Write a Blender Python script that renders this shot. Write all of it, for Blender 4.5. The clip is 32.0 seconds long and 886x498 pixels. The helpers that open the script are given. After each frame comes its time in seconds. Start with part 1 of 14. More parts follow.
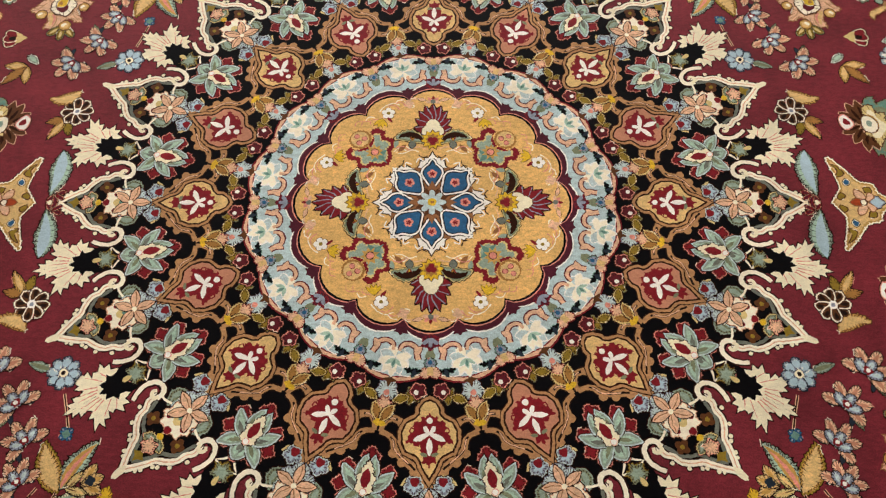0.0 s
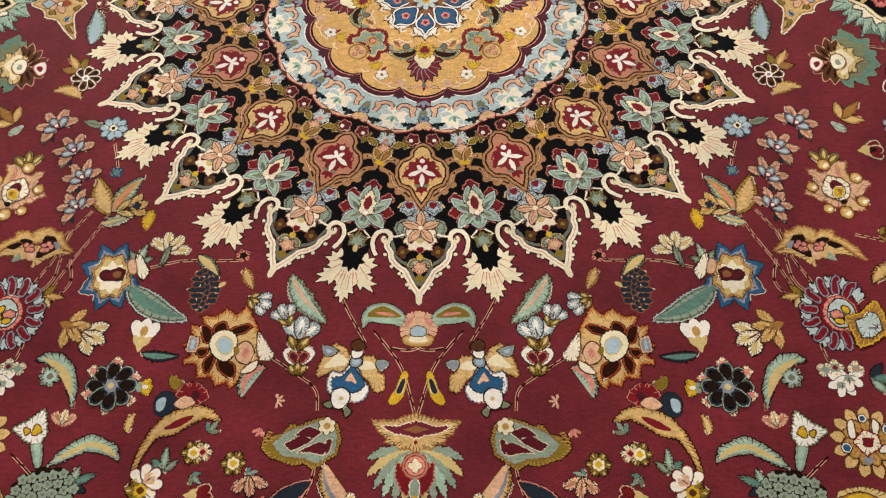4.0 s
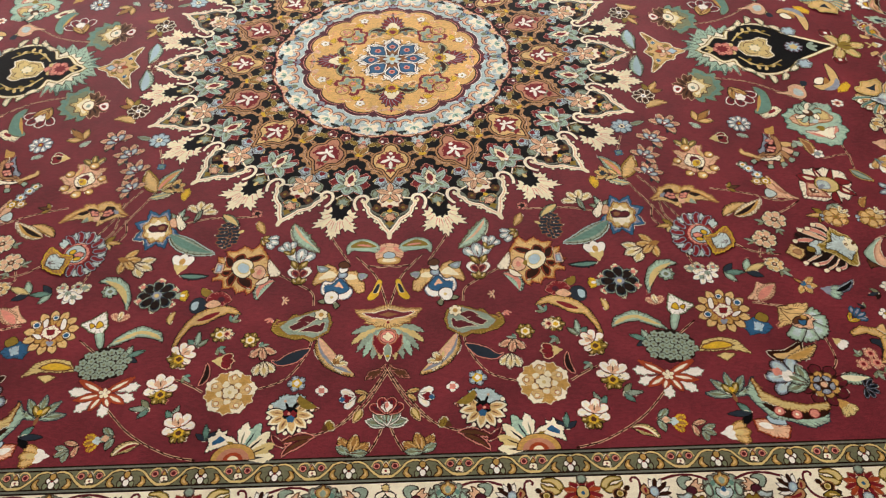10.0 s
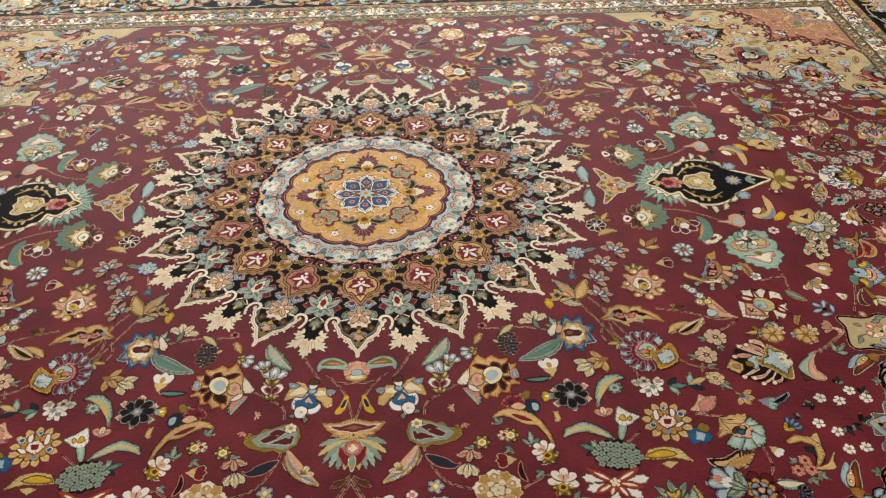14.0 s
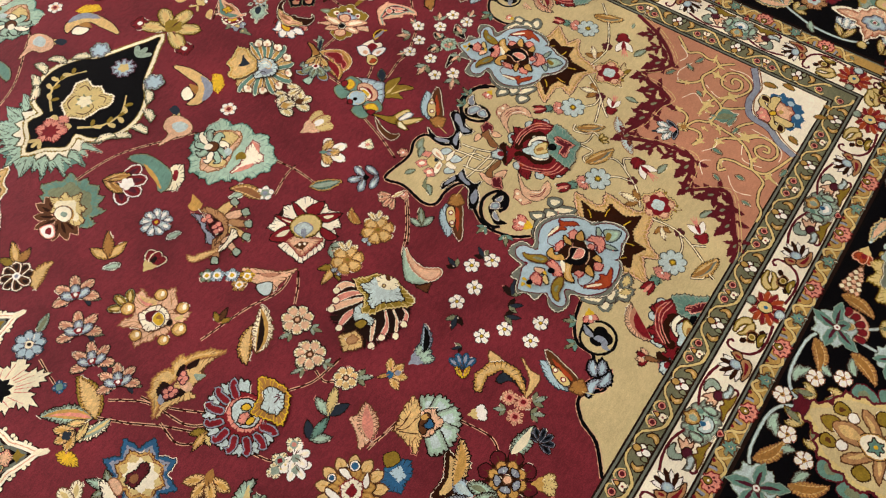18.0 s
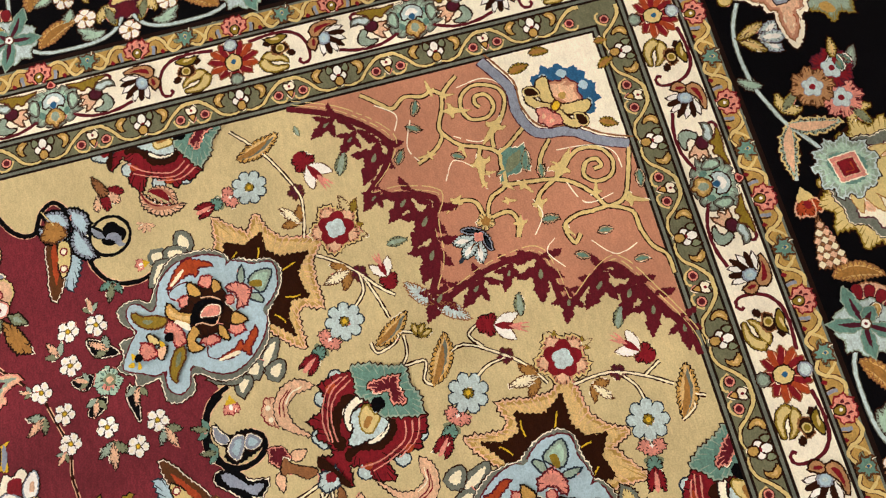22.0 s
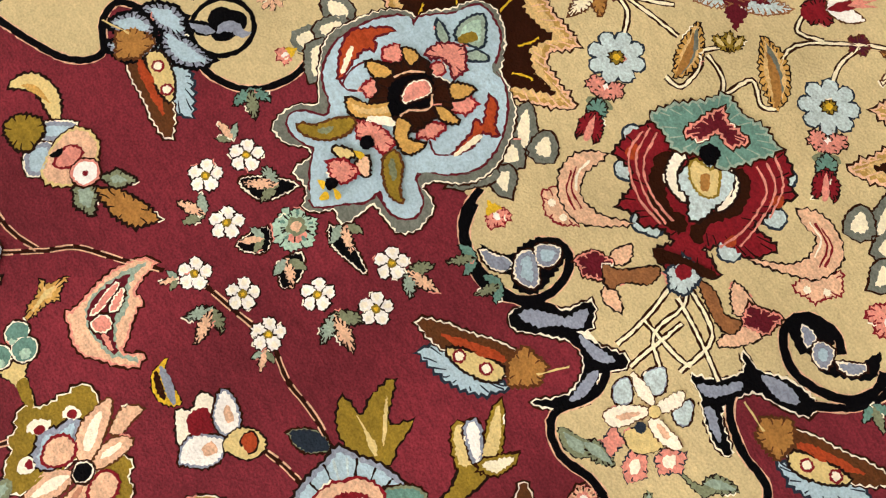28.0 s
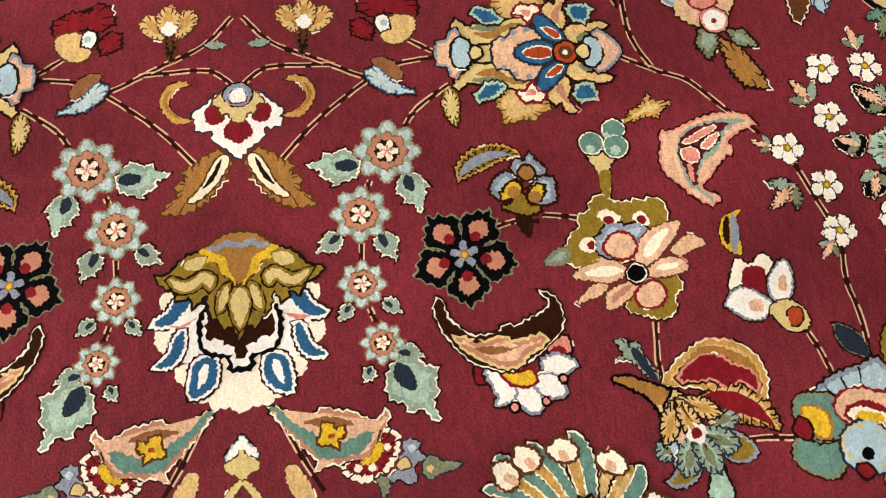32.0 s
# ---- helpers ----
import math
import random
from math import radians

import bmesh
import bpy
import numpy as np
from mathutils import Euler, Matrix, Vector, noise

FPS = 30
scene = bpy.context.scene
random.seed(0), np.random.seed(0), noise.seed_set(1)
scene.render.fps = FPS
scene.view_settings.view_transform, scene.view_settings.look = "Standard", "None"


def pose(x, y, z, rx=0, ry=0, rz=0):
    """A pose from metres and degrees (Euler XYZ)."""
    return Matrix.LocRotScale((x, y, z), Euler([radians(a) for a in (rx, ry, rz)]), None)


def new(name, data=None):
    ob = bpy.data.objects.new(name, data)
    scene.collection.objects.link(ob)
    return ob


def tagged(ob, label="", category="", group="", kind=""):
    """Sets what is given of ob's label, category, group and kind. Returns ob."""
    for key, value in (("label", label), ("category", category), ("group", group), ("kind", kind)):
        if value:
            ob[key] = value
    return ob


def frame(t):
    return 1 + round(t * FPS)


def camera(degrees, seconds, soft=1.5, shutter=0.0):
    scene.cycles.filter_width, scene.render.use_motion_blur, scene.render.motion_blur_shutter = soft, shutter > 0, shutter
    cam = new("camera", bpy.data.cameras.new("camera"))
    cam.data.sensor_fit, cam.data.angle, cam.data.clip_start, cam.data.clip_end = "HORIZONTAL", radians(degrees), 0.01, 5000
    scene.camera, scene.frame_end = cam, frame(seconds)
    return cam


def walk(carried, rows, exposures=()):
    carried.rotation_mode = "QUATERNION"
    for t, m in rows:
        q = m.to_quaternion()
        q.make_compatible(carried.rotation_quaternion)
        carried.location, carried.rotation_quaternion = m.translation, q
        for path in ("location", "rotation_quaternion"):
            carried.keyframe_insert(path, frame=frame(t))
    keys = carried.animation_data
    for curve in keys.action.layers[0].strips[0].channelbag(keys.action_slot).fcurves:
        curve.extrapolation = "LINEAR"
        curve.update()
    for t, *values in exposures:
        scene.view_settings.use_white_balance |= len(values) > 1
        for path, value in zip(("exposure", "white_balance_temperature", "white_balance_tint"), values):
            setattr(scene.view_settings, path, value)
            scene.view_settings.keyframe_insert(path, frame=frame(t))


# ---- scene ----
cam = camera(54.27, 32.0, soft=1.2)
ROWS = [
    (0.0, pose(0.0252, -0.6042, 1.0538, 26.754, 0.405, 0.227)),
    (0.5, pose(0.0143, -0.6508, 1.0477, 27.016, 0.101, -0.635)),
    (1.0, pose(0.0110, -0.7100, 1.0545, 27.549, 0.110, -0.950)),
    (1.5, pose(0.0087, -0.7593, 1.0606, 27.920, 0.107, -1.134)),
    (2.0, pose(0.0114, -0.7907, 1.0604, 25.949, 0.392, -1.483)),
    (2.5, pose(0.0196, -0.8377, 1.0617, 25.957, 0.653, -0.686)),
    (3.0, pose(0.0421, -0.9181, 1.0645, 26.564, 1.146, 0.136)),
    (3.5, pose(0.0528, -0.9662, 1.0744, 27.106, 1.142, 0.553)),
    (5.5, pose(0.0634, -1.1732, 1.0138, 28.994, 1.131, -0.267)),
    (6.0, pose(0.0619, -1.2252, 1.0179, 29.778, 0.725, -0.819)),
    (6.5, pose(0.0573, -1.2745, 1.0290, 30.365, 0.685, -1.381)),
    (7.0, pose(0.0659, -1.3082, 1.0312, 30.289, 0.838, -1.284)),
    (7.5, pose(0.0754, -1.3582, 1.0251, 29.109, 0.982, -0.888)),
    (8.0, pose(0.0793, -1.4219, 1.0418, 30.577, 0.325, -0.468)),
    (8.5, pose(0.0850, -1.4613, 1.0838, 33.544, 0.631, -0.984)),
    (9.0, pose(0.0631, -1.5157, 1.1074, 36.275, -0.037, -1.533)),
    (9.5, pose(0.0613, -1.5633, 1.1337, 38.372, 0.320, -2.143)),
    (10.0, pose(0.0822, -1.5959, 1.1470, 41.832, 0.851, -1.703)),
    (10.5, pose(0.1135, -1.6420, 1.1588, 44.008, 1.668, -0.846)),
    (11.0, pose(0.1285, -1.6825, 1.1762, 46.630, 1.475, -0.612)),
    (11.5, pose(0.1311, -1.7092, 1.1925, 48.151, 1.157, -0.281)),
    (12.0, pose(0.1191, -1.7177, 1.2138, 50.061, 1.152, -0.612)),
    (12.5, pose(0.1283, -1.7245, 1.2194, 50.831, 1.340, -0.695)),
    (13.0, pose(0.1355, -1.7335, 1.2191, 51.257, 1.212, -0.675)),
    (13.5, pose(0.1421, -1.7362, 1.2218, 51.472, 1.344, -0.616)),
    (15.5, pose(0.1279, -1.4337, 1.1431, 44.380, -1.558, -16.684)),
    (16.0, pose(0.1762, -1.3577, 1.0965, 42.864, -1.067, -21.435)),
    (16.5, pose(0.2588, -1.2579, 1.0829, 39.487, -1.426, -26.128)),
    (17.0, pose(0.3178, -1.1945, 1.0939, 36.336, -2.064, -32.018)),
    (17.5, pose(0.3465, -1.0993, 1.0813, 33.954, -0.879, -40.489)),
    (18.0, pose(0.3854, -0.9818, 1.0618, 30.748, 0.041, -55.491)),
    (18.5, pose(0.4697, -0.9394, 1.0216, 27.883, -0.231, -63.975)),
    (19.0, pose(0.6014, -0.9022, 1.0001, 25.608, 0.638, -69.081)),
    (19.5, pose(0.6846, -0.8696, 0.9800, 24.255, 1.791, -75.398)),
    (20.0, pose(0.7548, -0.8042, 0.9565, 23.725, 2.574, -85.558)),
    (20.5, pose(0.8029, -0.7265, 0.9509, 22.885, 0.849, -93.231)),
    (21.0, pose(0.8735, -0.7150, 0.9102, 20.142, 1.157, -95.607)),
    (21.5, pose(0.9786, -0.7219, 0.8651, 16.157, 1.670, -100.409)),
    (22.0, pose(1.0494, -0.7294, 0.8381, 15.583, 2.103, -104.361)),
    (22.5, pose(1.1219, -0.7364, 0.7774, 14.328, 3.098, -114.326)),
    (23.0, pose(1.1480, -0.7081, 0.7250, 14.145, 3.095, -121.251)),
    (23.5, pose(1.1254, -0.6992, 0.6655, 13.880, 3.690, -122.933)),
    (24.0, pose(1.0957, -0.6752, 0.6273, 14.360, 4.303, -123.581)),
    (24.5, pose(1.0796, -0.6520, 0.5791, 15.076, 3.530, -123.942)),
    (26.5, pose(1.0700, -0.5350, 0.5199, 12.533, -1.508, -126.141)),
    (27.0, pose(1.0623, -0.4746, 0.5228, 14.224, -1.145, -124.919)),
    (27.5, pose(1.0585, -0.4248, 0.5195, 15.434, -0.378, -121.817)),
    (28.0, pose(1.0621, -0.4056, 0.5147, 15.250, -0.565, -120.164)),
    (28.5, pose(1.0655, -0.3623, 0.5100, 15.522, -1.737, -116.970)),
    (29.0, pose(1.0768, -0.3261, 0.5137, 14.311, 0.581, -111.517)),
    (29.5, pose(1.0790, -0.2913, 0.5150, 14.600, 0.959, -107.232)),
    (30.0, pose(1.0724, -0.2369, 0.4888, 16.508, -2.513, -105.607)),
    (30.5, pose(1.0723, -0.2329, 0.4994, 15.064, -0.370, -103.186)),
    (31.0, pose(1.0666, -0.1963, 0.4879, 15.673, -0.576, -101.580)),
    (31.5, pose(1.0529, -0.1764, 0.4948, 16.443, 1.253, -98.847)),
    (32.0, pose(1.0430, -0.0974, 0.4949, 16.994, -1.328, -94.566)),
]
EXPOSURES = [(0.0, -0.4), (3.0, -0.31), (6.0, -0.03), (8.0, 0.17), (9.0, -0.02), (11.0, -0.38), (13.0, -0.46), (16.0, -0.4), (17.0, -0.24), (18.0, -0.02), (20.0, 0.17), (23.0, 0.14), (28.0, 0.25), (30.0, 0.18), (32.0, 0.12)]
walk(cam, ROWS, EXPOSURES)

# ---- light: rows of unseen ceiling panels, added to light the carpet ----
world = bpy.data.worlds.new("room_air")
world.use_nodes = True
world.node_tree.nodes["Background"].inputs[0].default_value = (0.9, 0.93, 1.0, 1)
world.node_tree.nodes["Background"].inputs[1].default_value = 0.05
scene.world = world
ROOM_X, ROOM_Y0, ROOM_Y1, ROOM_H = 5.0, -4.5, 4.5, 3.0
PANEL_POWER = 3.35
for px in (-3.2, 0.0, 3.2):
    for py in (-2.6, 0.4, 3.2):
        lamp = bpy.data.lights.new("added_panel_light", "AREA")
        lamp.shape, lamp.size, lamp.size_y = "RECTANGLE", 1.2, 0.6
        lamp.energy, lamp.color = PANEL_POWER * {-2.6: 0.35, 0.4: 0.7, 3.2: 1.2}[py] * {-3.2: 1.15, 0.0: 1.0, 3.2: 0.85}[px], (1.0, 0.985, 0.93)
        ob = new("added_panel_light", lamp)
        ob.matrix_world = pose(px, py, ROOM_H - 0.03)


WINDOWS, SILL, HEAD, HALF = (-2.3, 0.8), 0.8, 2.6, 1.25  # centres, heights and half width of the north windows
for wx in WINDOWS:
    lamp = bpy.data.lights.new("window_daylight", "AREA")
    lamp.shape, lamp.size, lamp.size_y = "RECTANGLE", 2 * HALF, HEAD - SILL
    lamp.energy, lamp.color = 108.0, (0.97, 0.94, 0.95)
    ob = new("window_daylight", lamp)
    ob.matrix_world = pose(wx, ROOM_Y1 + 0.06, (SILL + HEAD) / 2, -90)


# ---- materials ----
def linear(hexcode):
    out = []
    for i in (0, 2, 4):
        c = int(hexcode[i:i + 2], 16) / 255
        out.append(c / 12.92 if c <= 0.04045 else ((c + 0.055) / 1.055) ** 2.4)
    return out


def wool(name, hexcode, vary=0.2, streak=0.2, sheen=0.12, gloss=0.1, patch=0.16):
    """Cut wool pile: mottled dye, tiny tuft relief, velvet sheen at low angles."""
    mat = bpy.data.materials.new(name)
    mat.use_nodes = True
    nt = mat.node_tree
    nodes, links = nt.nodes, nt.links
    bsdf = nodes["Principled BSDF"]
    col = linear(hexcode)
    coord = nodes.new("ShaderNodeNewGeometry")
    tuft = nodes.new("ShaderNodeTexNoise")
    tuft.inputs["Scale"].default_value = 620.0
    tuft.inputs["Detail"].default_value = 2.0
    links.new(coord.outputs["Position"], tuft.inputs["Vector"])
    cloud = nodes.new("ShaderNodeTexNoise")
    cloud.inputs["Scale"].default_value = 9.0
    cloud.inputs["Detail"].default_value = 4.0
    cloud.inputs["Roughness"].default_value = 0.6
    links.new(coord.outputs["Position"], cloud.inputs["Vector"])
    row = nodes.new("ShaderNodeTexNoise")
    row.inputs["Scale"].default_value = 130.0
    row.inputs["Detail"].default_value = 3.0
    row.inputs["Roughness"].default_value = 0.65
    stretch = nodes.new("ShaderNodeVectorMath")
    stretch.operation = "MULTIPLY"
    stretch.inputs[1].default_value = (0.8, 1.6, 1.0)
    links.new(coord.outputs["Position"], stretch.inputs[0])
    links.new(stretch.outputs[0], row.inputs["Vector"])

    def ramp(source, low, high):
        node = nodes.new("ShaderNodeMapRange")
        node.inputs["From Min"].default_value = 0.3
        node.inputs["From Max"].default_value = 0.7
        node.inputs["To Min"].default_value = low
        node.inputs["To Max"].default_value = high
        links.new(source, node.inputs["Value"])
        return node.outputs["Result"]

    def times(a, b):
        node = nodes.new("ShaderNodeMath")
        node.operation = "MULTIPLY"
        links.new(a, node.inputs[0])
        links.new(b, node.inputs[1])
        return node.outputs[0]

    gain = times(ramp(tuft.outputs["Fac"], 1 - vary, 1 + vary), ramp(cloud.outputs["Fac"], 1 - patch, 1 + patch))
    gain = times(gain, ramp(row.outputs["Fac"], 1 - streak, 1 + streak))
    mix = nodes.new("ShaderNodeVectorMath")
    mix.operation = "SCALE"
    mix.inputs[0].default_value = col
    links.new(gain, mix.inputs["Scale"])
    links.new(mix.outputs[0], bsdf.inputs["Base Color"])
    bsdf.inputs["Roughness"].default_value = 0.55
    bsdf.inputs["Specular IOR Level"].default_value = gloss
    bsdf.inputs["Sheen Weight"].default_value = sheen
    bsdf.inputs["Sheen Roughness"].default_value = 0.25
    bsdf.inputs["Sheen Tint"].default_value = (*[0.7 + 0.3 * c for c in col[:2]], 0.78 + 0.22 * col[2], 1)
    bump = nodes.new("ShaderNodeBump")
    bump.inputs["Strength"].default_value = 0.42
    bump.inputs["Distance"].default_value = 0.0012
    links.new(tuft.outputs["Fac"], bump.inputs["Height"])
    links.new(bump.outputs["Normal"], bsdf.inputs["Normal"])
    return mat


DYES = {
    "maroon": "732630", "black": "060508", "cream": "f3e9cb", "tan": "cebb8d", "salmon": "bf846a", "sky": "adc6d3",
    "gold": "c69a52", "amber": "a3743a", "brown": "593318", "dark": "21130f", "rust": "a5421f", "red": "7c1620",
    "white": "f8f4ee", "blue": "2a5d86", "yellow": "dcb42c", "steel": "8d94a6", "pink": "dd8f80", "peach": "e2b696",
    "moss": "7d8468", "teal": "648b80", "olive": "8c7425", "sage": "93a596", "grey": "6f736a", "straw": "d9c284",
    "plum": "4c1526", "guard": "6f6f57", "navy": "27303c", "umber": "8f5f3a", "ice": "bfd0d2", "ivory": "faf1dc", "frost": "b7ccd0",
    "wheat": "dab77c", "mint": "a9c6b4", "coffee": "2e1409", "wine": "5c1420", "ochre": "b8924f", "honey": "e2b570", "camel": "b2845a",
}
WOOL = {key: wool(key + "_wool", code) for key, code in DYES.items()}
for key in ("ivory", "cream", "white"):
    WOOL[key] = wool(key + "_pale_wool", DYES[key], 0.09, 0.08, 0.3)
for key in ("tan", "salmon", "straw", "sky"):
    WOOL[key] = wool(key + "_even_wool", DYES[key], 0.13, 0.09, 0.2)
for key in ("black", "coffee", "dark", "navy"):
    WOOL[key] = wool(key + "_matt_wool", DYES[key], 0.15, 0.14, 0.02, 0.04)
WOOL["maroon"] = wool("maroon_field_wool", DYES["maroon"], 0.26, 0.2, 0.1, patch=0.3)


def plain(name, hexcode, rough, bump_scale=60.0, bump=0.15):
    mat = bpy.data.materials.new(name)
    mat.use_nodes = True
    nodes, links = mat.node_tree.nodes, mat.node_tree.links
    bsdf = nodes["Principled BSDF"]
    tex = nodes.new("ShaderNodeTexNoise")
    tex.inputs["Scale"].default_value = bump_scale
    tex.inputs["Detail"].default_value = 4.0
    col = linear(hexcode)
    mixer = nodes.new("ShaderNodeMix")
    mixer.data_type = "RGBA"
    mixer.inputs[6].default_value = (*[0.85 * c for c in col], 1)
    mixer.inputs[7].default_value = (*[min(1, 1.12 * c) for c in col], 1)
    links.new(tex.outputs["Fac"], mixer.inputs[0])
    links.new(mixer.outputs[2], bsdf.inputs["Base Color"])
    bsdf.inputs["Roughness"].default_value = rough
    node = nodes.new("ShaderNodeBump")
    node.inputs["Strength"].default_value = bump
    node.inputs["Distance"].default_value = 0.002
    links.new(tex.outputs["Fac"], node.inputs["Height"])
    links.new(node.outputs["Normal"], bsdf.inputs["Normal"])
    return mat


PLASTER = plain("wall_plaster", "cfc9bd", 0.9)
CEILING = plain("ceiling_paint", "e6e3dc", 0.9)
PARQUET = plain("floor_stone", "9c9184", 0.45, 8.0, 0.05)
GLOW = bpy.data.materials.new("panel_and_pane_glow")
GLOW.use_nodes = True
GLOW.node_tree.nodes["Principled BSDF"].inputs["Emission Color"].default_value = (1, 0.95, 0.86, 1)
GLOW.node_tree.nodes["Principled BSDF"].inputs["Emission Strength"].default_value = 3.0
FRINGE = plain("cotton_fringe", "d8cdb6", 0.95)

# ---- the room round the carpet ----
PILE = 0.012


def box_mesh(name, x0, y0, z0, x1, y1, z1, mat):
    bm = bmesh.new()
    bmesh.ops.create_cube(bm, size=1)
    for v in bm.verts:
        v.co = Vector(((x0 + x1) / 2 + v.co.x * (x1 - x0), (y0 + y1) / 2 + v.co.y * (y1 - y0), (z0 + z1) / 2 + v.co.z * (z1 - z0)))
    me = bpy.data.meshes.new(name)
    bm.to_mesh(me)
    bm.free()
    me.materials.append(mat)
    return me


def slab(name, x0, y0, z0, x1, y1, z1, mat, label, category):
    ob = new(name, box_mesh(name, x0, y0, z0, x1, y1, z1, mat))
    return tagged(ob, label, category, kind="structure")


X, Y0, Y1, H = ROOM_X, ROOM_Y0, ROOM_Y1, ROOM_H
slab("floor", -X, Y0, -0.2, X, Y1, -PILE, PARQUET, "plain grey stone floor under the carpet", "floor")
slab("ceiling", -X, Y0, H, X, Y1, H + 0.15, CEILING, "plain white painted ceiling with added light panels", "ceiling")
north = bmesh.new()
cuts = [-X] + [wx + k * HALF for wx in WINDOWS for k in (-1, 1)] + [X]
spans = [(cuts[i], -0.2, cuts[i + 1], H + 0.15) for i in range(0, len(cuts), 2)] + [(cuts[i], z0, cuts[i + 1], z1) for i in (1, 3) for z0, z1 in ((-0.2, SILL), (HEAD, H + 0.15))]
for x0, z0, x1, z1 in spans:
    m = Matrix.LocRotScale(((x0 + x1) / 2, Y1 + 0.075, (z0 + z1) / 2), None, (x1 - x0, 0.15, z1 - z0))
    bmesh.ops.create_cube(north, size=1, matrix=m)
me = bpy.data.meshes.new("wall_north")
north.to_mesh(me)
north.free()
me.materials.append(PLASTER)
tagged(new("wall_north", me), "plain pale plastered wall with two windows", "wall", kind="structure")
for k, wx in enumerate(WINDOWS):
    pane = slab("window_%d" % (k + 1), wx - HALF, Y1 + 0.10, SILL, wx + HALF, Y1 + 0.12, HEAD, GLOW, "wide bright window", "window")
    for x0, z0, x1, z1 in ((-HALF, SILL, -HALF + 0.06, HEAD), (HALF - 0.06, SILL, HALF, HEAD), (-0.03, SILL, 0.03, HEAD), (-HALF, SILL, HALF, SILL + 0.05), (-HALF, HEAD - 0.05, HALF, HEAD)):
        bar = new("window_frame", box_mesh("window_frame", wx + x0, Y1 + 0.065, z0, wx + x1, Y1 + 0.098, z1, CEILING))
        bar.parent = pane
slab("wall_south", -X, Y0 - 0.15, -0.2, X, Y0, H + 0.15, PLASTER, "plain pale plastered wall", "wall")
slab("wall_east", X, Y0 - 0.15, -0.2, X + 0.15, Y1 + 0.15, H + 0.15, PLASTER, "plain pale plastered wall", "wall")
slab("wall_west", -X - 0.15, Y0 - 0.15, -0.2, -X, Y1 + 0.15, H + 0.15, PLASTER, "plain pale plastered wall", "wall")
# glowing faces for the added ceiling lights, which stay out of view
panel = box_mesh("added_ceiling_panel", -0.6, -0.3, -0.02, 0.6, 0.3, 0.0, GLOW)
for px in (-3.2, 0.0, 3.2):
    for py in (-2.6, 0.4, 3.2):
        ob = tagged(new("added_ceiling_panel", panel), "flat white luminous panel, added out of view to light the carpet", "light", "ceiling panels")
        ob.location = (px, py, H)


# ---- shapes, drawn flat and woven into the pile ----
U = 0.33  # metres from the carpet's centre to its ring of lozenges; places below count in it
STEP = 0.0022  # one knot
LIFT = 0.00013  # height of one carved layer
rng = random.Random(5)


def turn(pts, deg):
    c, s = math.cos(radians(deg)), math.sin(radians(deg))
    return [(x * c - y * s, x * s + y * c) for x, y in pts]


def move(pts, dx, dy):
    return [(x + dx, y + dy) for x, y in pts]


def size(pts, kx, ky=None):
    ky = kx if ky is None else ky
    return [(x * kx, y * ky) for x, y in pts]


def petal(length, width, full=0.55, tip=0.6, base=0.0, n=12):
    """A petal from (0, 0) up the y axis. full: where it is widest; tip under 1 is round, over 1 pointed; base: its width at the foot."""
    right = []
    for i in range(n + 1):
        t = i / n
        if t < full:
            w = base + (1 - base) * math.sin(t / full * math.pi / 2) ** 0.8
        else:
            w = max(0.0, 1 - ((t - full) / (1 - full)) ** (2 / tip)) ** (0.5 if tip < 1 else 1.0)
        right.append((w * width / 2, t * length))
    return right + [(-x, y) for x, y in reversed(right[:-1])][: None if base else -1]


def lobes(n, r, depth=0.2, power=1.0, phase=0.0, per=8):
    """A round outline with n outward lobes."""
    out = []
    for i in range(n * per):
        a = 2 * math.pi * i / (n * per)
        k = abs(math.cos(n * (a - radians(phase)) / 2)) ** power
        q = r * (1 - depth + depth * k)
        out.append((q * math.sin(a), q * math.cos(a)))
    return out


def spikes(n, r, inner, phase=0.0):
    out = []
    for i in range(2 * n):
        a = math.pi * i / n + radians(phase)
        q = r if i % 2 == 0 else r * inner
        out.append((q * math.sin(a), q * math.cos(a)))
    return out


def disc(r, n=14):
    return lobes(1, r, 0.0, per=n)


def blade(length, width, bend=0.0, teeth=0, bite=0.25, full=0.4, side=1, n=18):
    """A curved leaf along the y axis; bend: degrees that it turns to the right on its way; teeth: notches on one side (side 1 or -1), or both (0)."""
    mid, a, x, y = [], 0.0, 0.0, 0.0
    for i in range(n + 1):
        mid.append((x, y, a))
        a = radians(bend) * (i + 1) / n
        x += math.sin(a) * length / n
        y += math.cos(a) * length / n
    right, left = [], []
    for i, (x, y, a) in enumerate(mid):
        t = i / n
        w = width / 2 * (math.sin(min(1, t / full) * math.pi / 2) ** 0.7 if t < full else math.cos((t - full) / (1 - full) * math.pi / 2) ** 0.9)
        saw = 1 - bite * ((t * teeth) % 1.0) if teeth else 1.0
        wr = w * (saw if side >= 0 else 1)
        wl = w * (saw if side <= 0 else 1)
        right.append((x + math.cos(a) * wr, y - math.sin(a) * wr))
        left.append((x - math.cos(a) * wl, y + math.sin(a) * wl))
    return right + left[::-1]


def spline(points, per=8, closed=False):
    """A smooth line through a few points."""
    out, n = [], len(points)
    for i in range(n if closed else n - 1):
        p = [points[(i + k) % n] if closed else points[max(0, min(n - 1, i + k))] for k in (-1, 0, 1, 2)]
        for j in range(per):
            t = j / per
            out.append(tuple(0.5 * (2 * p[1][d] + (p[2][d] - p[0][d]) * t + (2 * p[0][d] - 5 * p[1][d] + 4 * p[2][d] - p[3][d]) * t * t
                                    + (3 * p[1][d] - p[0][d] - 3 * p[2][d] + p[3][d]) * t ** 3) for d in (0, 1)))
    if not closed:
        out.append(tuple(points[-1]))
    return out


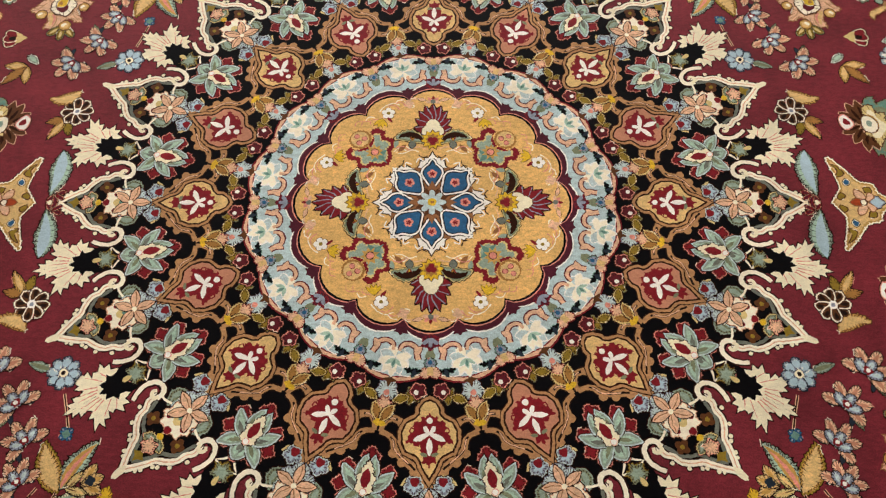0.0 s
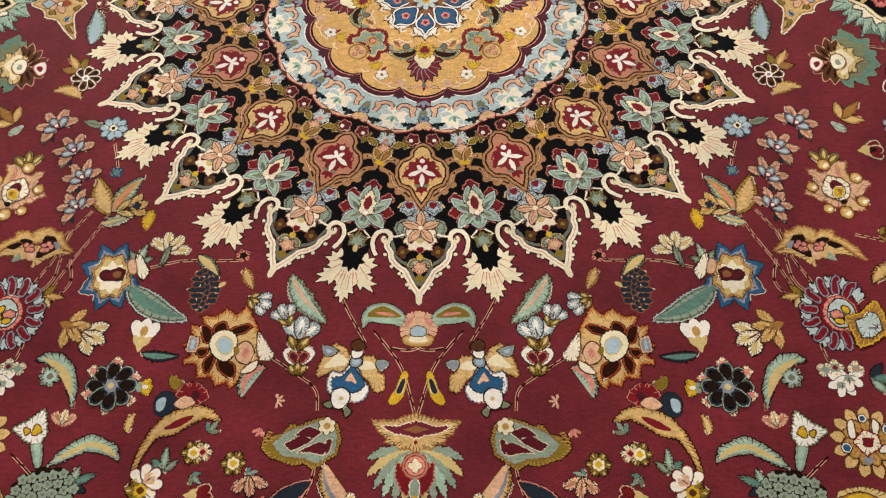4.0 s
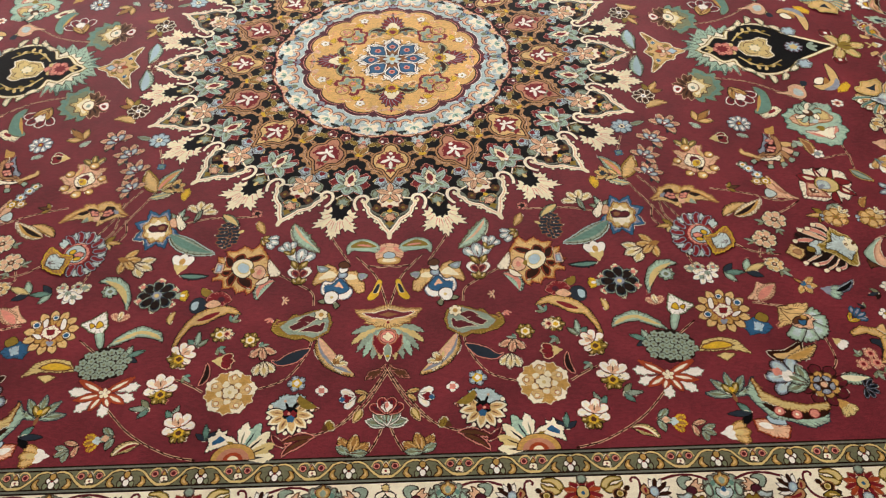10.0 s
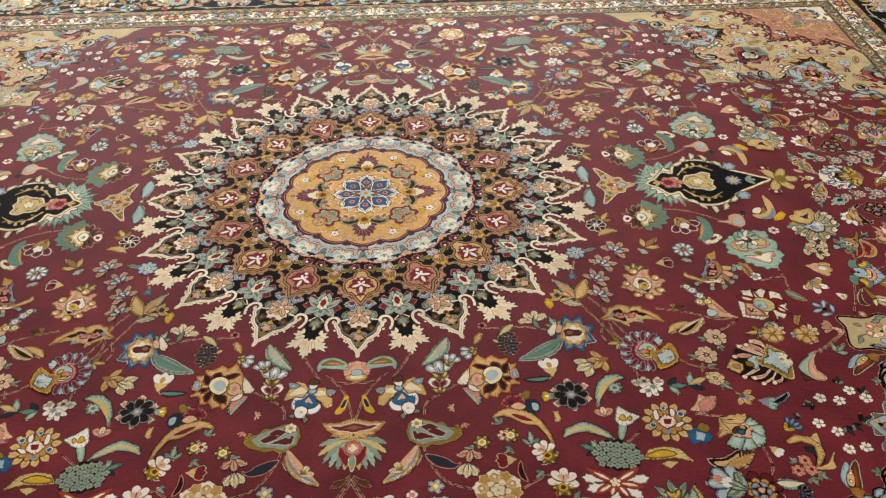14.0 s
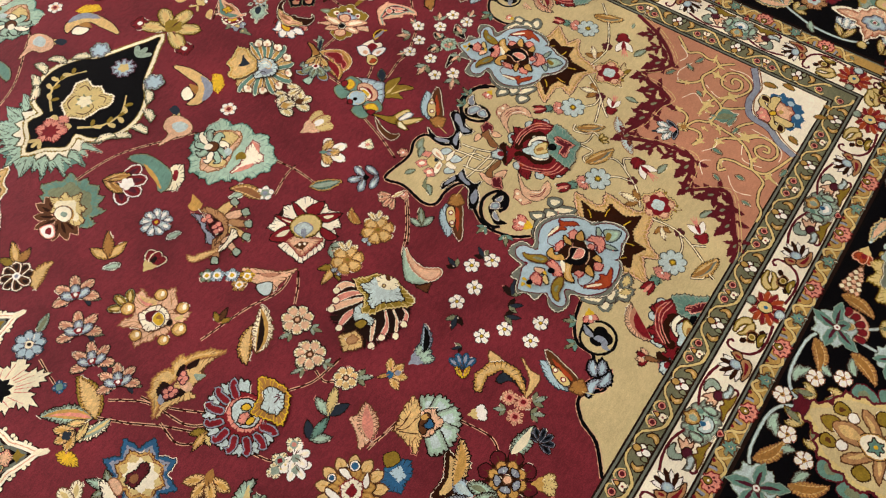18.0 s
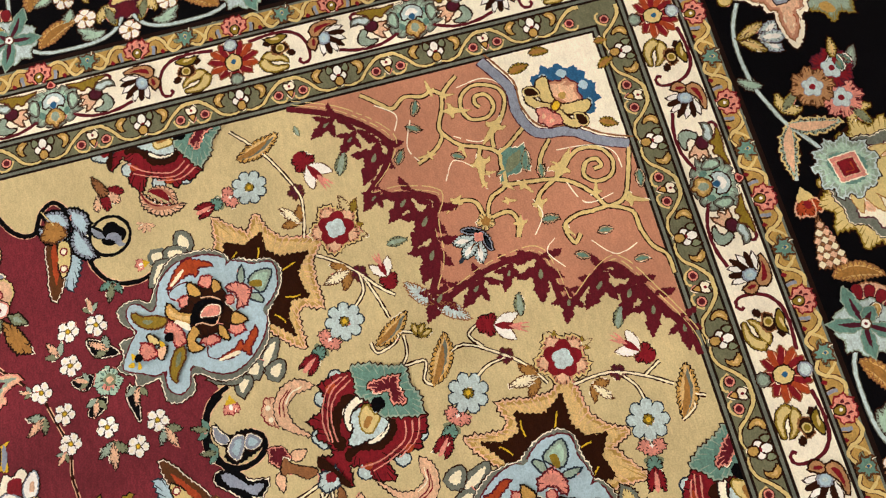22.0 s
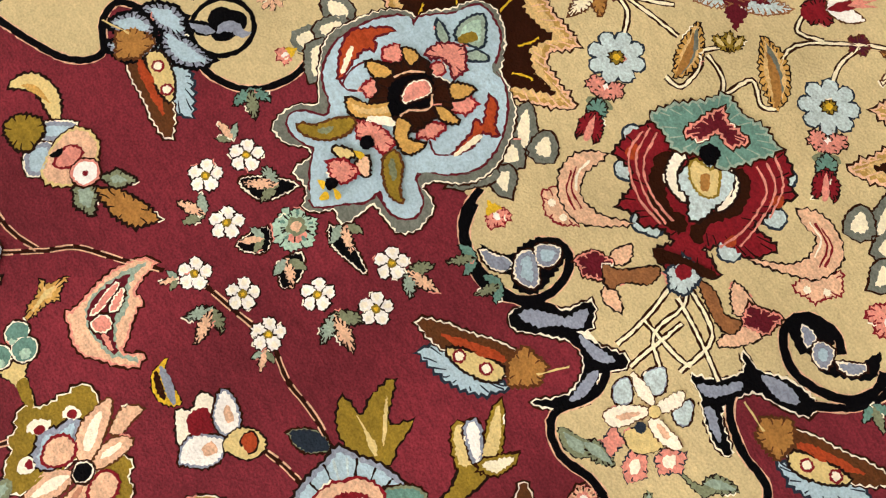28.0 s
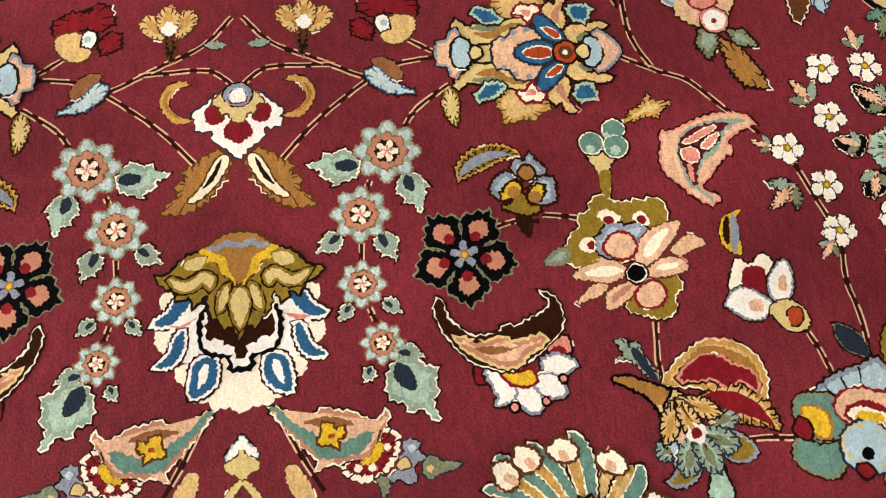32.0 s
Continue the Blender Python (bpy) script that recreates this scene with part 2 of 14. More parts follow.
def ribbon(line, w0, w1=None):
    """A band along a line, tapering from width w0 to w1."""
    w1 = w0 if w1 is None else w1
    right, left = [], []
    n = len(line)
    for i, (x, y) in enumerate(line):
        xa, ya = line[max(0, i - 1)]
        xb, yb = line[min(n - 1, i + 1)]
        d = math.hypot(xb - xa, yb - ya) or 1e-9
        w = (w0 + (w1 - w0) * i / (n - 1)) / 2
        nx, ny = (yb - ya) / d * w, -(xb - xa) / d * w
        right.append((x + nx, y + ny))
        left.append((x - nx, y - ny))
    return right + left[::-1]


def area(pts):
    return sum(pts[i - 1][0] * p[1] - p[0] * pts[i - 1][1] for i, p in enumerate(pts)) / 2


def grown(pts, w):
    """The outline pushed out by w (in if negative)."""
    if area(pts) < 0:
        pts = pts[::-1]
    out, n = [], len(pts)
    for i, (x, y) in enumerate(pts):
        xa, ya = pts[i - 1]
        xb, yb = pts[(i + 1) % n]
        ax, ay, bx, by = x - xa, y - ya, xb - x, yb - y
        la, lb = math.hypot(ax, ay) or 1e-9, math.hypot(bx, by) or 1e-9
        nx, ny = ay / la + by / lb, -ax / la - bx / lb
        d = math.hypot(nx, ny)
        if d < 0.5:
            out.append((x + (ax / la - bx / lb) * w * 0.7, y + (ay / la - by / lb) * w * 0.7))
        else:
            k = min(2.0, 2 / d) / d * w
            out.append((x + nx * k, y + ny * k))
    return out


def knotted(pts, step=STEP, amount=0.3):
    """The outline cut into knots, each a little off the line."""
    out, n = [], len(pts)
    for i, (x, y) in enumerate(pts):
        xb, yb = pts[(i + 1) % n]
        k = max(1, int(math.hypot(xb - x, yb - y) / step))
        for j in range(k):
            t = j / k
            out.append((x + (xb - x) * t + rng.uniform(-amount, amount) * step, y + (yb - y) * t + rng.uniform(-amount, amount) * step))
    return out


def ragged(pts, k=1.0):
    """The outline with small uneven teeth, as knots step along a curve."""
    n = len(pts)
    total = sum(math.hypot(pts[i][0] - pts[i - 1][0], pts[i][1] - pts[i - 1][1]) for i in range(n))
    if total < 0.022:
        return pts
    if area(pts) < 0:
        pts = pts[::-1]
    wave = max(0.003, min(0.0052, total * 0.04))
    step = wave / 2
    out, left, up = [], 0.0, True
    for i in range(n):
        (x, y), (xb, yb) = pts[i], pts[(i + 1) % n]
        d = math.hypot(xb - x, yb - y)
        if d < 1e-9:
            continue
        nx, ny = (yb - y) / d, -(xb - x) / d
        while left < d:
            q = (rng.uniform(0.04, 0.26) if up else -rng.uniform(0.0, 0.2)) * wave * min(k, 1.2)
            if k > 2 and up:
                q = rng.uniform(0.06, 0.36) * wave
            out.append((x + (xb - x) * left / d + nx * q, y + (yb - y) * left / d + ny * q))
            left += step * rng.uniform(0.8, 1.2)
            up = not up
        left -= d
    return out if len(out) > 5 else pts


DEEP = ("dark", "black", "coffee", "navy", "brown", "wine", "plum", "red", "umber")


INNER = {"gold": "wheat", "moss": "sage", "salmon": "peach", "steel": "sky", "ochre": "wheat", "sage": "mint"}


class Weave:
    """Collects coloured shapes, layer on layer, and makes one mesh of them."""

    def __init__(self):
        self.faces = []

    def add(self, pts, dye, layer=1, knots=True):
        if len(pts) < 3:
            return self
        if area(pts) < 0:
            pts = pts[::-1]
        self.faces.append((knotted(pts, STEP, 0.22) if knots else list(pts), dye, layer))
        return self

    def edged(self, pts, dye, rim, layer=1, w=0.0022, silk=0.2, rag=1.0):
        """A shape with a ragged rim; along some stretches of it runs a pale silk thread."""
        plain_pts = pts
        n = len(pts)
        feathered = silk >= 0.2 and rag == 1.0 and dye not in ("white", "ivory", "black", "navy") and abs(area(pts)) > 6e-5
        if rag:
            pts = ragged(pts, 2.2 if feathered else rag)
        out = grown(pts, w)
        if silk and rim not in DEEP:
            self.add(grown(pts, w + 0.0011), "coffee", layer - 0.2)
        self.add(out, rim, layer)
        n = len(out)
        if silk and n > 8:
            for k in range(2):
                if rng.random() < silk * 2:
                    i = rng.randrange(n)
                    run = [out[(i + j) % n] for j in range(max(3, int(n * rng.uniform(0.06, 0.16))))]
                    self.add(ribbon(run, 0.0011, 0.0007), "ivory" if rng.random() < 0.7 else "pink", layer + 0.45, False)
        self.add(pts, dye, layer + 0.4)
        if feathered:
            self.fringe(plain_pts, rim if rim in DEEP else "coffee", layer + 0.47)
        if silk and dye in INNER and abs(area(pts)) > 0.00012:
            core = grown(plain_pts, -0.0028)
            if 0.2 < area(core) / max(1e-9, abs(area(pts))) < 0.85:
                self.add(ragged(core, 0.8), INNER[dye], layer + 0.44)
        return self

    def fringe(self, pts, dye, layer):
        """Dark lines that run in from the edge and part it into tufts."""
        n = len(pts)
        cx, cy = sum(x for x, y in pts) / n, sum(y for x, y in pts) / n
        left = rng.uniform(0.001, 0.004)
        for i in range(n):
            (x, y), (xb, yb) = pts[i], pts[(i + 1) % n]
            d = math.hypot(xb - x, yb - y)
            while left < d:
                px, py = x + (xb - x) * left / d, y + (yb - y) * left / d
                q = math.hypot(cx - px, cy - py) or 1e-9
                k = min(0.45 * q, 0.0065) * rng.uniform(0.5, 1.0) / q
                ex, ey = px + (cx - px) * k, py + (cy - py) * k
                self.add(ribbon([(px, py), ((px + ex) / 2 + rng.uniform(-0.0005, 0.0005), (py + ey) / 2), (ex, ey)], 0.0013, 0.0006), dye, layer, False)
                left += rng.uniform(0.0035, 0.0065)
            left -= d

    def mesh(self, name):
        verts, faces, mats, dyes = [], [], [], []
        for order, (pts, dye, layer) in enumerate(self.faces):
            if dye not in dyes:
                dyes.append(dye)
            k, n, z = len(verts), len(pts), layer * LIFT + order * 2e-6
            verts += [(x, y, z + rng.uniform(0, 1.2e-5)) for x, y in pts] + [(x, y, z - 2.0 * LIFT) for x, y in pts]
            faces.append(tuple(range(k, k + n)))
            mats.append(dyes.index(dye))
            for i in range(n):
                j = (i + 1) % n
                faces.append((k + i, k + n + i, k + n + j, k + j))
                mats.append(dyes.index(dye))
        me = bpy.data.meshes.new(name)
        me.from_pydata(verts, [], faces)
        for dye in dyes:
            me.materials.append(WOOL[dye])
        me.polygons.foreach_set("material_index", mats)
        me.update()
        return me


placed = [0]


def woven(name, weave, parent, x=0.0, y=0.0, deg=0.0, k=1.0, flip=False, label=""):
    """One woven motif under parent, at x, y (in U), turned by deg; weave is a Weave or a mesh."""
    me = weave if isinstance(weave, bpy.types.Mesh) else weave.mesh(name)
    ob = new(name, me)
    ob.parent = parent
    placed[0] += 1
    ob.location = (x * U, y * U, (placed[0] % 17) * 1e-6)
    ob.rotation_euler = (0, 0, radians(deg))
    ob.scale = (-k if flip else k, k, 1)
    return tagged(ob, label) if label else ob


def fourfold(name, weave, parent, x, y, deg, k=1.0, flip=False, label=""):
    """The motif in all four quarters of the carpet, or in two where it sits on an axis. Angles are anticlockwise from straight up."""
    me = weave if isinstance(weave, bpy.types.Mesh) else weave.mesh(name)
    for sx in (1, -1):
        for sy in (1, -1):
            if (sx < 0 and abs(x) < 1e-6) or (sy < 0 and abs(y) < 1e-6):
                continue
            d = deg
            if sx < 0:
                d = -d
            if sy < 0:
                d = 180 - d
            under = parent[sx, sy] if isinstance(parent, dict) else parent
            woven(name, me, under, x * sx, y * sy, d, k, flip != (sx * sy < 0), label)


# ---- the carpet: body, field, bands ----
FX, FY = 4.472, 2.945  # half sizes of the inner field
EDGE = 1.545  # all border bands together
carpet = tagged(new("carpet", box_mesh("carpet", -(FX + EDGE) * U, -(FY + EDGE) * U, -PILE, (FX + EDGE) * U, (FY + EDGE) * U, -0.0008, WOOL["guard"])),
                "large maroon hand-knotted wool carpet with a round medallion", "carpet")


def frame_band(name, a, b, dye, layer, label="", under=None):
    """A closed rectangular band round the field, from a to b (in U) outside its edge, one piece a side; the south piece is returned."""
    first = None
    for sx, sy in ((0, -1), (0, 1), (1, 0), (-1, 0)):
        if sy:
            pts = [(-FX - a, (FY + a) * sy), (FX + a, (FY + a) * sy), (FX + b, (FY + b) * sy), (-FX - b, (FY + b) * sy)]
        else:
            pts = [((FX + a) * sx, -FY - a), ((FX + a) * sx, FY + a), ((FX + b) * sx, FY + b), ((FX + b) * sx, -FY - b)]
        ob = woven(name, Weave().add(size(pts, U), dye, layer, False), under or carpet, label=label)
        first = first or ob
    return first


field = woven("field", Weave().add(size([(-FX, -FY), (FX, -FY), (FX, FY), (-FX, FY)], U), "maroon", 0, False), carpet, label="maroon wool field")
BANDS = (
    ("guard_band", 0.0, 0.135, "guard"), ("cream_band", 0.135, 0.29, "ivory"), ("gold_band", 0.29, 0.385, "ochre"),
    ("main_border", 0.385, 1.16, "black"), ("gold_band", 1.16, 1.255, "ochre"), ("cream_band", 1.255, 1.41, "ivory"), ("guard_band", 1.41, 1.545, "guard"))
bands = [frame_band(n, a, b, dye, 0, dye + " wool border band") for n, a, b, dye in BANDS]
for a, b in ((0.0, 0.008), (0.018, 0.026), (0.108, 0.116), (0.126, 0.135), (0.286, 0.295), (0.303, 0.311), (0.374, 0.390), (1.155, 1.17), (1.25, 1.26), (1.405, 1.415)):
    frame_band("dark_stripe", a, b, "dark", 1, "", bands[0])
for a, b in ((0.008, 0.018), (0.116, 0.126), (0.295, 0.303), (0.367, 0.374)):
    frame_band("stitched_stripe", a, b, "grey", 1, "", bands[0])


def uni(pts):
    return size(pts, U)


def mirror(pts):
    return [(-x, y) for x, y in pts]


def both(half):
    """A closed outline from its right half, running down the axis side to side."""
    return half + [(-x, y) for x, y in reversed(half) if abs(x) > 1e-9]


# ---- the medallion ----
medallion = Weave()
star = []
for i in range(16):
    for a, r in ((-11.25, 1.40), (-9.0, 1.39), (-6.4, 1.33), (-5.2, 1.37), (-4.6, 1.41), (-3.0, 1.47), (-1.6, 1.51), (0.0, 1.575),
                 (1.6, 1.51), (3.0, 1.47), (4.6, 1.41), (5.2, 1.37), (6.4, 1.33), (9.0, 1.39)):
        q = radians(a + 22.5 * i)
        star.append((r * U * math.sin(q), r * U * math.cos(q)))
medallion.add(star, "black", 0.5)
medallion = woven("medallion", medallion, carpet, label="black sixteen-pointed star medallion with a gold heart")


def ring(n, r, depth, power, phase, per=10):
    return lobes(n, r * U, depth, power, phase, per)


# pale blue ring and gold heart
w = Weave()
w.add(ring(16, 0.808, 0.06, 0.8, 11.25), "red", 1)
w.add(ring(16, 0.801, 0.06, 0.8, 11.25), "peach", 2)
w.add(ring(16, 0.787, 0.06, 0.8, 11.25), "red", 2.5)
w.add(ring(16, 0.782, 0.06, 0.8, 11.25), "frost", 3)
woven("blue_ring", w, medallion, label="pale blue scalloped ring")
w = Weave()
w.add(ring(16, 0.628, 0.09, 0.7, 0), "white", 3.4)
w.add(ring(16, 0.622, 0.09, 0.7, 0), "plum", 3.8)
w.add(ring(16, 0.598, 0.085, 0.6, 0), "pink", 4.2)
w.add(ring(16, 0.593, 0.085, 0.6, 0), "black", 4.4)
w.add(ring(16, 0.583, 0.085, 0.6, 0), "honey", 5)
heart = woven("gold_heart", w, medallion, label="golden scalloped disc")
Z5 = 5.4


def sector(name, weave, count=16, start=0.0, label="", step=None):
    me = weave.mesh(name)
    for i in range(count):
        woven(name, me, medallion, deg=start + i * (360 / count), label=label)


# star edging: cream line with a thin grey one inside, curled at both ends
w = Weave()
half = [(0.0, 1.60), (0.045, 1.525), (0.062, 1.49), (0.09, 1.468), (0.118, 1.435), (0.124, 1.40), (0.140, 1.375), (0.138, 1.345), (0.130, 1.33)]
hook = [(0.128, 1.345), (0.128, 1.318), (0.143, 1.300), (0.166, 1.298), (0.188, 1.312), (0.202, 1.345), (0.198, 1.385), (0.186, 1.415)]
curl = [(0.130, 1.335), (0.136, 1.352), (0.152, 1.352), (0.160, 1.337), (0.152, 1.325)]
for s in (1, -1):
    m = lambda pts: [(s * x, y) for x, y in pts]
    line = spline(uni(m(half)), 6)
    w.add(uni(m([(0.142, 1.32), (0.17, 1.315), (0.187, 1.345), (0.18, 1.39), (0.17, 1.42), (0.155, 1.41), (0.15, 1.37)])), "maroon", 0.9)
    w.add(ribbon(line, 0.0118, 0.0105), "coffee", 1.0)
    w.add(ribbon(line, 0.0082, 0.0076), "ivory", 1.6)
    w.add(ribbon(line, 0.0016, 0.0012), "peach", 1.9)
    w.add(ribbon(spline(uni(m([(0.0, 1.555), (0.033, 1.505), (0.052, 1.462), (0.08, 1.442), (0.105, 1.415), (0.112, 1.38), (0.122, 1.35)])), 6), 0.0046), "grey", 1.2)
    line = spline(uni(m(hook)), 6)
    w.add(ribbon(line, 0.0105, 0.0088), "coffee", 1.9)
    w.add(ribbon(line, 0.0068, 0.0056), "ivory", 2.4)
    w.add(ribbon(spline(uni(m(curl)), 5), 0.0055, 0.004), "cream", 2.6)
    for x, y in ((0.038, 1.565), (0.072, 1.512), (0.085, 1.50), (0.118, 1.468), (0.148, 1.41), (0.05, 1.55)):
        w.add(move(disc(0.0042, 8), s * x * U, y * U), "dark", 0.9)
        w.add(move(disc(0.0028, 8), s * x * U, y * U), "cream", 1.3)
w.add(uni([(-0.014, 1.60), (0, 1.575), (0.014, 1.60), (0.012, 1.635), (0, 1.645), (-0.012, 1.635)]), "cream", 1.8)
sector("star_edging", w, 16, 0, "cream scrolled edging of a star point")

w = Weave()
out = [(0.0, 1.668), (0.011, 1.634), (0.027, 1.642), (0.022, 1.612), (0.042, 1.614), (0.034, 1.586), (0.046, 1.566), (0.068, 1.592), (0.074, 1.574), (0.124, 1.594), (0.102, 1.564), (0.130, 1.554),
       (0.098, 1.542), (0.108, 1.524), (0.074, 1.518), (0.094, 1.506), (0.086, 1.490), (0.114, 1.468), (0.086, 1.463), (0.092, 1.438), (0.069, 1.445), (0.058, 1.416)]
inn = [(0.046, 1.43), (0.042, 1.455), (0.060, 1.466), (0.036, 1.478), (0.034, 1.508), (0.013, 1.498), (0.0, 1.522)]
# one outline for each half keeps the shape simple
for s in (1, -1):
    m = lambda pts: [(s * x, y) for x, y in pts]
    pts = uni(m(out + inn))
    w.add(grown(pts, 0.0016), "dark", 0.7)
    w.add(pts, "cream", 1.3)
    for x0, y0, x1, y1 in ((0.03, 1.515, 0.055, 1.575), (0.042, 1.49, 0.09, 1.54), (0.010, 1.525, 0.014, 1.60), (0.05, 1.47, 0.09, 1.49), (0.02, 1.52, 0.034, 1.59)):
        w.add(ribbon(uni(m([(x0, y0), ((x0 + x1) / 2, (y0 + y1) / 2), (x1, y1)])), 0.0016, 0.0006), "pink", 1.7)
w.add(uni(both([(0.0, 1.37), (0.06, 1.39), (0.052, 1.43), (0.062, 1.466), (0.038, 1.48), (0.036, 1.51), (0.014, 1.50), (0.0, 1.525)])), "black", 0.9)
sector("maple_leaf", w, 16, 11.25, "cream jagged leaf between star points")

# lozenges, cream and pink in turn
def lozenge(dye):
    w = Weave()
    half = [(0, 0.868), (0.02, 0.878), (0.035, 0.9), (0.036, 0.922), (0.052, 0.938), (0.084, 0.955), (0.1, 0.985), (0.1, 1.025), (0.086, 1.058), (0.05, 1.074), (0.034, 1.09), (0.024, 1.118), (0, 1.158)]
    body = uni(both(half))
    for s in (1, -1):
        m = lambda pts: [(s * x, y) for x, y in pts]
        for pts, w0, w1 in (([(0.185, 0.985), (0.155, 0.998), (0.135, 1.02), (0.128, 1.055), (0.10, 1.085), (0.06, 1.12), (0.02, 1.165), (0.0, 1.20)], 0.006, 0.012),
                            ([(0.185, 0.985), (0.17, 0.955), (0.145, 0.935), (0.115, 0.945), (0.095, 0.965)], 0.005, 0.011)):
            line = spline(uni(m(pts)), 5)
            w.add(ribbon(line, w0 + 0.004, w1 + 0.003), "dark", 0.7)
            w.add(ribbon(line, w0, w1), "camel", 1.2)
            w.add(ribbon(line[len(line) // 5:-len(line) // 4], 0.0022, 0.003), "dark", 1.6)
            w.add(ribbon(line[len(line) // 4:-len(line) // 3], 0.0012, 0.0016), "peach", 1.9)
        for x, y in ((0.135, 1.085), (0.10, 1.12), (0.055, 1.155), (0.15, 0.915)):
            w.add(move(turn(petal(0.013, 0.011, 0.5, 0.8), -110 * s), s * (x - 0.02) * U, (y - 0.01) * U), "camel", 0.9)
    w.add(uni(both([(0, 1.165), (0.02, 1.19), (0.012, 1.205), (0.028, 1.21), (0.01, 1.222), (0, 1.24)])), "camel", 1.0)
    w.add(grown(body, 0.0074), "coffee", 1.8)
    w.add(grown(body, 0.006), "camel", 1.9)
    w.add(grown(body, 0.0024), "coffee", 2.3)
    w.add(body, dye, 2.8)
    thorn = uni(both([(0, 0.925), (0.012, 0.94), (0.026, 0.935), (0.022, 0.955), (0.05, 0.952), (0.058, 0.968), (0.048, 0.98), (0.07, 1.0), (0.082, 1.025), (0.06, 1.022), (0.048, 1.038), (0.03, 1.028), (0.026, 1.06),
                      (0.014, 1.075), (0.02, 1.10), (0.006, 1.095), (0, 1.115)]))
    w.add(ragged(grown(thorn, 0.0018), 1.8), "red", 3.3)
    for s in (1, -1):
        w.add(ribbon(spline(uni([(s * 0.05, 0.985), (s * 0.066, 0.972), (s * 0.074, 0.985), (s * 0.066, 0.994)])), 0.0022, 0.0014), "red", 3.3)
    w.add(move(petal(0.07 * U, 0.024 * U, 0.5, 1.1), 0, 1.01 * U), "white", 4.0)
    for s in (1, -1):
        w.add(move(turn(petal(0.04 * U, 0.018 * U, 0.6, 0.9), s * 148), 0, 1.0 * U), "white", 4.0)
        w.add(move(turn(petal(0.066 * U, 0.022 * U, 0.6, 1.1, 0.3), s * 66), 0, 0.995 * U), "white", 3.9)
        w.add(move(turn(petal(0.03 * U, 0.014 * U, 0.5, 0.9), s * 70), s * 0.035 * U, 1.068 * U), "moss", 3.3)
    w.add(move(disc(0.0042, 8), 0, 0.945 * U), "white", 4.1)
    return w


sector("cream_lozenge", lozenge("wheat"), 8, 0, "cream lozenge with a red and white fleuron in a brown scroll")
sector("pink_lozenge", lozenge("salmon"), 8, 22.5, "salmon lozenge with a red and white fleuron in a brown scroll")

# blossoms on the black ground; local y runs outward
def ring_bloom():
    w = Weave()
    w.edged(move(lobes(5, 0.042 * U, 0.3), 0, 0.845 * U), "ice", "steel", 1, 0.0012)
    w.add(move(disc(0.004), 0, 0.85 * U), "pink", 2.6)
    w.edged(move(spikes(7, 0.034 * U, 0.55), 0, 0.893 * U), "peach", "red", 1.3, 0.0008)
    for s in (1, -1):
        w.edged(move(turn(petal(0.078 * U, 0.030 * U, 0.55, 1.3), s * 28 + 180), 0, 0.965 * U), "amber", "straw", 1.5, 0.0014)
        w.add(move(turn(petal(0.045 * U, 0.028 * U, 0.55, 1.2), s * 80), s * 0.006, 0.965 * U), "yellow", 1.4)
        w.add(ribbon(spline(uni([(0.03 * s, 0.862), (0.06 * s, 0.866), (0.085 * s, 0.85)])), 0.006, 0.003), "navy", 0.9)
        w.edged(move(turn(spikes(5, 0.036 * U, 0.55, 10), 0), s * 0.098 * U, 0.846 * U), "olive", "moss", 1.0, 0.0008)
        w.edged(move(lobes(5, 0.03 * U, 0.3), s * 0.118 * U, 0.822 * U), "wine", "pink", 1.7, 0.001)
        w.add(move(disc(0.0030), s * 0.112 * U, 0.83 * U), "white", 3.1)
        w.edged(move(turn(petal(0.06 * U, 0.03 * U, 0.5, 1.3), s * 60), s * 0.085 * U, 0.85 * U), "olive", "straw", 1.1, 0.0008)
    w.add(move(spikes(4, 0.03 * U, 0.4), 0, 0.80 * U), "brown", 1)
    return w


sector("ring_bloom", ring_bloom(), 16, 11.25, "pale blue blossom with gold leaves and red buds")


def lily():
    """A lotus that opens towards the centre, with red buds round it."""
    w = Weave()
    for x, y, r in ((0, 1.098, 0.034), (0.078, 1.148, 0.028), (-0.078, 1.148, 0.028), (0.092, 1.215, 0.026), (-0.092, 1.215, 0.026), (0.062, 1.262, 0.03), (-0.062, 1.262, 0.03), (0, 1.282, 0.034)):
        w.edged(move(lobes(4, r * U, 0.35), x * U, y * U), "red", "pink", 0.9, 0.0010)
    for j, (ang, ln, bend) in enumerate(((150, 0.085, 40), (105, 0.112, 25), (64, 0.128, -20), (26, 0.135, -25))):
        for s in (1, -1):
            pts = move(turn(blade(ln * 0.98 * U, 0.043 * U, s * bend * 1.5, 0, 0, 0.5), 180 - s * ang), 0, 1.228 * U)
            w.edged(pts, "sage", "ice", 1.6 + 0.5 * j, 0.0016, 0.05, 0.6)
            w.add(move(turn(blade(ln * 0.66 * U, 0.018 * U, s * bend, 0, 0, 0.6), 180 - s * (ang + 6)), 0, 1.226 * U), "moss" if j % 2 else "grey", 2.06 + 0.5 * j)
    w.edged(ragged(uni(both([(0, 1.115), (0.022, 1.15), (0.018, 1.165), (0.038, 1.175), (0.026, 1.2), (0.034, 1.225), (0.014, 1.24), (0, 1.25)])), 1.5), "cream", "coffee", 4.4, 0.0011, 0, 0)
    w.add(uni(both([(0, 1.145), (0.016, 1.165), (0.018, 1.19), (0.01, 1.212), (0, 1.218)])), "red", 5.2)
    w.edged(move(disc(0.012 * U, 8), 0, 1.232 * U), "white", "pink", 5.3, 0.0008, 0, 0)
    return w


sector("lily_palmette", lily(), 16, 11.25, "grey-green lotus with red buds")


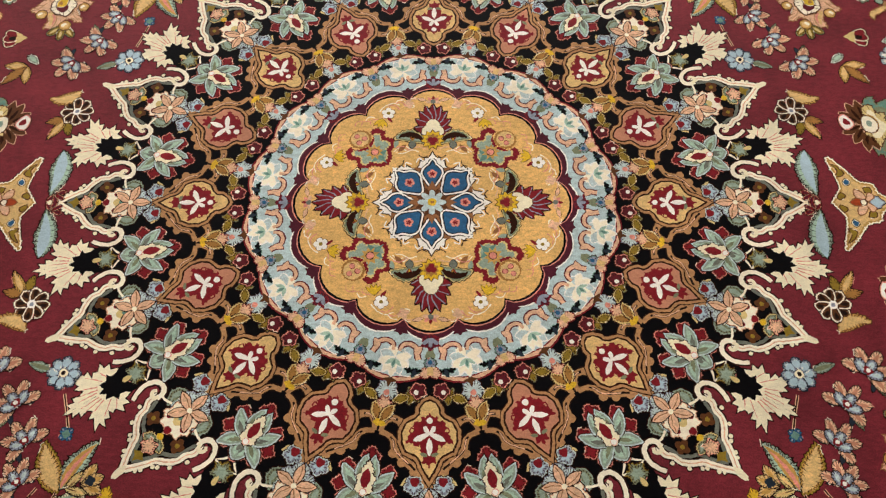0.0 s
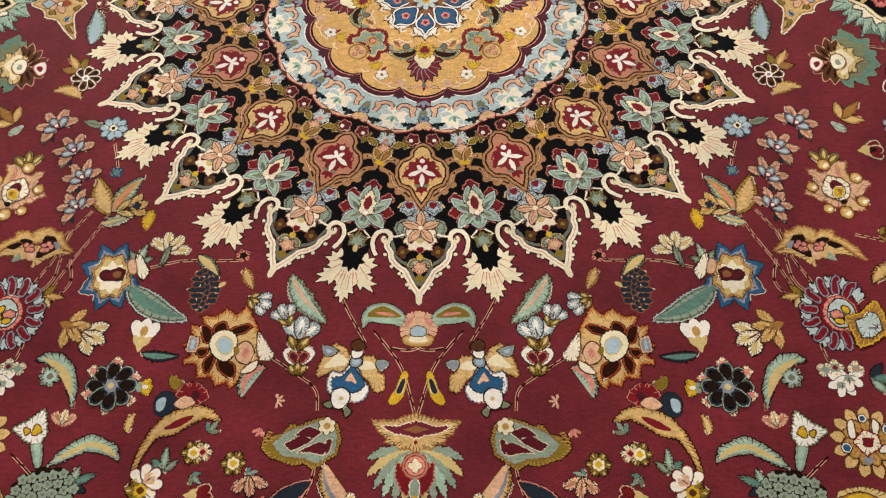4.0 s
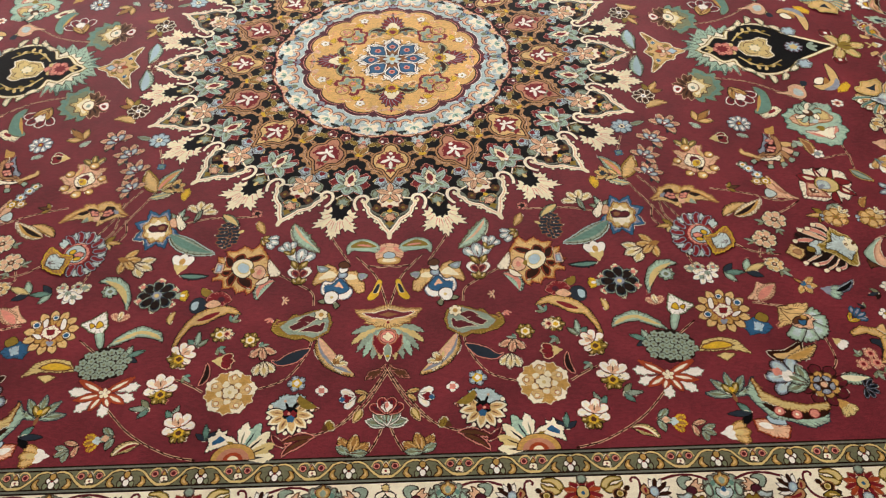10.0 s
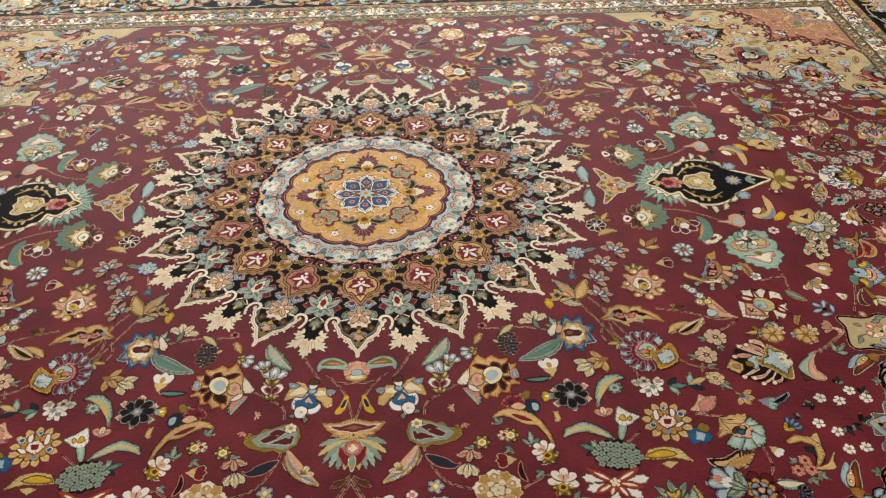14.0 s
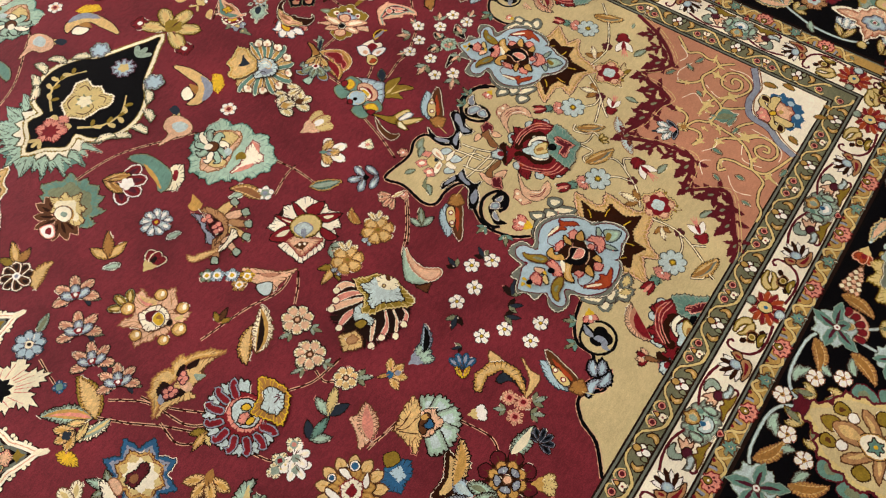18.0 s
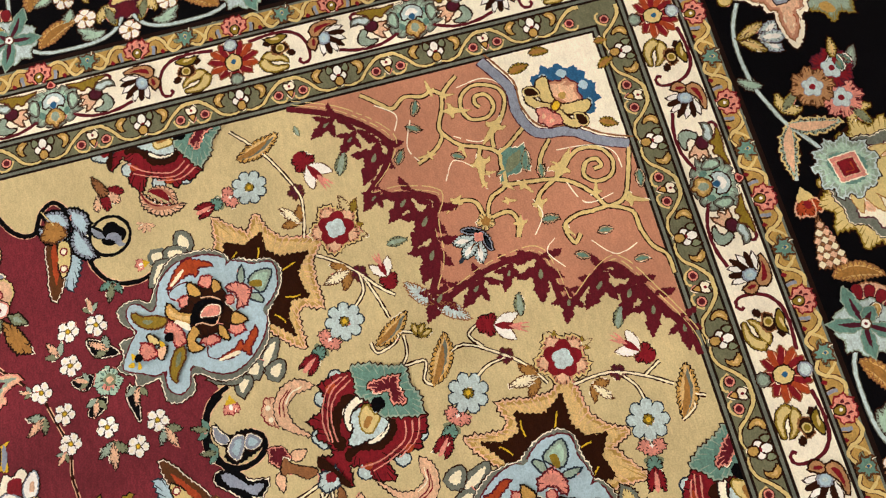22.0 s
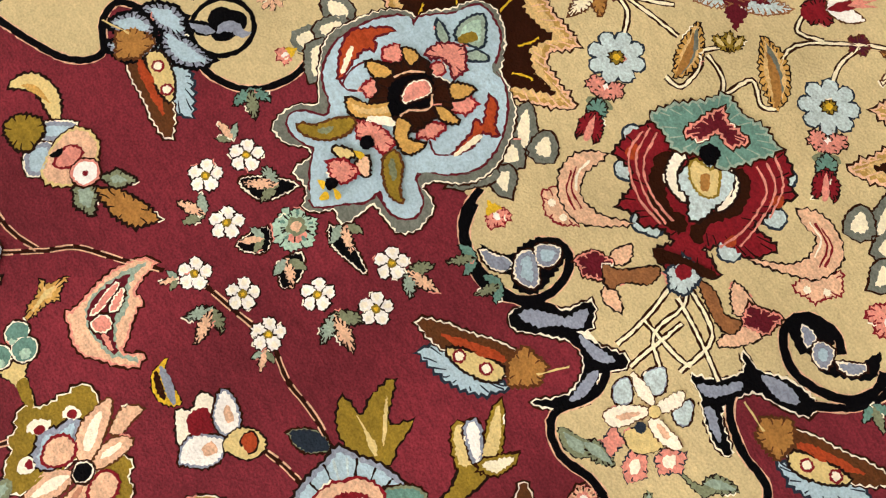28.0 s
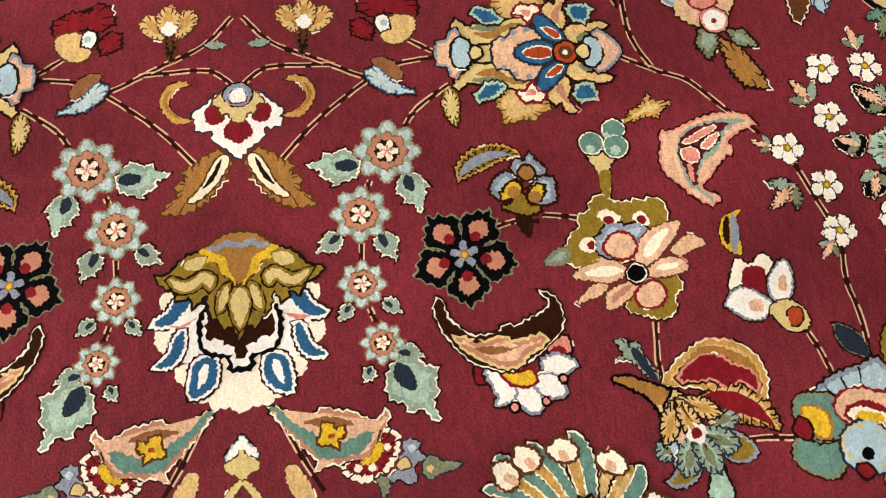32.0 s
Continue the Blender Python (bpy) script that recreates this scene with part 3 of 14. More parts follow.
def small_pair():
    w = Weave()
    for s in (1, -1):
        w.add(move(turn(petal(0.07 * U, 0.03 * U, 0.4, 1.2), -s * 60), s * 0.045 * U, 1.15 * U), "straw", 1)
        w.edged(move(lobes(5, 0.034 * U, 0.3), s * 0.055 * U, 1.185 * U), "steel", "ice", 1.3, 0.001)
        w.add(move(lobes(3, 0.018 * U, 0.2), s * 0.052 * U, 1.172 * U), "red", 2.8)
        w.edged(move(turn(blade(0.09 * U, 0.042 * U, -100 * s, 4, 0.3, 0.4, 0), -s * 60), s * 0.065 * U, 1.25 * U), "moss", "sage", 1.0, 0.0012)
    return w


sector("twin_bud", small_pair(), 16, 0, "blue buds with green curled leaves")


def peach_flower():
    w = Weave()
    for ang in (60, -60, 120, -120):
        w.edged(move(turn(petal(0.075 * U, 0.06 * U, 0.6, 0.6), ang), 0, 1.285 * U), "ice", "steel", 1, 0.001)
    w.edged(move(turn(petal(0.085 * U, 0.06 * U, 0.6, 0.6), 180), 0, 1.285 * U), "ice", "steel", 1, 0.001)
    w.edged(move(spikes(9, 0.072 * U, 0.75), 0, 1.335 * U), "ivory", "peach", 1.5, 0.0012)
    for x, y in ((0.04, 1.345), (-0.04, 1.345), (0.0, 1.39)):
        w.add(move(lobes(3, 0.016 * U, 0.2), x * U, y * U), "red", 3)
    w.add(move(lobes(4, 0.03 * U, 0.2), 0, 1.33 * U), "straw", 3.0)
    w.add(move(disc(0.005), 0, 1.32 * U), "teal", 3.3)
    for j, ang in enumerate((0, 72, 144, -72, -144)):
        w.edged(move(turn(petal(0.085 * U, 0.036 * U, 0.55, 1.2), ang + 36), 0, 1.285 * U), "peach", "coffee", 3.6 + 0.5 * j, 0.0012, 0, 0.4)
        w.add(move(turn(ribbon([(0.001, 0.004), (0.002, 0.05 * U), (0, 0.075 * U)], 0.0011), ang + 36), 0, 1.285 * U), "umber", 4.1 + 0.5 * j)
    w.add(move(disc(0.0035), 0, 1.285 * U), "ivory", 7.0)
    for s in (1, -1):
        w.add(move(turn(lobes(4, 0.03 * U, 0.35), 10), s * 0.075 * U, 1.40 * U), "brown", 1.2)
        w.add(move(disc(0.003), s * 0.075 * U, 1.40 * U), "olive", 1.6)
    w.add(move(petal(0.03 * U, 0.03 * U, 0.5, 1.3), 0, 1.41 * U), "yellow", 1.2)
    for s in (1, -1):
        w.edged(move(turn(petal(0.055 * U, 0.034 * U, 0.5, 1.2), s * 65), 0, 1.44 * U), "moss", "straw", 1.0, 0.001)
    w.edged(move(spikes(5, 0.034 * U, 0.6), 0, 1.475 * U), "peach", "pink", 1.4, 0.0008)
    w.add(move(spikes(4, 0.03 * U, 0.5), 0, 1.522 * U), "olive", 1.2)
    w.add(ribbon(spline(uni([(0.07, 1.315), (0.10, 1.325), (0.125, 1.325)])), 0.003), "ivory", 1.1)
    w.add(ribbon(spline(uni([(-0.07, 1.315), (-0.10, 1.325), (-0.125, 1.325)])), 0.003), "ivory", 1.1)
    return w


sector("peach_blossom", peach_flower(), 16, 0, "peach blossom with pale blue petals")
w = Weave()
w.edged(move(spikes(6, 0.045 * U, 0.6), 0, 1.372 * U), "moss", "olive", 1, 0.001)
w.add(move(petal(0.04 * U, 0.02 * U), 0, 1.385 * U), "straw", 2.5)
for s in (1, -1):
    w.add(ribbon(uni([(0.0, 1.30), (s * 0.03, 1.33), (s * 0.05, 1.345), (s * 0.02, 1.355)]), 0.0026), "ivory", 0.8)
sector("green_bud", w, 16, 11.25, "small green bud")

# on the pale blue ring
def ring_motif():
    w = Weave()
    for j, (ang, ln, wd) in enumerate(((150, 0.05, 0.04), (-150, 0.05, 0.04), (105, 0.062, 0.034), (-105, 0.062, 0.034), (62, 0.066, 0.032), (-62, 0.066, 0.032), (28, 0.072, 0.032), (-28, 0.072, 0.032), (0, 0.078, 0.034))):
        w.edged(move(turn(petal(ln * U, wd * U, 0.6, 1.2), ang), 0, 0.706 * U), "ivory" if j % 3 else "ice", "white", 3.6 + 0.1 * j, 0.0012, 0, 0.8)
    for ang in (0, 48, -48):
        w.edged(move(turn(petal(0.042 * U, 0.017 * U, 0.5, 1.2), ang), 0, 0.712 * U), "mint", "white", 5.2, 0.0009, 0, 0)
    w.add(move(petal(0.03 * U, 0.012 * U, 0.5, 1.1), 0, 0.716 * U), "teal", 6.2)
    for s in (1, -1):
        line = spline(uni([(s * 0.012, 0.678), (s * 0.02, 0.652), (s * 0.045, 0.642), (s * 0.072, 0.652), (s * 0.082, 0.678), (s * 0.092, 0.70)]), 6)
        w.add(ribbon(line, 0.0078, 0.0092), "wine", 3.5)
        w.add(ribbon(line, 0.0042, 0.0058), "peach", 4.0)
        tail = move(turn(blade(0.05 * U, 0.024 * U, -90 * s, 0, 0, 0.6), s * 150), s * 0.084 * U, 0.69 * U)
        w.edged(tail, "peach", "wine", 3.7, 0.0012, 0, 0.5)
        w.edged(move(turn(blade(0.078 * U, 0.036 * U, 60 * s, 5, 0.7, 0.45, 0), -s * 62), s * 0.045 * U, 0.742 * U), "black", "teal", 3.5, 0.0005, 0, 0.6)
        w.edged(move(turn(blade(0.04 * U, 0.022 * U, -60 * s, 3, 0.6, 0.45, 0), -s * 20), s * 0.085 * U, 0.738 * U), "navy", "teal", 3.6, 0.0004, 0, 0.6)
        for q in ([(0.03, 0.775), (0.07, 0.772), (0.115, 0.755)], [(0.025, 0.69), (0.05, 0.705), (0.06, 0.73)]):
            w.add(ribbon(spline(uni([(s * x, y) for x, y in q])), 0.0013), "white", 3.45)
    return w


sector("ring_blossom", ring_motif(), 16, 11.25, "white blossom between dark leaves")
w = Weave()
w.edged(move(petal(0.036 * U, 0.036 * U, 0.4, 0.6), 0, 0.70 * U), "steel", "teal", 3.6, 0.001)
w.add(move(petal(0.02 * U, 0.018 * U, 0.4, 0.6), 0, 0.705 * U), "blue", 4.6)
for s in (1, -1):
    w.edged(move(disc(0.0065), s * 0.02 * U, 0.758 * U), "peach", "red", 3.7, 0.0012)
    w.add(move(turn(petal(0.045 * U, 0.026 * U, 0.5, 1.2), s * 45), s * 0.004, 0.665 * U), "moss", 3.7)
w.add(ribbon(uni([(0, 0.735), (0, 0.75), (0, 0.768)]), 0.008), "wheat", 4.9)
sector("ring_knot", w, 16, 0, "peach scroll knot with a blue calyx")
w = Weave()
w.edged(uni(both([(0, 0.60), (0.03, 0.615), (0.026, 0.635), (0.036, 0.648), (0.014, 0.648), (0, 0.672)])), "plum", "red", 4.0, 0.001)
for ang in (0, 50, -50):
    w.add(move(turn(petal(0.04 * U, 0.016 * U), ang), 0, 0.615 * U), "steel", 5.2)
sector("plum_fleuron", w, 8, 0, "plum fleuron")
w = Weave()
w.add(uni(both([(0, 0.56), (0.03, 0.575), (0.024, 0.592), (0.03, 0.602), (0.01, 0.604), (0, 0.616)])), "plum", 4.1)
sector("plum_cusp", w, 16, 11.25, "")

# gold heart
def polar(r, deg):
    return -math.sin(radians(deg)) * r * U, math.cos(radians(deg)) * r * U


w = Weave()
frame_pts = []
for i in range(8):
    for a, r in ((0, 0.252 if i % 2 == 0 else 0.236), (4, 0.222), (8, 0.226), (10, 0.205), (14, 0.214), (17, 0.19), (22.5, 0.182), (28, 0.19), (31, 0.214), (35, 0.205), (37, 0.226), (41, 0.222)):
        q = radians(a + 45 * i)
        frame_pts.append((r * U * math.sin(q), r * U * math.cos(q)))
w.add(grown(frame_pts, 0.0016), "coffee", 5.2)
w.add(frame_pts, "white", 5.5)
w.add(spikes(8, 0.19 * U, 0.86, 22.5), "umber", 5.7)
for i in range(8):
    diag = i % 2
    a = 45 * i
    y0, y1, wd = (0.068, 0.216, 0.108) if diag else (0.08, 0.21, 0.08)
    shape = spline(uni([(0, y0), (wd * 0.28, y0 + (y1 - y0) * 0.22), (wd * 0.5, y0 + (y1 - y0) * 0.48), (wd * 0.42, y0 + (y1 - y0) * 0.68), (wd * 0.16, y0 + (y1 - y0) * 0.82), (0, y1),
                        (-wd * 0.16, y0 + (y1 - y0) * 0.82), (-wd * 0.42, y0 + (y1 - y0) * 0.68), (-wd * 0.5, y0 + (y1 - y0) * 0.48), (-wd * 0.28, y0 + (y1 - y0) * 0.22)]), 3, True)
    w.add(turn(grown(shape, 0.0046), a), "dark", 5.8 + 0.1 * diag)
    w.add(turn(grown(shape, 0.0032), a), "white", 6.2 + 0.1 * diag)
    w.add(turn(grown(shape, 0.0006), a), "navy", 6.6 + 0.1 * diag)
    w.add(turn(grown(shape, -0.0012), a), "blue", 7.0 + 0.1 * diag)
    w.add(turn(move(spikes(4, 0.016 * U, 0.4), 0, (y1 + 0.016) * U), a), "white", 6.4)
    cx, cy = polar((y0 + y1) / 2 - 0.004, a)
    for k in range(5):
        w.add(move(turn(petal(0.022 * U, 0.018 * U, 0.6, 0.6), 72 * k + a), cx, cy), "pink", 7.4)
        w.add(move(turn(petal(0.012 * U, 0.008 * U, 0.6, 0.6), 72 * k + a), cx, cy), "red", 7.7)
    for s in (1, -1):
        w.add(turn(ribbon(spline(uni([(s * 0.012, 0.225), (s * 0.035, 0.205), (s * 0.058, 0.222), (s * 0.07, 0.2)])), 0.0024, 0.0016), a), "white", 5.9)
        w.add(turn(ribbon(spline(uni([(s * 0.02, 0.235), (s * 0.04, 0.225), (s * 0.06, 0.238)])), 0.0014), a), "dark", 5.7)
w.add(spikes(4, 0.105 * U, 0.5, 0), "umber", 7.2)
w.add(spikes(8, 0.075 * U, 0.6, 22.5), "brown", 7.4)
for i in range(8):
    w.edged(turn(petal(0.062 * U, 0.026 * U, 0.6, 0.9), 45 * i), "ice", "brown", 7.6, 0.0008, 0, 0)
w.add(disc(0.019 * U), "yellow", 9.0)
w.add(disc(0.008 * U, 8), "amber", 9.2)
woven("centre_star", w, medallion, label="blue eight-petalled star round a yellow eye")


def red_palmette():
    w = Weave()
    for j, (ang, ln, y0) in enumerate(((100, 0.07, 0.35), (-100, 0.07, 0.35), (78, 0.085, 0.365), (-78, 0.085, 0.365), (56, 0.095, 0.375), (-56, 0.095, 0.375), (36, 0.105, 0.385), (-36, 0.105, 0.385),
                                       (18, 0.115, 0.39), (-18, 0.115, 0.39), (0, 0.12, 0.39))):
        pet = move(turn(petal(ln * U, 0.036 * U, 0.6, 1.25), ang), 0, y0 * U)
        w.edged(pet, "red", "dark", 5.5 + 0.1 * j, 0.0014, 0, 0.5)
        w.add(move(turn(ribbon([(0.002, 0), (0.0045, ln * U * 0.5), (0.001, ln * U * 0.95)], 0.0013), ang), 0, y0 * U), "steel", 6.7 + 0.1 * j)
    w.edged(move(lobes(3, 0.052 * U, 0.35, 1, 0), 0, 0.375 * U), "cream", "brown", 7.8, 0.001, 0, 0.4)
    w.add(move(spikes(11, 0.056 * U, 0.72), 0, 0.318 * U), "brown", 8.9)
    w.add(move(spikes(11, 0.052 * U, 0.7), 0, 0.318 * U), "yellow", 9.2)
    w.add(move(spikes(9, 0.034 * U, 0.72), 0, 0.316 * U), "amber", 9.4)
    w.add(move(lobes(3, 0.024 * U, 0.4, 1, 180), 0, 0.312 * U), "red", 9.6)
    for k, dye in ((0, "red"), (45, "pink"), (-45, "pink"), (90, "peach"), (-90, "peach")):
        w.add(move(turn(petal(0.036 * U, 0.016 * U, 0.5, 1.2), k), 0, 0.522 * U), dye, 6)
    w.add(move(disc(0.012 * U, 6), 0, 0.525 * U), "grey", 6.4)
    for s in (1, -1):
        w.edged(move(turn(blade(0.15 * U, 0.062 * U, -100 * s, 8, 0.45, 0.5, s), s * 48), s * 0.165 * U, 0.322 * U), "moss", "straw", 5.6, 0.0011, 0.1, 0)
        w.add(move(turn(blade(0.135 * U, 0.032 * U, -100 * s, 6, 0.5, 0.5, -s), s * 48), s * 0.153 * U, 0.326 * U), "coffee", 7)
        for k in range(5):
            w.edged(move(turn(petal(0.03 * U, 0.024 * U, 0.6, 0.6), 72 * k), s * 0.2 * U, 0.46 * U), "white", "brown", 5.7, 0.0006, 0, 0)
        w.add(move(disc(0.009 * U, 6), s * 0.2 * U, 0.46 * U), "olive", 7)
        w.add(move(turn(petal(0.04 * U, 0.014 * U, 0.5, 1.3), s * 140), s * 0.205 * U, 0.44 * U), "red", 5.8)
        for k in (150, 175, 200, 225):
            w.edged(move(turn(petal(0.05 * U, 0.014 * U, 0.6, 1.2), s * k), s * 0.228 * U, 0.43 * U), "yellow", "brown", 5.7, 0.0006, 0, 0)
        w.edged(move(turn(petal(0.04 * U, 0.03 * U, 0.5, 1.0), s * 180), s * 0.09 * U, 0.312 * U), "grey", "navy", 5.6, 0.0008, 0, 0)
        for k in (-20, 0, 20):
            w.add(move(turn(petal(0.034 * U, 0.012 * U, 0.6, 1), k), s * 0.09 * U, 0.312 * U), "red" if k else "yellow", 5.9)
        for x0, y0, x1, y1 in ((0.03, 0.27, 0.11, 0.262), (0.10, 0.262, 0.16, 0.275), (0.06, 0.535, 0.13, 0.51), (0.12, 0.50, 0.17, 0.515), (0.2, 0.50, 0.15, 0.48)):
            w.add(ribbon(spline(uni([(s * x0, y0), (s * (x0 + x1) / 2, (y0 + y1) / 2 + 0.014), (s * x1, y1)])), 0.0013), "peach" if x0 < 0.1 else "pink", 5.4)
        w.edged(move(turn(petal(0.045 * U, 0.016 * U, 0.5, 1.2), -s * 75), s * 0.03 * U, 0.53 * U), "peach", "brown", 5.5, 0.0006, 0, 0)
    return w


sector("red_palmette", red_palmette(), 4, 0, "red palmette with a cream and yellow heart")


def diagonal_palmette():
    w = Weave()
    half = [(0.0, 0.268), (0.035, 0.285), (0.055, 0.315), (0.095, 0.318), (0.105, 0.355), (0.085, 0.385), (0.11, 0.41), (0.09, 0.45), (0.06, 0.455), (0.05, 0.42), (0.0, 0.40)]
    w.add(ragged(uni(both(half)), 2.6), "red", 5.5)
    inner = [(0.0, 0.292), (0.028, 0.302), (0.045, 0.335), (0.078, 0.338), (0.082, 0.358), (0.062, 0.385), (0.082, 0.415), (0.062, 0.435), (0.045, 0.405), (0.0, 0.385)]
    w.add(ragged(uni(both(inner)), 1.2), "straw", 5.9)
    w.add(ragged(size(move(uni(both(inner)), 0, -0.36 * U), 0.88), 1.2) and move(ragged(size(move(uni(both(inner)), 0, -0.36 * U), 0.9), 1.2), 0, 0.36 * U), "sage", 6.2)
    w.add(move(spikes(9, 0.042 * U, 0.6), 0, 0.36 * U), "gold", 6.5)
    w.add(move(spikes(4, 0.05 * U, 0.35), 0, 0.33 * U), "teal", 6.45)
    w.edged(move(disc(0.016 * U, 8), 0, 0.358 * U), "pink", "dark", 6.7, 0.0008, 0, 0)
    w.add(ragged(move(size(disc(0.05 * U), 1, 0.95), 0, 0.452 * U), 2.2), "amber", 7.0)
    w.add(ragged(move(disc(0.040 * U), 0, 0.454 * U), 1), "wheat", 7.3)
    for x, y in ((0.02, 0.442), (-0.02, 0.442), (0, 0.474)):
        w.edged(move(disc(0.011 * U, 8), x * U * 0.8, y * U), "pink", "red", 7.4, 0.0006, 0, 0)
    for s in (1, -1):
        for y, x in ((0.50, 0.05), (0.52, 0.03), (0.48, 0.085)):
            w.add(ribbon(spline(uni([(s * x, y), (s * (x + 0.02), y + 0.012), (s * (x + 0.045), y - 0.006)])), 0.0011), "pink", 5.4)
    return w


def filigree():
    w = Weave()
    for s in (1, -1):
        for pts in ([(0.10, 0.27), (0.125, 0.285), (0.15, 0.275), (0.17, 0.255)], [(0.115, 0.262), (0.14, 0.268), (0.16, 0.25)], [(0.06, 0.255), (0.09, 0.265), (0.12, 0.25), (0.15, 0.245)],
                    [(0.24, 0.47), (0.215, 0.50), (0.18, 0.515), (0.15, 0.505)], [(0.13, 0.525), (0.10, 0.515), (0.085, 0.495), (0.105, 0.49)], [(0.26, 0.435), (0.285, 0.44), (0.30, 0.42)],
                    [(0.17, 0.515), (0.16, 0.53), (0.135, 0.535)], [(0.105, 0.515), (0.10, 0.54), (0.08, 0.545)]):
            line = spline(uni([(s * x, y) for x, y in pts]), 5)
            w.add(ribbon(line, 0.0018, 0.0010), "ivory", 5.3)
        w.edged(move(turn(petal(0.05 * U, 0.02 * U, 0.5, 1.2), s * 40), s * 0.15 * U, 0.255 * U), "umber", "gold", 5.25, 0.0006, 0, 0.5)
        w.edged(move(turn(petal(0.05 * U, 0.02 * U, 0.5, 1.2), s * 10), s * 0.165 * U, 0.275 * U), "sage", "gold", 5.25, 0.0006, 0, 0.5)
        w.edged(move(turn(lobes(4, 0.024 * U, 0.4), 20), s * 0.11 * U, 0.51 * U), "peach", "wheat", 5.25, 0.0006, 0, 0.5)
    return w


sector("pale_filigree", filigree(), 4, 0, "fine ivory tendrils on the gold ground")
sector("green_palmette", diagonal_palmette(), 4, 45, "green and red palmette with pink berries")


# ---- recipes for flowers and leaves; sizes in metres, y from foot to tip ----
SHADE = {"cream": "straw", "white": "ivory", "gold": "amber", "wheat": "gold", "peach": "salmon", "sage": "moss", "moss": "teal", "red": "plum", "blue": "steel", "amber": "rust",
         "straw": "wheat", "sky": "steel", "ice": "white", "steel": "ice", "teal": "moss", "olive": "straw", "pink": "red", "salmon": "peach", "brown": "dark", "rust": "red",
         "yellow": "amber", "navy": "black", "mint": "teal", "plum": "wine", "dark": "brown", "black": "navy", "umber": "brown", "grey": "sage", "ivory": "peach"}


def fan(length, tiers, hearts=()):
    """A palmette: tiers of petals (number, spread in degrees, length, width, height of their foot, dye, rim, tip) and hearts (shape, number, radius, height, dye) on top; all in shares of the length."""
    w, layer = Weave(), 1.0
    rim_w = min(0.0016, length * 0.022)
    for n, spread, ln, wd, y0, dye, rim, tip in tiers:
        order = sorted(range(n), key=lambda i: -abs(i - (n - 1) / 2))
        for step, i in enumerate(order):
            layer += 0.5
            a = 0 if n == 1 else spread * (i / (n - 1) - 0.5)
            pts = move(turn(petal(ln * length, wd * length * 0.82, 0.58, tip), a), 0, y0 * length)
            if rim:
                w.edged(pts, dye, rim, layer, rim_w)
            if rim and wd * length > 0.009:
                w.add(move(turn(petal(ln * length * 0.5, wd * length * 0.12, 0.4, 1.2), a + 4), 0, (y0 + 0.04) * length), "brown" if dye not in ("brown", "dark", "navy", "black") else "steel", layer + 0.62)
            if rim and wd * length > 0.006:
                w.add(move(turn(move(petal(ln * length * 0.56, wd * length * 0.36, 0.5, 1.1), 0, ln * length * 0.34), a), 0, y0 * length), SHADE.get(dye, "brown"), layer + 0.55)
            if not rim:
                w.add(pts, dye, layer)
        layer += 0.5
    for shape, n, r, y, dye in hearts:
        pts = {"lobes": lambda: lobes(n, r * length, 0.28), "spikes": lambda: spikes(n, r * length, 0.62), "petal": lambda: petal(2 * r * length, r * length * n / 4, 0.5, 1.1),
               "disc": lambda: disc(r * length), "wide": lambda: size(disc(r * length), n / 4, 1)}[shape]()
        w.add(move(pts, 0, y * length), dye, layer)
        layer += 0.4
    return w


def leaf(length, wide, bend, dye, rim="dark", belly="", vein="", teeth=0, side=0, full=0.4):
    """A leaf whose tip lies length above its foot; bend: how far it curves to the right on its way."""
    b = radians(bend)
    chord = math.sin(b / 2) / (b / 2) if abs(b) > 0.01 else 1.0
    ln = length / max(0.3, chord)
    w = Weave()
    shape = turn(blade(ln, wide * length, bend, teeth, 0.4, full, side), bend / 2)
    w.edged(shape, dye, rim, 1.0, min(0.0016, length * 0.03))
    n = 7
    for i in range(1, n if length > 0.03 and not teeth else 0):
        x, y = shape[len(shape) // 2 - 1 - i * (len(shape) // 2) // n]
        w.add(move(disc(wide * length * 0.05, 6), x * 0.86, y), SHADE.get(dye, "brown"), 2.1)
    if length > 0.035:
        half = len(shape) // 2
        for i in range(2, half - 2, 2):
            for (x, y), (xb, yb) in ((shape[i], shape[-1 - i]), (shape[-1 - i], shape[i])):
                w.add(ribbon([(x, y), (x + (xb - x) * 0.16, y + (yb - y) * 0.16 - 0.001), (x + (xb - x) * 0.3, y + (yb - y) * 0.3 - 0.002)], 0.0010, 0.0006), rim if rim in DEEP else "coffee", 2.0, False)
    if belly:
        w.add(turn(blade(ln * 0.93, wide * length * 0.52, bend, 0, 0, full), bend / 2), belly, 2.3)
    if vein:
        w.add(turn(blade(ln * 0.84, wide * length * 0.2, bend, 0, 0, 0.3), bend / 2), vein, 2.7)
    return w


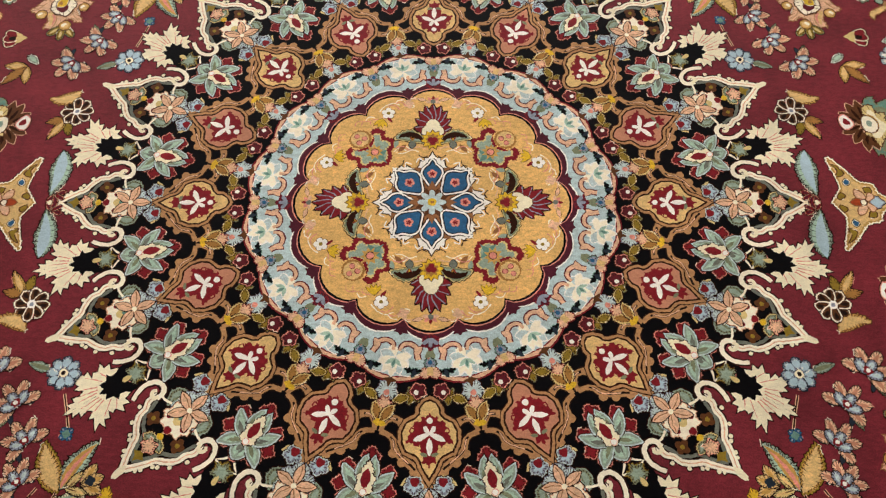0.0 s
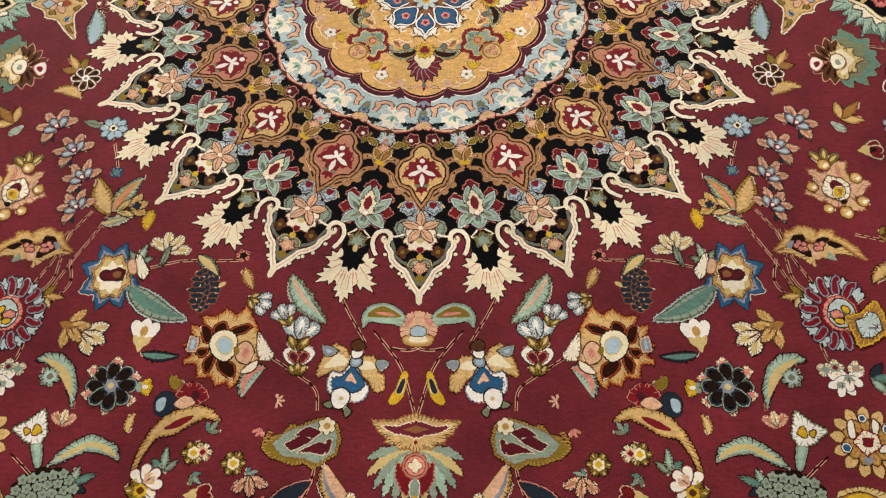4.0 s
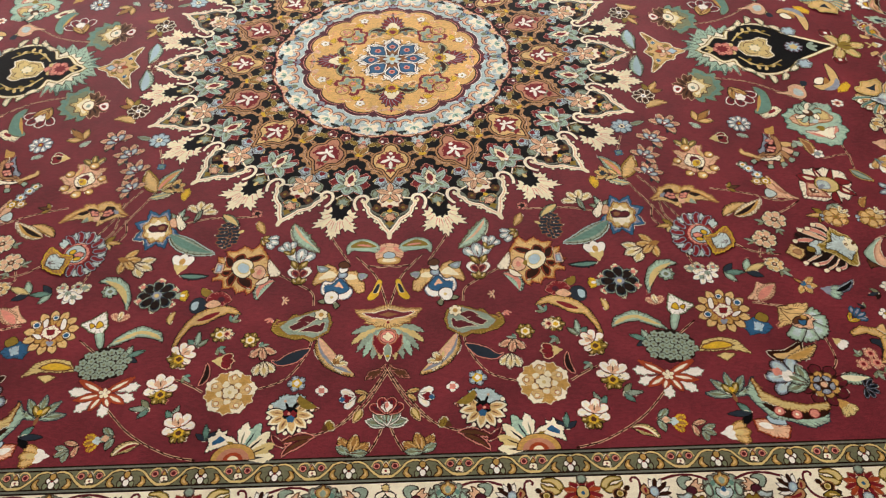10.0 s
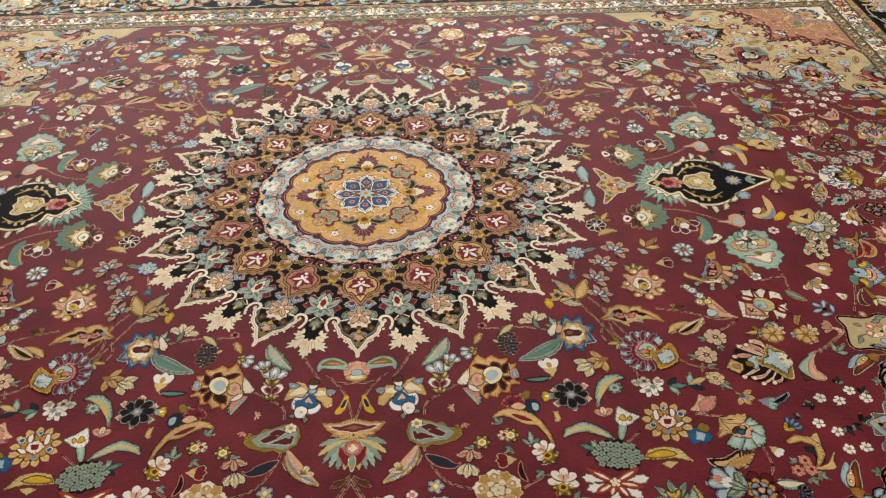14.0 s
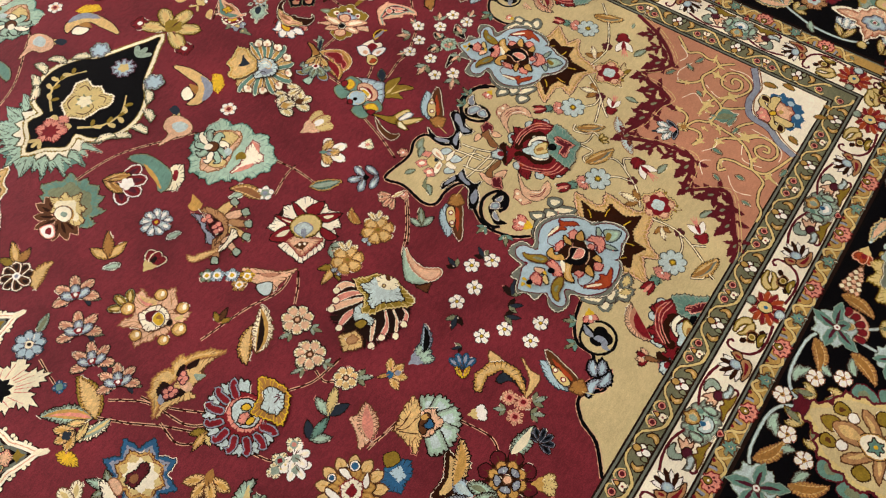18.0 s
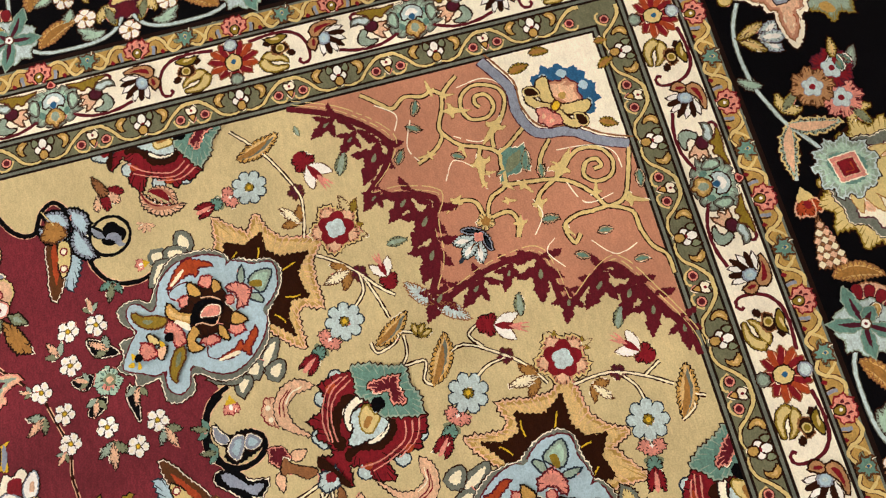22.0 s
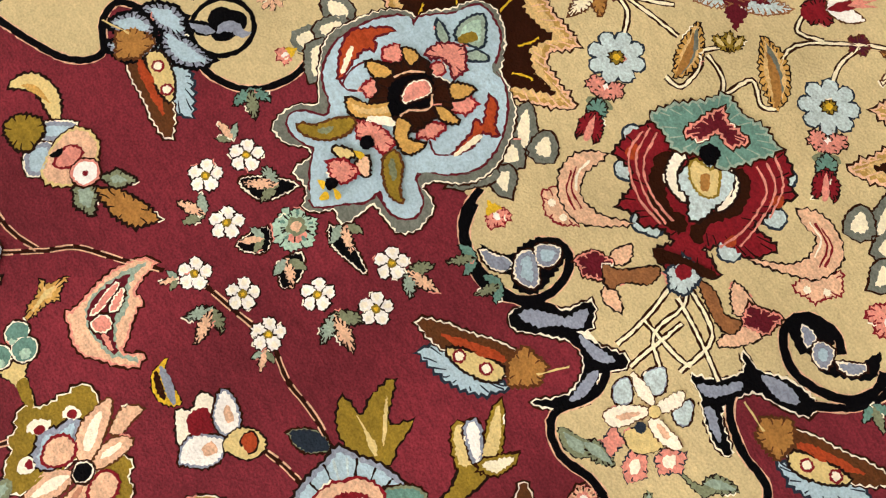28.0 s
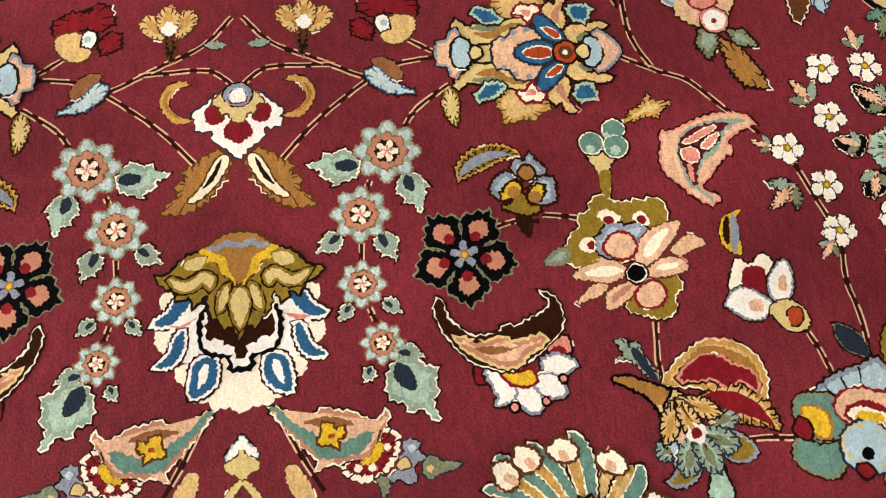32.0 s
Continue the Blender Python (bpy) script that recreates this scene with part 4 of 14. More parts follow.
def rosette(r, n, dye, rim, inner="", eye="", depth=0.3, core=0.55, seed=""):
    """A round flower with n lobes, an inner ring and an eye."""
    w = Weave()
    w.edged(lobes(n, r * 0.96, depth), dye, rim, 1.0, min(0.0016, r * 0.07))
    for i in range(n):
        w.add(turn(move(petal(r * 0.3, r * 0.9 / n, 0.6, 0.8), 0, r * 0.58), 360 * i / n), SHADE.get(dye, "brown"), 2.05)
        if n < 9:
            w.add(turn(ribbon([(0, r * 0.3), (0, r * 0.55), (0, r * 0.8)], min(0.0012, r * 0.07)), 360 * (i + 0.5) / n), rim if rim not in ("white", "ivory", "peach") else "brown", 2.2)
    if inner:
        w.add(lobes(n, r * core, depth * 0.8, phase=180 / n), inner, 2.3)
    if eye:
        w.add(lobes(max(4, n // 2), r * core * 0.55, 0.2), eye, 2.8)
    if seed:
        w.add(disc(r * 0.1, 8), seed, 3.2)
    return w


def daisy(r, n, dye, rim, eye, seed="", wide=0.42, heart=""):
    """A flower with n separate petals; heart: a patch on each."""
    w = Weave()
    w.add(disc(r * 0.55, 10), rim, 0.6)
    for i in range(n):
        w.edged(turn(petal(r * 0.97, r * wide * 2 * 5 / (n + 1.5), 0.66, 0.6), 360 * i / n), dye, rim, 1.0 + 0.5 * i, min(0.0014, r * 0.07))
        w.add(turn(move(petal(r * 0.42, r * wide * 1.6 / (n ** 0.5), 0.6, 0.8), 0, r * 0.46), 360 * i / n), SHADE.get(dye, "brown"), 1.5 + 0.5 * i)
        if heart:
            w.add(turn(move(petal(r * 0.5, r * wide, 0.6, 0.6), 0, r * 0.3), 360 * i / n), heart, 1.55 + 0.5 * i)
    w.add(disc(r * 0.26, 10), eye, 1.8 + 0.5 * n)
    if seed:
        w.add(disc(r * 0.13, 8), seed, 2.1 + 0.5 * n)
    return w


def bud(length, calyx, dye, rim="dark", heart=""):
    """A bud: three petals out of a calyx."""
    w = Weave()
    for a in (32, -32, 0):
        w.edged(move(turn(petal(length * 0.66, length * 0.34, 0.55, 0.9), a), 0, length * 0.34), dye, rim, 0.9, min(0.0013, length * 0.04))
    if heart:
        w.add(move(petal(length * 0.36, length * 0.2, 0.5, 0.9), 0, length * 0.42), heart, 2.4)
    for a in (38, -38):
        w.add(move(turn(petal(length * 0.42, length * 0.2, 0.5, 1.2), a), 0, length * 0.16), calyx, 2.5)
    w.add(petal(length * 0.5, length * 0.24, 0.6, 0.9), calyx, 2.6)
    return w


def sprig(length, dyes, rim="dark"):
    """A spray of three small leaves."""
    w = Weave()
    for a, ln, dye in ((48, 0.72, dyes[0]), (-48, 0.72, dyes[-1]), (0, 1.0, dyes[len(dyes) // 2])):
        w.edged(turn(petal(length * ln, length * 0.3, 0.5, 1.3), a), dye, rim, 0.9, min(0.0012, length * 0.04))
    return w


def heap(length, wide, rows, dye, rim, tip=""):
    """A cone of scales, row on row."""
    w = Weave()
    for j in range(rows):
        t = j / max(1, rows - 1)
        n = max(1, round(wide * rows * math.sin(math.pi * (0.22 + 0.72 * t)) * 1.6))
        for i in range(n):
            x = (i - (n - 1) / 2) / max(1, wide * rows * 1.6) * wide * length * 1.9
            y = length * (0.9 - 0.82 * t) - abs(x) * 0.25
            w.edged(move(petal(length * 1.5 / rows, length * 1.0 / rows * 1.1, 0.6, 0.6), x, y - length * 0.4 / rows), dye, rim, 0.8 + 0.12 * j, 0.0011)
            if tip:
                w.add(move(disc(length * 0.28 / rows, 6), x, y + length * 0.55 / rows), tip, 2.1 + 0.12 * j)
    return w


def rim_flower(length, wide, bend, dye, rim, belly, frill, n=7, gem=""):
    """A curved leaf with a frill of small petals along one side."""
    w = Weave()
    b = radians(bend)
    chord = math.sin(b / 2) / (b / 2) if abs(b) > 0.01 else 1.0
    ln = length / max(0.3, chord)
    shape = turn(blade(ln, wide * length, bend, 0, 0, 0.45), bend / 2)
    half = len(shape) // 2
    s = 1 if bend >= 0 else -1
    edge = shape[:half] if s > 0 else shape[half:][::-1]
    for i in range(n):
        x, y = edge[3 + i * (half - 6) // n]
        w.edged(move(lobes(3, length * 0.075, 0.3), x, y), frill, "dark", 0.7, 0.001)
        if gem:
            w.add(move(disc(length * 0.025, 6), x, y), gem, 2.1)
    w.edged(shape, dye, rim, 1.5, min(0.0015, length * 0.03))
    if belly:
        w.add(turn(blade(ln * 0.9, wide * length * 0.45, bend, 0, 0, 0.45), bend / 2), belly, 3.0)
    return w


def threads(w, line, half, dye, layer, gap=0.2):
    """Broken pale threads along both sides of a line."""
    for side in (1, -1):
        run = []
        for i in range(len(line) - 1):
            (x, y), (xb, yb) = line[i], line[i + 1]
            d = math.hypot(xb - x, yb - y) or 1e-9
            nx, ny = (yb - y) / d * half * side, -(xb - x) / d * half * side
            k = max(1, int(d / 0.0035))
            for j in range(k):
                u = j / k
                jog = rng.uniform(0.82, 1.12)
                run.append((x + (xb - x) * u + nx * jog, y + (yb - y) * u + ny * jog))
                if rng.random() < gap and len(run) > 2:
                    w.add(ribbon(run, rng.uniform(0.0007, 0.0012)), dye, layer, False)
                    run = []
        if len(run) > 2:
            w.add(ribbon(run, 0.0009), dye, layer, False)


def put(name, weave, x, y, deg, k=1.0, flip=False, label=""):
    """A motif of the maroon field, in all four quarters."""
    fourfold(name, weave, field, x, y, deg, k, flip, label)


def stem(points, rim="peach", dye="coffee", w=0.0030):
    """A stem through a few points (in U), in all four quarters; the points run from end to end."""
    line = spline(uni(points), 6)
    wv = Weave()
    wv.add(ribbon(line, w), dye, 0.6)
    threads(wv, line, w * 0.5, rim, 0.8, 0.4)
    fourfold("stem", wv, field, 0.0001, 0.0001, 0)


def thistle(length):
    """A slender thistle: amber cup, brown spine and pale blue saw-edged side."""
    w = Weave()
    L = length
    w.edged(move(turn(blade(L * 0.8, L * 0.26, 10, 8, 0.55, 0.4, -1), 8), -L * 0.03, L * 0.2), "sky", "navy", 0.8, 0.0011)
    w.edged(move(turn(blade(L * 0.82, L * 0.2, -8, 8, 0.5, 0.4, 1), -6), L * 0.05, L * 0.2), "brown", "dark", 1.2, 0.0011)
    for i in range(4):
        w.edged(move(turn(petal(L * 0.16, L * 0.09, 0.5, 0.9), 12 if i % 2 else -14), (0.02 if i % 2 else -0.03) * L, L * (0.28 + 0.13 * i)), ("peach", "gold", "red", "straw")[i], "dark", 2.6, 0.0008)
    for a in (50, -50, 18, -18):
        w.edged(move(turn(petal(L * 0.2, L * 0.09, 0.5, 1.3), a), 0, L * 0.16), "amber", "brown", 3.4, 0.0008)
    w.add(ribbon([(0, -L * 0.12), (0, L * 0.08), (0, L * 0.2)], L * 0.03), "cream", 3.0)
    return w


class figure(Weave):
    """A motif drawn by smooth outlines, in shares of its length, each laid over the one before; side 0: as it stands, 1: on both sides of its axis, 2: half an outline closed by its mirror image."""

    def __init__(self, length):
        self.faces, self.length, self.level = [], length, 0.8

    def lay(self, pts, dye, rim, rag, wide=0.0):
        if rim:
            self.edged(pts, dye, rim, self.level, wide or min(0.0008 if rim == "ivory" else 0.0016, self.length * 0.022), 0.1, rag)
        else:
            self.add(ragged(pts, rag), dye, self.level + 0.4)
        if rag > 1.5 and abs(area(pts)) > 0.00014:
            self.rays(pts, rim if rim and rim != "ivory" else "coffee")

    def rays(self, pts, dye):
        """Fine lines that run in from the edge and part its lobes."""
        n = len(pts)
        cx, cy = sum(x for x, y in pts) / n, sum(y for x, y in pts) / n
        for i in range(n):
            (x, y), (xb, yb) = pts[i], pts[(i + 1) % n]
            k = max(1, int(math.hypot(xb - x, yb - y) / 0.008))
            for j in range(k):
                u = (j + rng.uniform(0.2, 0.8)) / k
                px, py = x + (xb - x) * u, y + (yb - y) * u
                d = math.hypot(cx - px, cy - py) or 1e-9
                ln = min(0.4 * d, 0.011) * rng.uniform(0.6, 1.0)
                ex, ey = px + (cx - px) / d * ln, py + (cy - py) / d * ln
                self.add(ribbon([(px, py), ((px + ex) / 2 + rng.uniform(-0.0005, 0.0005), (py + ey) / 2), (ex, ey)], 0.0011, 0.0006), dye, self.level + 0.43, False)

    def draw(self, dye, rim, side, flat, rag=0.8, wide=0.0):
        sharp = rag > 1.5
        half = [(flat[i] * self.length, flat[i + 1] * self.length) for i in range(0, len(flat), 2)]
        if side == 2:
            self.lay(both(half) if sharp else spline(both(half), 3, True), dye, rim, rag, wide)
        else:
            self.lay(half if sharp else spline(half, 3, True), dye, rim, rag, wide)
            if side == 1:
                self.lay(mirror(half if sharp else spline(half, 3, True)), dye, rim, rag, wide)
        self.level += 0.42
        return self

    def ring(self, dye, rim, n, x, y, r):
        """n petals round a point, their tips r away."""
        r *= self.length
        for i in range(n):
            pts = move(turn(move(petal(r * 0.52, r * 3.9 / n, 0.6, 1.1), 0, r * 0.48), 360 * i / n + 9), x * self.length, y * self.length)
            self.lay(pts, dye, rim, 0.7)
            self.add(move(turn(ribbon([(0, r * 0.58), (r * 0.02, r * 0.7), (0, r * 0.84)], 0.0012), 360 * i / n + 9), x * self.length, y * self.length), SHADE.get(dye, "brown"), self.level + 0.5)
            self.level += 0.04
        self.level += 0.4
        return self

    def line(self, dye, wide, side, flat):
        run = spline([(flat[i] * self.length, flat[i + 1] * self.length) for i in range(0, len(flat), 2)], 5)
        for s in (1, -1)[: side + 1]:
            if wide > 0.003:
                self.add(ribbon([(s * x, y) for x, y in run], wide + 0.0014), "peach", self.level)
            self.add(ribbon([(s * x, y) for x, y in run], wide), dye, self.level + 0.4)
        self.level += 0.1
        return self

    def dot(self, dye, rim, side, x, y, r):
        for s in (1, -1)[: side + 1]:
            self.lay(move(lobes(5, r * self.length, 0.06), s * x * self.length, y * self.length), dye, rim, 0.4)
        self.level += 0.15
        return self


def dark_rosette(r):
    """Five black pointed petals with orange hearts round a blue eye."""
    w = Weave()
    for i in range(5):
        a = 72 * i
        shape = both([(0, 0.12 * r), (0.16 * r, 0.2 * r), (0.3 * r, 0.5 * r), (0.4 * r, 0.56 * r), (0.38 * r, 0.74 * r), (0.24 * r, 0.78 * r), (0.2 * r, 0.92 * r), (0.08 * r, 0.9 * r), (0, 1.06 * r)])
        w.edged(turn(shape, a), "black", "moss", 0.8 + 0.12 * i, 0.0009, 0, 0.5)
        w.add(ragged(turn(both([(0, 0.36 * r), (0.13 * r, 0.44 * r), (0.2 * r, 0.62 * r), (0.12 * r, 0.72 * r), (0, 0.8 * r)]), a), 1.4), "salmon", 2.2)
        w.add(ragged(turn(both([(0, 0.3 * r), (0.11 * r, 0.38 * r), (0.08 * r, 0.5 * r), (0, 0.54 * r)]), a), 0.8), "red", 2.5)
        w.edged(turn(petal(r * 0.28, r * 0.14, 0.7, 0.6), a + 36), "steel", "black", 2.7, 0.0007, 0, 0.3)
    w.add(disc(r * 0.09, 8), "amber", 3.6)
    w.add(disc(r * 0.05, 6), "yellow", 3.8)
    return w


def chain_rosette(r):
    """A round flower: eight pale blue-grey lobes round a salmon ring and a cream star."""
    w = Weave()
    w.add(disc(r * 0.8, 16), "umber", 0.6)
    for i in range(8):
        w.edged(turn(move(lobes(3, r * 0.3, 0.22), 0, r * 0.72), 45 * i), "sage", "umber", 0.8, 0.0007, 0, 0.8)
    for i in range(8):
        w.add(turn(move(lobes(3, r * 0.2, 0.22), 0, r * 0.76), 45 * i), "ice", 1.6)
    w.add(ragged(lobes(8, r * 0.66, 0.22), 1.2), "umber", 1.9)
    w.add(ragged(lobes(8, r * 0.6, 0.2), 1.2), "salmon", 2.1)
    w.add(ragged(lobes(6, r * 0.4, 0.2), 1.2), "coffee", 2.4)
    for i in range(5):
        w.add(turn(petal(r * 0.36, r * 0.2, 0.6, 0.7), 72 * i), "ivory", 2.7)
        w.add(turn(petal(r * 0.2, r * 0.07, 0.6, 0.7), 72 * i + 20), "pink", 2.9)
    return w


def frost_leaf(length):
    """A small grey leaf with a frosted edge and a dark foot."""
    f = figure(length)
    f.draw("sage", "ivory", 0, (-.06, 0, -.28, .16, -.3, .36, -.4, .5, -.24, .56, -.16, .74, -.04, .72, .1, 1.02, .12, .72, .3, .66, .24, .5, .34, .3, .2, .1), rag=1.4, wide=min(0.0008, length * 0.03))
    f.draw("navy", "", 0, (-.04, .02, -.14, .2, -.04, .46, .1, .42, .12, .16), rag=0.5)
    return f


def hydrangea(rx, ry):
    """A dome of small grey-green florets, each with five lobes and a dark edge."""
    w = Weave()
    w.add(size(lobes(12, 1, 0.1), rx * 1.0, ry * 1.0), "dark", 0.5)
    step, k = rx * 0.29, 0
    for j in range(-3, 4):
        for i in range(-4, 5):
            x, y = (i + 0.5 * (j % 2)) * step, j * step * 0.82
            if (x / rx) ** 2 + (y / ry) ** 2 > 0.86:
                continue
            x, y, k = x + rng.uniform(-1, 1) * step * 0.08, y + rng.uniform(-1, 1) * step * 0.08, k + 1
            tilt = rng.uniform(0, 72)
            w.add(move(lobes(5, step * 0.64, 0.34, 1, tilt, 6), x, y), "coffee", 1.0 + 0.02 * k, False)
            w.add(move(lobes(5, step * 0.55, 0.36, 1, tilt, 6), x, y), "sage", 1.2 + 0.02 * k, False)
            w.add(move(lobes(3, step * 0.2, 0.3, 1, tilt, 4), x, y - step * 0.05), "moss", 1.4 + 0.02 * k, False)
    return w


def star_lily(r):
    """A wide red-edged lily over white feathered sepals."""
    w = Weave()
    for a, k in ((76, 1.1), (104, 1.0), (-84, 1.15), (-128, 1.0), (172, 0.86)):
        leafy = both([(0, 0.25 * r), (0.08 * r, 0.45 * r), (0.12 * r, 0.66 * r), (0.24 * r, 0.74 * r), (0.18 * r, 0.84 * r), (0.22 * r, 0.96 * r), (0.1 * r, 0.97 * r), (0, 1.1 * r)])
        w.edged(turn(size(leafy, 0.75, k), a), "white", "sage", 0.8, 0.0009, 0, 2.4)
    for a, k in ((56, 1.16), (-60, 1.2), (120, 0.9), (-104, 1.05), (-150, 0.8), (156, 0.6)):
        w.edged(turn(petal(r * k, r * 0.3, 0.5, 1.0, 0.3), a), "rust", "wine", 2.0, 0.0009, 0, 1.6)
        w.edged(turn(move(petal(r * k * 0.52, r * 0.1, 0.5, 1.0, 0.3), 0, r * 0.25), a), "ivory", "salmon", 2.9, 0.0009, 0, 0.6)
    for i in range(5):
        w.edged(turn(move(disc(r * 0.075, 8), 0, r * 0.13), 72 * i), "cream", "red", 3.7, 0.0007, 0, 0)
    return w.add(disc(r * 0.07, 8), "ivory", 4.4)


def full_peony(r):
    """A full-blown flower: tan petals and frilled cream ones round a small cream blossom."""
    w = Weave()
    w.add(ragged(lobes(10, r * 0.93, 0.12), 1.6), "umber", 0.4)
    for i in range(5):
        a = 72 * i + 8
        frill = [p for p in lobes(7, r * 0.36, 0.2, 1, 0, 6)]
        w.edged(turn(move(frill, 0, r * 0.68), a), "ivory", "brown", 0.8, 0.0011, 0, 0.8)
        w.edged(turn(move(lobes(5, r * 0.24, 0.16, 1, 0, 6), 0, r * 0.58), a), "wheat", "brown", 1.4, 0.0007, 0, 0.6)
        w.edged(turn(move(disc(r * 0.085, 8), 0, r * 0.66), a), "cream", "rust", 2.0, 0.0008, 0, 0)
        shape = both([(0, 0.26 * r), (0.12 * r, 0.42 * r), (0.17 * r, 0.66 * r), (0.3 * r, 0.86 * r), (0.14 * r, 0.86 * r), (0, 1.0 * r)])
        w.edged(turn(shape, a + 36), "gold", "cream", 1.7, 0.0008, 0, 1.6)
        w.edged(turn(move(lobes(3, r * 0.15, 0.25, 1, 90, 6), 0, r * 0.4), a + 36), "cream", "gold", 2.3, 0.0007, 0, 0.6)
    w.add(lobes(5, r * 0.34, 0.14, 1, 8 + 90, 8), "wheat", 2.6)
    for i in range(5):
        w.edged(turn(move(disc(r * 0.125, 9), 0, r * 0.18), 72 * i + 8), "cream", "brown", 2.9, 0.0009, 0, 0)
    return w.add(disc(r * 0.08, 8), "straw", 3.7)


def eyed_rosette(r):
    """Wheat-coloured split petals below, pale grey frills above, a red, blue and black eye."""
    w = Weave()
    w.add(lobes(9, r * 0.7, 0.1), "black", 0.4)
    for a in (-66, -22, 24):
        frill = both([(0, 0.2 * r), (0.2 * r, 0.4 * r), (0.34 * r, 0.66 * r), (0.36 * r, 0.84 * r), (0.22 * r, 0.86 * r), (0.18 * r, 1.0 * r), (0.06 * r, 0.92 * r), (0, 1.02 * r)])
        w.edged(turn(frill, a), "frost", "black", 0.8, 0.0014, 0, 2.4)
        w.add(turn(petal(r * 0.66, r * 0.13, 0.5, 1.0), a), "black", 1.6)
        w.add(turn(move(disc(r * 0.07, 7), 0, r * 0.68), a), "peach", 1.8)
    for a in (62, 98, 134, 170, -154, -118, -84):
        shape = both([(0, 0.22 * r), (0.15 * r, 0.36 * r), (0.21 * r, 0.62 * r), (0.16 * r, 0.82 * r), (0, 1.04 * r)])
        w.edged(turn(shape, a), "cream", "black", 1.2, 0.0016, 0, 1.0)
        w.edged(turn(size(shape, 0.7, 0.86), a), "wheat", "gold", 1.5, 0.0006, 0, 0.8)
        w.add(turn(move(petal(r * 0.42, r * 0.08, 0.6, 1.0), 0, r * 0.34), a), "umber", 1.9)
        w.edged(turn(move(disc(r * 0.1, 8), 0, r * 0.93), a + 18), "ivory", "coffee", 2.0, 0.0008, 0, 0)
    w.add(lobes(6, r * 0.34, 0.2), "black", 2.4)
    w.add(move(lobes(5, r * 0.18, 0.3), -r * 0.12, -r * 0.02), "red", 2.7)
    w.add(move(lobes(5, r * 0.15, 0.3), r * 0.16, r * 0.04), "red", 2.8)
    w.add(move(lobes(5, r * 0.18, 0.2), -r * 0.04, -r * 0.26), "blue", 3.0)
    return w.add(move(disc(r * 0.07, 7), r * 0.04, 0), "pink", 3.2)


def crowned_plumes(h):
    """A golden canopy over a round blossom, with a skirt of grey-green plumes; it hangs along the y axis."""
    w = Weave()
    for s in (1, -1):
        for k, (a, q, bend) in enumerate(((100, 0.54, 40), (84, 0.6, 44), (68, 0.62, 42), (52, 0.62, 36), (36, 0.6, 28), (18, 0.58, 14))):
            plume = blade(h * q, h * 0.125, -bend, 5, 0.5, 0.66, 0)
            pts = [(s * x, y + h * 0.38) for x, y in turn(plume, -a)]
            w.edged(pts, ("sage", "straw", "sage", "mint", "sage", "straw")[k], "coffee", 0.8 + 0.14 * k, 0.0009, 0, 2.0)
            core = [(s * x, y + h * 0.43) for x, y in turn(blade(h * q * 0.72, h * 0.035, -bend, 0, 0, 0.6), -a)]
            w.add(core, ("moss", "umber", "teal", "brown", "moss", "umber")[k], 1.3 + 0.14 * k)
        tongue = [(0.02, 0.5), (0.12, 0.62), (0.19, 0.5), (0.2, 0.66), (0.14, 0.8), (0.07, 0.86), (0.05, 0.76)]
        w.edged([(s * x * h, y * h) for x, y in tongue], "red", "salmon", 2.4, 0.0014, 0, 1.2)
    w.edged(both([(0, 0.66 * h), (0.05 * h, 0.74 * h), (0.045 * h, 0.84 * h), (0, 0.97 * h)]), "sage", "ivory", 2.9, 0.0009, 0, 1.0)
    w.add(move(disc(h * 0.025, 8), 0, h * 0.88), "yellow", 3.4)
    w.add(move(lobes(8, h * 0.15, 0.08), 0, h * 0.55), "rust", 3.0)
    w.add(move(disc(h * 0.135, 18), 0, h * 0.55), "salmon", 3.2)
    w.add(move(disc(h * 0.115, 16), 0, h * 0.55), "red", 3.4)
    w.add(move(disc(h * 0.105, 16), 0, h * 0.55), "pink", 3.5)
    w.edged(move(lobes(4, h * 0.075, 0.4), 0, h * 0.55), "cream", "red", 3.7, 0.0008, 0, 0.6)
    canopy = both([(0, -0.01 * h), (0.1 * h, 0.02 * h), (0.22 * h, 0.06 * h), (0.48 * h, 0.07 * h), (0.4 * h, 0.15 * h), (0.4 * h, 0.19 * h), (0.3 * h, 0.24 * h), (0.31 * h, 0.3 * h), (0.2 * h, 0.31 * h), (0.17 * h, 0.37 * h), (0.08 * h, 0.35 * h), (0, 0.4 * h)])
    w.edged(canopy, "wheat", "amber", 4.0, 0.0016, 0, 2.6)
    w.fringe(canopy, "brown", 4.5)
    w.edged(both([(0, 0.07 * h), (0.12 * h, 0.1 * h), (0.2 * h, 0.13 * h), (0.38 * h, 0.12 * h), (0.24 * h, 0.2 * h), (0.1 * h, 0.22 * h), (0, 0.25 * h)]), "maroon", "ivory", 4.6, 0.0011, 0, 1.4)
    w.add(both([(0, 0.11 * h), (0.07 * h, 0.14 * h), (0.15 * h, 0.16 * h), (0.06 * h, 0.18 * h), (0, 0.21 * h)]), "umber", 5.2)
    return w.add(move(disc(h * 0.022, 8), 0, h * 0.3), "red", 5.2)


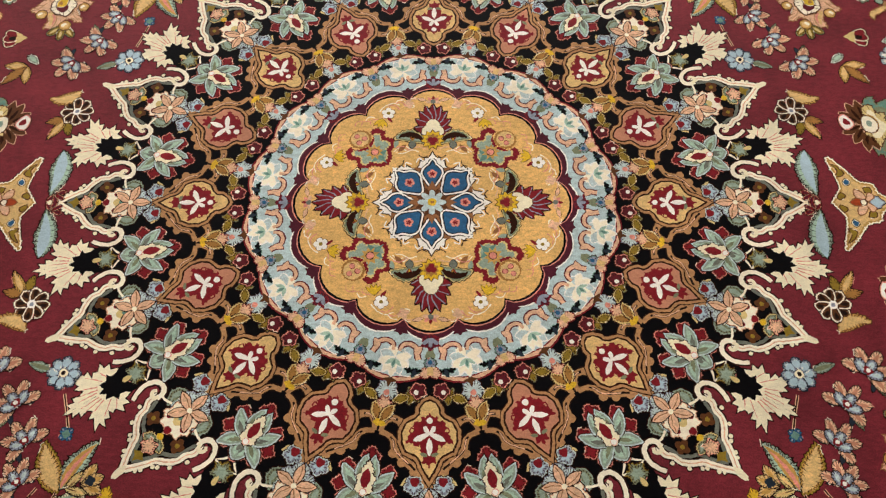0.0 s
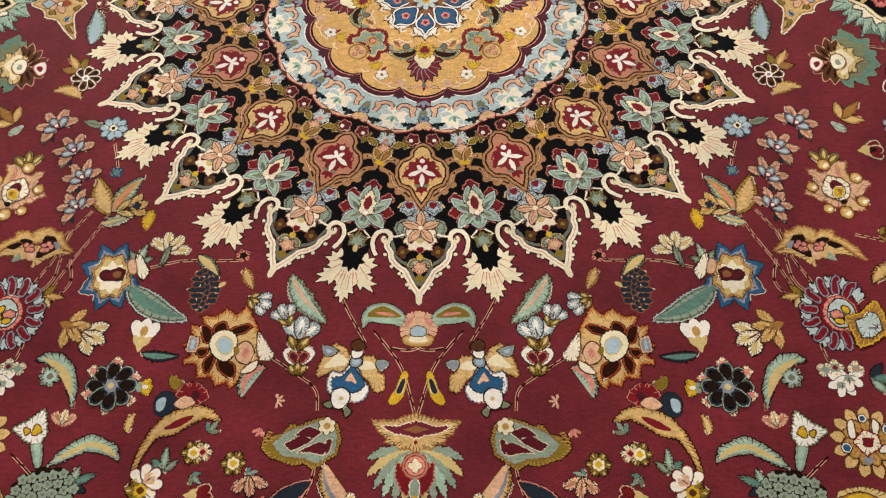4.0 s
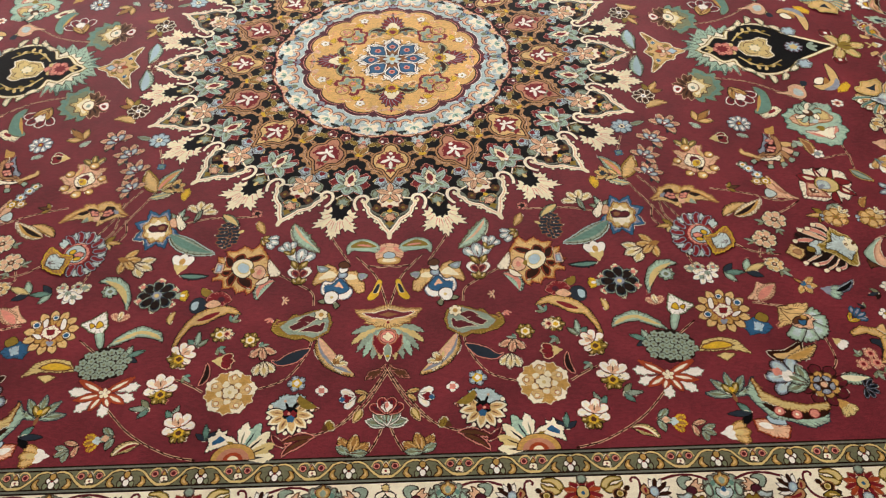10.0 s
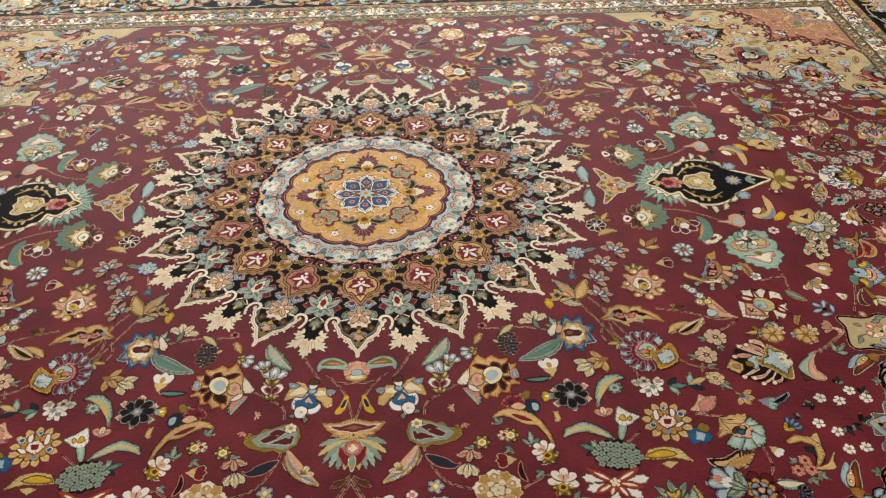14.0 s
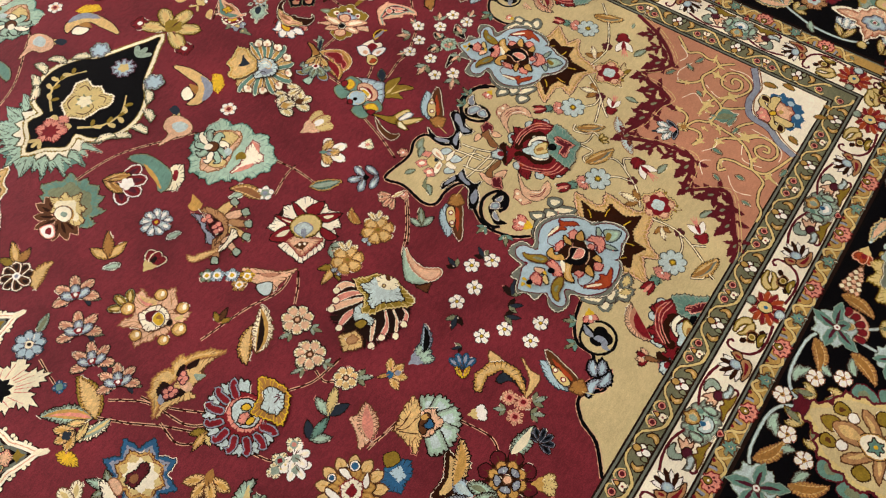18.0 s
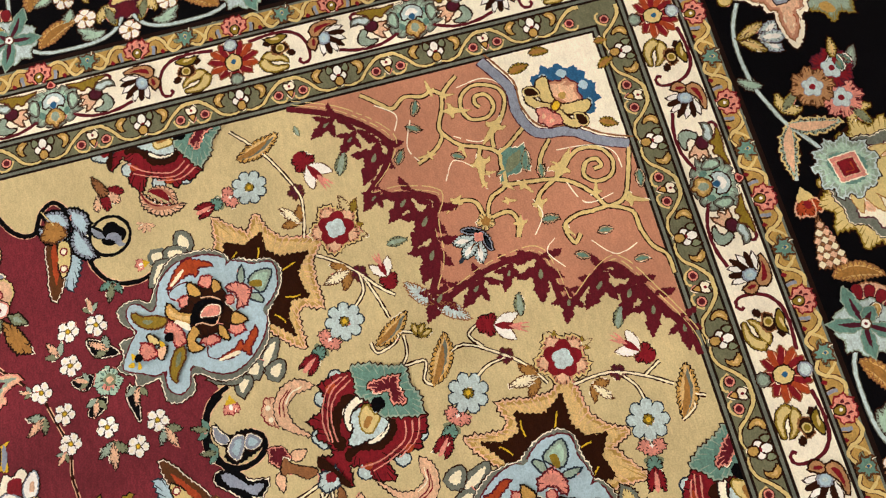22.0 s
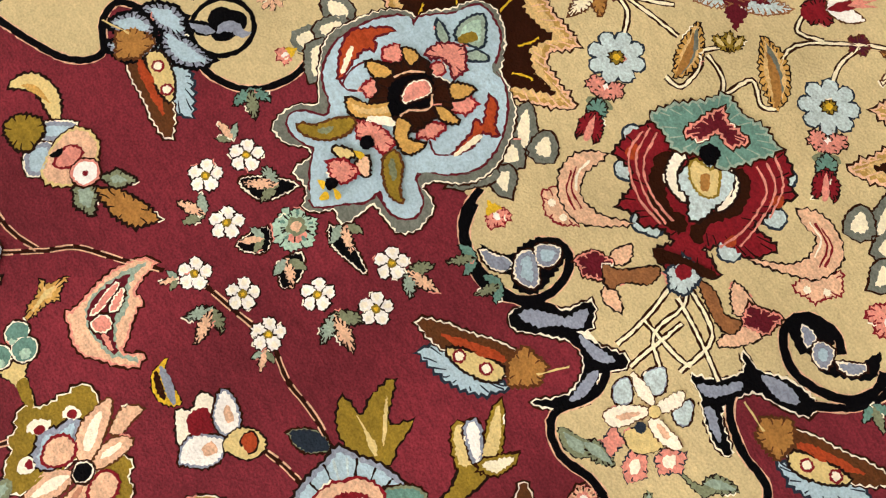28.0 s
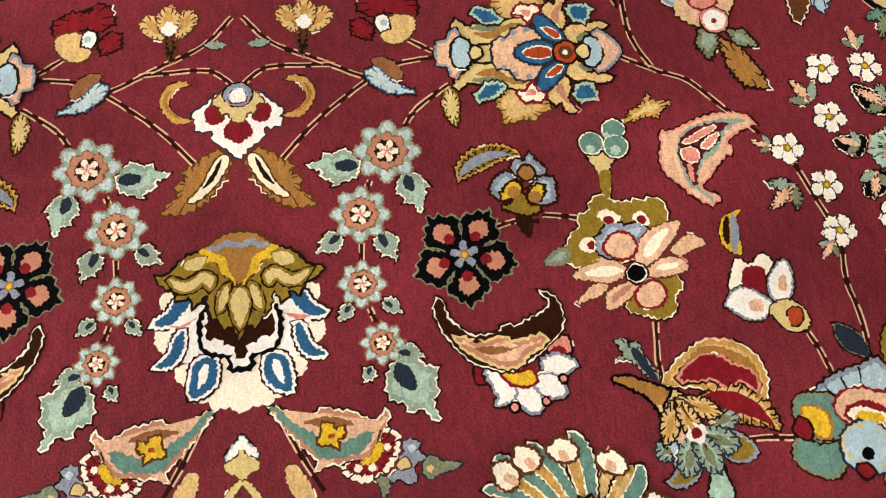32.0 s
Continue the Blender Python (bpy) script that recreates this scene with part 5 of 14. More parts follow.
def crested_paisley():
    """A leaf with a ragged olive crest, a grey-green body, a wine-red heart and a cream flower at its head."""
    w = Weave()
    outline = uni([(-.075, .0), (-.06, .06), (-.01, .085), (.05, .07), (.09, .05), (.12, .06), (.15, .02), (.19, .01), (.215, -.02), (.2, .035), (.22, .0), (.225, -.035), (.19, -.07), (.14, -.085), (.1, -.1), (.06, -.09), (.02, -.115), (-.02, -.085), (-.06, -.06)])
    w.edged(outline, "olive", "coffee", 0.8, 0.0012, 0, 4.5)
    w.fringe(outline, "gold", 1.3)
    w.edged(uni([(-.06, .0), (-.045, .055), (.02, .068), (.08, .045), (.13, .03), (.185, -.02), (.14, -.065), (.06, -.072), (.01, -.092), (-.05, -.05)]), "sage", "umber", 1.5, 0.0009, 0, 3.0)
    for pts in ([(.0, .03), (.05, .05), (.085, .03), (.1, .015), (.03, .005)], [(.03, .0), (.08, .015), (.14, -.02), (.11, -.045), (.06, -.02)], [(-.035, -.02), (.01, -.01), (.05, -.03), (.09, -.05), (.04, -.05), (-.01, -.06)], [(-.04, .0), (-.02, .0), (-.02, -.06), (-.035, -.04)]):
        w.edged(uni(pts), "wine", "cream", 2.2, 0.0007, 0, 1.8)
    for i in range(6):
        w.edged(move(turn(move(disc(0.0042, 8), 0, 0.0072), 60 * i), -0.006, 0.017), "cream", "coffee", 2.9, 0.0008, 0, 0)
    w.add(move(disc(0.0045, 8), -0.006, 0.017), "gold", 3.6)
    return w


def peacock_tail(r):
    """A fan of cream feathers with dark quills beside a curled leaf with a blue edge."""
    w = Weave()
    for k, (a, q) in enumerate(((86, 0.86), (66, 0.94), (46, 1.0), (27, 1.04), (9, 0.98))):
        feather = both([(0, 0.2 * r), (0.06 * r, 0.4 * r), (0.13 * r, 0.66 * r), (0.17 * r, 0.8 * r), (0.1 * r, 0.82 * r), (0.1 * r, 0.92 * r), (0, 1.04 * r)])
        w.edged(turn(size(feather, 1, q), a), ("cream", "straw", "cream", "mint", "ivory")[k], "black", 0.8 + 0.15 * k, 0.0013, 0, 1.6)
        w.add(turn(move(petal(r * 0.5 * q, r * 0.045, 0.6, 1.0, 0.4), 0, r * 0.28 * q), a), ("black", "coffee", "black", "navy", "moss")[k], 1.4 + 0.15 * k)
    curl = size([(-.1, .3), (.06, .5), (.2, .62), (.36, .66), (.3, .78), (.44, .74), (.52, .86), (.58, .66), (.74, .6), (.7, .42), (.78, .2), (.6, .3), (.4, .36), (.2, .28), (0, .16)], r)
    w.edged(curl, "ivory", "black", 2.0, 0.0013, 0, 1.6)
    w.add(ragged(size([(.3, .54), (.46, .66), (.54, .56), (.64, .5), (.62, .4), (.44, .46)], r), 2.0), "blue", 2.8)
    w.add(ragged(size([(.0, .34), (.14, .48), (.3, .5), (.2, .4)], r), 1.2), "olive", 2.8)
    for q, dye, rim in ((0.42, "gold", "coffee"), (0.31, "salmon", "brown"), (0.19, "rust", "wine"), (0.1, "cream", "rust")):
        w.edged([(q * r * math.cos(radians(15 * k)) * 1.25 + 0.08 * r, q * r * math.sin(radians(15 * k))) for k in range(13)], dye, rim, 3.9 - q * 2, 0.0009, 0, 0.6)
    return w


# ---- the tan corner pieces ----
EDGE_A = [(4.472, -0.906), (4.300, -0.997), (4.264, -1.071), (4.333, -1.105), (4.346, -1.160), (4.222, -1.226), (4.127, -1.234), (4.053, -1.285), (4.031, -1.371), (4.067, -1.461)]
EDGE_B = [(3.625, -1.555), (3.584, -1.509), (3.510, -1.496), (3.421, -1.528), (3.379, -1.573), (3.303, -1.577), (3.255, -1.609), (3.209, -1.559), (3.216, -1.472), (3.152, -1.446), (3.064, -1.475), (2.908, -1.455), (2.919, -1.549), (2.892, -1.679), (2.923, -1.729), (2.994, -1.727), (3.068, -1.752), (3.088, -1.813), (2.996, -1.884), (2.947, -1.977), (2.963, -2.092), (3.015, -2.168)]
EDGE_C = [(2.860, -2.509), (2.765, -2.534), (2.688, -2.591), (2.676, -2.672), (2.608, -2.689), (2.579, -2.782), (2.492, -2.715), (2.414, -2.765), (2.366, -2.858), (2.258, -2.945)]
PINK_EDGE = [(4.472, -1.924), (4.402, -2.083), (4.280, -2.212), (4.189, -2.182), (4.104, -2.103), (4.098, -2.196), (4.053, -2.312), (3.970, -2.282), (3.844, -2.268), (3.728, -2.226), (3.789, -2.404), (3.802, -2.549), (3.722, -2.588), (3.619, -2.607), (3.677, -2.690), (3.711, -2.780), (3.597, -2.858), (3.454, -2.932), (3.386, -2.945)]
WHITE_EDGE = [(4.472, -2.567), (4.357, -2.633), (4.265, -2.635), (4.183, -2.677), (4.159, -2.781), (4.108, -2.857), (4.072, -2.945)]

BOX = (FX, -FY)
line = spline(uni(EDGE_A), 5) + spline(uni(EDGE_B), 5) + spline(uni(EDGE_C), 5)
corner = {}
for sx in (1, -1):
    for sy in (1, -1):
        tan = Weave().add([(sx * x, sy * y) for x, y in [(FX * U, -FY * U)] + line], "tan", 0.6)
        corner[sx, sy] = woven("corner_piece", tan, carpet, label="tan scalloped corner piece")


def corner_line(name, points, widths, label="", per=5, layers=(1.0, 1.5, 2.0)):
    w = Weave()
    line = spline(uni(points), per)
    for (wd, dye), layer in zip(widths, layers):
        w.add(ribbon(line, wd), dye, layer)
    fourfold(name, w, corner, 0.0001, 0.0001, 0, label=label)


w = Weave()
line = spline(uni(PINK_EDGE), 6)
w.add([(FX * U, -FY * U)] + line, "salmon", 0.75)
fourfold("salmon_corner", w, corner, .0001, .0001, 0, label="salmon inner corner")
w = Weave()
w.add(ribbon(line, 0.0066), "wine", 1.7)
threads(w, [(x + 0.006, y - 0.006) for x, y in line], 0.0022, "straw", 1.1, 0.3)
fourfold("plum_edge", w, corner, .0001, .0001, 0, label="dark red edge of the salmon corner")

def plum_spray(length):
    """A hanging spray of wine-red leaves with a green bead."""
    w = Weave()
    L = length * 1.25
    for a, y, ln, wd in ((78, -0.12, 0.6, 0.26), (-78, -0.12, 0.6, 0.26), (44, 0.1, 0.66, 0.28), (-44, 0.1, 0.66, 0.28), (0, -0.1, 1.15, 0.5)):
        w.add(ragged(move(turn(blade(L * ln, L * wd, -a * 0.7, 3, 0.45, 0.45, 0), a), 0, L * y), 1.6), "wine", 1.5 + abs(a) / 900)
    w.edged(move(petal(L * 0.24, L * 0.1), 0, L * 0.2), "moss", "wine", 2.0, 0.0008, 0, 0)
    return w


w = Weave()
line = spline(uni(WHITE_EDGE), 6)
w.add([(FX * U, -FY * U)] + line, "ivory", 0.95)
w.add(ribbon(line, 0.0120), "plum", 1.1)
w.add(ribbon(line, 0.0098), "steel", 1.3)
w.add(ribbon([(x + 0.0062, y - 0.0062) for x, y in line], 0.0022), "umber", 1.5)
fourfold("ivory_corner", w, corner, .0001, .0001, 0, label="ivory corner tip with a blue-grey edge")
for seg in (EDGE_A, EDGE_B, EDGE_C):
    corner_line("black_outline", seg, ((0.0062, "peach"), (0.0048, "black")), layers=(0.9, 1.3))


def curl(r, flip=False):
    """A black-rimmed scroll with a blue-grey comma."""
    w = Weave()
    w.add(disc(r * 1.06, 26), "black", 1.5)
    w.add(move(disc(r * 0.9, 24), 0, 0), "tan", 1.9)
    w.add(move(lobes(3, r * 0.66, 0.3, phase=20), -r * 0.05, r * 0.15), "black", 2.3)
    w.add(move(turn(blade(r * 1.0, r * 0.4, 120, 4, 0.3, 0.4, 1), 30), r * 0.1, -r * 0.25), "steel", 2.8)
    w.add(move(turn(blade(r * 0.7, r * 0.3, -120), -120), r * 0.15, r * 0.35), "steel", 2.8)
    w.add(move(turn(blade(r * 1.1, r * 0.5, 40), 150), 0, -r * 0.2), "black", 2.4)
    w.add(move(turn(blade(r * 0.9, r * 0.3, 40), 150), 0, -r * 0.25), "steel", 2.9)
    return w


def hook(length):
    w = Weave()
    for a, x, y, ln in ((20, 0, 0, 0.55), (-35, 0.1, 0.35, 0.5), (60, -0.05, 0.55, 0.45), (-10, 0.0, 0.62, 0.42)):
        w.edged(move(turn(blade(length * ln, length * 0.24, 50 if a > 0 else -50, 4, 0.3, 0.5, 1), a), x * length, y * length), "steel", "black", 1.5, 0.0026)
    return w


def side_leaves(length):
    """Pale leaves with a grey rim."""
    w = Weave()
    for a, x, y, ln in ((10, 0, 0, 0.55), (-50, 0.05, 0.3, 0.45), (55, -0.02, 0.45, 0.5), (0, 0.1, 0.6, 0.45)):
        w.edged(move(turn(petal(length * ln, length * 0.24, 0.5, 1.1), a), x * length, y * length), "straw", "grey", 1.2, 0.0024)
    return w


def trio(length):
    """A pale blue flower, pink blossoms and a dark red tulip in line."""
    w = Weave()
    L = length
    for i in range(8):
        w.edged(turn(petal(L * 0.30, L * 0.15, 0.7, 0.6), 45 * i), "ice", "navy", 1.2, 0.0012, 0, 0.4)
    w.edged(disc(L * 0.07), "olive", "dark", 2.8, 0.0008)
    w.add(disc(L * 0.035), "yellow", 4.2)
    for x in (0.1, -0.1, 0):
        w.edged(move(lobes(5, L * 0.1, 0.3), x * L, L * (0.42 if x == 0 else 0.36)), "pink", "dark", 1.0, 0.0009)
    w.add(move(spikes(4, L * 0.04, 0.5), 0, L * 0.36), "white", 2.6)
    for a in (60, -60):
        w.add(move(turn(petal(L * 0.16, L * 0.08), a), 0, L * 0.5), "moss", 1.0)
    w.edged(move(turn(petal(L * 0.3, L * 0.2, 0.4, 1.1), 0), 0, L * 0.5), "teal", "dark", 1.5, 0.0009)
    for a in (18, -18):
        w.edged(move(turn(petal(L * 0.34, L * 0.14, 0.4, 1.2), a), 0, L * 0.66), "red", "dark", 1.9, 0.0009)
    w.add(move(petal(L * 0.3, L * 0.07), 0, L * 0.7), "pink", 3.4)
    return w


def lily_bud(length):
    w = Weave()
    L = length
    w.edged(move(lobes(5, L * 0.22, 0.3), 0, L * 0.25), "red", "dark", 1.0, 0.0009)
    for a in (30, -30):
        w.edged(move(turn(petal(L * 0.5, L * 0.2, 0.5, 1.1), a), 0, L * 0.35), "white", "brown", 1.5, 0.0009)
    w.add(move(turn(petal(L * 0.4, L * 0.14), 0), 0, L * 0.35), "red", 3.0)
    for a in (-14, 0, 14):
        w.add(move(turn(petal(L * 0.4, L * 0.05, 0.5, 1.4), a), 0, L * 0.62), "pink", 3.2)
    w.add(move(turn(petal(L * 0.3, L * 0.22), 180), 0, L * 0.3), "red", 1.6)
    return w


def gold_leaf(length, bend=-30):
    w = Weave()
    w.edged(turn(blade(length, length * 0.36, bend, 0, 0, 0.45), bend / 2), "gold", "dark", 1.0, 0.0010)
    w.add(move(turn(blade(length * 0.85, length * 0.15, bend, 5, 0.3, 0.45, 1), bend / 2), length * 0.03, length * 0.05), "grey", 2.3)
    w.add(turn(blade(length * 0.8, length * 0.12, bend), bend / 2), "amber", 2.5)
    return w


def orchid(length):
    w = Weave()
    for a, dye in ((50, "red"), (-50, "peach"), (18, "peach"), (-18, "red")):
        w.edged(move(turn(petal(length * 0.5, length * 0.22, 0.6, 1.0), a), 0, length * 0.45), dye, "dark", 1.0, 0.0009)
    w.edged(petal(length * 0.62, length * 0.2, 0.7, 0.8), "umber", "dark", 2.2, 0.0009)
    return w


def pale_scroll(length, bend=95):
    w = rim_flower(length, 0.22, bend, "peach", "dark", "salmon", "peach", 4, "white")
    w.add(turn(blade(length * 0.9, length * 0.04, bend), bend / 2), "red", 3.4)
    return w


def swelling(length):
    """A leafy swelling of a scroll, with a curled thorn on either side."""
    L = length * 1.3
    f = figure(L)
    f.draw("straw", "umber", 0, (0, -.1, -.1, .2, -.24, .22, -.34, .14, -.32, .32, -.16, .44, -.08, .8, 0, 1.2, .1, .78, .12, .5, .3, .48, .36, .36, .24, .34, .12, .18), rag=0.4)
    return f


def cream_stem(points, w0=0.0018, dye="cream"):
    corner_line("cream_stem", points, ((w0 + 0.0026, "coffee"), (w0, dye)))

fourfold("blossom_trio", trio(.0611), corner, 4.241, -1.757, 13.9, label="pale blue flower with pink blossoms")
fourfold("blossom_trio", trio(.0674), corner, 3.246, -2.739, 80.1, label="pale blue flower with pink blossoms")
fourfold("blossom_trio", trio(.0642), corner, 3.748, -1.955, 38.5, label="pale blue flower with pink blossoms")
fourfold("blossom_trio", trio(.0663), corner, 3.449, -2.259, 50.9, label="pale blue flower with pink blossoms")
fourfold("gold_leaf", gold_leaf(.0519), corner, 4.343, -1.735, -159, label="gold leaf with a grey rim")
fourfold("gold_leaf", gold_leaf(.0445), corner, 3.653, -2.033, -144.2, label="gold leaf with a grey rim")
fourfold("gold_leaf", gold_leaf(.0536), corner, 3.497, -2.166, -116.8, label="gold leaf with a grey rim")
fourfold("gold_leaf", gold_leaf(.054), corner, 3.225, -2.838, -110.5, label="gold leaf with a grey rim")
fourfold("lily_bud", lily_bud(.0549), corner, 4.314, -1.918, 121.8, label="red lily bud with white petals")
fourfold("lily_bud", lily_bud(.042), corner, 3.808, -2.121, -75.5, label="red lily bud with white petals")
fourfold("lily_bud", lily_bud(.0524), corner, 3.641, -2.332, 161.8, label="red lily bud with white petals")
fourfold("lily_bud", lily_bud(.0479), corner, 3.406, -2.813, -43.6, label="red lily bud with white petals")
fourfold("faded_rosette", rosette(.0267, 5, 'salmon', 'straw', 'red', 'ice', .35, .72), corner, 4.039, -1.992, 144.8, label="faded red flower")
fourfold("faded_rosette", rosette(.0267, 5, 'salmon', 'straw', 'red', 'ice', .35, .72), corner, 3.476, -2.552, 145.1, label="faded red flower")
fourfold("olive_sprig", sprig(.0237, ('olive', 'tan', 'olive'), 'brown'), corner, 4.072, -2.048, -69.3)
fourfold("olive_sprig", sprig(.0205, ('olive', 'tan', 'olive'), 'brown'), corner, 4.025, -2.034, 144.8)
fourfold("olive_sprig", sprig(.014, ('olive', 'tan', 'olive'), 'brown'), corner, 3.533, -2.545, -52.1)
fourfold("olive_sprig", sprig(.0132, ('olive', 'tan', 'olive'), 'brown'), corner, 3.5, -2.614, -163.9)
fourfold("gold_sprig", sprig(.0295, ('amber', 'cream', 'amber'), 'brown'), corner, 3.897, -2.005, 15.3)
fourfold("gold_sprig", sprig(.0306, ('amber', 'cream', 'amber'), 'brown'), corner, 3.445, -2.47, 5.1)
fourfold("gold_sprig", sprig(.0229, ('amber', 'cream', 'amber'), 'brown'), corner, 3.38, -2.615, 130.2)
fourfold("gold_sprig", sprig(.0263, ('amber', 'cream', 'amber'), 'brown'), corner, 4.087, -1.889, -49.5)
fourfold("moss_leaf", leaf(.0268, .42, 20, 'moss', 'dark', 'sage'), corner, 4.208, -2.043, -112)
fourfold("moss_leaf", leaf(.0214, .42, 20, 'moss', 'dark', 'sage'), corner, 3.947, -2.134, -178.1)
fourfold("moss_leaf", leaf(.0234, .42, 20, 'moss', 'dark', 'sage'), corner, 3.631, -2.471, -98.4)
fourfold("moss_leaf", leaf(.0235, .42, 20, 'moss', 'dark', 'sage'), corner, 3.522, -2.736, -116.3)
fourfold("moss_leaf", leaf(.0127, .42, 20, 'moss', 'dark', 'sage'), corner, 4.372, -1.945, -77)
fourfold("olive_bud", fan(.0169, [(3, 80, .9, .5, 0, 'olive', 'dark', .9)]), corner, 3.644, -2.158, -121.7)
fourfold("sky_leaf", leaf(.0382, .36, 10, 'ice', 'umber'), corner, 3.73, -2.232, -48.8)
fourfold("sky_leaf", leaf(.0382, .36, 10, 'ice', 'umber'), corner, 3.73, -2.232, 141.9)
fourfold("red_knot", rosette(.0088, 5, 'plum', 'brown', '', ''), corner, 3.881, -2.031, 145)
fourfold("red_knot", rosette(.0084, 5, 'plum', 'brown', '', ''), corner, 3.527, -2.394, 145.2)
fourfold("red_knot", rosette(.0083, 5, 'plum', 'brown', '', ''), corner, 3.398, -2.695, 145)
fourfold("red_knot", rosette(.0092, 5, 'plum', 'brown', '', ''), corner, 4.189, -1.898, 144.6)
cream_stem([(4.443, -1.73), (4.34, -1.822), (4.193, -1.9), (4.116, -1.906), (4.034, -1.891)])
cream_stem([(3.971, -1.914), (3.932, -1.976), (3.881, -2.031), (3.824, -2.08), (3.788, -2.122)])
cream_stem([(3.881, -2.031), (3.825, -2.031), (3.782, -1.996)])
cream_stem([(3.872, -2.04), (3.801, -2.065), (3.725, -2.088)])
cream_stem([(3.664, -2.016), (3.63, -2.031), (3.646, -2.085), (3.673, -2.11), (3.663, -2.146), (3.641, -2.188)])
cream_stem([(3.661, -2.116), (3.605, -2.113), (3.563, -2.08)])
cream_stem([(3.571, -2.09), (3.572, -2.161), (3.518, -2.145), (3.497, -2.166)])
cream_stem([(3.555, -2.206), (3.59, -2.281), (3.527, -2.394), (3.482, -2.447), (3.418, -2.492)])
cream_stem([(3.638, -2.337), (3.612, -2.304), (3.569, -2.338)])
cream_stem([(3.522, -2.39), (3.511, -2.332), (3.478, -2.286)])
cream_stem([(3.395, -2.562), (3.404, -2.634), (3.398, -2.695), (3.369, -2.768), (3.325, -2.842)])
cream_stem([(3.398, -2.695), (3.348, -2.735), (3.294, -2.749)])
cream_stem([(3.399, -2.823), (3.369, -2.768)])
cream_stem([(3.22, -2.834), (3.247, -2.879), (3.286, -2.876), (3.27, -2.921)])
fourfold("pale_scroll", pale_scroll(.0341, 110), corner, 4.312, -1.445, 141.4, label="peach scroll with a frill")
fourfold("berry_sprig", fan(.0127, [(5, 170, .8, .3, .1, 'peach', 'dark', .6)]), corner, 4.211, -1.422, 66.9)
fourfold("orchid", orchid(.0456), corner, 4.405, -1.275, 116.6)
cream_stem([(3.312, -1.801), (3.281, -1.721), (3.264, -1.64)])
cream_stem([(3.295, -1.814), (3.262, -1.783), (3.247, -1.709), (3.187, -1.683)])
cream_stem([(3.288, -1.815), (3.188, -1.798), (3.166, -1.711)])
cream_stem([(3.28, -1.784), (3.203, -1.777), (3.116, -1.762)])
cream_stem([(3.279, -1.707), (3.195, -1.721), (3.162, -1.733)])
cream_stem([(3.237, -1.765), (3.225, -1.68), (3.219, -1.638)])
fourfold("moss_leaf", leaf(.0219, .5, 20, 'moss', 'dark', 'sage'), corner, 3.148, -1.492, 114)
fourfold("moss_leaf", leaf(.0203, .5, 20, 'moss', 'dark', 'sage'), corner, 2.984, -1.637, 138.7)
fourfold("moss_leaf", leaf(.0178, .5, 20, 'moss', 'dark', 'sage'), corner, 2.976, -1.519, -121.3)
fourfold("curl", curl(.0214), corner, 4.198, -1.305, -177.3, label="black-rimmed scroll")
fourfold("curl", curl(.0252), corner, 2.755, -2.65, -153.9, label="black-rimmed scroll")
fourfold("hook", hook(.0729), corner, 4.142, -1.252, -57.7, label="blue-grey and black hook")
fourfold("hook", hook(.0555), corner, 2.51, -2.742, -85.7, label="blue-grey and black hook")
fourfold("yellow_bud", bud(.0193, 'yellow', 'pink', 'red', 'white'), corner, 3.619, -1.577, 88.5)
fourfold("yellow_bud", bud(.0323, 'yellow', 'pink', 'red', 'white'), corner, 3.058, -2.16, 9.6)
fourfold("yellow_bud", bud(.015, 'yellow', 'pink', 'red', 'white'), corner, 4.083, -1.413, 2.8)
fourfold("yellow_bud", bud(.0247, 'yellow', 'pink', 'red', 'white'), corner, 2.852, -2.549, 130.4)
fourfold("pale_leaves", side_leaves(.0438), corner, 2.942, -2.62, -82.4, label="pale leaves with a grey rim")
fourfold("green_tuft", sprig(.0187, ('teal', 'moss', 'teal')), corner, 3.533, -1.501, -20.8)
fourfold("green_tuft", sprig(.0182, ('teal', 'moss', 'teal')), corner, 3.465, -1.516, -8.5)
fourfold("green_tuft", sprig(.0175, ('teal', 'moss', 'teal')), corner, 2.943, -1.977, 75.4)
fourfold("green_tuft", sprig(.02, ('teal', 'moss', 'teal')), corner, 2.958, -2.073, 124.2)
fourfold("green_tuft", sprig(.023, ('teal', 'moss', 'teal')), corner, 4.051, -1.292, 71.5)
fourfold("green_tuft", sprig(.0182, ('teal', 'moss', 'teal')), corner, 2.766, -2.538, 26.1)
fourfold("green_tuft", sprig(.0187, ('teal', 'moss', 'teal')), corner, 2.685, -2.585, 63.9)
fourfold("orchid", orchid(.035), corner, 2.804, -2.907, 18.8)
fourfold("pale_scroll", pale_scroll(.0583, 110), corner, 2.872, -2.834, -31.9, label="peach scroll with a frill")
fourfold("pale_scroll", pale_scroll(.0494, -110), corner, 4.313, -1.421, 149.2, label="peach scroll with a frill")
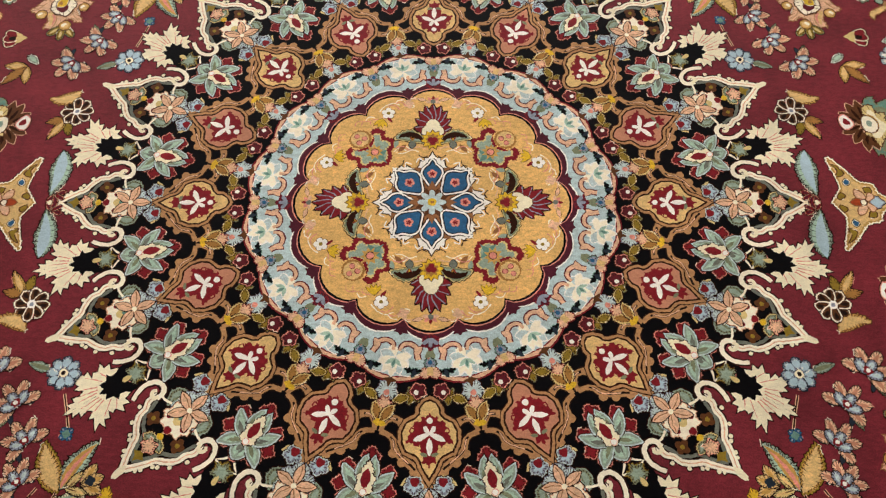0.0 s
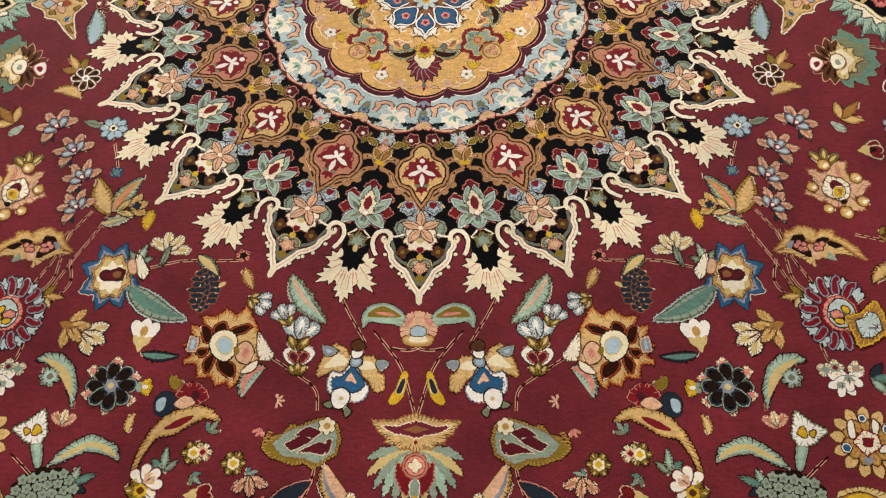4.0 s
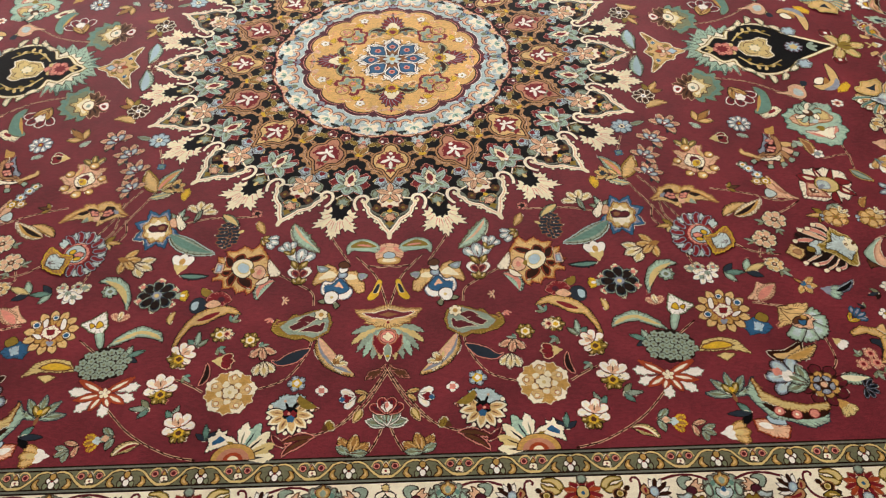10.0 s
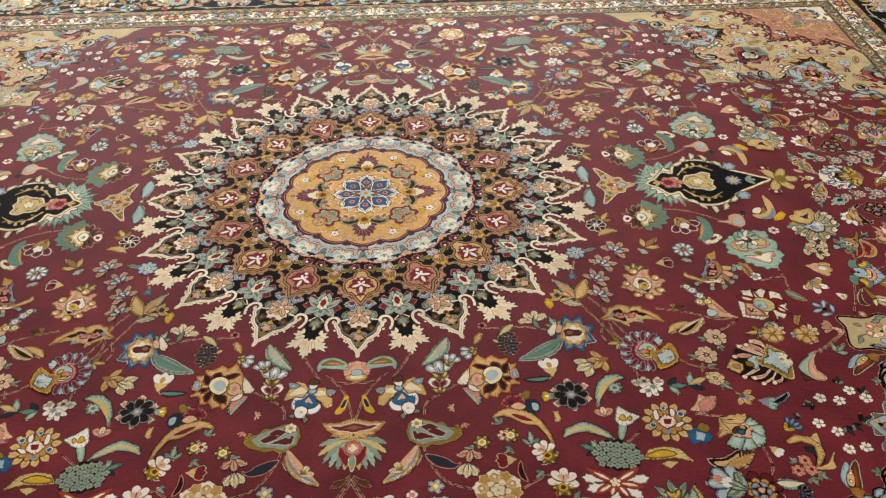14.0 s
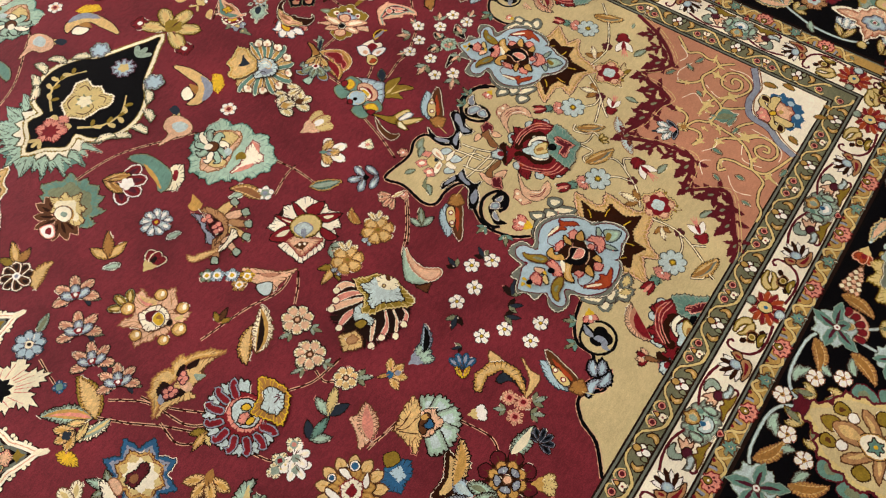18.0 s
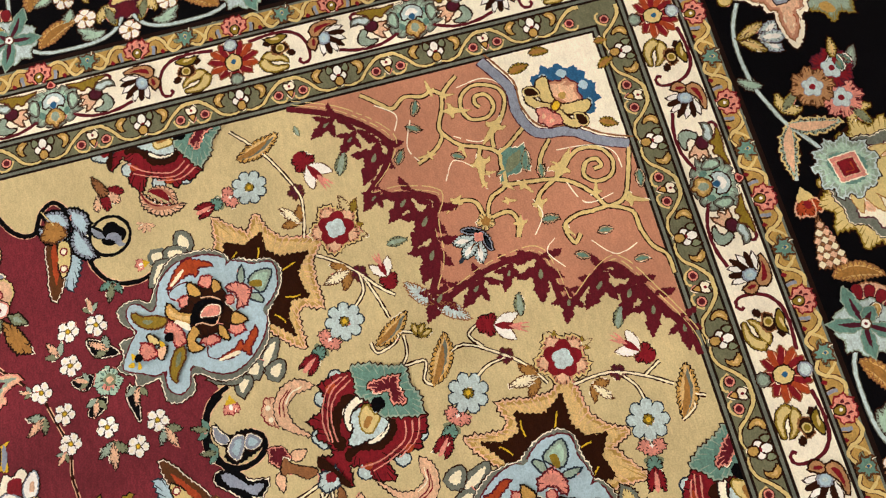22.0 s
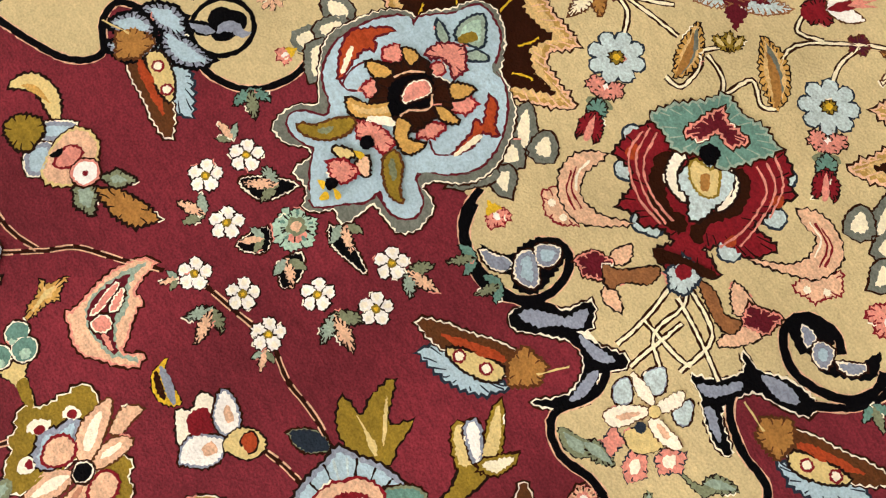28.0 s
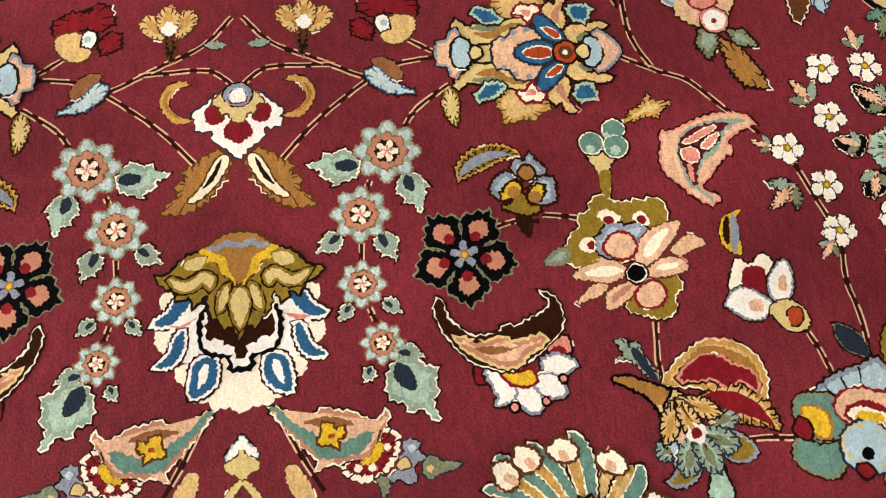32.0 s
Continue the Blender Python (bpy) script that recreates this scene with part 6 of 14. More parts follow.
fourfold("tip_flower", figure(.075)
    .draw("blue", "navy", 2, (0, .5, .2, .45, .42, .42, .52, .52, .44, .64, .5, .74, .36, .78, .32, .9, .16, .88, .1, .98, 0, .95))
    .draw("sky", "", 1, (.3, .56, .4, .52, .42, .62, .34, .66), rag=.3).draw("sky", "", 1, (.12, .74, .24, .74, .22, .84, .12, .84), rag=.3)
    .draw("salmon", "wine", 2, (0, .4, .2, .42, .26, .58, .14, .66, .08, .76, 0, .74)).draw("peach", "", 2, (0, .46, .1, .5, .1, .62, 0, .66), rag=.4).draw("ochre", "", 2, (0, .44, .06, .48, 0, .56), rag=.3)
    .draw("straw", "coffee", 1, (.02, .34, .16, .44, .34, .62, .42, .5, .3, .34, .12, .28)).draw("straw", "coffee", 1, (.04, .3, .26, .24, .46, .28, .4, .16, .2, .14, .06, .22)).draw("coffee", "straw", 1, (.3, .34, .42, .38, .5, .3, .42, .24), rag=.6)
    .draw("pink", "wine", 2, (0, .2, .12, .2, .2, .12, .12, .06, .08, -.02, 0, 0)).draw("peach", "", 1, (.03, .1, .1, .12, .06, .04), rag=.3).draw("yellow", "brown", 2, (0, .24, .05, .28, .04, .36, 0, .38), rag=.3), corner, 4.205, -2.71, -135, label="blue, straw and pink palmette")
fourfold("brown_leaf", leaf(.0233, .5, 25, 'olive', 'dark', 'amber'), corner, 4.405, -2.646, -170.2)
fourfold("brown_leaf", leaf(.0206, .5, 25, 'olive', 'dark', 'amber'), corner, 4.169, -2.876, 155.8)
fourfold("brown_leaf", leaf(.0214, .5, 25, 'olive', 'dark', 'amber'), corner, 4.456, -2.727, 173.5)
fourfold("brown_leaf", leaf(.0203, .5, 25, 'olive', 'dark', 'amber'), corner, 4.347, -2.931, -154.6)
fourfold("brown_leaf", leaf(.0155, .5, 25, 'olive', 'dark', 'amber'), corner, 4.439, -2.94, 177)
fourfold("blue_tassel", fan(.0431, [(3, 90, .6, .34, .3, 'ice', 'black', 1), (2, 120, .5, .16, .1, 'black', 'steel', 1.2)], [('lobes', 4, .13, .25, 'pink'), ('petal', 4, .1, .85, 'navy')]), corner, 3.919, -2.436, 40.5, label="pale blue tassel")
fourfold("teal_leaf", leaf(.0156, .42, 20, 'moss', 'peach', 'teal'), corner, 4.31, -2.284, 148.1)
fourfold("teal_leaf", leaf(.0218, .42, 20, 'moss', 'peach', 'teal'), corner, 4.073, -2.609, -105.8)
fourfold("teal_leaf", leaf(.0161, .42, 20, 'moss', 'peach', 'teal'), corner, 4.196, -2.229, -118.4)
fourfold("teal_leaf", leaf(.0133, .42, 20, 'moss', 'peach', 'teal'), corner, 4.179, -2.399, 151.2)
fourfold("teal_leaf", leaf(.0145, .42, 20, 'moss', 'peach', 'teal'), corner, 3.821, -2.769, 176.8)
fourfold("teal_leaf", leaf(.0144, .42, 20, 'moss', 'peach', 'teal'), corner, 3.707, -2.849, 176.7)
fourfold("teal_leaf", leaf(.0164, .42, 20, 'moss', 'peach', 'teal'), corner, 4.389, -2.332, 65.7)
fourfold("teal_leaf", leaf(.0142, .42, 20, 'moss', 'peach', 'teal'), corner, 3.77, -2.682, 153.2)
fourfold("teal_leaf", leaf(.0157, .42, 20, 'moss', 'peach', 'teal'), corner, 4.08, -2.656, 84.5)
fourfold("teal_leaf", leaf(.0185, .42, 20, 'moss', 'peach', 'teal'), corner, 3.982, -2.946, 81.1)
fourfold("teal_leaf", leaf(.0107, .42, 20, 'moss', 'peach', 'teal'), corner, 4.09, -2.549, 20.2)
fourfold("teal_leaf", leaf(.0174, .42, 20, 'moss', 'peach', 'teal'), corner, 3.9, -2.613, 174.9)
drawing = (figure(0.2280)
    .draw("ochre", "peach", 0, (-.38, .67, -.29, .72, -.22, .76, -.28, .84, -.19, .84, -.12, .87, -.01, 1.02, .04, .93, .11, .9, .25, .86, .19, .8, .21, .75, .36, .7, .26, .64, .18, .61, -.01, .61, -.15, .6, -.22, .59, -.29, .64), rag=2.6)
    .draw("coffee", "", 0, (-.26, .65, -.19, .72, -.2, .82, -.12, .79, -.05, .83, 0, .95, .05, .86, .12, .84, .18, .84, .15, .76, .21, .71, .3, .7, .19, .64, 0, .6, -.19, .62), rag=2.6)
    .line("yellow", .0013, 0, (-.16, .63, -.17, .66, -.18, .68))
    .line("yellow", .0013, 0, (-.09, .72, -.11, .75, -.14, .77))
    .line("yellow", .0013, 0, (.01, .78, .01, .82, .01, .87))
    .line("yellow", .0013, 0, (.12, .75, .14, .78, .15, .81))
    .line("yellow", .0013, 0, (.16, .67, .2, .69, .22, .69))
    .mesh("star_leaf"))
fourfold("star_leaf", drawing, corner, 3.764, -1.283, -159.6, label="gold and brown jagged star leaf")
fourfold("star_leaf", drawing, corner, 2.759, -2.251, -113.5, k=1.04, flip=True, label="gold and brown jagged star leaf")
drawing = (figure(0.2280)
    .draw("cream", "grey", 0, (-.39, .36, -.37, .41, -.33, .38, -.35, .35), wide=.004)
    .draw("cream", "grey", 0, (-.4, .51, -.35, .53, -.32, .5, -.36, .48), wide=.004)
    .draw("cream", "grey", 0, (-.36, .43, -.33, .48, -.3, .46, -.33, .42), wide=.004)
    .draw("cream", "grey", 0, (-.33, .36, -.31, .39, -.27, .33, -.27, .3), wide=.004)
    .draw("cream", "grey", 0, (.26, .61, .31, .56, .33, .51, .28, .54), wide=.004)
    .draw("cream", "grey", 0, (.27, .47, .3, .5, .34, .47, .3, .44), wide=.004)
    .draw("cream", "grey", 0, (.32, .4, .34, .43, .37, .38, .34, .38), wide=.004)
    .draw("cream", "grey", 0, (.25, .32, .28, .39, .31, .39, .26, .32), wide=.004)
    .draw("cream", "grey", 0, (.35, .54, .36, .58, .4, .54, .37, .52), wide=.004)
    .draw("grey", "ivory", 0, (0, 0, -.03, -.01, -.06, .04, -.12, .05, -.11, .11, -.14, .13, -.19, .1, -.25, .11, -.26, .16, -.24, .21, -.2, .24, -.23, .28, -.28, .34, -.32, .42, -.3, .5, -.25, .59, -.19, .63, -.16, .63, -.15, .67, -.1, .72, -.07, .78, -.01, .8, .06, .76, .11, .69, .13, .65, .17, .63, .24, .58, .28, .5, .3, .4, .26, .32, .2, .28, .18, .24, .24, .22, .25, .15, .22, .1, .16, .11, .11, .12, .1, .07, .08, .02, .04, .04))
    .draw("sky", "wine", 0, (-.01, .01, -.05, .04, -.1, .1, -.12, .14, -.15, .13, -.2, .13, -.24, .16, -.22, .2, -.16, .23, -.18, .27, -.23, .3, -.27, .35, -.29, .42, -.27, .51, -.23, .58, -.18, .62, -.15, .6, -.16, .63, -.13, .67, -.09, .71, -.06, .77, -.02, .78, .05, .75, .09, .69, .11, .64, .16, .63, .22, .57, .26, .49, .27, .4, .23, .33, .15, .27, .16, .24, .21, .21, .22, .16, .18, .13, .13, .14, .1, .16, .09, .11, .05, .07), rag=.3)
    .line("wine", .0013, 0, (-.21, .34, -.17, .33, -.13, .36, -.13, .38))
    .line("wine", .0013, 0, (-.19, .33, -.2, .39, -.18, .44))
    .line("wine", .0013, 0, (.11, .36, .15, .34, .19, .37, .22, .42))
    .draw("rust", "wine", 0, (-.28, .47, -.24, .52, -.19, .56, -.22, .5, -.19, .48, -.22, .45, -.21, .36, -.21, .34, -.26, .41))
    .draw("cream", "", 0, (-.25, .43, -.24, .44, -.21, .37, -.22, .36), rag=.3)
    .draw("rust", "wine", 0, (.16, .57, .19, .56, .22, .51, .25, .49, .21, .48, .21, .43, .19, .37, .19, .45, .17, .49, .2, .49))
    .draw("cream", "", 0, (.2, .45, .22, .46, .2, .38, .19, .37), rag=.3)
    .draw("sage", "navy", 0, (-.04, .66, -.05, .71, -.02, .76, .02, .72, .04, .68, 0, .66))
    .draw("olive", "", 0, (-.03, .66, -.01, .7, .02, .69, -.01, .65), rag=.3)
    .draw("sage", "navy", 0, (-.11, .66, -.07, .65, -.04, .62, -.07, .62))
    .draw("sage", "navy", 0, (.02, .62, .04, .66, .08, .66, .05, .63), rag=.3)
    .draw("pink", "wine", 0, (-.07, .56, -.06, .6, -.03, .63, .01, .64, .05, .59, .04, .55, .01, .58, -.03, .58, -.05, .56), rag=2.6)
    .dot("pink", "red", 0, -.011, .542, .019)
    .draw("pink", "red", 0, (-.17, .49, -.15, .53, -.12, .51, -.11, .48, -.15, .47), rag=2.6)
    .draw("pink", "red", 0, (-.14, .36, -.13, .41, -.1, .4, -.1, .35), rag=2.6)
    .draw("pink", "red", 0, (.08, .49, .1, .53, .14, .53, .14, .49, .1, .47), rag=2.6)
    .draw("pink", "red", 0, (.07, .36, .08, .4, .12, .42, .11, .37, .08, .35), rag=2.6)
    .draw("pink", "red", 0, (-.08, .27, -.06, .29, 0, .3, .04, .29, .04, .25, 0, .25, -.05, .24), rag=2.6)
    .draw("coffee", "dark", 0, (-.17, .43, -.11, .48, -.06, .54, -.01, .51, .06, .53, .09, .47, .07, .41, .06, .35, .02, .33, -.02, .34, -.09, .32, -.09, .39), rag=2.6)
    .draw("gold", "dark", 0, (-.18, .43, -.14, .45, -.1, .45, -.13, .41))
    .draw("gold", "dark", 0, (-.13, .53, -.08, .54, -.08, .5))
    .draw("gold", "dark", 0, (-.15, .31, -.09, .33, -.04, .38, -.02, .34, -.1, .28))
    .draw("gold", "dark", 0, (0, .35, .04, .36, .06, .32, .11, .34, .09, .29, .04, .3))
    .draw("gold", "dark", 0, (.06, .45, .1, .46, .14, .45, .1, .43))
    .draw("gold", "dark", 0, (.05, .53, .11, .56, .09, .5))
    .draw("ivory", "", 0, (-.07, .3, -.02, .34, .01, .33, -.04, .3), rag=.3)
    .draw("black", "", 0, (-.08, .41, -.07, .46, -.02, .51, .02, .49, .05, .44, .01, .4, -.01, .35, -.04, .36))
    .line("peach", .0013, 0, (0, .36, .01, .39, .05, .43, .03, .47))
    .line("peach", .0013, 0, (-.09, .44, -.07, .48, -.03, .51))
    .draw("pink", "ivory", 0, (-.02, .4, -.04, .45, -.01, .49, .02, .47, 0, .43))
    .draw("olive", "brown", 0, (-.2, .16, -.16, .19, -.13, .24, -.09, .27, -.08, .23, -.11, .18, -.17, .15))
    .draw("moss", "", 0, (-.15, .18, -.12, .22, -.12, .19), rag=.3)
    .draw("olive", "brown", 0, (.05, .24, .06, .27, .1, .25, .14, .19, .17, .17, .12, .17, .07, .21))
    .draw("moss", "", 0, (.07, .23, .07, .25, .11, .22, .11, .2), rag=.3)
    .draw("straw", "dark", 0, (-.08, .17, -.05, .19, -.02, .19, -.04, .16))
    .draw("peach", "dark", 0, (0, .17, .01, .21, .05, .17, .02, .16))
    .draw("yellow", "", 0, (-.03, .2, 0, .21, 0, .19), rag=.3)
    .dot("black", "", 0, -.018, .241, .021)
    .draw("pink", "red", 0, (-.06, .13, -.03, .16, .02, .16, .01, .11, -.02, .1), rag=2.6)
    .dot("black", "", 0, -.014, .087, .019)
    .draw("yellow", "", 0, (-.05, .07, -.03, .08, -.02, .06), rag=.3)
    .draw("yellow", "", 0, (-.01, .03, -.01, .06, .01, .05), rag=.3)
    .draw("yellow", "", 0, (0, .08, .03, .08, .03, .06), rag=.3)
    .mesh("corner_boss"))
fourfold("corner_boss", drawing, corner, 3.764, -1.283, -159.6, label="pale blue shield with a dark flower heart")
fourfold("corner_boss", drawing, corner, 2.759, -2.251, -113.5, k=1.04, flip=True, label="pale blue shield with a dark flower heart")
def halved(weave, side):
    """The part of a motif on one side of its axis, as the border cuts it."""
    out = Weave()
    for pts, dye, layer in weave.faces:
        cut = []
        for k, (x, y) in enumerate(pts):
            xa, ya = pts[k - 1]
            if (x * side >= 0) != (xa * side >= 0):
                cut.append((0.0, ya + (y - ya) * xa / (xa - x)))
            if x * side >= 0:
                cut.append((x, y))
        out.add(cut, dye, layer, False)
    return out


lion = (figure(.1315)
    .dot("ice", "navy", 0, -.383, .497, .053)
    .dot("ice", "navy", 0, -.247, .26, .05)
    .dot("ice", "navy", 0, -.188, .242, .038)
    .dot("ice", "navy", 0, .352, .459, .052)
    .dot("ice", "navy", 0, .368, .674, .046)
    .dot("ice", "navy", 0, .178, .241, .054)
    .dot("ice", "navy", 0, -.394, .683, .044)
    .draw("red", "dark", 0, (-.3, .78, -.41, .69, -.46, .56, -.35, .51, -.33, .39, -.39, .3, -.27, .3, -.26, .25, -.14, .26, -.07, .21, -.16, .13, -.1, .07, -.02, .14, .07, .09, .15, .09, .12, .15, .04, .21, .15, .27, .28, .23, .39, .31, .32, .35, .25, .38, .36, .54, .43, .59, .37, .65, .38, .73, .31, .82, .18, .7, .03, .71, -.18, .67), rag=2.6)
    .draw("rust", "", 0, (-.41, .58, -.37, .64, -.34, .6, -.36, .55), rag=.3)
    .draw("rust", "", 0, (.31, .53, .37, .58, .37, .51), rag=.3)
    .draw("rust", "", 0, (.15, .28, .19, .32, .2, .27, .16, .25), rag=.3)
    .draw("coffee", "", 0, (-.25, .62, -.17, .63, -.19, .51, -.14, .37, -.05, .34, -.06, .25, -.2, .31, -.27, .46))
    .draw("coffee", "", 0, (.12, .65, .21, .6, .19, .43, .06, .34, .04, .23, -.02, .26, .01, .36, .11, .46))
    .line("pink", .0013, 0, (-.32, .74, -.35, .57, -.27, .4, -.14, .28))
    .line("pink", .0013, 0, (-.28, .72, -.31, .55, -.24, .41, -.11, .3))
    .line("pink", .0013, 0, (-.35, .71, -.39, .57, -.3, .38, -.16, .27))
    .line("pink", .0013, 0, (.22, .69, .29, .57, .23, .37, .13, .24))
    .line("pink", .0013, 0, (.26, .72, .33, .6, .29, .42, .22, .27))
    .line("pink", .0013, 0, (.29, .77, .36, .63, .33, .45))
    .draw("ivory", "dark", 0, (-.15, .54, -.12, .64, -.18, .64, -.19, .51, -.13, .44, -.07, .42))
    .draw("ivory", "dark", 0, (.08, .64, .15, .58, .14, .47, .08, .41, .09, .51))
    .draw("ice", "dark", 0, (-.12, .56, -.05, .63, .11, .62, .12, .51, .05, .41, .01, .34, -.04, .35, -.06, .44, -.12, .49))
    .draw("straw", "olive", 0, (-.08, .63, .01, .6, .04, .64, .06, .5, .01, .47, -.07, .53))
    .draw("amber", "", 0, (-.03, .57, .01, .58, .02, .5, -.02, .5), rag=.3)
    .draw("teal", "sage", 0, (-.33, .8, -.23, .88, -.09, .94, 0, 1.01, .1, .92, .2, .89, .3, .8, .14, .69, .06, .63, .01, .7, -.18, .67, -.24, .74), rag=2.6)
    .draw("wine", "pink", 0, (-.15, .76, -.07, .86, -.01, .93, .03, .87, .15, .8, .07, .76, 0, .83, -.07, .75), rag=2.6)
    .draw("black", "", 0, (-.07, .68, -.02, .74, .04, .7, 0, .62))
    .draw("ice", "navy", 0, (-.08, .05, -.02, .15, .07, .07, .02, -.03, -.05, -.02), rag=2.6)
    .draw("red", "", 0, (-.05, .08, 0, .14, .03, .07, -.02, .03))
    .draw("coffee", "", 0, (-.17, .15, -.02, .14, .14, .11, .09, .07, -.01, .11, -.13, .08)))
fourfold("red_palmette", lion, corner, 3.293, -1.802, -136.6, label="dark red layered palmette under a green lozenge")
fourfold("edge_palmette", halved(lion, -1), corner, 2.775, -2.944, -90, label="dark red palmette half hidden by the border")
fourfold("edge_palmette", halved(lion, 1), corner, 4.471, -1.3, 180, label="dark red palmette half hidden by the border")
fourfold("orchid", figure(.0475)
    .draw("peach", "dark", 0, (.16, .6, .29, .34, .06, .37, .02, .55))
    .draw("peach", "dark", 0, (-.31, .69, -.35, .54, -.61, .46, -.49, .68))
    .draw("wine", "pink", 0, (.06, 1.05, .16, .81, .03, .59, -.19, .73, -.14, .95), rag=2.6)
    .draw("umber", "dark", 0, (.01, -.02, -.22, .1, -.21, .42, -.32, .61, -.18, .69, 0, .69, -.07, .48)), corner, 3.347, -1.784, -33.8, label="brown orchid with red and peach petals")
fourfold("orchid", figure(.0473)
    .draw("peach", "dark", 0, (-.24, .37, -.08, .76, .14, .56))
    .draw("peach", "dark", 0, (.6, .54, .25, .7, .23, .99, .51, .76))
    .draw("wine", "pink", 0, (-.05, .68, -.14, 1.1, .16, 1.02, .19, .72), rag=2.6)
    .draw("umber", "dark", 0, (.01, -.01, .01, .22, .23, .47, .19, .69, .4, .63, .33, .37)), corner, 3.284, -1.837, 118.4, label="brown orchid with red and peach petals")
fourfold("pale_scroll", figure(.0475)
    .draw("peach", "red", 0, (-.99, .79, -.72, .82, -.81, .56, -.69, .23, -.92, .3, -1.04, .49), rag=2.6)
    .dot("ivory", "", 0, -.926, .617, .053)
    .dot("ivory", "", 0, -.86, .374, .052)
    .draw("peach", "dark", 0, (.02, 1.01, -.37, 1.15, -.67, .97, -.8, .56, -.61, .19, -.01, -.02, -.33, .19, -.52, .47, -.47, .75, -.26, .9))
    .line("red", .0013, 0, (-.43, .98, -.6, .72, -.58, .41))
    .line("red", .0013, 0, (-.51, .95, -.68, .71, -.67, .42))
    .line("ivory", .0013, 0, (-.22, 1, -.44, .89, -.56, .67)), corner, 3.442, -1.795, -100.7, label="peach scroll with a frill")
fourfold("pale_scroll", figure(.0472)
    .draw("peach", "red", 0, (.68, .16, .66, .48, .93, .8, 1.13, .58, .98, .24), rag=2.6)
    .dot("ivory", "", 0, .808, .277, .052)
    .dot("ivory", "", 0, 1, .45, .052)
    .draw("peach", "dark", 0, (-.02, 1, .28, 1.19, .66, 1.09, .85, .87, .81, .51, .51, .26, .02, 0, .39, .3, .53, .62, .41, .9, .22, .89))
    .line("red", .0013, 0, (.25, 1.02, .57, .92, .71, .62))
    .line("red", .0013, 0, (.35, 1.03, .63, .95, .75, .67))
    .line("ivory", .0013, 0, (.2, .97, .46, .91, .57, .67)), corner, 3.279, -1.941, -169.5, label="peach scroll with a frill")
fourfold("cream_square", figure(.0235)
    .draw("moss", "dark", 0, (-2.36, .51, -1.89, -.03, -1.6, -.37, -2.18, -.38, -2.45, 0))
    .draw("moss", "dark", 0, (-.03, -1.54, .31, -2.03, .87, -2.08, .3, -2.34))
    .draw("ice", "steel", 0, (.15, .94, .68, .9, .45, .4, .1, .46), rag=.3)
    .draw("ice", "steel", 0, (-.68, .93, -.28, 1, -.42, .47, -.79, .54), rag=.3)
    .draw("ice", "steel", 0, (.49, -.12, .99, -.09, .69, -.56, .43, -.47), rag=.3)
    .draw("pink", "navy", 0, (-1.53, -.2, -1.11, .06, -1, -.4, -1.49, -.64), rag=2.6)
    .draw("pink", "navy", 0, (-1.3, -.93, -.95, -.65, -.63, -.9, -.85, -1.38, -1.35, -1.33), rag=2.6)
    .draw("pink", "navy", 0, (-.46, -1, -.12, -.91, .33, -1.21, 0, -1.59, -.51, -1.4), rag=2.6)
    .draw("ivory", "", 0, (-1.06, -.89, -.83, -.92, -.95, -1.19, -1.16, -1.17), rag=.3)
    .draw("ivory", "", 0, (-.27, -1.09, .03, -1.18, -.14, -1.4, -.33, -1.3), rag=.3)
    .draw("straw", "dark", 0, (-.9, -.18, -.15, -.38, -.19, -.87, -.86, -.75))
    .dot("navy", "", 0, -.49, -.233, .15)
    .draw("ivory", "brown", 0, (-.11, 1.13, .12, .51, .03, .09, -.22, .59))
    .draw("ivory", "brown", 0, (-1.17, .45, -.5, .35, -.07, .03, -.82, -.05, -1.19, .09))
    .draw("ivory", "brown", 0, (.07, .1, .87, .23, .7, -.1, .19, -.1))
    .draw("ivory", "brown", 0, (-.03, -.12, .3, -.99, -.06, -.93, -.28, -.31))
    .draw("peach", "", 0, (-.96, .24, -.5, .19, -.35, .08, -.83, .08), rag=.3)
    .draw("peach", "", 0, (.01, -.33, .12, -.7, -.03, -.71, -.12, -.38), rag=.3)
    .dot("straw", "brown", 0, 0, 0, .163), corner, 3.13, -1.631, -99.2, label="cream four-petalled flower with pink frills")
fourfold("curl", figure(.0789)
    .line("black", .0055, 0, (0, 0, .23, .17, .34, .52, .26, .82, 0, 1, -.25, .96, -.39, .81, -.36, .66, -.2, .58))
    .draw("black", "", 0, (.2, .4, .15, .51, .02, .6, -.18, .55, -.42, .7, -.28, .85, -.02, .96, .11, .85, .09, .73, .22, .63))
    .draw("steel", "ivory", 0, (.21, .47, .13, .56, .05, .63, .1, .7, .21, .61))
    .draw("steel", "ivory", 0, (-.02, .64, -.14, .64, -.11, .81, -.04, .9, .06, .79))
    .draw("steel", "ivory", 0, (-.2, .62, -.35, .71, -.26, .8, -.15, .76)), corner, 3.647, -1.579, 84.2, label="black scroll with blue-grey commas")
fourfold("curl", figure(.0577)
    .line("black", .0055, 0, (0, 0, -.18, .02, -.38, .24, -.41, .55, -.29, .89, -.02, 1.06, .21, 1.04, .33, .86, .25, .57, .04, .45))
    .draw("black", "", 0, (.2, 1.05, .32, .75, .2, .55, -.04, .61, -.04, .46, -.02, .26, .2, .07, -.09, .08, -.18, .33, -.21, .6, -.05, .79, -.07, .89))
    .draw("steel", "ivory", 0, (.21, .9, .14, .75, .02, .82))
    .draw("steel", "ivory", 0, (.09, .71, .04, .54, -.15, .59, -.08, .73))
    .draw("steel", "ivory", 0, (-.07, .47, 0, .19, -.13, .29)), corner, 2.98, -2.031, -48.2, label="black scroll with blue-grey commas")
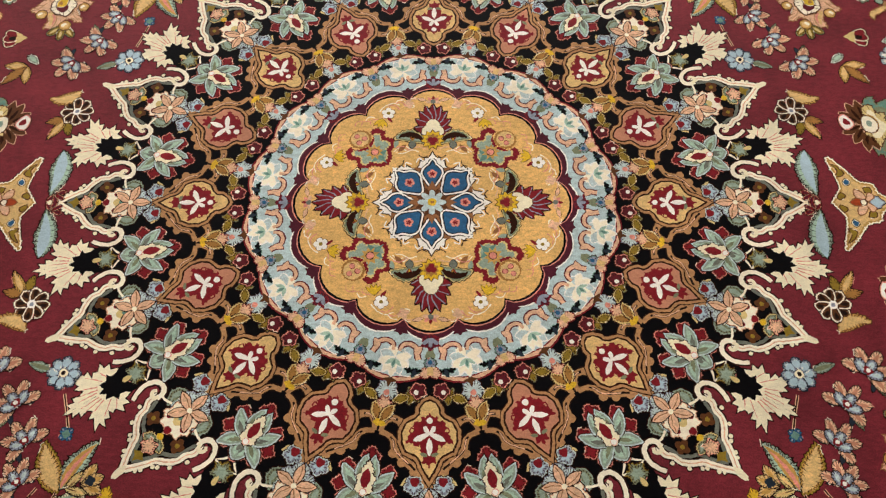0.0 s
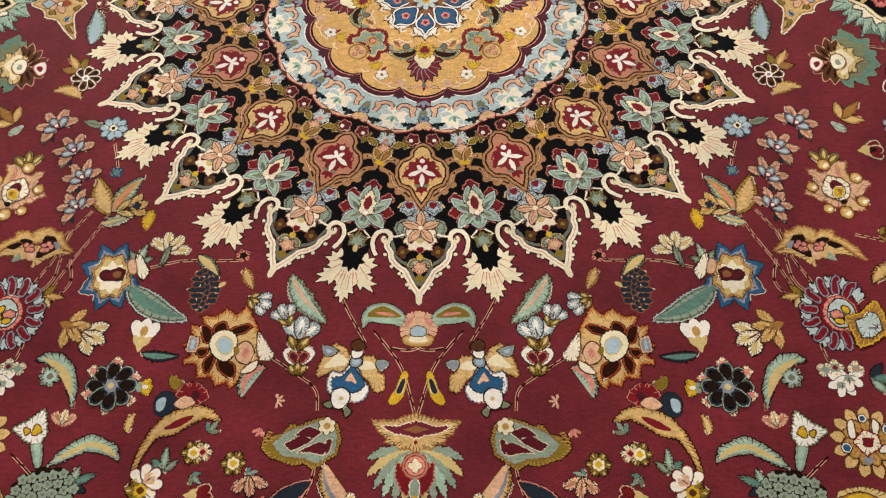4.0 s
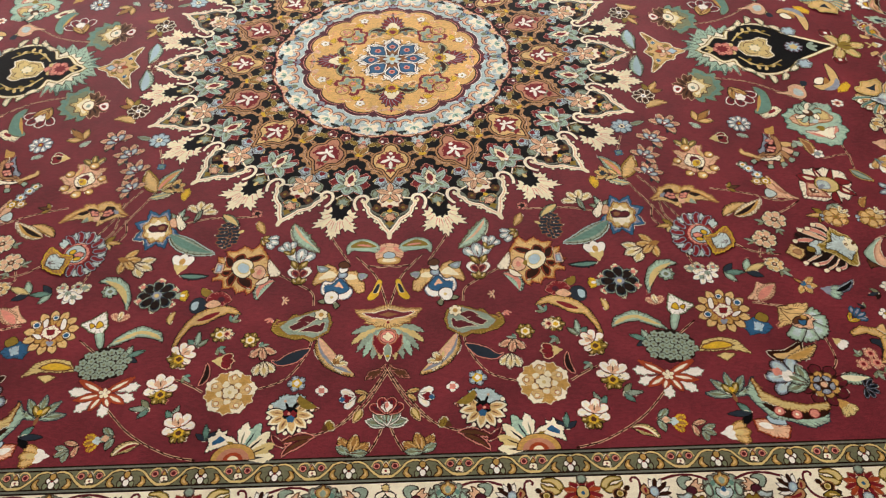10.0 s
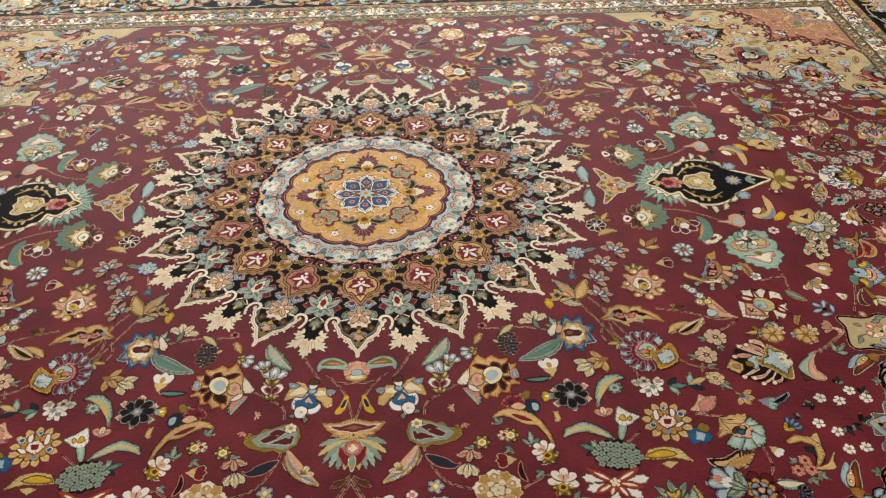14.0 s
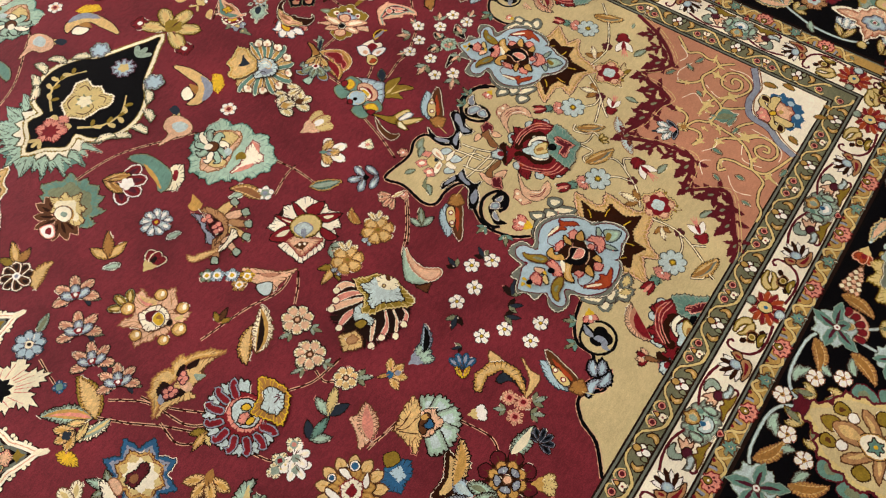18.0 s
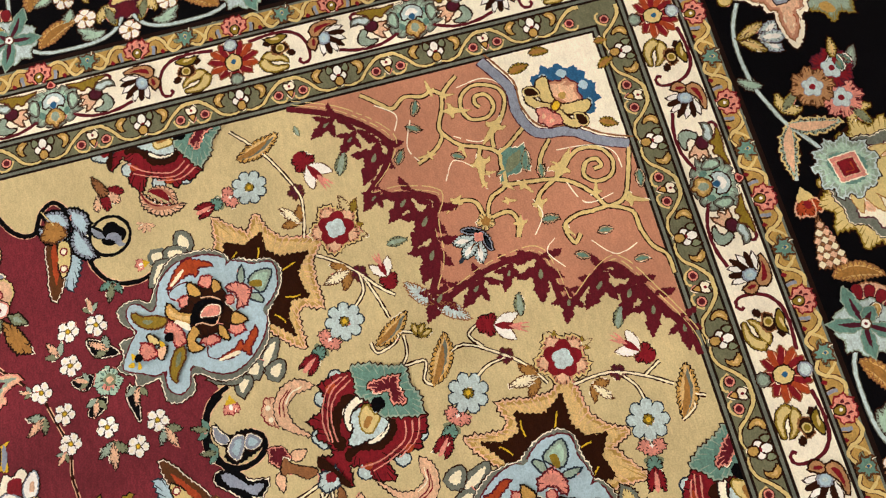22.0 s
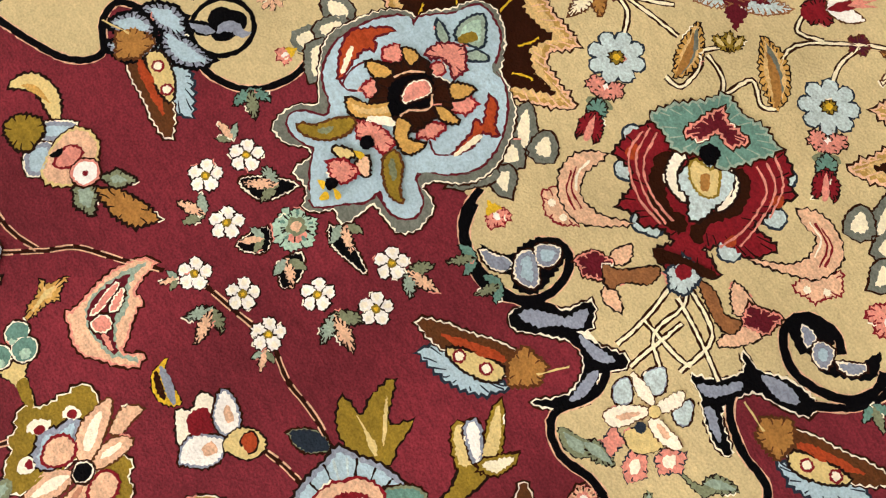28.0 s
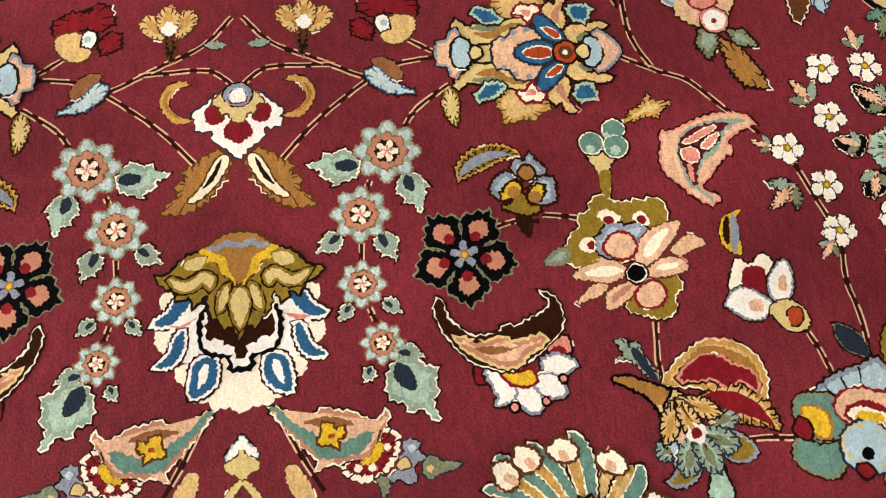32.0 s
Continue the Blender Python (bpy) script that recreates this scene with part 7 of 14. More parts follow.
fourfold("hook", figure(.0598)
    .draw("black", "ivory", 0, (-.01, -.05, -.27, -.02, -.5, .18, -.79, .21, -.66, .45, -.49, .41, -.68, .69, -.83, .86, -.75, .95, -.51, .88, -.32, 1.06, .01, 1.01, .23, .84, -.1, .93, -.29, .87, -.43, .72, -.43, .51, -.25, .33, .04, .11))
    .draw("steel", "", 0, (-.06, 0, -.24, .03, -.47, .24, -.59, .24, -.72, .27, -.56, .41, -.39, .29, -.16, .18))
    .draw("steel", "", 0, (-.5, .45, -.61, .64, -.72, .85, -.53, .75))
    .draw("steel", "", 0, (-.43, .84, -.49, .89, -.27, 1.01, -.11, .98)), corner, 3.402, -1.502, 86.4, label="blue-grey and black hook")
fourfold("hook", figure(.0452)
    .draw("black", "ivory", 0, (-.01, -.05, -.33, .15, -.69, .16, -.77, -.09, -.88, .25, -1.18, .5, -1.34, .86, -1.21, 1.01, -.95, .79, -.74, .49, -.62, .44, -.27, .44, -.1, .63, -.04, 1.04, .09, .94, .08, .49, -.01, .25))
    .draw("steel", "", 0, (-.03, .08, -.29, .22, -.58, .26, -.51, .36, -.1, .3))
    .draw("steel", "", 0, (-.85, .28, -1.11, .52, -1.17, .81, -.94, .68))
    .draw("steel", "", 0, (.02, .39, -.08, .49, .03, .87, .07, .64)), corner, 3.143, -1.723, 82.2, label="blue-grey and black hook")
cream_stem([(4.315, -2.526), (4.333, -2.514), (4.355, -2.522), (4.351, -2.556), (4.309, -2.57), (4.276, -2.542), (4.281, -2.489), (4.323, -2.468), (4.368, -2.479), (4.394, -2.526), (4.37, -2.591), (4.323, -2.61), (4.26, -2.58), (4.218, -2.54), (4.169, -2.533)], .0036, "straw")
cream_stem([(4.442, -2.479), (4.394, -2.424), (4.337, -2.406), (4.285, -2.383), (4.252, -2.386), (4.216, -2.36), (4.188, -2.313), (4.179, -2.289)], .0036, "straw")
cream_stem([(4.384, -2.426), (4.41, -2.394), (4.4, -2.356), (4.413, -2.301), (4.384, -2.253), (4.418, -2.21), (4.458, -2.163)], .0036, "straw")
cream_stem([(4.256, -2.389), (4.208, -2.43), (4.182, -2.492), (4.15, -2.542), (4.11, -2.54), (4.04, -2.535), (4.01, -2.481), (3.955, -2.454)], .0036, "straw")
cream_stem([(4.182, -2.492), (4.135, -2.475), (4.094, -2.481)], .0036, "straw")
cream_stem([(4.15, -2.542), (4.164, -2.577), (4.21, -2.638)], .0036, "straw")
cream_stem([(4.04, -2.535), (4.032, -2.6), (4.019, -2.684), (3.99, -2.743), (3.942, -2.789), (3.894, -2.819), (3.906, -2.877), (3.981, -2.913), (4.061, -2.94)], .0036, "straw")
cream_stem([(4.02, -2.813), (4.025, -2.839), (4.05, -2.83), (4.047, -2.797), (4.007, -2.779), (3.978, -2.814), (3.989, -2.862), (4.037, -2.878), (4.081, -2.851), (4.096, -2.798), (4.079, -2.755), (4.03, -2.707), (3.991, -2.638), (3.945, -2.605)], .0036, "straw")
cream_stem([(4.153, -2.708), (4.092, -2.661), (4.044, -2.654)], .0036, "straw")
cream_stem([(3.894, -2.819), (3.889, -2.769), (3.89, -2.723), (3.87, -2.679), (3.837, -2.676), (3.805, -2.691), (3.829, -2.714)], .0036, "straw")
cream_stem([(3.894, -2.819), (3.857, -2.887), (3.799, -2.893), (3.738, -2.913), (3.698, -2.947), (3.638, -2.95)], .0036, "straw")
cream_stem([(3.944, -2.447), (4.009, -2.431), (4.025, -2.38), (4.004, -2.358)], .0036, "straw")
cream_stem([(3.944, -2.447), (3.954, -2.519), (3.917, -2.541), (3.867, -2.528)], .0036, "straw")
w = Weave()
for pts in ([(4.40, -2.47), (4.41, -2.56), (4.36, -2.62), (4.27, -2.62)], [(4.24, -2.42), (4.20, -2.50), (4.24, -2.57)], [(4.33, -2.30), (4.24, -2.27), (4.18, -2.30)], [(4.11, -2.72), (4.10, -2.82), (4.06, -2.89), (3.98, -2.90)],
            [(4.00, -2.72), (3.92, -2.76), (3.93, -2.86)], [(3.80, -2.74), (3.74, -2.80), (3.76, -2.88)], [(3.86, -2.58), (3.92, -2.62), (3.98, -2.60)], [(4.10, -2.36), (4.16, -2.40), (4.12, -2.46)], [(4.41, -2.20), (4.36, -2.26), (4.30, -2.24)], [(3.74, -2.64), (3.80, -2.60), (3.84, -2.64)]):
    threads(w, spline(uni(pts), 6), 0.0002, "ivory", 0.9, 0.25)
fourfold("pale_tendril", w, corner, .0001, .0001, 0, label="fine broken ivory tendrils")
w = figure(.04).draw("teal", "ivory", 2, (0, -.1, .1, .1, .3, .2, .5, .5, .3, .45, .28, .7, .12, .8, 0, 1.15), rag=0.8).draw("moss", "", 2, (0, .1, .1, .3, .16, .5, 0, .85), rag=0.5)
fourfold("teal_pendant", w, corner, 4.15, -2.62, 45, label="teal leaf hanging from the ivory tip")
fourfold("straw_leaf", swelling(.0231), corner, 4.262, -2.578, 45.1)
fourfold("straw_leaf", swelling(.0196), corner, 4.333, -2.408, 167.2)
fourfold("straw_leaf", swelling(.0236), corner, 4.163, -2.483, 82.3)
fourfold("straw_leaf", swelling(.0116), corner, 4.055, -2.524, 132)
fourfold("straw_leaf", swelling(.0241), corner, 4.02, -2.691, -129.3)
fourfold("straw_leaf", swelling(.0174), corner, 3.98, -2.625, 80.1)
fourfold("straw_leaf", swelling(.0125), corner, 3.928, -2.795, -103.8)
fourfold("straw_leaf", swelling(.0176), corner, 3.906, -2.871, 159.6)
fourfold("straw_leaf", swelling(.0121), corner, 4.197, -2.349, -.5)
fourfold("straw_leaf", swelling(.0115), corner, 4.211, -2.431, 101.8)
fourfold("straw_leaf", swelling(.0128), corner, 4.04, -2.577, 127.1)
fourfold("straw_leaf", swelling(.0128), corner, 4.394, -2.387, -81.1)
fourfold("straw_leaf", swelling(.015), corner, 4.039, -2.389, 38.6)
fourfold("straw_leaf", swelling(.0155), corner, 3.93, -2.553, 73.1)
fourfold("straw_leaf", swelling(.0094), corner, 4.045, -2.476, -78.3)
fourfold("straw_leaf", swelling(.0101), corner, 3.991, -2.512, 168.6)
fourfold("straw_leaf", swelling(.0102), corner, 3.864, -2.668, 127.8)
fourfold("straw_leaf", swelling(.0079), corner, 4.09, -2.482, -177.2)
fourfold("straw_leaf", swelling(.01), corner, 4.384, -2.413, 176)
fourfold("straw_leaf", swelling(.0087), corner, 4.053, -2.722, -38.5)
fourfold("scroll_knot", rosette(.0097, 5, 'straw', 'coffee', 'amber', ''), corner, 3.941, -2.445, 148)
fourfold("plum_spray", plum_spray(.0255), corner, 4.401, -2.062, 32.3, label="hanging spray of dark red leaves")
fourfold("plum_spray", plum_spray(.0232), corner, 4.336, -2.118, 47.7, label="hanging spray of dark red leaves")
fourfold("plum_spray", plum_spray(.0361), corner, 4.271, -2.182, 58.3, label="hanging spray of dark red leaves")
fourfold("plum_spray", plum_spray(.0213), corner, 4.12, -2.148, 40, label="hanging spray of dark red leaves")
fourfold("plum_spray", plum_spray(.03), corner, 4.089, -2.239, 42.9, label="hanging spray of dark red leaves")
fourfold("plum_spray", plum_spray(.0379), corner, 4.027, -2.29, 55.2, label="hanging spray of dark red leaves")
fourfold("plum_spray", plum_spray(.0357), corner, 3.916, -2.28, 60, label="hanging spray of dark red leaves")
fourfold("plum_spray", plum_spray(.0317), corner, 3.773, -2.273, 50.8, label="hanging spray of dark red leaves")
fourfold("plum_spray", plum_spray(.0271), corner, 3.765, -2.387, 41.7, label="hanging spray of dark red leaves")
fourfold("plum_spray", plum_spray(.023), corner, 3.79, -2.483, 62.4, label="hanging spray of dark red leaves")
fourfold("plum_spray", plum_spray(.0344), corner, 3.779, -2.57, 77.9, label="hanging spray of dark red leaves")
fourfold("plum_spray", plum_spray(.0249), corner, 3.661, -2.628, 70.3, label="hanging spray of dark red leaves")
fourfold("plum_spray", plum_spray(.0331), corner, 3.688, -2.75, 45.5, label="hanging spray of dark red leaves")
fourfold("plum_spray", plum_spray(.0323), corner, 3.648, -2.819, 60.8, label="hanging spray of dark red leaves")
fourfold("plum_spray", plum_spray(.0319), corner, 3.585, -2.866, 70.7, label="hanging spray of dark red leaves")
fourfold("plum_spray", plum_spray(.0256), corner, 3.503, -2.926, 86.2, label="hanging spray of dark red leaves")
# the black cartouches on the long axis

def cartouche(length):
    """A black pointed shield with a cream rim and a pale blue frilled collar; y runs outward along the long axis."""
    w = Weave()
    L = length
    def ol(half):
        return [(x * L, y * L) for x, y in spline(both(half), 3, True)]
    frill = []
    for i in range(11):
        a = radians(-110 + 20 * i)
        for j, k in ((0, 0.21), (0.33, 0.30), (0.5, 0.20), (0.75, 0.26)):
            q = a + radians(20 * j)
            frill.append((L * k * math.sin(q), L * 0.27 - L * k * math.cos(q) * 1.0))
    w.edged(frill + [(0, L * 0.5)], "mint", "teal", 0.6, 0.001)
    collar = []
    for i in range(13):
        a = radians(-120 + 20 * i)
        for j, k in ((0, 0.205), (0.5, 0.165)):
            q = a + radians(20 * j)
            collar.append((L * k * math.sin(q), L * 0.29 - L * k * math.cos(q)))
    w.edged(collar + [(0, L * 0.5)], "ivory", "moss", 1.2, 0.001)
    half = [(0, 0.10), (0.05, 0.17), (0.13, 0.23), (0.11, 0.31), (0.20, 0.34), (0.27, 0.44), (0.275, 0.55), (0.22, 0.66), (0.15, 0.72), (0.08, 0.85), (0.03, 0.94), (0, 1.0)]
    w.add(ragged(grown(ol(half), 0.0085), 2.2), "olive", 2.0)
    w.add(ragged(grown(ol(half), 0.0065), 1.2), "cream", 2.4)
    w.add(grown(ol(half), 0.0012), "olive", 2.8)
    w.add(ol(half), "black", 3.2)
    for s in (1, -1):
        for x, y, a in ((0.30, 0.42, -60), (0.33, 0.52, -90), (0.30, 0.63, -120), (0.22, 0.73, -140), (0.26, 0.36, -40)):
            w.edged(move(turn(blade(L * 0.10, L * 0.04, s * 80, 3, 0.4, 0.5, 0), s * (a + 50)), s * (x - 0.03) * L, (y - 0.03) * L), "cream", "moss", 1.8, 0.0012)
        w.edged(move(lobes(6, L * 0.05, 0.25), s * 0.19 * L, 0.76 * L), "steel", "sage", 1.9, 0.001)
        arc = spline([(s * L * 0.09, L * 0.34), (s * L * 0.18, L * 0.42), (s * L * 0.2, L * 0.52), (s * L * 0.14, L * 0.62)], 5)
        w.add(ribbon(arc, 0.004, 0.002), "straw", 3.6)
        for i in range(3, len(arc) - 1, 3):
            w.add(move(turn(petal(L * 0.05, L * 0.024), s * (-30 - 8 * i)), *arc[i]), "straw", 3.8)
            w.add(move(turn(petal(L * 0.045, L * 0.02), s * (60 - 8 * i)), *arc[i]), "olive", 3.8)
        w.add(move(turn(petal(L * 0.07, L * 0.04), s * -70), 0, L * 0.3), "straw", 3.7)
    w.edged(move(lobes(6, L * 0.075, 0.25), 0, L * 0.26), "pink", "red", 3.6, 0.001)
    w.add(move(spikes(9, L * 0.05, 0.6), 0, L * 0.25), "red", 5)
    w.edged(move(lobes(4, L * 0.03, 0.3), 0, L * 0.34), "pink", "dark", 4.0, 0.0008)
    shield = [(0, 0.36), (0.075, 0.40), (0.09, 0.48), (0.115, 0.53), (0.09, 0.58), (0.04, 0.56), (0, 0.585)]
    w.edged([(x * L, y * L) for x, y in both(shield)], "straw", "ivory", 4.0, 0.0022)
    for s in (1, -1):
        w.add(ribbon(spline([(s * L * 0.02, L * 0.40), (s * L * 0.06, L * 0.42), (s * L * 0.065, L * 0.47), (s * L * 0.04, L * 0.485)], 5), 0.0022, 0.0012), "brown", 5.2)
        w.add(ribbon(spline([(s * L * 0.03, L * 0.54), (s * L * 0.07, L * 0.55), (s * L * 0.085, L * 0.52)], 5), 0.0020, 0.0012), "brown", 5.2)
    w.add(move(spikes(7, L * 0.05, 0.55), 0, L * 0.475), "moss", 5.6)
    w.add(move(lobes(5, L * 0.038, 0.3), 0, L * 0.475), "cream", 5.9)
    w.edged(move(lobes(9, L * 0.062, 0.3), 0, L * 0.74), "steel", "plum", 3.8, 0.001)
    w.add(move(lobes(5, L * 0.03, 0.3), 0, L * 0.74), "straw", 5.3)
    for a in (0, 40, -40):
        w.add(move(turn(petal(L * 0.08, L * 0.03), a), 0, L * 0.83), "sage", 3.8)
        w.add(move(turn(petal(L * 0.06, L * 0.02), a + 180), 0, L * 0.19), "straw", 3.8)
    return w

fourfold("cartouche", cartouche(.3234), field, 1.98, 0, -90, label="black pointed cartouche with a pale blue frill")


# ---- the maroon field, motif by motif ----
# along the short axis
put("blue_bell", fan(.0499, [(3, 90, .62, .4, .35, 'ice', 'steel', .6), (2, 70, .5, .26, 0, 'olive', 'dark', 1.1)]), .484, -1.84, 6.8)
put("blue_bell", fan(.0345, [(3, 90, .62, .4, .35, 'ice', 'steel', .6), (2, 70, .5, .26, 0, 'olive', 'dark', 1.1)]), .523, -1.734, -25)
put("blue_bell", fan(.035, [(3, 90, .62, .4, .35, 'ice', 'steel', .6), (3, 90, .5, .26, 0, 'olive', 'dark', 1.1)]), .702, -1.614, 108.3)
put("twin_blossom", fan(.0428, [(2, 70, .7, .5, .3, 'white', 'dark', .6), (2, 70, .42, .26, .38, 'red', 'pink', .6), (3, 80, .42, .28, 0, 'olive', 'dark', 1)]), .473, -1.943, .1, label="white twin blossom with red hearts")
put("seed_pod", fan(.013, [(3, 80, .9, .4, 0, 'pink', 'dark', .7)]), .592, -2.155, -157)
put("yellow_blossom", rosette(.0161, 6, 'olive', 'dark', 'cream', 'yellow', .3, .5), .682, -2.289, -90.7)
put("yellow_blossom", rosette(.0162, 6, 'olive', 'dark', 'cream', 'yellow', .3, .5), .837, -2.25, -90.7)
put("yellow_blossom", rosette(.0199, 6, 'olive', 'dark', 'yellow', 'brown', .32, .45), 1.016, -2.391, -90.7, label="olive and yellow blossom")
put("white_blossom", fan(.0283, [(5, 200, .8, .5, .1, 'white', 'pink', .6)], [('lobes', 4, .3, .35, 'peach')]), 1.011, -2.367, 47.9)
put("yellow_blossom", rosette(.0193, 6, 'olive', 'dark', 'yellow', 'brown', .32, .45), 1.07, -2.589, -90.6, label="olive and yellow blossom")
put("white_blossom", fan(.0329, [(5, 200, .8, .5, .1, 'white', 'pink', .6)], [('lobes', 4, .3, .35, 'peach')]), 1.074, -2.562, -9.7)
put("yellow_blossom", rosette(.0188, 6, 'olive', 'dark', 'yellow', 'brown', .32, .45), .948, -2.798, -90.6, label="olive and yellow blossom")
put("white_blossom", fan(.0314, [(5, 200, .8, .5, .1, 'white', 'pink', .6)], [('lobes', 4, .3, .35, 'peach')]), .952, -2.773, -13.9)
put("blossom", rosette(.0122, 6, 'cream', 'dark', 'peach', 'red'), .803, -2.247, -90.7)
put("twin_bell", fan(.0562, [(3, 70, .5, .3, .5, 'cream', 'dark', .7), (3, 100, .45, .25, 0, 'peach', 'dark', .8)]), .618, -2.337, 170.2)
put("small_leaf", sprig(.0203, ('moss', 'sage', 'teal')), .79, -2.172, 32.8)
put("small_leaf", sprig(.019, ('moss', 'sage', 'teal')), .837, -2.334, 125.9)
put("small_leaf", sprig(.0318, ('moss', 'sage', 'teal')), .943, -2.321, 1.4)
put("small_leaf", sprig(.0174, ('moss', 'sage', 'teal')), .978, -2.491, 131.7)
put("small_leaf", sprig(.0309, ('moss', 'sage', 'teal')), 1.109, -2.666, -87.4)
put("small_leaf", sprig(.0277, ('moss', 'sage', 'teal')), .997, -2.73, 21.2)
put("small_leaf", sprig(.0165, ('moss', 'sage', 'teal')), .631, -2.332, 72.6)
put("red_bud", bud(.0352, 'straw', 'red', 'peach'), .855, -2.406, 93.9)
put("swirl_stem", leaf(.0416, .2, 60, 'dark', 'pink'), .894, -2.544, 9.7)
put("swirl_stem", leaf(.0382, .3, 130, 'brown', 'pink', 'olive'), .409, -2.619, 132.2)
put("blue_blossom", rosette(.0156, 5, 'steel', 'dark', 'yellow', 'white'), .43, -2.552, -90.6)
put("blossom", rosette(.0101, 4, 'white', 'dark', 'pink', ''), .309, -2.597, -90.6)
put("red_bud", fan(.0475, [(3, 80, .55, .34, .4, 'white', 'dark', .9), (2, 60, .45, .2, 0, 'wheat', 'dark', 1.1)], [('lobes', 4, .16, .7, 'red'), ('lobes', 4, .1, .85, 'blue')]), .091, -2.623, -103.3, label="white and red bud")
put("olive_bud", leaf(.0249, .5, 0, 'olive', 'peach', 'straw'), .118, -2.707, -152.5)
put("axis_bud", fan(.0578, [(5, 150, .55, .3, .05, 'sage', 'white', 1), (4, 120, .5, .3, .4, 'red', 'pink', .7)], [('lobes', 4, .16, .6, 'white'), ('petal', 4, .1, .55, 'pink')]), 0, -2.803, 0, label="grey-green bud with red petals")
put("lotus_leaf", fan(.0369, [(3, 90, .9, .5, 0, 'gold', 'amber', 1.1), (2, 140, .7, .4, 0, 'sage', 'dark', 1.1)]), .162, -2.938, 14.2, label="golden lotus leaves")
put("vine_leaf", leaf(.052, .24, 30, 'wine', 'pink', 'brown', '', 5, 1), .33, -2.842, -100)
put("vine_leaf", leaf(.046, .26, 40, 'wine', 'pink', 'brown', '', 4, 1), .35, -2.856, -122)
put("vine_leaf", leaf(.03, .3, -40, 'wine', 'pink'), .455, -2.885, -48)
put("vine_bud", bud(.022, 'brown', 'olive', 'cream'), .3, -2.81, 60)
put("dark_sprig", sprig(.0283, ('navy', 'teal', 'navy')), .819, -2.842, -5.4)
stem([(.005, -2.102), (.057, -1.925), (.115, -1.835), (.18, -1.753)])
stem([(-.069, -1.75), (.011, -1.834), (.115, -1.828)])
stem([(.212, -1.803), (.287, -1.67), (.328, -1.584)])
stem([(.371, -2.285), (.402, -2.4), (.488, -2.526), (.627, -2.582)])
stem([(.873, -2.584), (.961, -2.531), (1.061, -2.491)])
stem([(.006, -2.493), (.087, -2.629), (.226, -2.79), (.406, -2.85), (.496, -2.863)])
stem([(-.013, -2.479), (.098, -2.679), (.219, -2.793)])
stem([(.021, -2.808), (.045, -2.871), (.08, -2.932)])
stem([(.382, -2.085), (.397, -1.999), (.488, -1.93), (.595, -1.861)])
# between the medallion and the border
put("silver_leaf", leaf(.0856, .32, 35, 'sage', 'moss', 'mint', 'peach', 7, 1), .527, -1.509, 145, label="silvery green leaf")
put("tassel", leaf(.0357, .4, 20, 'gold', 'brown'), .73, -1.473, 155.8)
put("tassel", leaf(.0144, .4, 10, 'straw', 'brown'), .801, -1.538, -125.1)
put("feather_leaf", leaf(.0459, .42, -15, 'moss', 'dark', 'straw', '', 6, 1), .936, -1.414, 133.5)
put("small_flower", rosette(.0108, 5, 'pink', 'dark', 'dark', ''), .745, -1.415, -90.8)
put("dark_grape", heap(.0416, .8, 6, 'navy', 'umber', ''), .959, -1.575, 89.2, label="dark bunch of grapes")
put("green_leaf", leaf(.1021, .3, 40, 'moss', 'ice', 'teal', '', 0), 1.209, -1.55, 121.6, label="broad green leaf with a pale rim")
put("small_leaf", sprig(.034, ('moss', 'sage', 'moss')), 1.189, -1.454, 16.4)
put("spray_blossom", fan(.0572, [(4, 130, .55, .3, .45, 'cream', 'brown', .6), (1, 0, .6, .18, 0, 'sage', 'dark', 1)]), 1.092, -1.471, 17.1)
stem([(1.132, -1.471), (1, -1.44), (.863, -1.439), (.727, -1.437)])
stem([(1.514, -1.293), (1.538, -1.404), (1.608, -1.548), (1.626, -1.601)])
stem([(1.431, -1.197), (1.509, -1.33), (1.528, -1.512), (1.575, -1.583)])
put("sprig", sprig(.0315, ('straw', 'gold', 'olive'), 'dark'), 1.559, -1.6, 95.5)
put("tan_bud", fan(.0806, [(3, 80, .45, .28, .45, 'cream', 'dark', 1), (4, 140, .4, .2, .15, 'wheat', 'brown', 1.1)], [('petal', 4, .14, 0, 'amber')]), 1.46, -1.719, 113.5, label="cream bud on an amber calyx")
put("white_tulip", bud(.0488, 'straw', 'white', 'dark', 'gold'), 1.12, -1.848, 7.5)
put("dark_leaf", leaf(.0493, .3, 20, 'navy', 'dark', 'teal', '', 6, 0), 1.101, -1.854, 94.3)
put("green_rosette", daisy(.0336, 8, 'navy', 'sage', 'steel', 'straw', .45, 'dark'), 1.2, -1.987, -90.7, label="dark green rosette with pale tips")
put("pink_tip", rosette(.0084, 4, 'cream', 'dark', 'pink', ''), 1.286, -2.02, -90.7)
put("pink_tip", rosette(.0083, 4, 'cream', 'dark', 'pink', ''), 1.204, -2.079, -90.7)
put("pink_tip", rosette(.0083, 4, 'cream', 'dark', 'pink', ''), 1.118, -2.046, -90.7)
put("pink_tip", rosette(.0084, 4, 'cream', 'dark', 'pink', ''), 1.113, -1.953, -90.7)
put("pink_tip", rosette(.0085, 4, 'cream', 'dark', 'pink', ''), 1.195, -1.892, -90.7)
put("pink_tip", rosette(.0085, 4, 'cream', 'dark', 'pink', ''), 1.283, -1.926, -90.7)
put("side_bud", bud(.0277, 'sage', 'yellow', 'dark', 'white'), 1.118, -1.992, 89.3)
put("small_peony", rosette(.0152, 7, 'sage', 'dark', 'ice', 'moss'), 1.451, -1.949, -90.7)
put("crescent", leaf(.0275, .4, -70, 'gold', 'dark', 'straw'), 1.1, -2.176, 10.4)
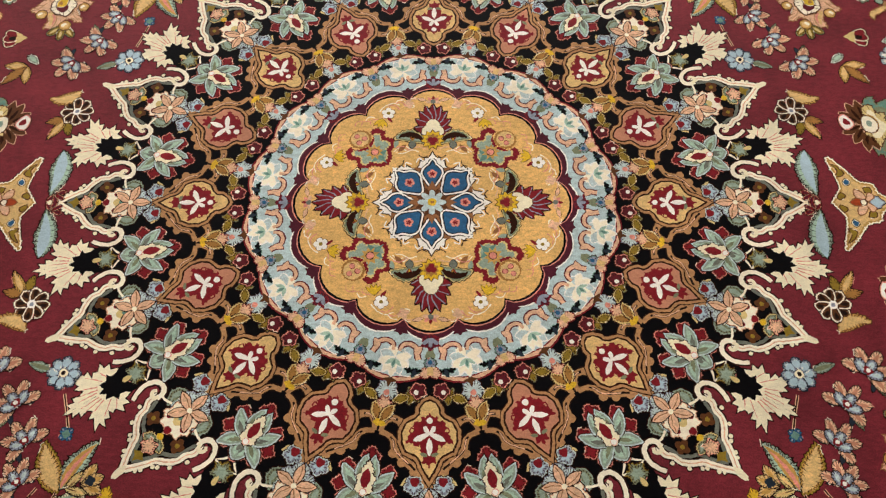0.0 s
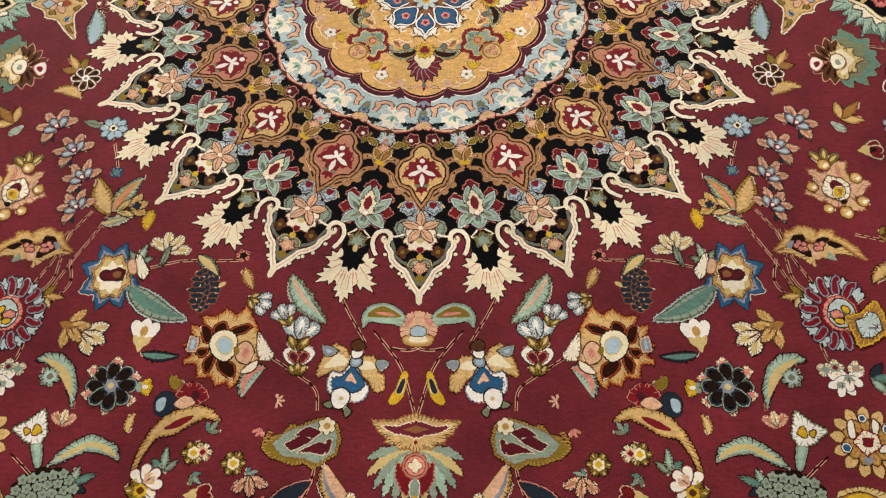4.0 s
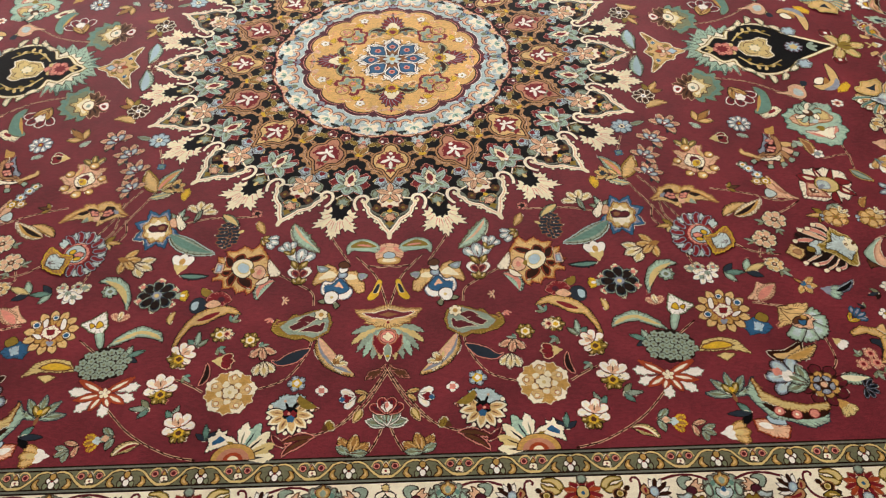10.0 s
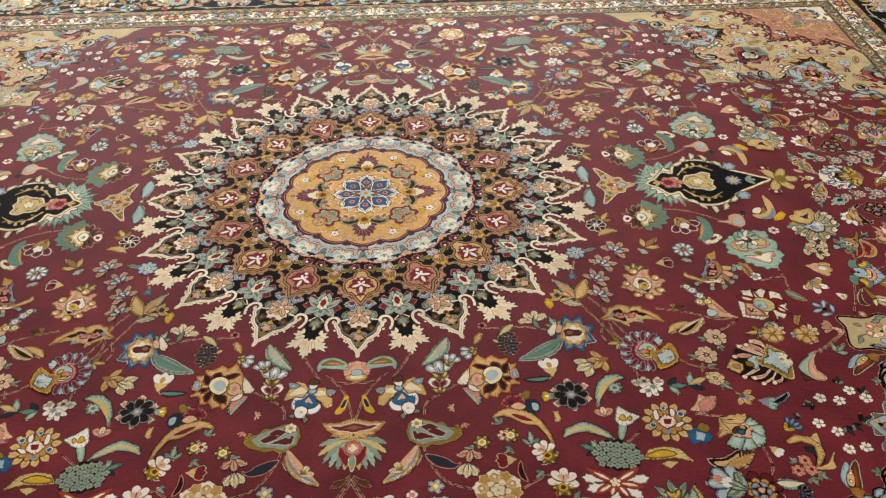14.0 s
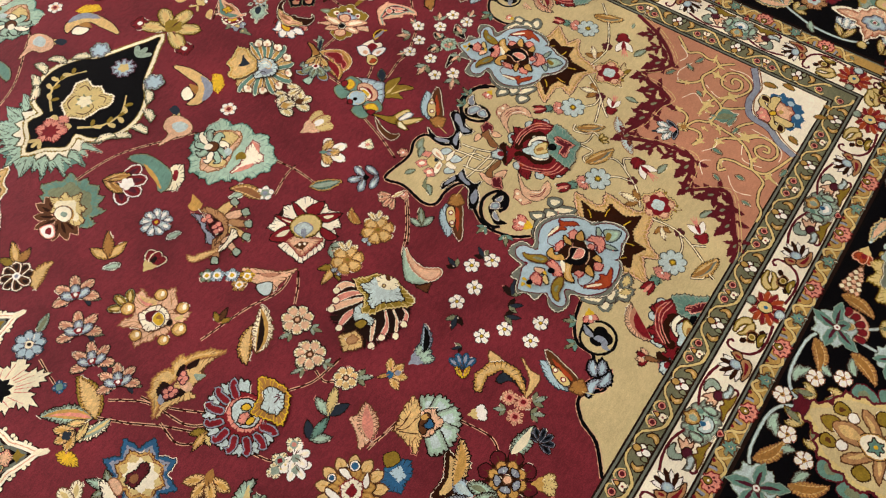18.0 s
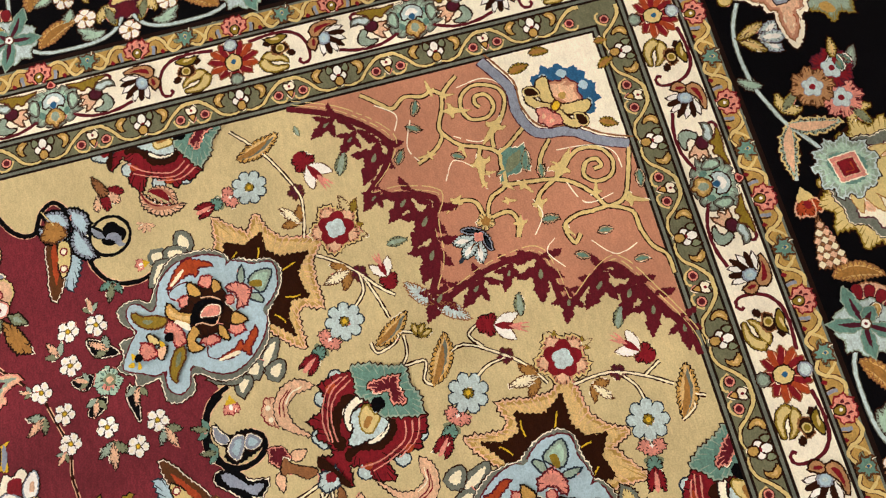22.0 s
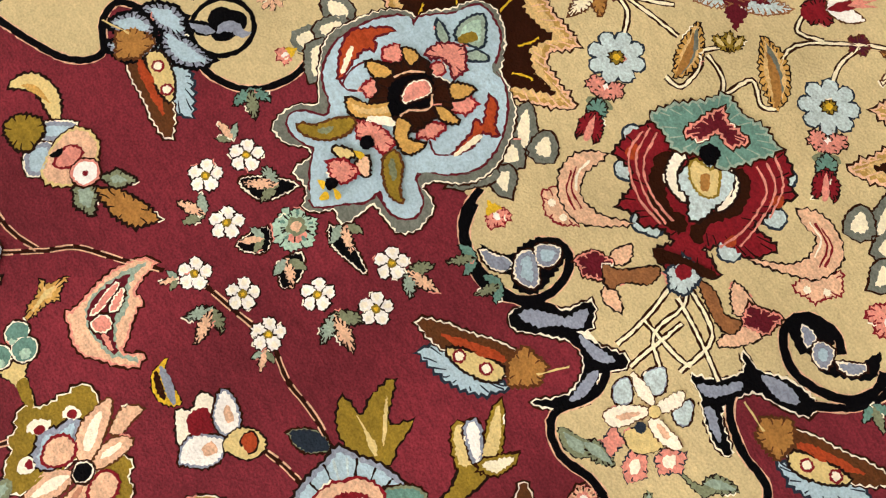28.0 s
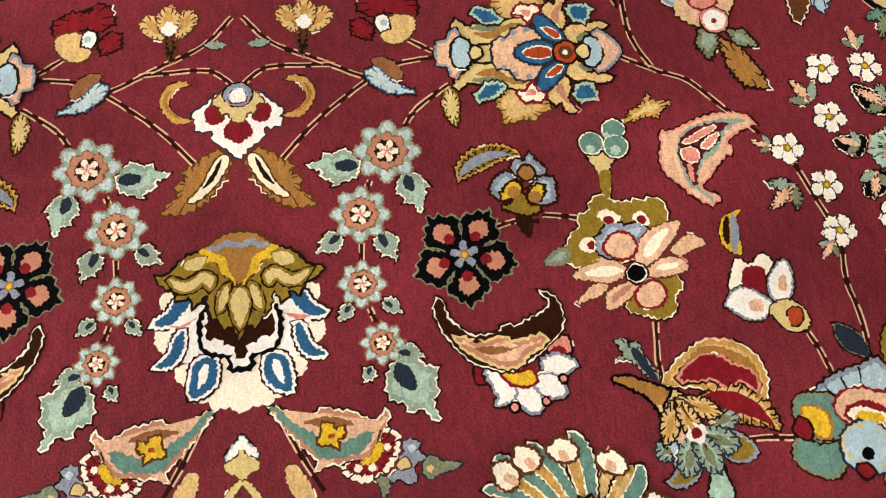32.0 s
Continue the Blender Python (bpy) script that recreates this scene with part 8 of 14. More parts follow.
put("cup_bud", fan(.0276, [(2, 80, .8, .5, 0, 'peach', 'red', .8), (1, 0, .7, .4, .1, 'cream', 'brown', .8)]), 1.365, -2.149, 8.4)
put("white_posy", fan(.0293, [(5, 220, .7, .45, .2, 'white', 'dark', .6)], [('lobes', 4, .2, .3, 'sage')]), 1.67, -1.926, 177.1)
put("white_posy", rosette(.0119, 4, 'cream', 'dark', 'sage', 'red'), 1.627, -1.909, -90.7)
put("white_posy", rosette(.011, 4, 'cream', 'dark', 'sage', 'pink'), 1.706, -1.913, -90.7)
put("dark_sprig", sprig(.0379, ('navy', 'teal', 'sage')), 1.755, -1.952, -90.7)
put("dark_sprig", sprig(.0426, ('sage', 'straw', 'navy')), 1.871, -1.947, -67.3)
stem([(1.589, -1.804), (1.603, -1.87), (1.623, -1.903)])
put("dark_sprig", sprig(.0327, ('navy', 'teal', 'sage')), 1.282, -2.368, 67.3)
put("pink_bud", leaf(.0496, .55, 15, 'peach', 'brown', 'pink'), 1.888, -2.14, -46.7)
put("tan_leaf", leaf(.0607, .36, -50, 'wheat', 'dark', 'gold', '', 5, 1), 1.92, -2.501, -66.6, label="tan crescent leaf")
put("sage_tulip", fan(.0576, [(5, 150, .75, .26, .25, 'sage', 'navy', 1.1), (2, 60, .4, .2, .3, 'olive', 'dark', .9)], [('disc', 0, .08, .45, 'yellow'), ('petal', 3, .14, .05, 'umber')]), 1.622, -2.745, 5.9, label="green tulip")
put("mixed_spray", fan(.082, [(4, 140, .5, .3, .4, 'steel', 'dark', .7), (3, 90, .45, .25, .1, 'sage', 'dark', 1)], [('lobes', 4, .14, .5, 'white'), ('lobes', 4, .1, .7, 'pink')]), 2.004, -2.663, 60.4, label="blue and pink spray")
put("blossom", rosette(.0147, 5, 'peach', 'dark', 'white', 'pink'), 1.853, -2.595, -90.6)
put("blue_blossom", rosette(.0115, 4, 'blue', 'dark', 'navy', ''), 1.86, -2.635, -90.6)
put("bud_spray", fan(.0595, [(3, 70, .4, .26, .55, 'yellow', 'red', .9), (3, 110, .4, .22, .2, 'sage', 'dark', 1.1)], [('lobes', 4, .12, .6, 'ice'), ('lobes', 4, .1, .4, 'peach')]), 1.206, -2.796, -105.1, label="small buds in yellow and blue")
put("cream_leaf", leaf(.0419, .4, 50, 'straw', 'dark', 'cream', 'red'), 1.119, -2.85, -113.5)
put("bud_spray", fan(.043, [(3, 90, .5, .26, .45, 'sage', 'dark', 1), (2, 90, .5, .22, .1, 'peach', 'dark', 1)]), 1.381, -2.835, -121.3)
put("cream_bud", bud(.0464, 'white', 'gold', 'brown', 'straw'), 1.506, -2.894, -87.6)
put("dark_sprig", sprig(.0353, ('black', 'navy', 'teal')), 1.673, -2.796, 89.4)
stem([(1.308, -2.656), (1.172, -2.796), (.988, -2.905), (.85, -2.94)])
stem([(1.432, -2.341), (1.533, -2.255)])
stem([(1.85, -2.155), (2.017, -2.187)])
# between the medallion and the cartouche
put("feather", leaf(.0747, .42, 25, 'sage', 'dark', 'sky', '', 8, 1), 1.624, -.261, -3.4)
put("red_berry", fan(.0183, [(4, 150, .8, .4, .1, 'red', 'peach', .6)]), 1.618, -.043, 34.7)
put("brown_rosette", daisy(.0235, 8, 'brown', 'ivory', 'white', 'steel', .42), 1.605, -.472, -129.8)
put("olive_bud", sprig(.0422, ('olive', 'gold', 'amber')), 1.646, -.43, -31.7)
put("gold_crescent", leaf(.0458, .5, 95, 'gold', 'brown', 'wheat', '', 8, -1), 1.61, -.585, -71.4, label="golden crescent leaf")
put("orange_leaf", sprig(.048, ('gold', 'amber', 'gold'), 'dark'), 1.89, -.731, -42.7)
put("blue_daisy", daisy(.0234, 9, 'ice', 'steel', 'red', 'yellow', .4), 2.14, -.769, -129.8, label="pale blue daisy")
put("red_tulip", fan(.0814, [(4, 120, .5, .28, .5, 'red', 'white', .8), (2, 50, .5, .2, .2, 'gold', 'dark', 1)], [('lobes', 5, .14, .66, 'white')]), 2.152, -.364, -157, label="red and white tulip")
stem([(2.076, -.301), (2.308, -.358), (2.521, -.504), (2.615, -.572)])
put("tiny_rosette", rosette(.0136, 6, 'white', 'dark', 'peach', 'red'), 2.805, -.599, -129.6)
put("iris", fan(.0497, [(5, 210, .66, .34, .4, 'peach', 'dark', .9), (3, 120, .45, .3, .3, 'steel', 'dark', .7)], [('lobes', 5, .13, .42, 'red'), ('disc', 0, .06, .42, 'white')]), 1.644, -.793, -40.7, label="peach iris on a dark leaf")
put("dark_leaf", sprig(.022, ('dark', 'moss', 'navy')), 1.701, -.789, -152.7)
put("dark_leaf", sprig(.0207, ('navy', 'moss', 'dark')), 1.659, -.738, 50.1)
put("iris", fan(.0473, [(5, 210, .66, .34, .4, 'peach', 'dark', .9), (3, 120, .45, .3, .3, 'steel', 'dark', .7)], [('lobes', 5, .13, .42, 'red'), ('disc', 0, .06, .42, 'white')]), 1.538, -.924, -40.7, label="peach iris on a dark leaf")
put("dark_leaf", sprig(.0214, ('dark', 'moss', 'navy')), 1.592, -.921, -152.3)
put("dark_leaf", sprig(.0202, ('navy', 'moss', 'dark')), 1.551, -.871, 50.1)
put("iris", fan(.0453, [(5, 210, .66, .34, .4, 'peach', 'dark', .9), (3, 120, .45, .3, .3, 'steel', 'dark', .7)], [('lobes', 5, .13, .42, 'red'), ('disc', 0, .06, .42, 'white')]), 1.474, -1.066, -41.1, label="peach iris on a dark leaf")
put("dark_leaf", sprig(.0208, ('dark', 'moss', 'navy')), 1.527, -1.064, -151.9)
put("dark_leaf", sprig(.0198, ('navy', 'moss', 'dark')), 1.487, -1.015, 50.1)
put("iris", fan(.0438, [(5, 210, .66, .34, .4, 'peach', 'dark', .9), (3, 120, .45, .3, .3, 'steel', 'dark', .7)], [('lobes', 5, .13, .42, 'red'), ('disc', 0, .06, .42, 'white')]), 1.47, -1.216, -41.9, label="peach iris on a dark leaf")
put("dark_leaf", sprig(.0203, ('dark', 'moss', 'navy')), 1.521, -1.214, -151.7)
put("dark_leaf", sprig(.0195, ('navy', 'moss', 'dark')), 1.482, -1.167, 50)
put("blue_rosette", daisy(.0227, 8, 'steel', 'navy', 'cream', 'dark', .46, 'sky'), 1.418, -.76, -129.9, label="steel blue rosette")
put("sage_leaf", leaf(.031, .4, 0, 'sage', 'dark', 'moss'), 1.475, -.746, -72.2)
stem([(1.398, -.843), (1.365, -.951), (1.351, -1.016)])
put("blue_knot", rosette(.0098, 4, 'blue', 'navy', 'teal', ''), 1.361, -.998, -130)
put("wheat_leaf", leaf(.0651, .4, -25, 'gold', 'olive', 'wheat'), 1.352, -1.208, -25.3, label="golden leaf")
put("feather_leaf", leaf(.0694, .38, -35, 'sage', 'dark', 'gold', 'pink', 8, 1), 1.342, -1.2, 31.4, label="grey leaf with pink berries")
put("tulip_spray", fan(.0555, [(3, 80, .5, .3, .4, 'wheat', 'dark', 1), (2, 60, .5, .2, .05, 'straw', 'dark', 1)], [('lobes', 4, .12, .6, 'navy')]), 1.333, -1.203, 71.9)
put("open_leaf", leaf(.0508, .4, 20, 'cream', 'dark', 'sage', 'straw', 5, 0), 1.381, -1.261, 70.7)
put("gold_tassel", leaf(.0341, .5, 30, 'yellow', 'brown'), 1.165, -1.193, -171.8)
stem([(1.355, -1.211), (1.4, -1.313), (1.472, -1.444), (1.535, -1.584)])
stem([(1.479, -1.432), (1.456, -1.535), (1.496, -1.602), (1.533, -1.651)])
put("olive_cap", fan(.032, [(3, 90, .9, .4, 0, 'olive', 'moss', .9)]), 1.769, -.972, -5.2)
put("rosette_leaf", leaf(.0579, .3, 45, 'gold', 'dark', 'wheat'), 1.854, -1.542, -56.3)
put("rosette_leaf", leaf(.0711, .4, -40, 'cream', 'brown', 'gold', 'dark', 6, 1), 1.914, -1.543, -56.5, label="cream and brown leaf")
put("olive_bud", sprig(.0251, ('olive', 'brown', 'olive')), 1.93, -1.327, -76.8)
stem([(1.828, -1.32), (2.035, -1.375), (2.18, -1.437), (2.286, -1.424)])
put("blossom", rosette(.0112, 5, 'yellow', 'dark', 'white', 'yellow'), 2.162, -1.279, -129.9)
put("blossom", rosette(.0112, 5, 'sky', 'dark', 'white', 'yellow'), 2.129, -1.223, -129.9)
put("blossom", rosette(.0112, 5, 'sky', 'dark', 'white', 'yellow'), 2.092, -1.171, -129.9)
put("blossom", rosette(.0112, 5, 'moss', 'dark', 'white', 'yellow'), 2.066, -1.136, -129.9)
put("blossom", rosette(.0111, 5, 'gold', 'dark', 'white', 'yellow'), 2.111, -1.278, -129.9)
put("red_bud", bud(.0382, 'straw', 'red', 'cream', 'dark'), 1.924, -.899, -86.2)
put("small_leaf", leaf(.0246, .45, 20, 'sage', 'white'), 1.899, -.791, 50.2)
put("small_leaf", leaf(.0224, .45, 20, 'sage', 'white'), 2.104, -.866, -115.2)
put("small_leaf", leaf(.0258, .45, 20, 'sage', 'white'), 2.489, -.981, 63.4)
put("gold_comma", leaf(.051, .4, -60, 'gold', 'dark', 'umber'), 2.495, -1.065, 11.6)
put("white_knot", rosette(.0136, 5, 'white', 'dark', 'sage', 'steel'), 2.531, -1.062, -129.8)
put("teal_leaf", leaf(.0455, .35, -25, 'teal', 'gold', 'sage'), 2.679, -1.208, -134.2)
stem([(2.7, -.99), (2.71, -1.104), (2.7, -1.226)])
stem([(2.552, -1.103), (2.66, -1.077), (2.733, -1.075)])
put("small_leaf", sprig(.0289, ('sage', 'moss', 'sage')), 2.476, -1.479, -171)
put("olive_leaf", sprig(.0344, ('olive', 'gold', 'olive')), 2.412, -1.558, 93.3)
put("cream_rosette", daisy(.0232, 7, 'cream', 'dark', 'brown', 'peach', .5, 'peach'), 2.123, -1.586, -129.9, label="cream rosette with a brown eye")
put("small_leaf", sprig(.0191, ('moss', 'sage', 'moss')), 2.063, -1.604, 61.6)
put("small_leaf", sprig(.0165, ('sage', 'moss', 'sage')), 2.126, -1.657, -165.3)
put("cream_rosette", daisy(.0226, 7, 'cream', 'dark', 'brown', 'peach', .5, 'peach'), 2.031, -1.727, -130, label="cream rosette with a brown eye")
put("small_leaf", sprig(.0186, ('moss', 'sage', 'moss')), 1.972, -1.743, 61.3)
put("small_leaf", sprig(.016, ('sage', 'moss', 'sage')), 2.034, -1.795, -164.8)
put("cream_rosette", daisy(.0174, 7, 'cream', 'dark', 'brown', 'peach', .5, 'wheat'), 2.033, -1.909, -130)
put("small_leaf", sprig(.0221, ('moss', 'sage', 'moss')), 2.06, -1.945, -144)
put("gold_bird", fan(.0435, [(4, 150, .55, .3, .3, 'wheat', 'brown', 1), (1, 0, .45, .14, -.1, 'gold', 'dark', 1)], [('lobes', 4, .13, .3, 'blue'), ('lobes', 4, .1, .55, 'steel')]), 2.114, -2.018, -132.4, label="golden bird-shaped flower")
put("navy_leaf", leaf(.0432, .36, -45, 'steel', 'navy', 'black', '', 5, 1), 2.296, -2.101, -57.7, label="grey and black curled leaf")
put("grey_bud", bud(.0367, 'steel', 'sage', 'navy'), 2.22, -2.079, -110.1)
stem([(2.173, -1.53), (2.243, -1.489), (2.306, -1.441)])
stem([(1.989, -1.79), (1.974, -1.848), (2.012, -1.897)])
stem([(1.864, -1.756), (1.955, -1.814), (2.09, -1.838)])
put("sunflower", daisy(.0244, 6, 'gold', 'brown', 'amber', 'olive', .5, 'wheat'), 2.661, -1.599, -129.9, label="golden blossom with a blue side")
put("blue_side", fan(.0189, [(4, 150, .8, .4, .1, 'sky', 'steel', .7)]), 2.624, -1.594, 92.4)
put("cream_side", fan(.0242, [(4, 150, .8, .4, .1, 'cream', 'dark', .7)]), 2.69, -1.573, -45.1)
put("sunflower", daisy(.024, 6, 'gold', 'brown', 'amber', 'olive', .5, 'wheat'), 2.466, -1.582, -129.9, label="golden blossom with a blue side")
put("blue_side", fan(.0183, [(4, 150, .8, .4, .1, 'sky', 'steel', .7)]), 2.43, -1.577, 92.6)
put("cream_side", fan(.0234, [(4, 150, .8, .4, .1, 'cream', 'dark', .7)]), 2.494, -1.556, -43.9)
put("rust_hook", leaf(.0306, .4, 80, 'gold', 'dark', 'amber'), 2.646, -1.514, -26.9)
put("sage_cap", sprig(.0331, ('sage', 'moss', 'sage')), 2.787, -1.747, -51.6)
stem([(2.891, -1.588), (2.787, -1.675), (2.675, -1.749)])
stem([(2.874, -1.596), (2.739, -1.698), (2.614, -1.76)])
put("pink_spray", fan(.0452, [(4, 100, .5, .24, .5, 'peach', 'dark', .8), (1, 0, .6, .2, 0, 'cream', 'red', 1)]), 2.905, -1.577, 67.5, label="pink spray")
# towards the corner
put("white_trio", fan(.0299, [(4, 160, .7, .4, .2, 'white', 'dark', .7)], [('lobes', 4, .18, .4, 'sage')]), 1.659, -1.955, 133.8)
put("white_trio", rosette(.0106, 4, 'cream', 'dark', 'sage', ''), 1.587, -1.917, -130.1)
put("blue_tulip", fan(.0387, [(4, 100, .6, .28, .4, 'blue', 'navy', .9), (2, 60, .5, .2, .05, 'yellow', 'dark', 1)]), 2.29, -2.297, -54.3, label="blue tulip")
put("peach_trio", rosette(.0115, 6, 'peach', 'red', 'pink', 'red'), 2.332, -2.489, -130.1)
put("peach_trio", rosette(.0122, 6, 'peach', 'red', 'pink', 'red'), 2.346, -2.544, -130.1)
put("peach_trio", rosette(.0121, 6, 'peach', 'red', 'pink', 'red'), 2.277, -2.549, -130.1)
put("small_leaf", sprig(.0208, ('moss', 'sage', 'moss')), 2.369, -2.576, -125.6)
put("small_leaf", sprig(.016, ('moss', 'sage', 'moss')), 2.281, -2.502, 28.9)
put("small_leaf", sprig(.0195, ('moss', 'sage', 'moss')), 2.321, -2.593, -149.4)
put("sage_tuft", leaf(.0477, .45, -30, 'sage', 'dark', 'cream'), 2.143, -2.614, -95.2, label="grey winged leaf")
put("blue_fringe", fan(.0241, [(6, 190, .8, .34, .1, 'navy', 'steel', .8)]), 2.237, -2.678, -101.1)
put("gold_side", bud(.0336, 'gold', 'straw', 'brown'), 2.09, -2.734, -149.4)
put("tiny_bud", bud(.0267, 'straw', 'white', 'dark'), 2.178, -2.392, -135.4)
stem([(2.144, -2.379), (2.156, -2.518), (2.101, -2.594)])
stem([(1.868, -2.153), (1.999, -2.193)])
put("white_star", daisy(.0134 * .88, 5, 'white', 'dark', 'olive', 'yellow', .46), 2.745, -2.037, -129.9, label="small white five-petalled flower")
put("white_star", daisy(.0135 * .88, 5, 'white', 'dark', 'olive', 'yellow', .46), 2.816, -2.096, -129.9, label="small white five-petalled flower")
put("white_star", daisy(.0131 * .88, 5, 'white', 'dark', 'olive', 'yellow', .46), 2.565, -2.082, -130, label="small white five-petalled flower")
put("white_star", daisy(.0132 * .88, 5, 'white', 'dark', 'olive', 'yellow', .46), 2.662, -2.106, -130, label="small white five-petalled flower")
put("white_star", daisy(.0128 * .88, 5, 'white', 'dark', 'olive', 'yellow', .46), 2.491, -2.254, -130, label="small white five-petalled flower")
put("white_star", daisy(.0128 * .88, 5, 'white', 'dark', 'olive', 'yellow', .46), 2.571, -2.314, -130, label="small white five-petalled flower")
put("white_star", daisy(.0127 * .88, 5, 'white', 'dark', 'olive', 'yellow', .46), 2.586, -2.429, -130, label="small white five-petalled flower")
put("white_star", daisy(.0128 * .88, 5, 'white', 'dark', 'olive', 'yellow', .46), 2.678, -2.422, -130, label="small white five-petalled flower")
put("dark_sprig", sprig(.0195, ('dark', 'navy', 'moss')), 2.703, -1.986, -17.6)
put("dark_sprig", sprig(.0203, ('dark', 'navy', 'moss')), 2.807, -2.061, -32.2)
put("dark_sprig", sprig(.0226, ('dark', 'navy', 'moss')), 2.511, -2.118, 104.9)
put("dark_sprig", sprig(.0205, ('dark', 'navy', 'moss')), 2.671, -2.271, -143.1)
put("dark_sprig", sprig(.0215, ('dark', 'navy', 'moss')), 2.623, -2.285, -155.2)
put("dark_sprig", sprig(.0143, ('dark', 'navy', 'moss')), 2.407, -2.212, 50)
put("dark_sprig", sprig(.027, ('dark', 'navy', 'moss')), 2.72, -2.257, -68.3)
put("black_anchor", fan(.0515, [(3, 130, .5, .26, .5, 'steel', 'black', .9), (2, 110, .5, .26, .1, 'steel', 'black', .9)], [('lobes', 4, .1, .45, 'black')]), 2.907, -1.436, 45, label="blue-grey and black fleuron")
put("pink_curl", rosette(.008, 5, 'peach', 'pink', 'pink', 'white'), 3.068, -1.441, -176.3)
put("pink_curl", rosette(.0077, 5, 'peach', 'pink', 'pink', 'white'), 2.878, -1.581, -176.1)
# towards the long end
stem([(3.128, -1.173), (3.084, -1.296), (3.021, -1.43)])
stem([(4.227, -.751), (4.158, -.732), (4.091, -.755)])
put("gold_crescent", leaf(.0404, .3, 75, 'olive', 'gold', 'steel'), 3.75, -.407, -158.3, label="thin golden crescent")
put("black_rosette", dark_rosette(.0315), 3.601, -.404, 164.8, label="black rosette with orange hearts")
stem([(3.668, -.555), (3.654, -.627), (3.634, -.662)])
stem([(3.65, -.467), (3.659, -.508), (3.654, -.547)])
stem([(3.436, -.991), (3.384, -1.016), (3.335, -1.031)])
stem([(3.586, -1.102), (3.508, -1.092), (3.431, -1.104), (3.37, -1.104)])
stem([(3.982, -.744), (3.947, -.811), (3.92, -.87), (3.858, -.929), (3.801, -.989)])
stem([(4.184, -.775), (4.111, -.764), (4.024, -.77), (3.948, -.806)])
stem([(3.755, -1.035), (3.673, -1.065), (3.599, -1.095)])
put("white_star", daisy(.0129 * .88, 5, 'white', 'dark', 'olive', 'yellow', .46), 3.93, -1.136, 165.7, label="small white five-petalled flower")
put("white_star", daisy(.013 * .88, 5, 'white', 'dark', 'olive', 'yellow', .46), 3.929, -1.222, 165.7, label="small white five-petalled flower")
put("white_star", daisy(.0127 * .88, 5, 'white', 'dark', 'olive', 'yellow', .46), 3.826, -1.129, 165.5, label="small white five-petalled flower")
put("white_star", daisy(.0124 * .88, 5, 'white', 'dark', 'olive', 'yellow', .46), 3.767, -1.034, 165.4, label="small white five-petalled flower")
put("white_star", daisy(.0123 * .88, 5, 'white', 'dark', 'olive', 'yellow', .46), 3.688, -1.094, 165.3, label="small white five-petalled flower")
put("white_star", daisy(.0122 * .88, 5, 'white', 'dark', 'olive', 'yellow', .46), 3.598, -1.1, 165.1, label="small white five-petalled flower")
put("white_star", daisy(.0124 * .88, 5, 'white', 'dark', 'olive', 'yellow', .46), 3.618, -1.212, 165.2, label="small white five-petalled flower")
put("white_star", daisy(.0123 * .88, 5, 'white', 'dark', 'olive', 'yellow', .46), 3.541, -1.292, 165.1, label="small white five-petalled flower")
put("white_star", daisy(.0125 * .88, 5, 'white', 'dark', 'olive', 'yellow', .46), 3.602, -1.359, 165.2, label="small white five-petalled flower")
put("sprig", sprig(.0155, ('moss', 'peach', 'sage'), 'dark'), 3.972, -1.215, -79.8)
put("sprig", sprig(.0204, ('moss', 'peach', 'sage'), 'dark'), 3.861, -1.101, -55.7)
put("sprig", sprig(.0237, ('moss', 'peach', 'sage'), 'dark'), 3.693, -1.033, 40.5)
put("sprig", sprig(.0268, ('moss', 'peach', 'sage'), 'dark'), 3.571, -1.221, 89.1)
put("sprig", sprig(.0235, ('moss', 'peach', 'sage'), 'dark'), 3.574, -1.377, 116)
put("sprig", sprig(.0218, ('moss', 'peach', 'sage'), 'dark'), 3.847, -1.248, -29.9)
put("sprig", sprig(.0157, ('moss', 'peach', 'sage'), 'dark'), 3.764, -1.176, -21.4)
put("sprig", sprig(.0193, ('moss', 'peach', 'sage'), 'dark'), 3.707, -1.196, 71.6)
put("sprig", sprig(.0204, ('moss', 'peach', 'sage'), 'dark'), 3.716, -1.316, 80.3)
put("sprig", sprig(.0133, ('moss', 'peach', 'sage'), 'dark'), 3.575, -1.082, 50.2)
put("sprig", sprig(.012, ('moss', 'peach', 'sage'), 'dark'), 3.775, -1.003, -14.6)
put("mint_sprig", sprig(.0175, ('mint', 'moss', 'mint')), 3.739, -1.251, -44.1)
put("pink_sprig", rosette(.0123, 5, 'mint', 'dark', 'moss', 'peach'), 3.754, -1.239, 165.4)
put("yellow_drop", leaf(.0261, .34, -10, 'straw', 'olive'), 3.936, -.405, 92.3)
put("salmon_rosette", chain_rosette(.0203), 3.814, -.277, 176, label="salmon rosette with a pale blue rim")
put("salmon_rosette", chain_rosette(.0177), 3.692, -.221, 175.9, label="salmon rosette with a pale blue rim")
put("salmon_rosette", chain_rosette(.014), 3.56, -.217, 175.8, label="salmon rosette with a pale blue rim")
put("salmon_rosette", chain_rosette(.0124), 3.451, -.247, 175.7, label="salmon rosette with a pale blue rim")
put("rosette_leaf", frost_leaf(.0314), 3.792, -.223, 4.2)
put("rosette_leaf", frost_leaf(.0254), 3.764, -.305, 115.3)
put("rosette_leaf", frost_leaf(.0173), 3.656, -.18, 43.2)
put("rosette_leaf", frost_leaf(.0193), 3.651, -.251, 125.5)
put("rosette_leaf", frost_leaf(.0116), 3.523, -.194, 56.6)
put("rosette_leaf", frost_leaf(.0124), 3.524, -.254, 150.4)
put("rosette_leaf", frost_leaf(.0156), 3.431, -.273, 175.7)
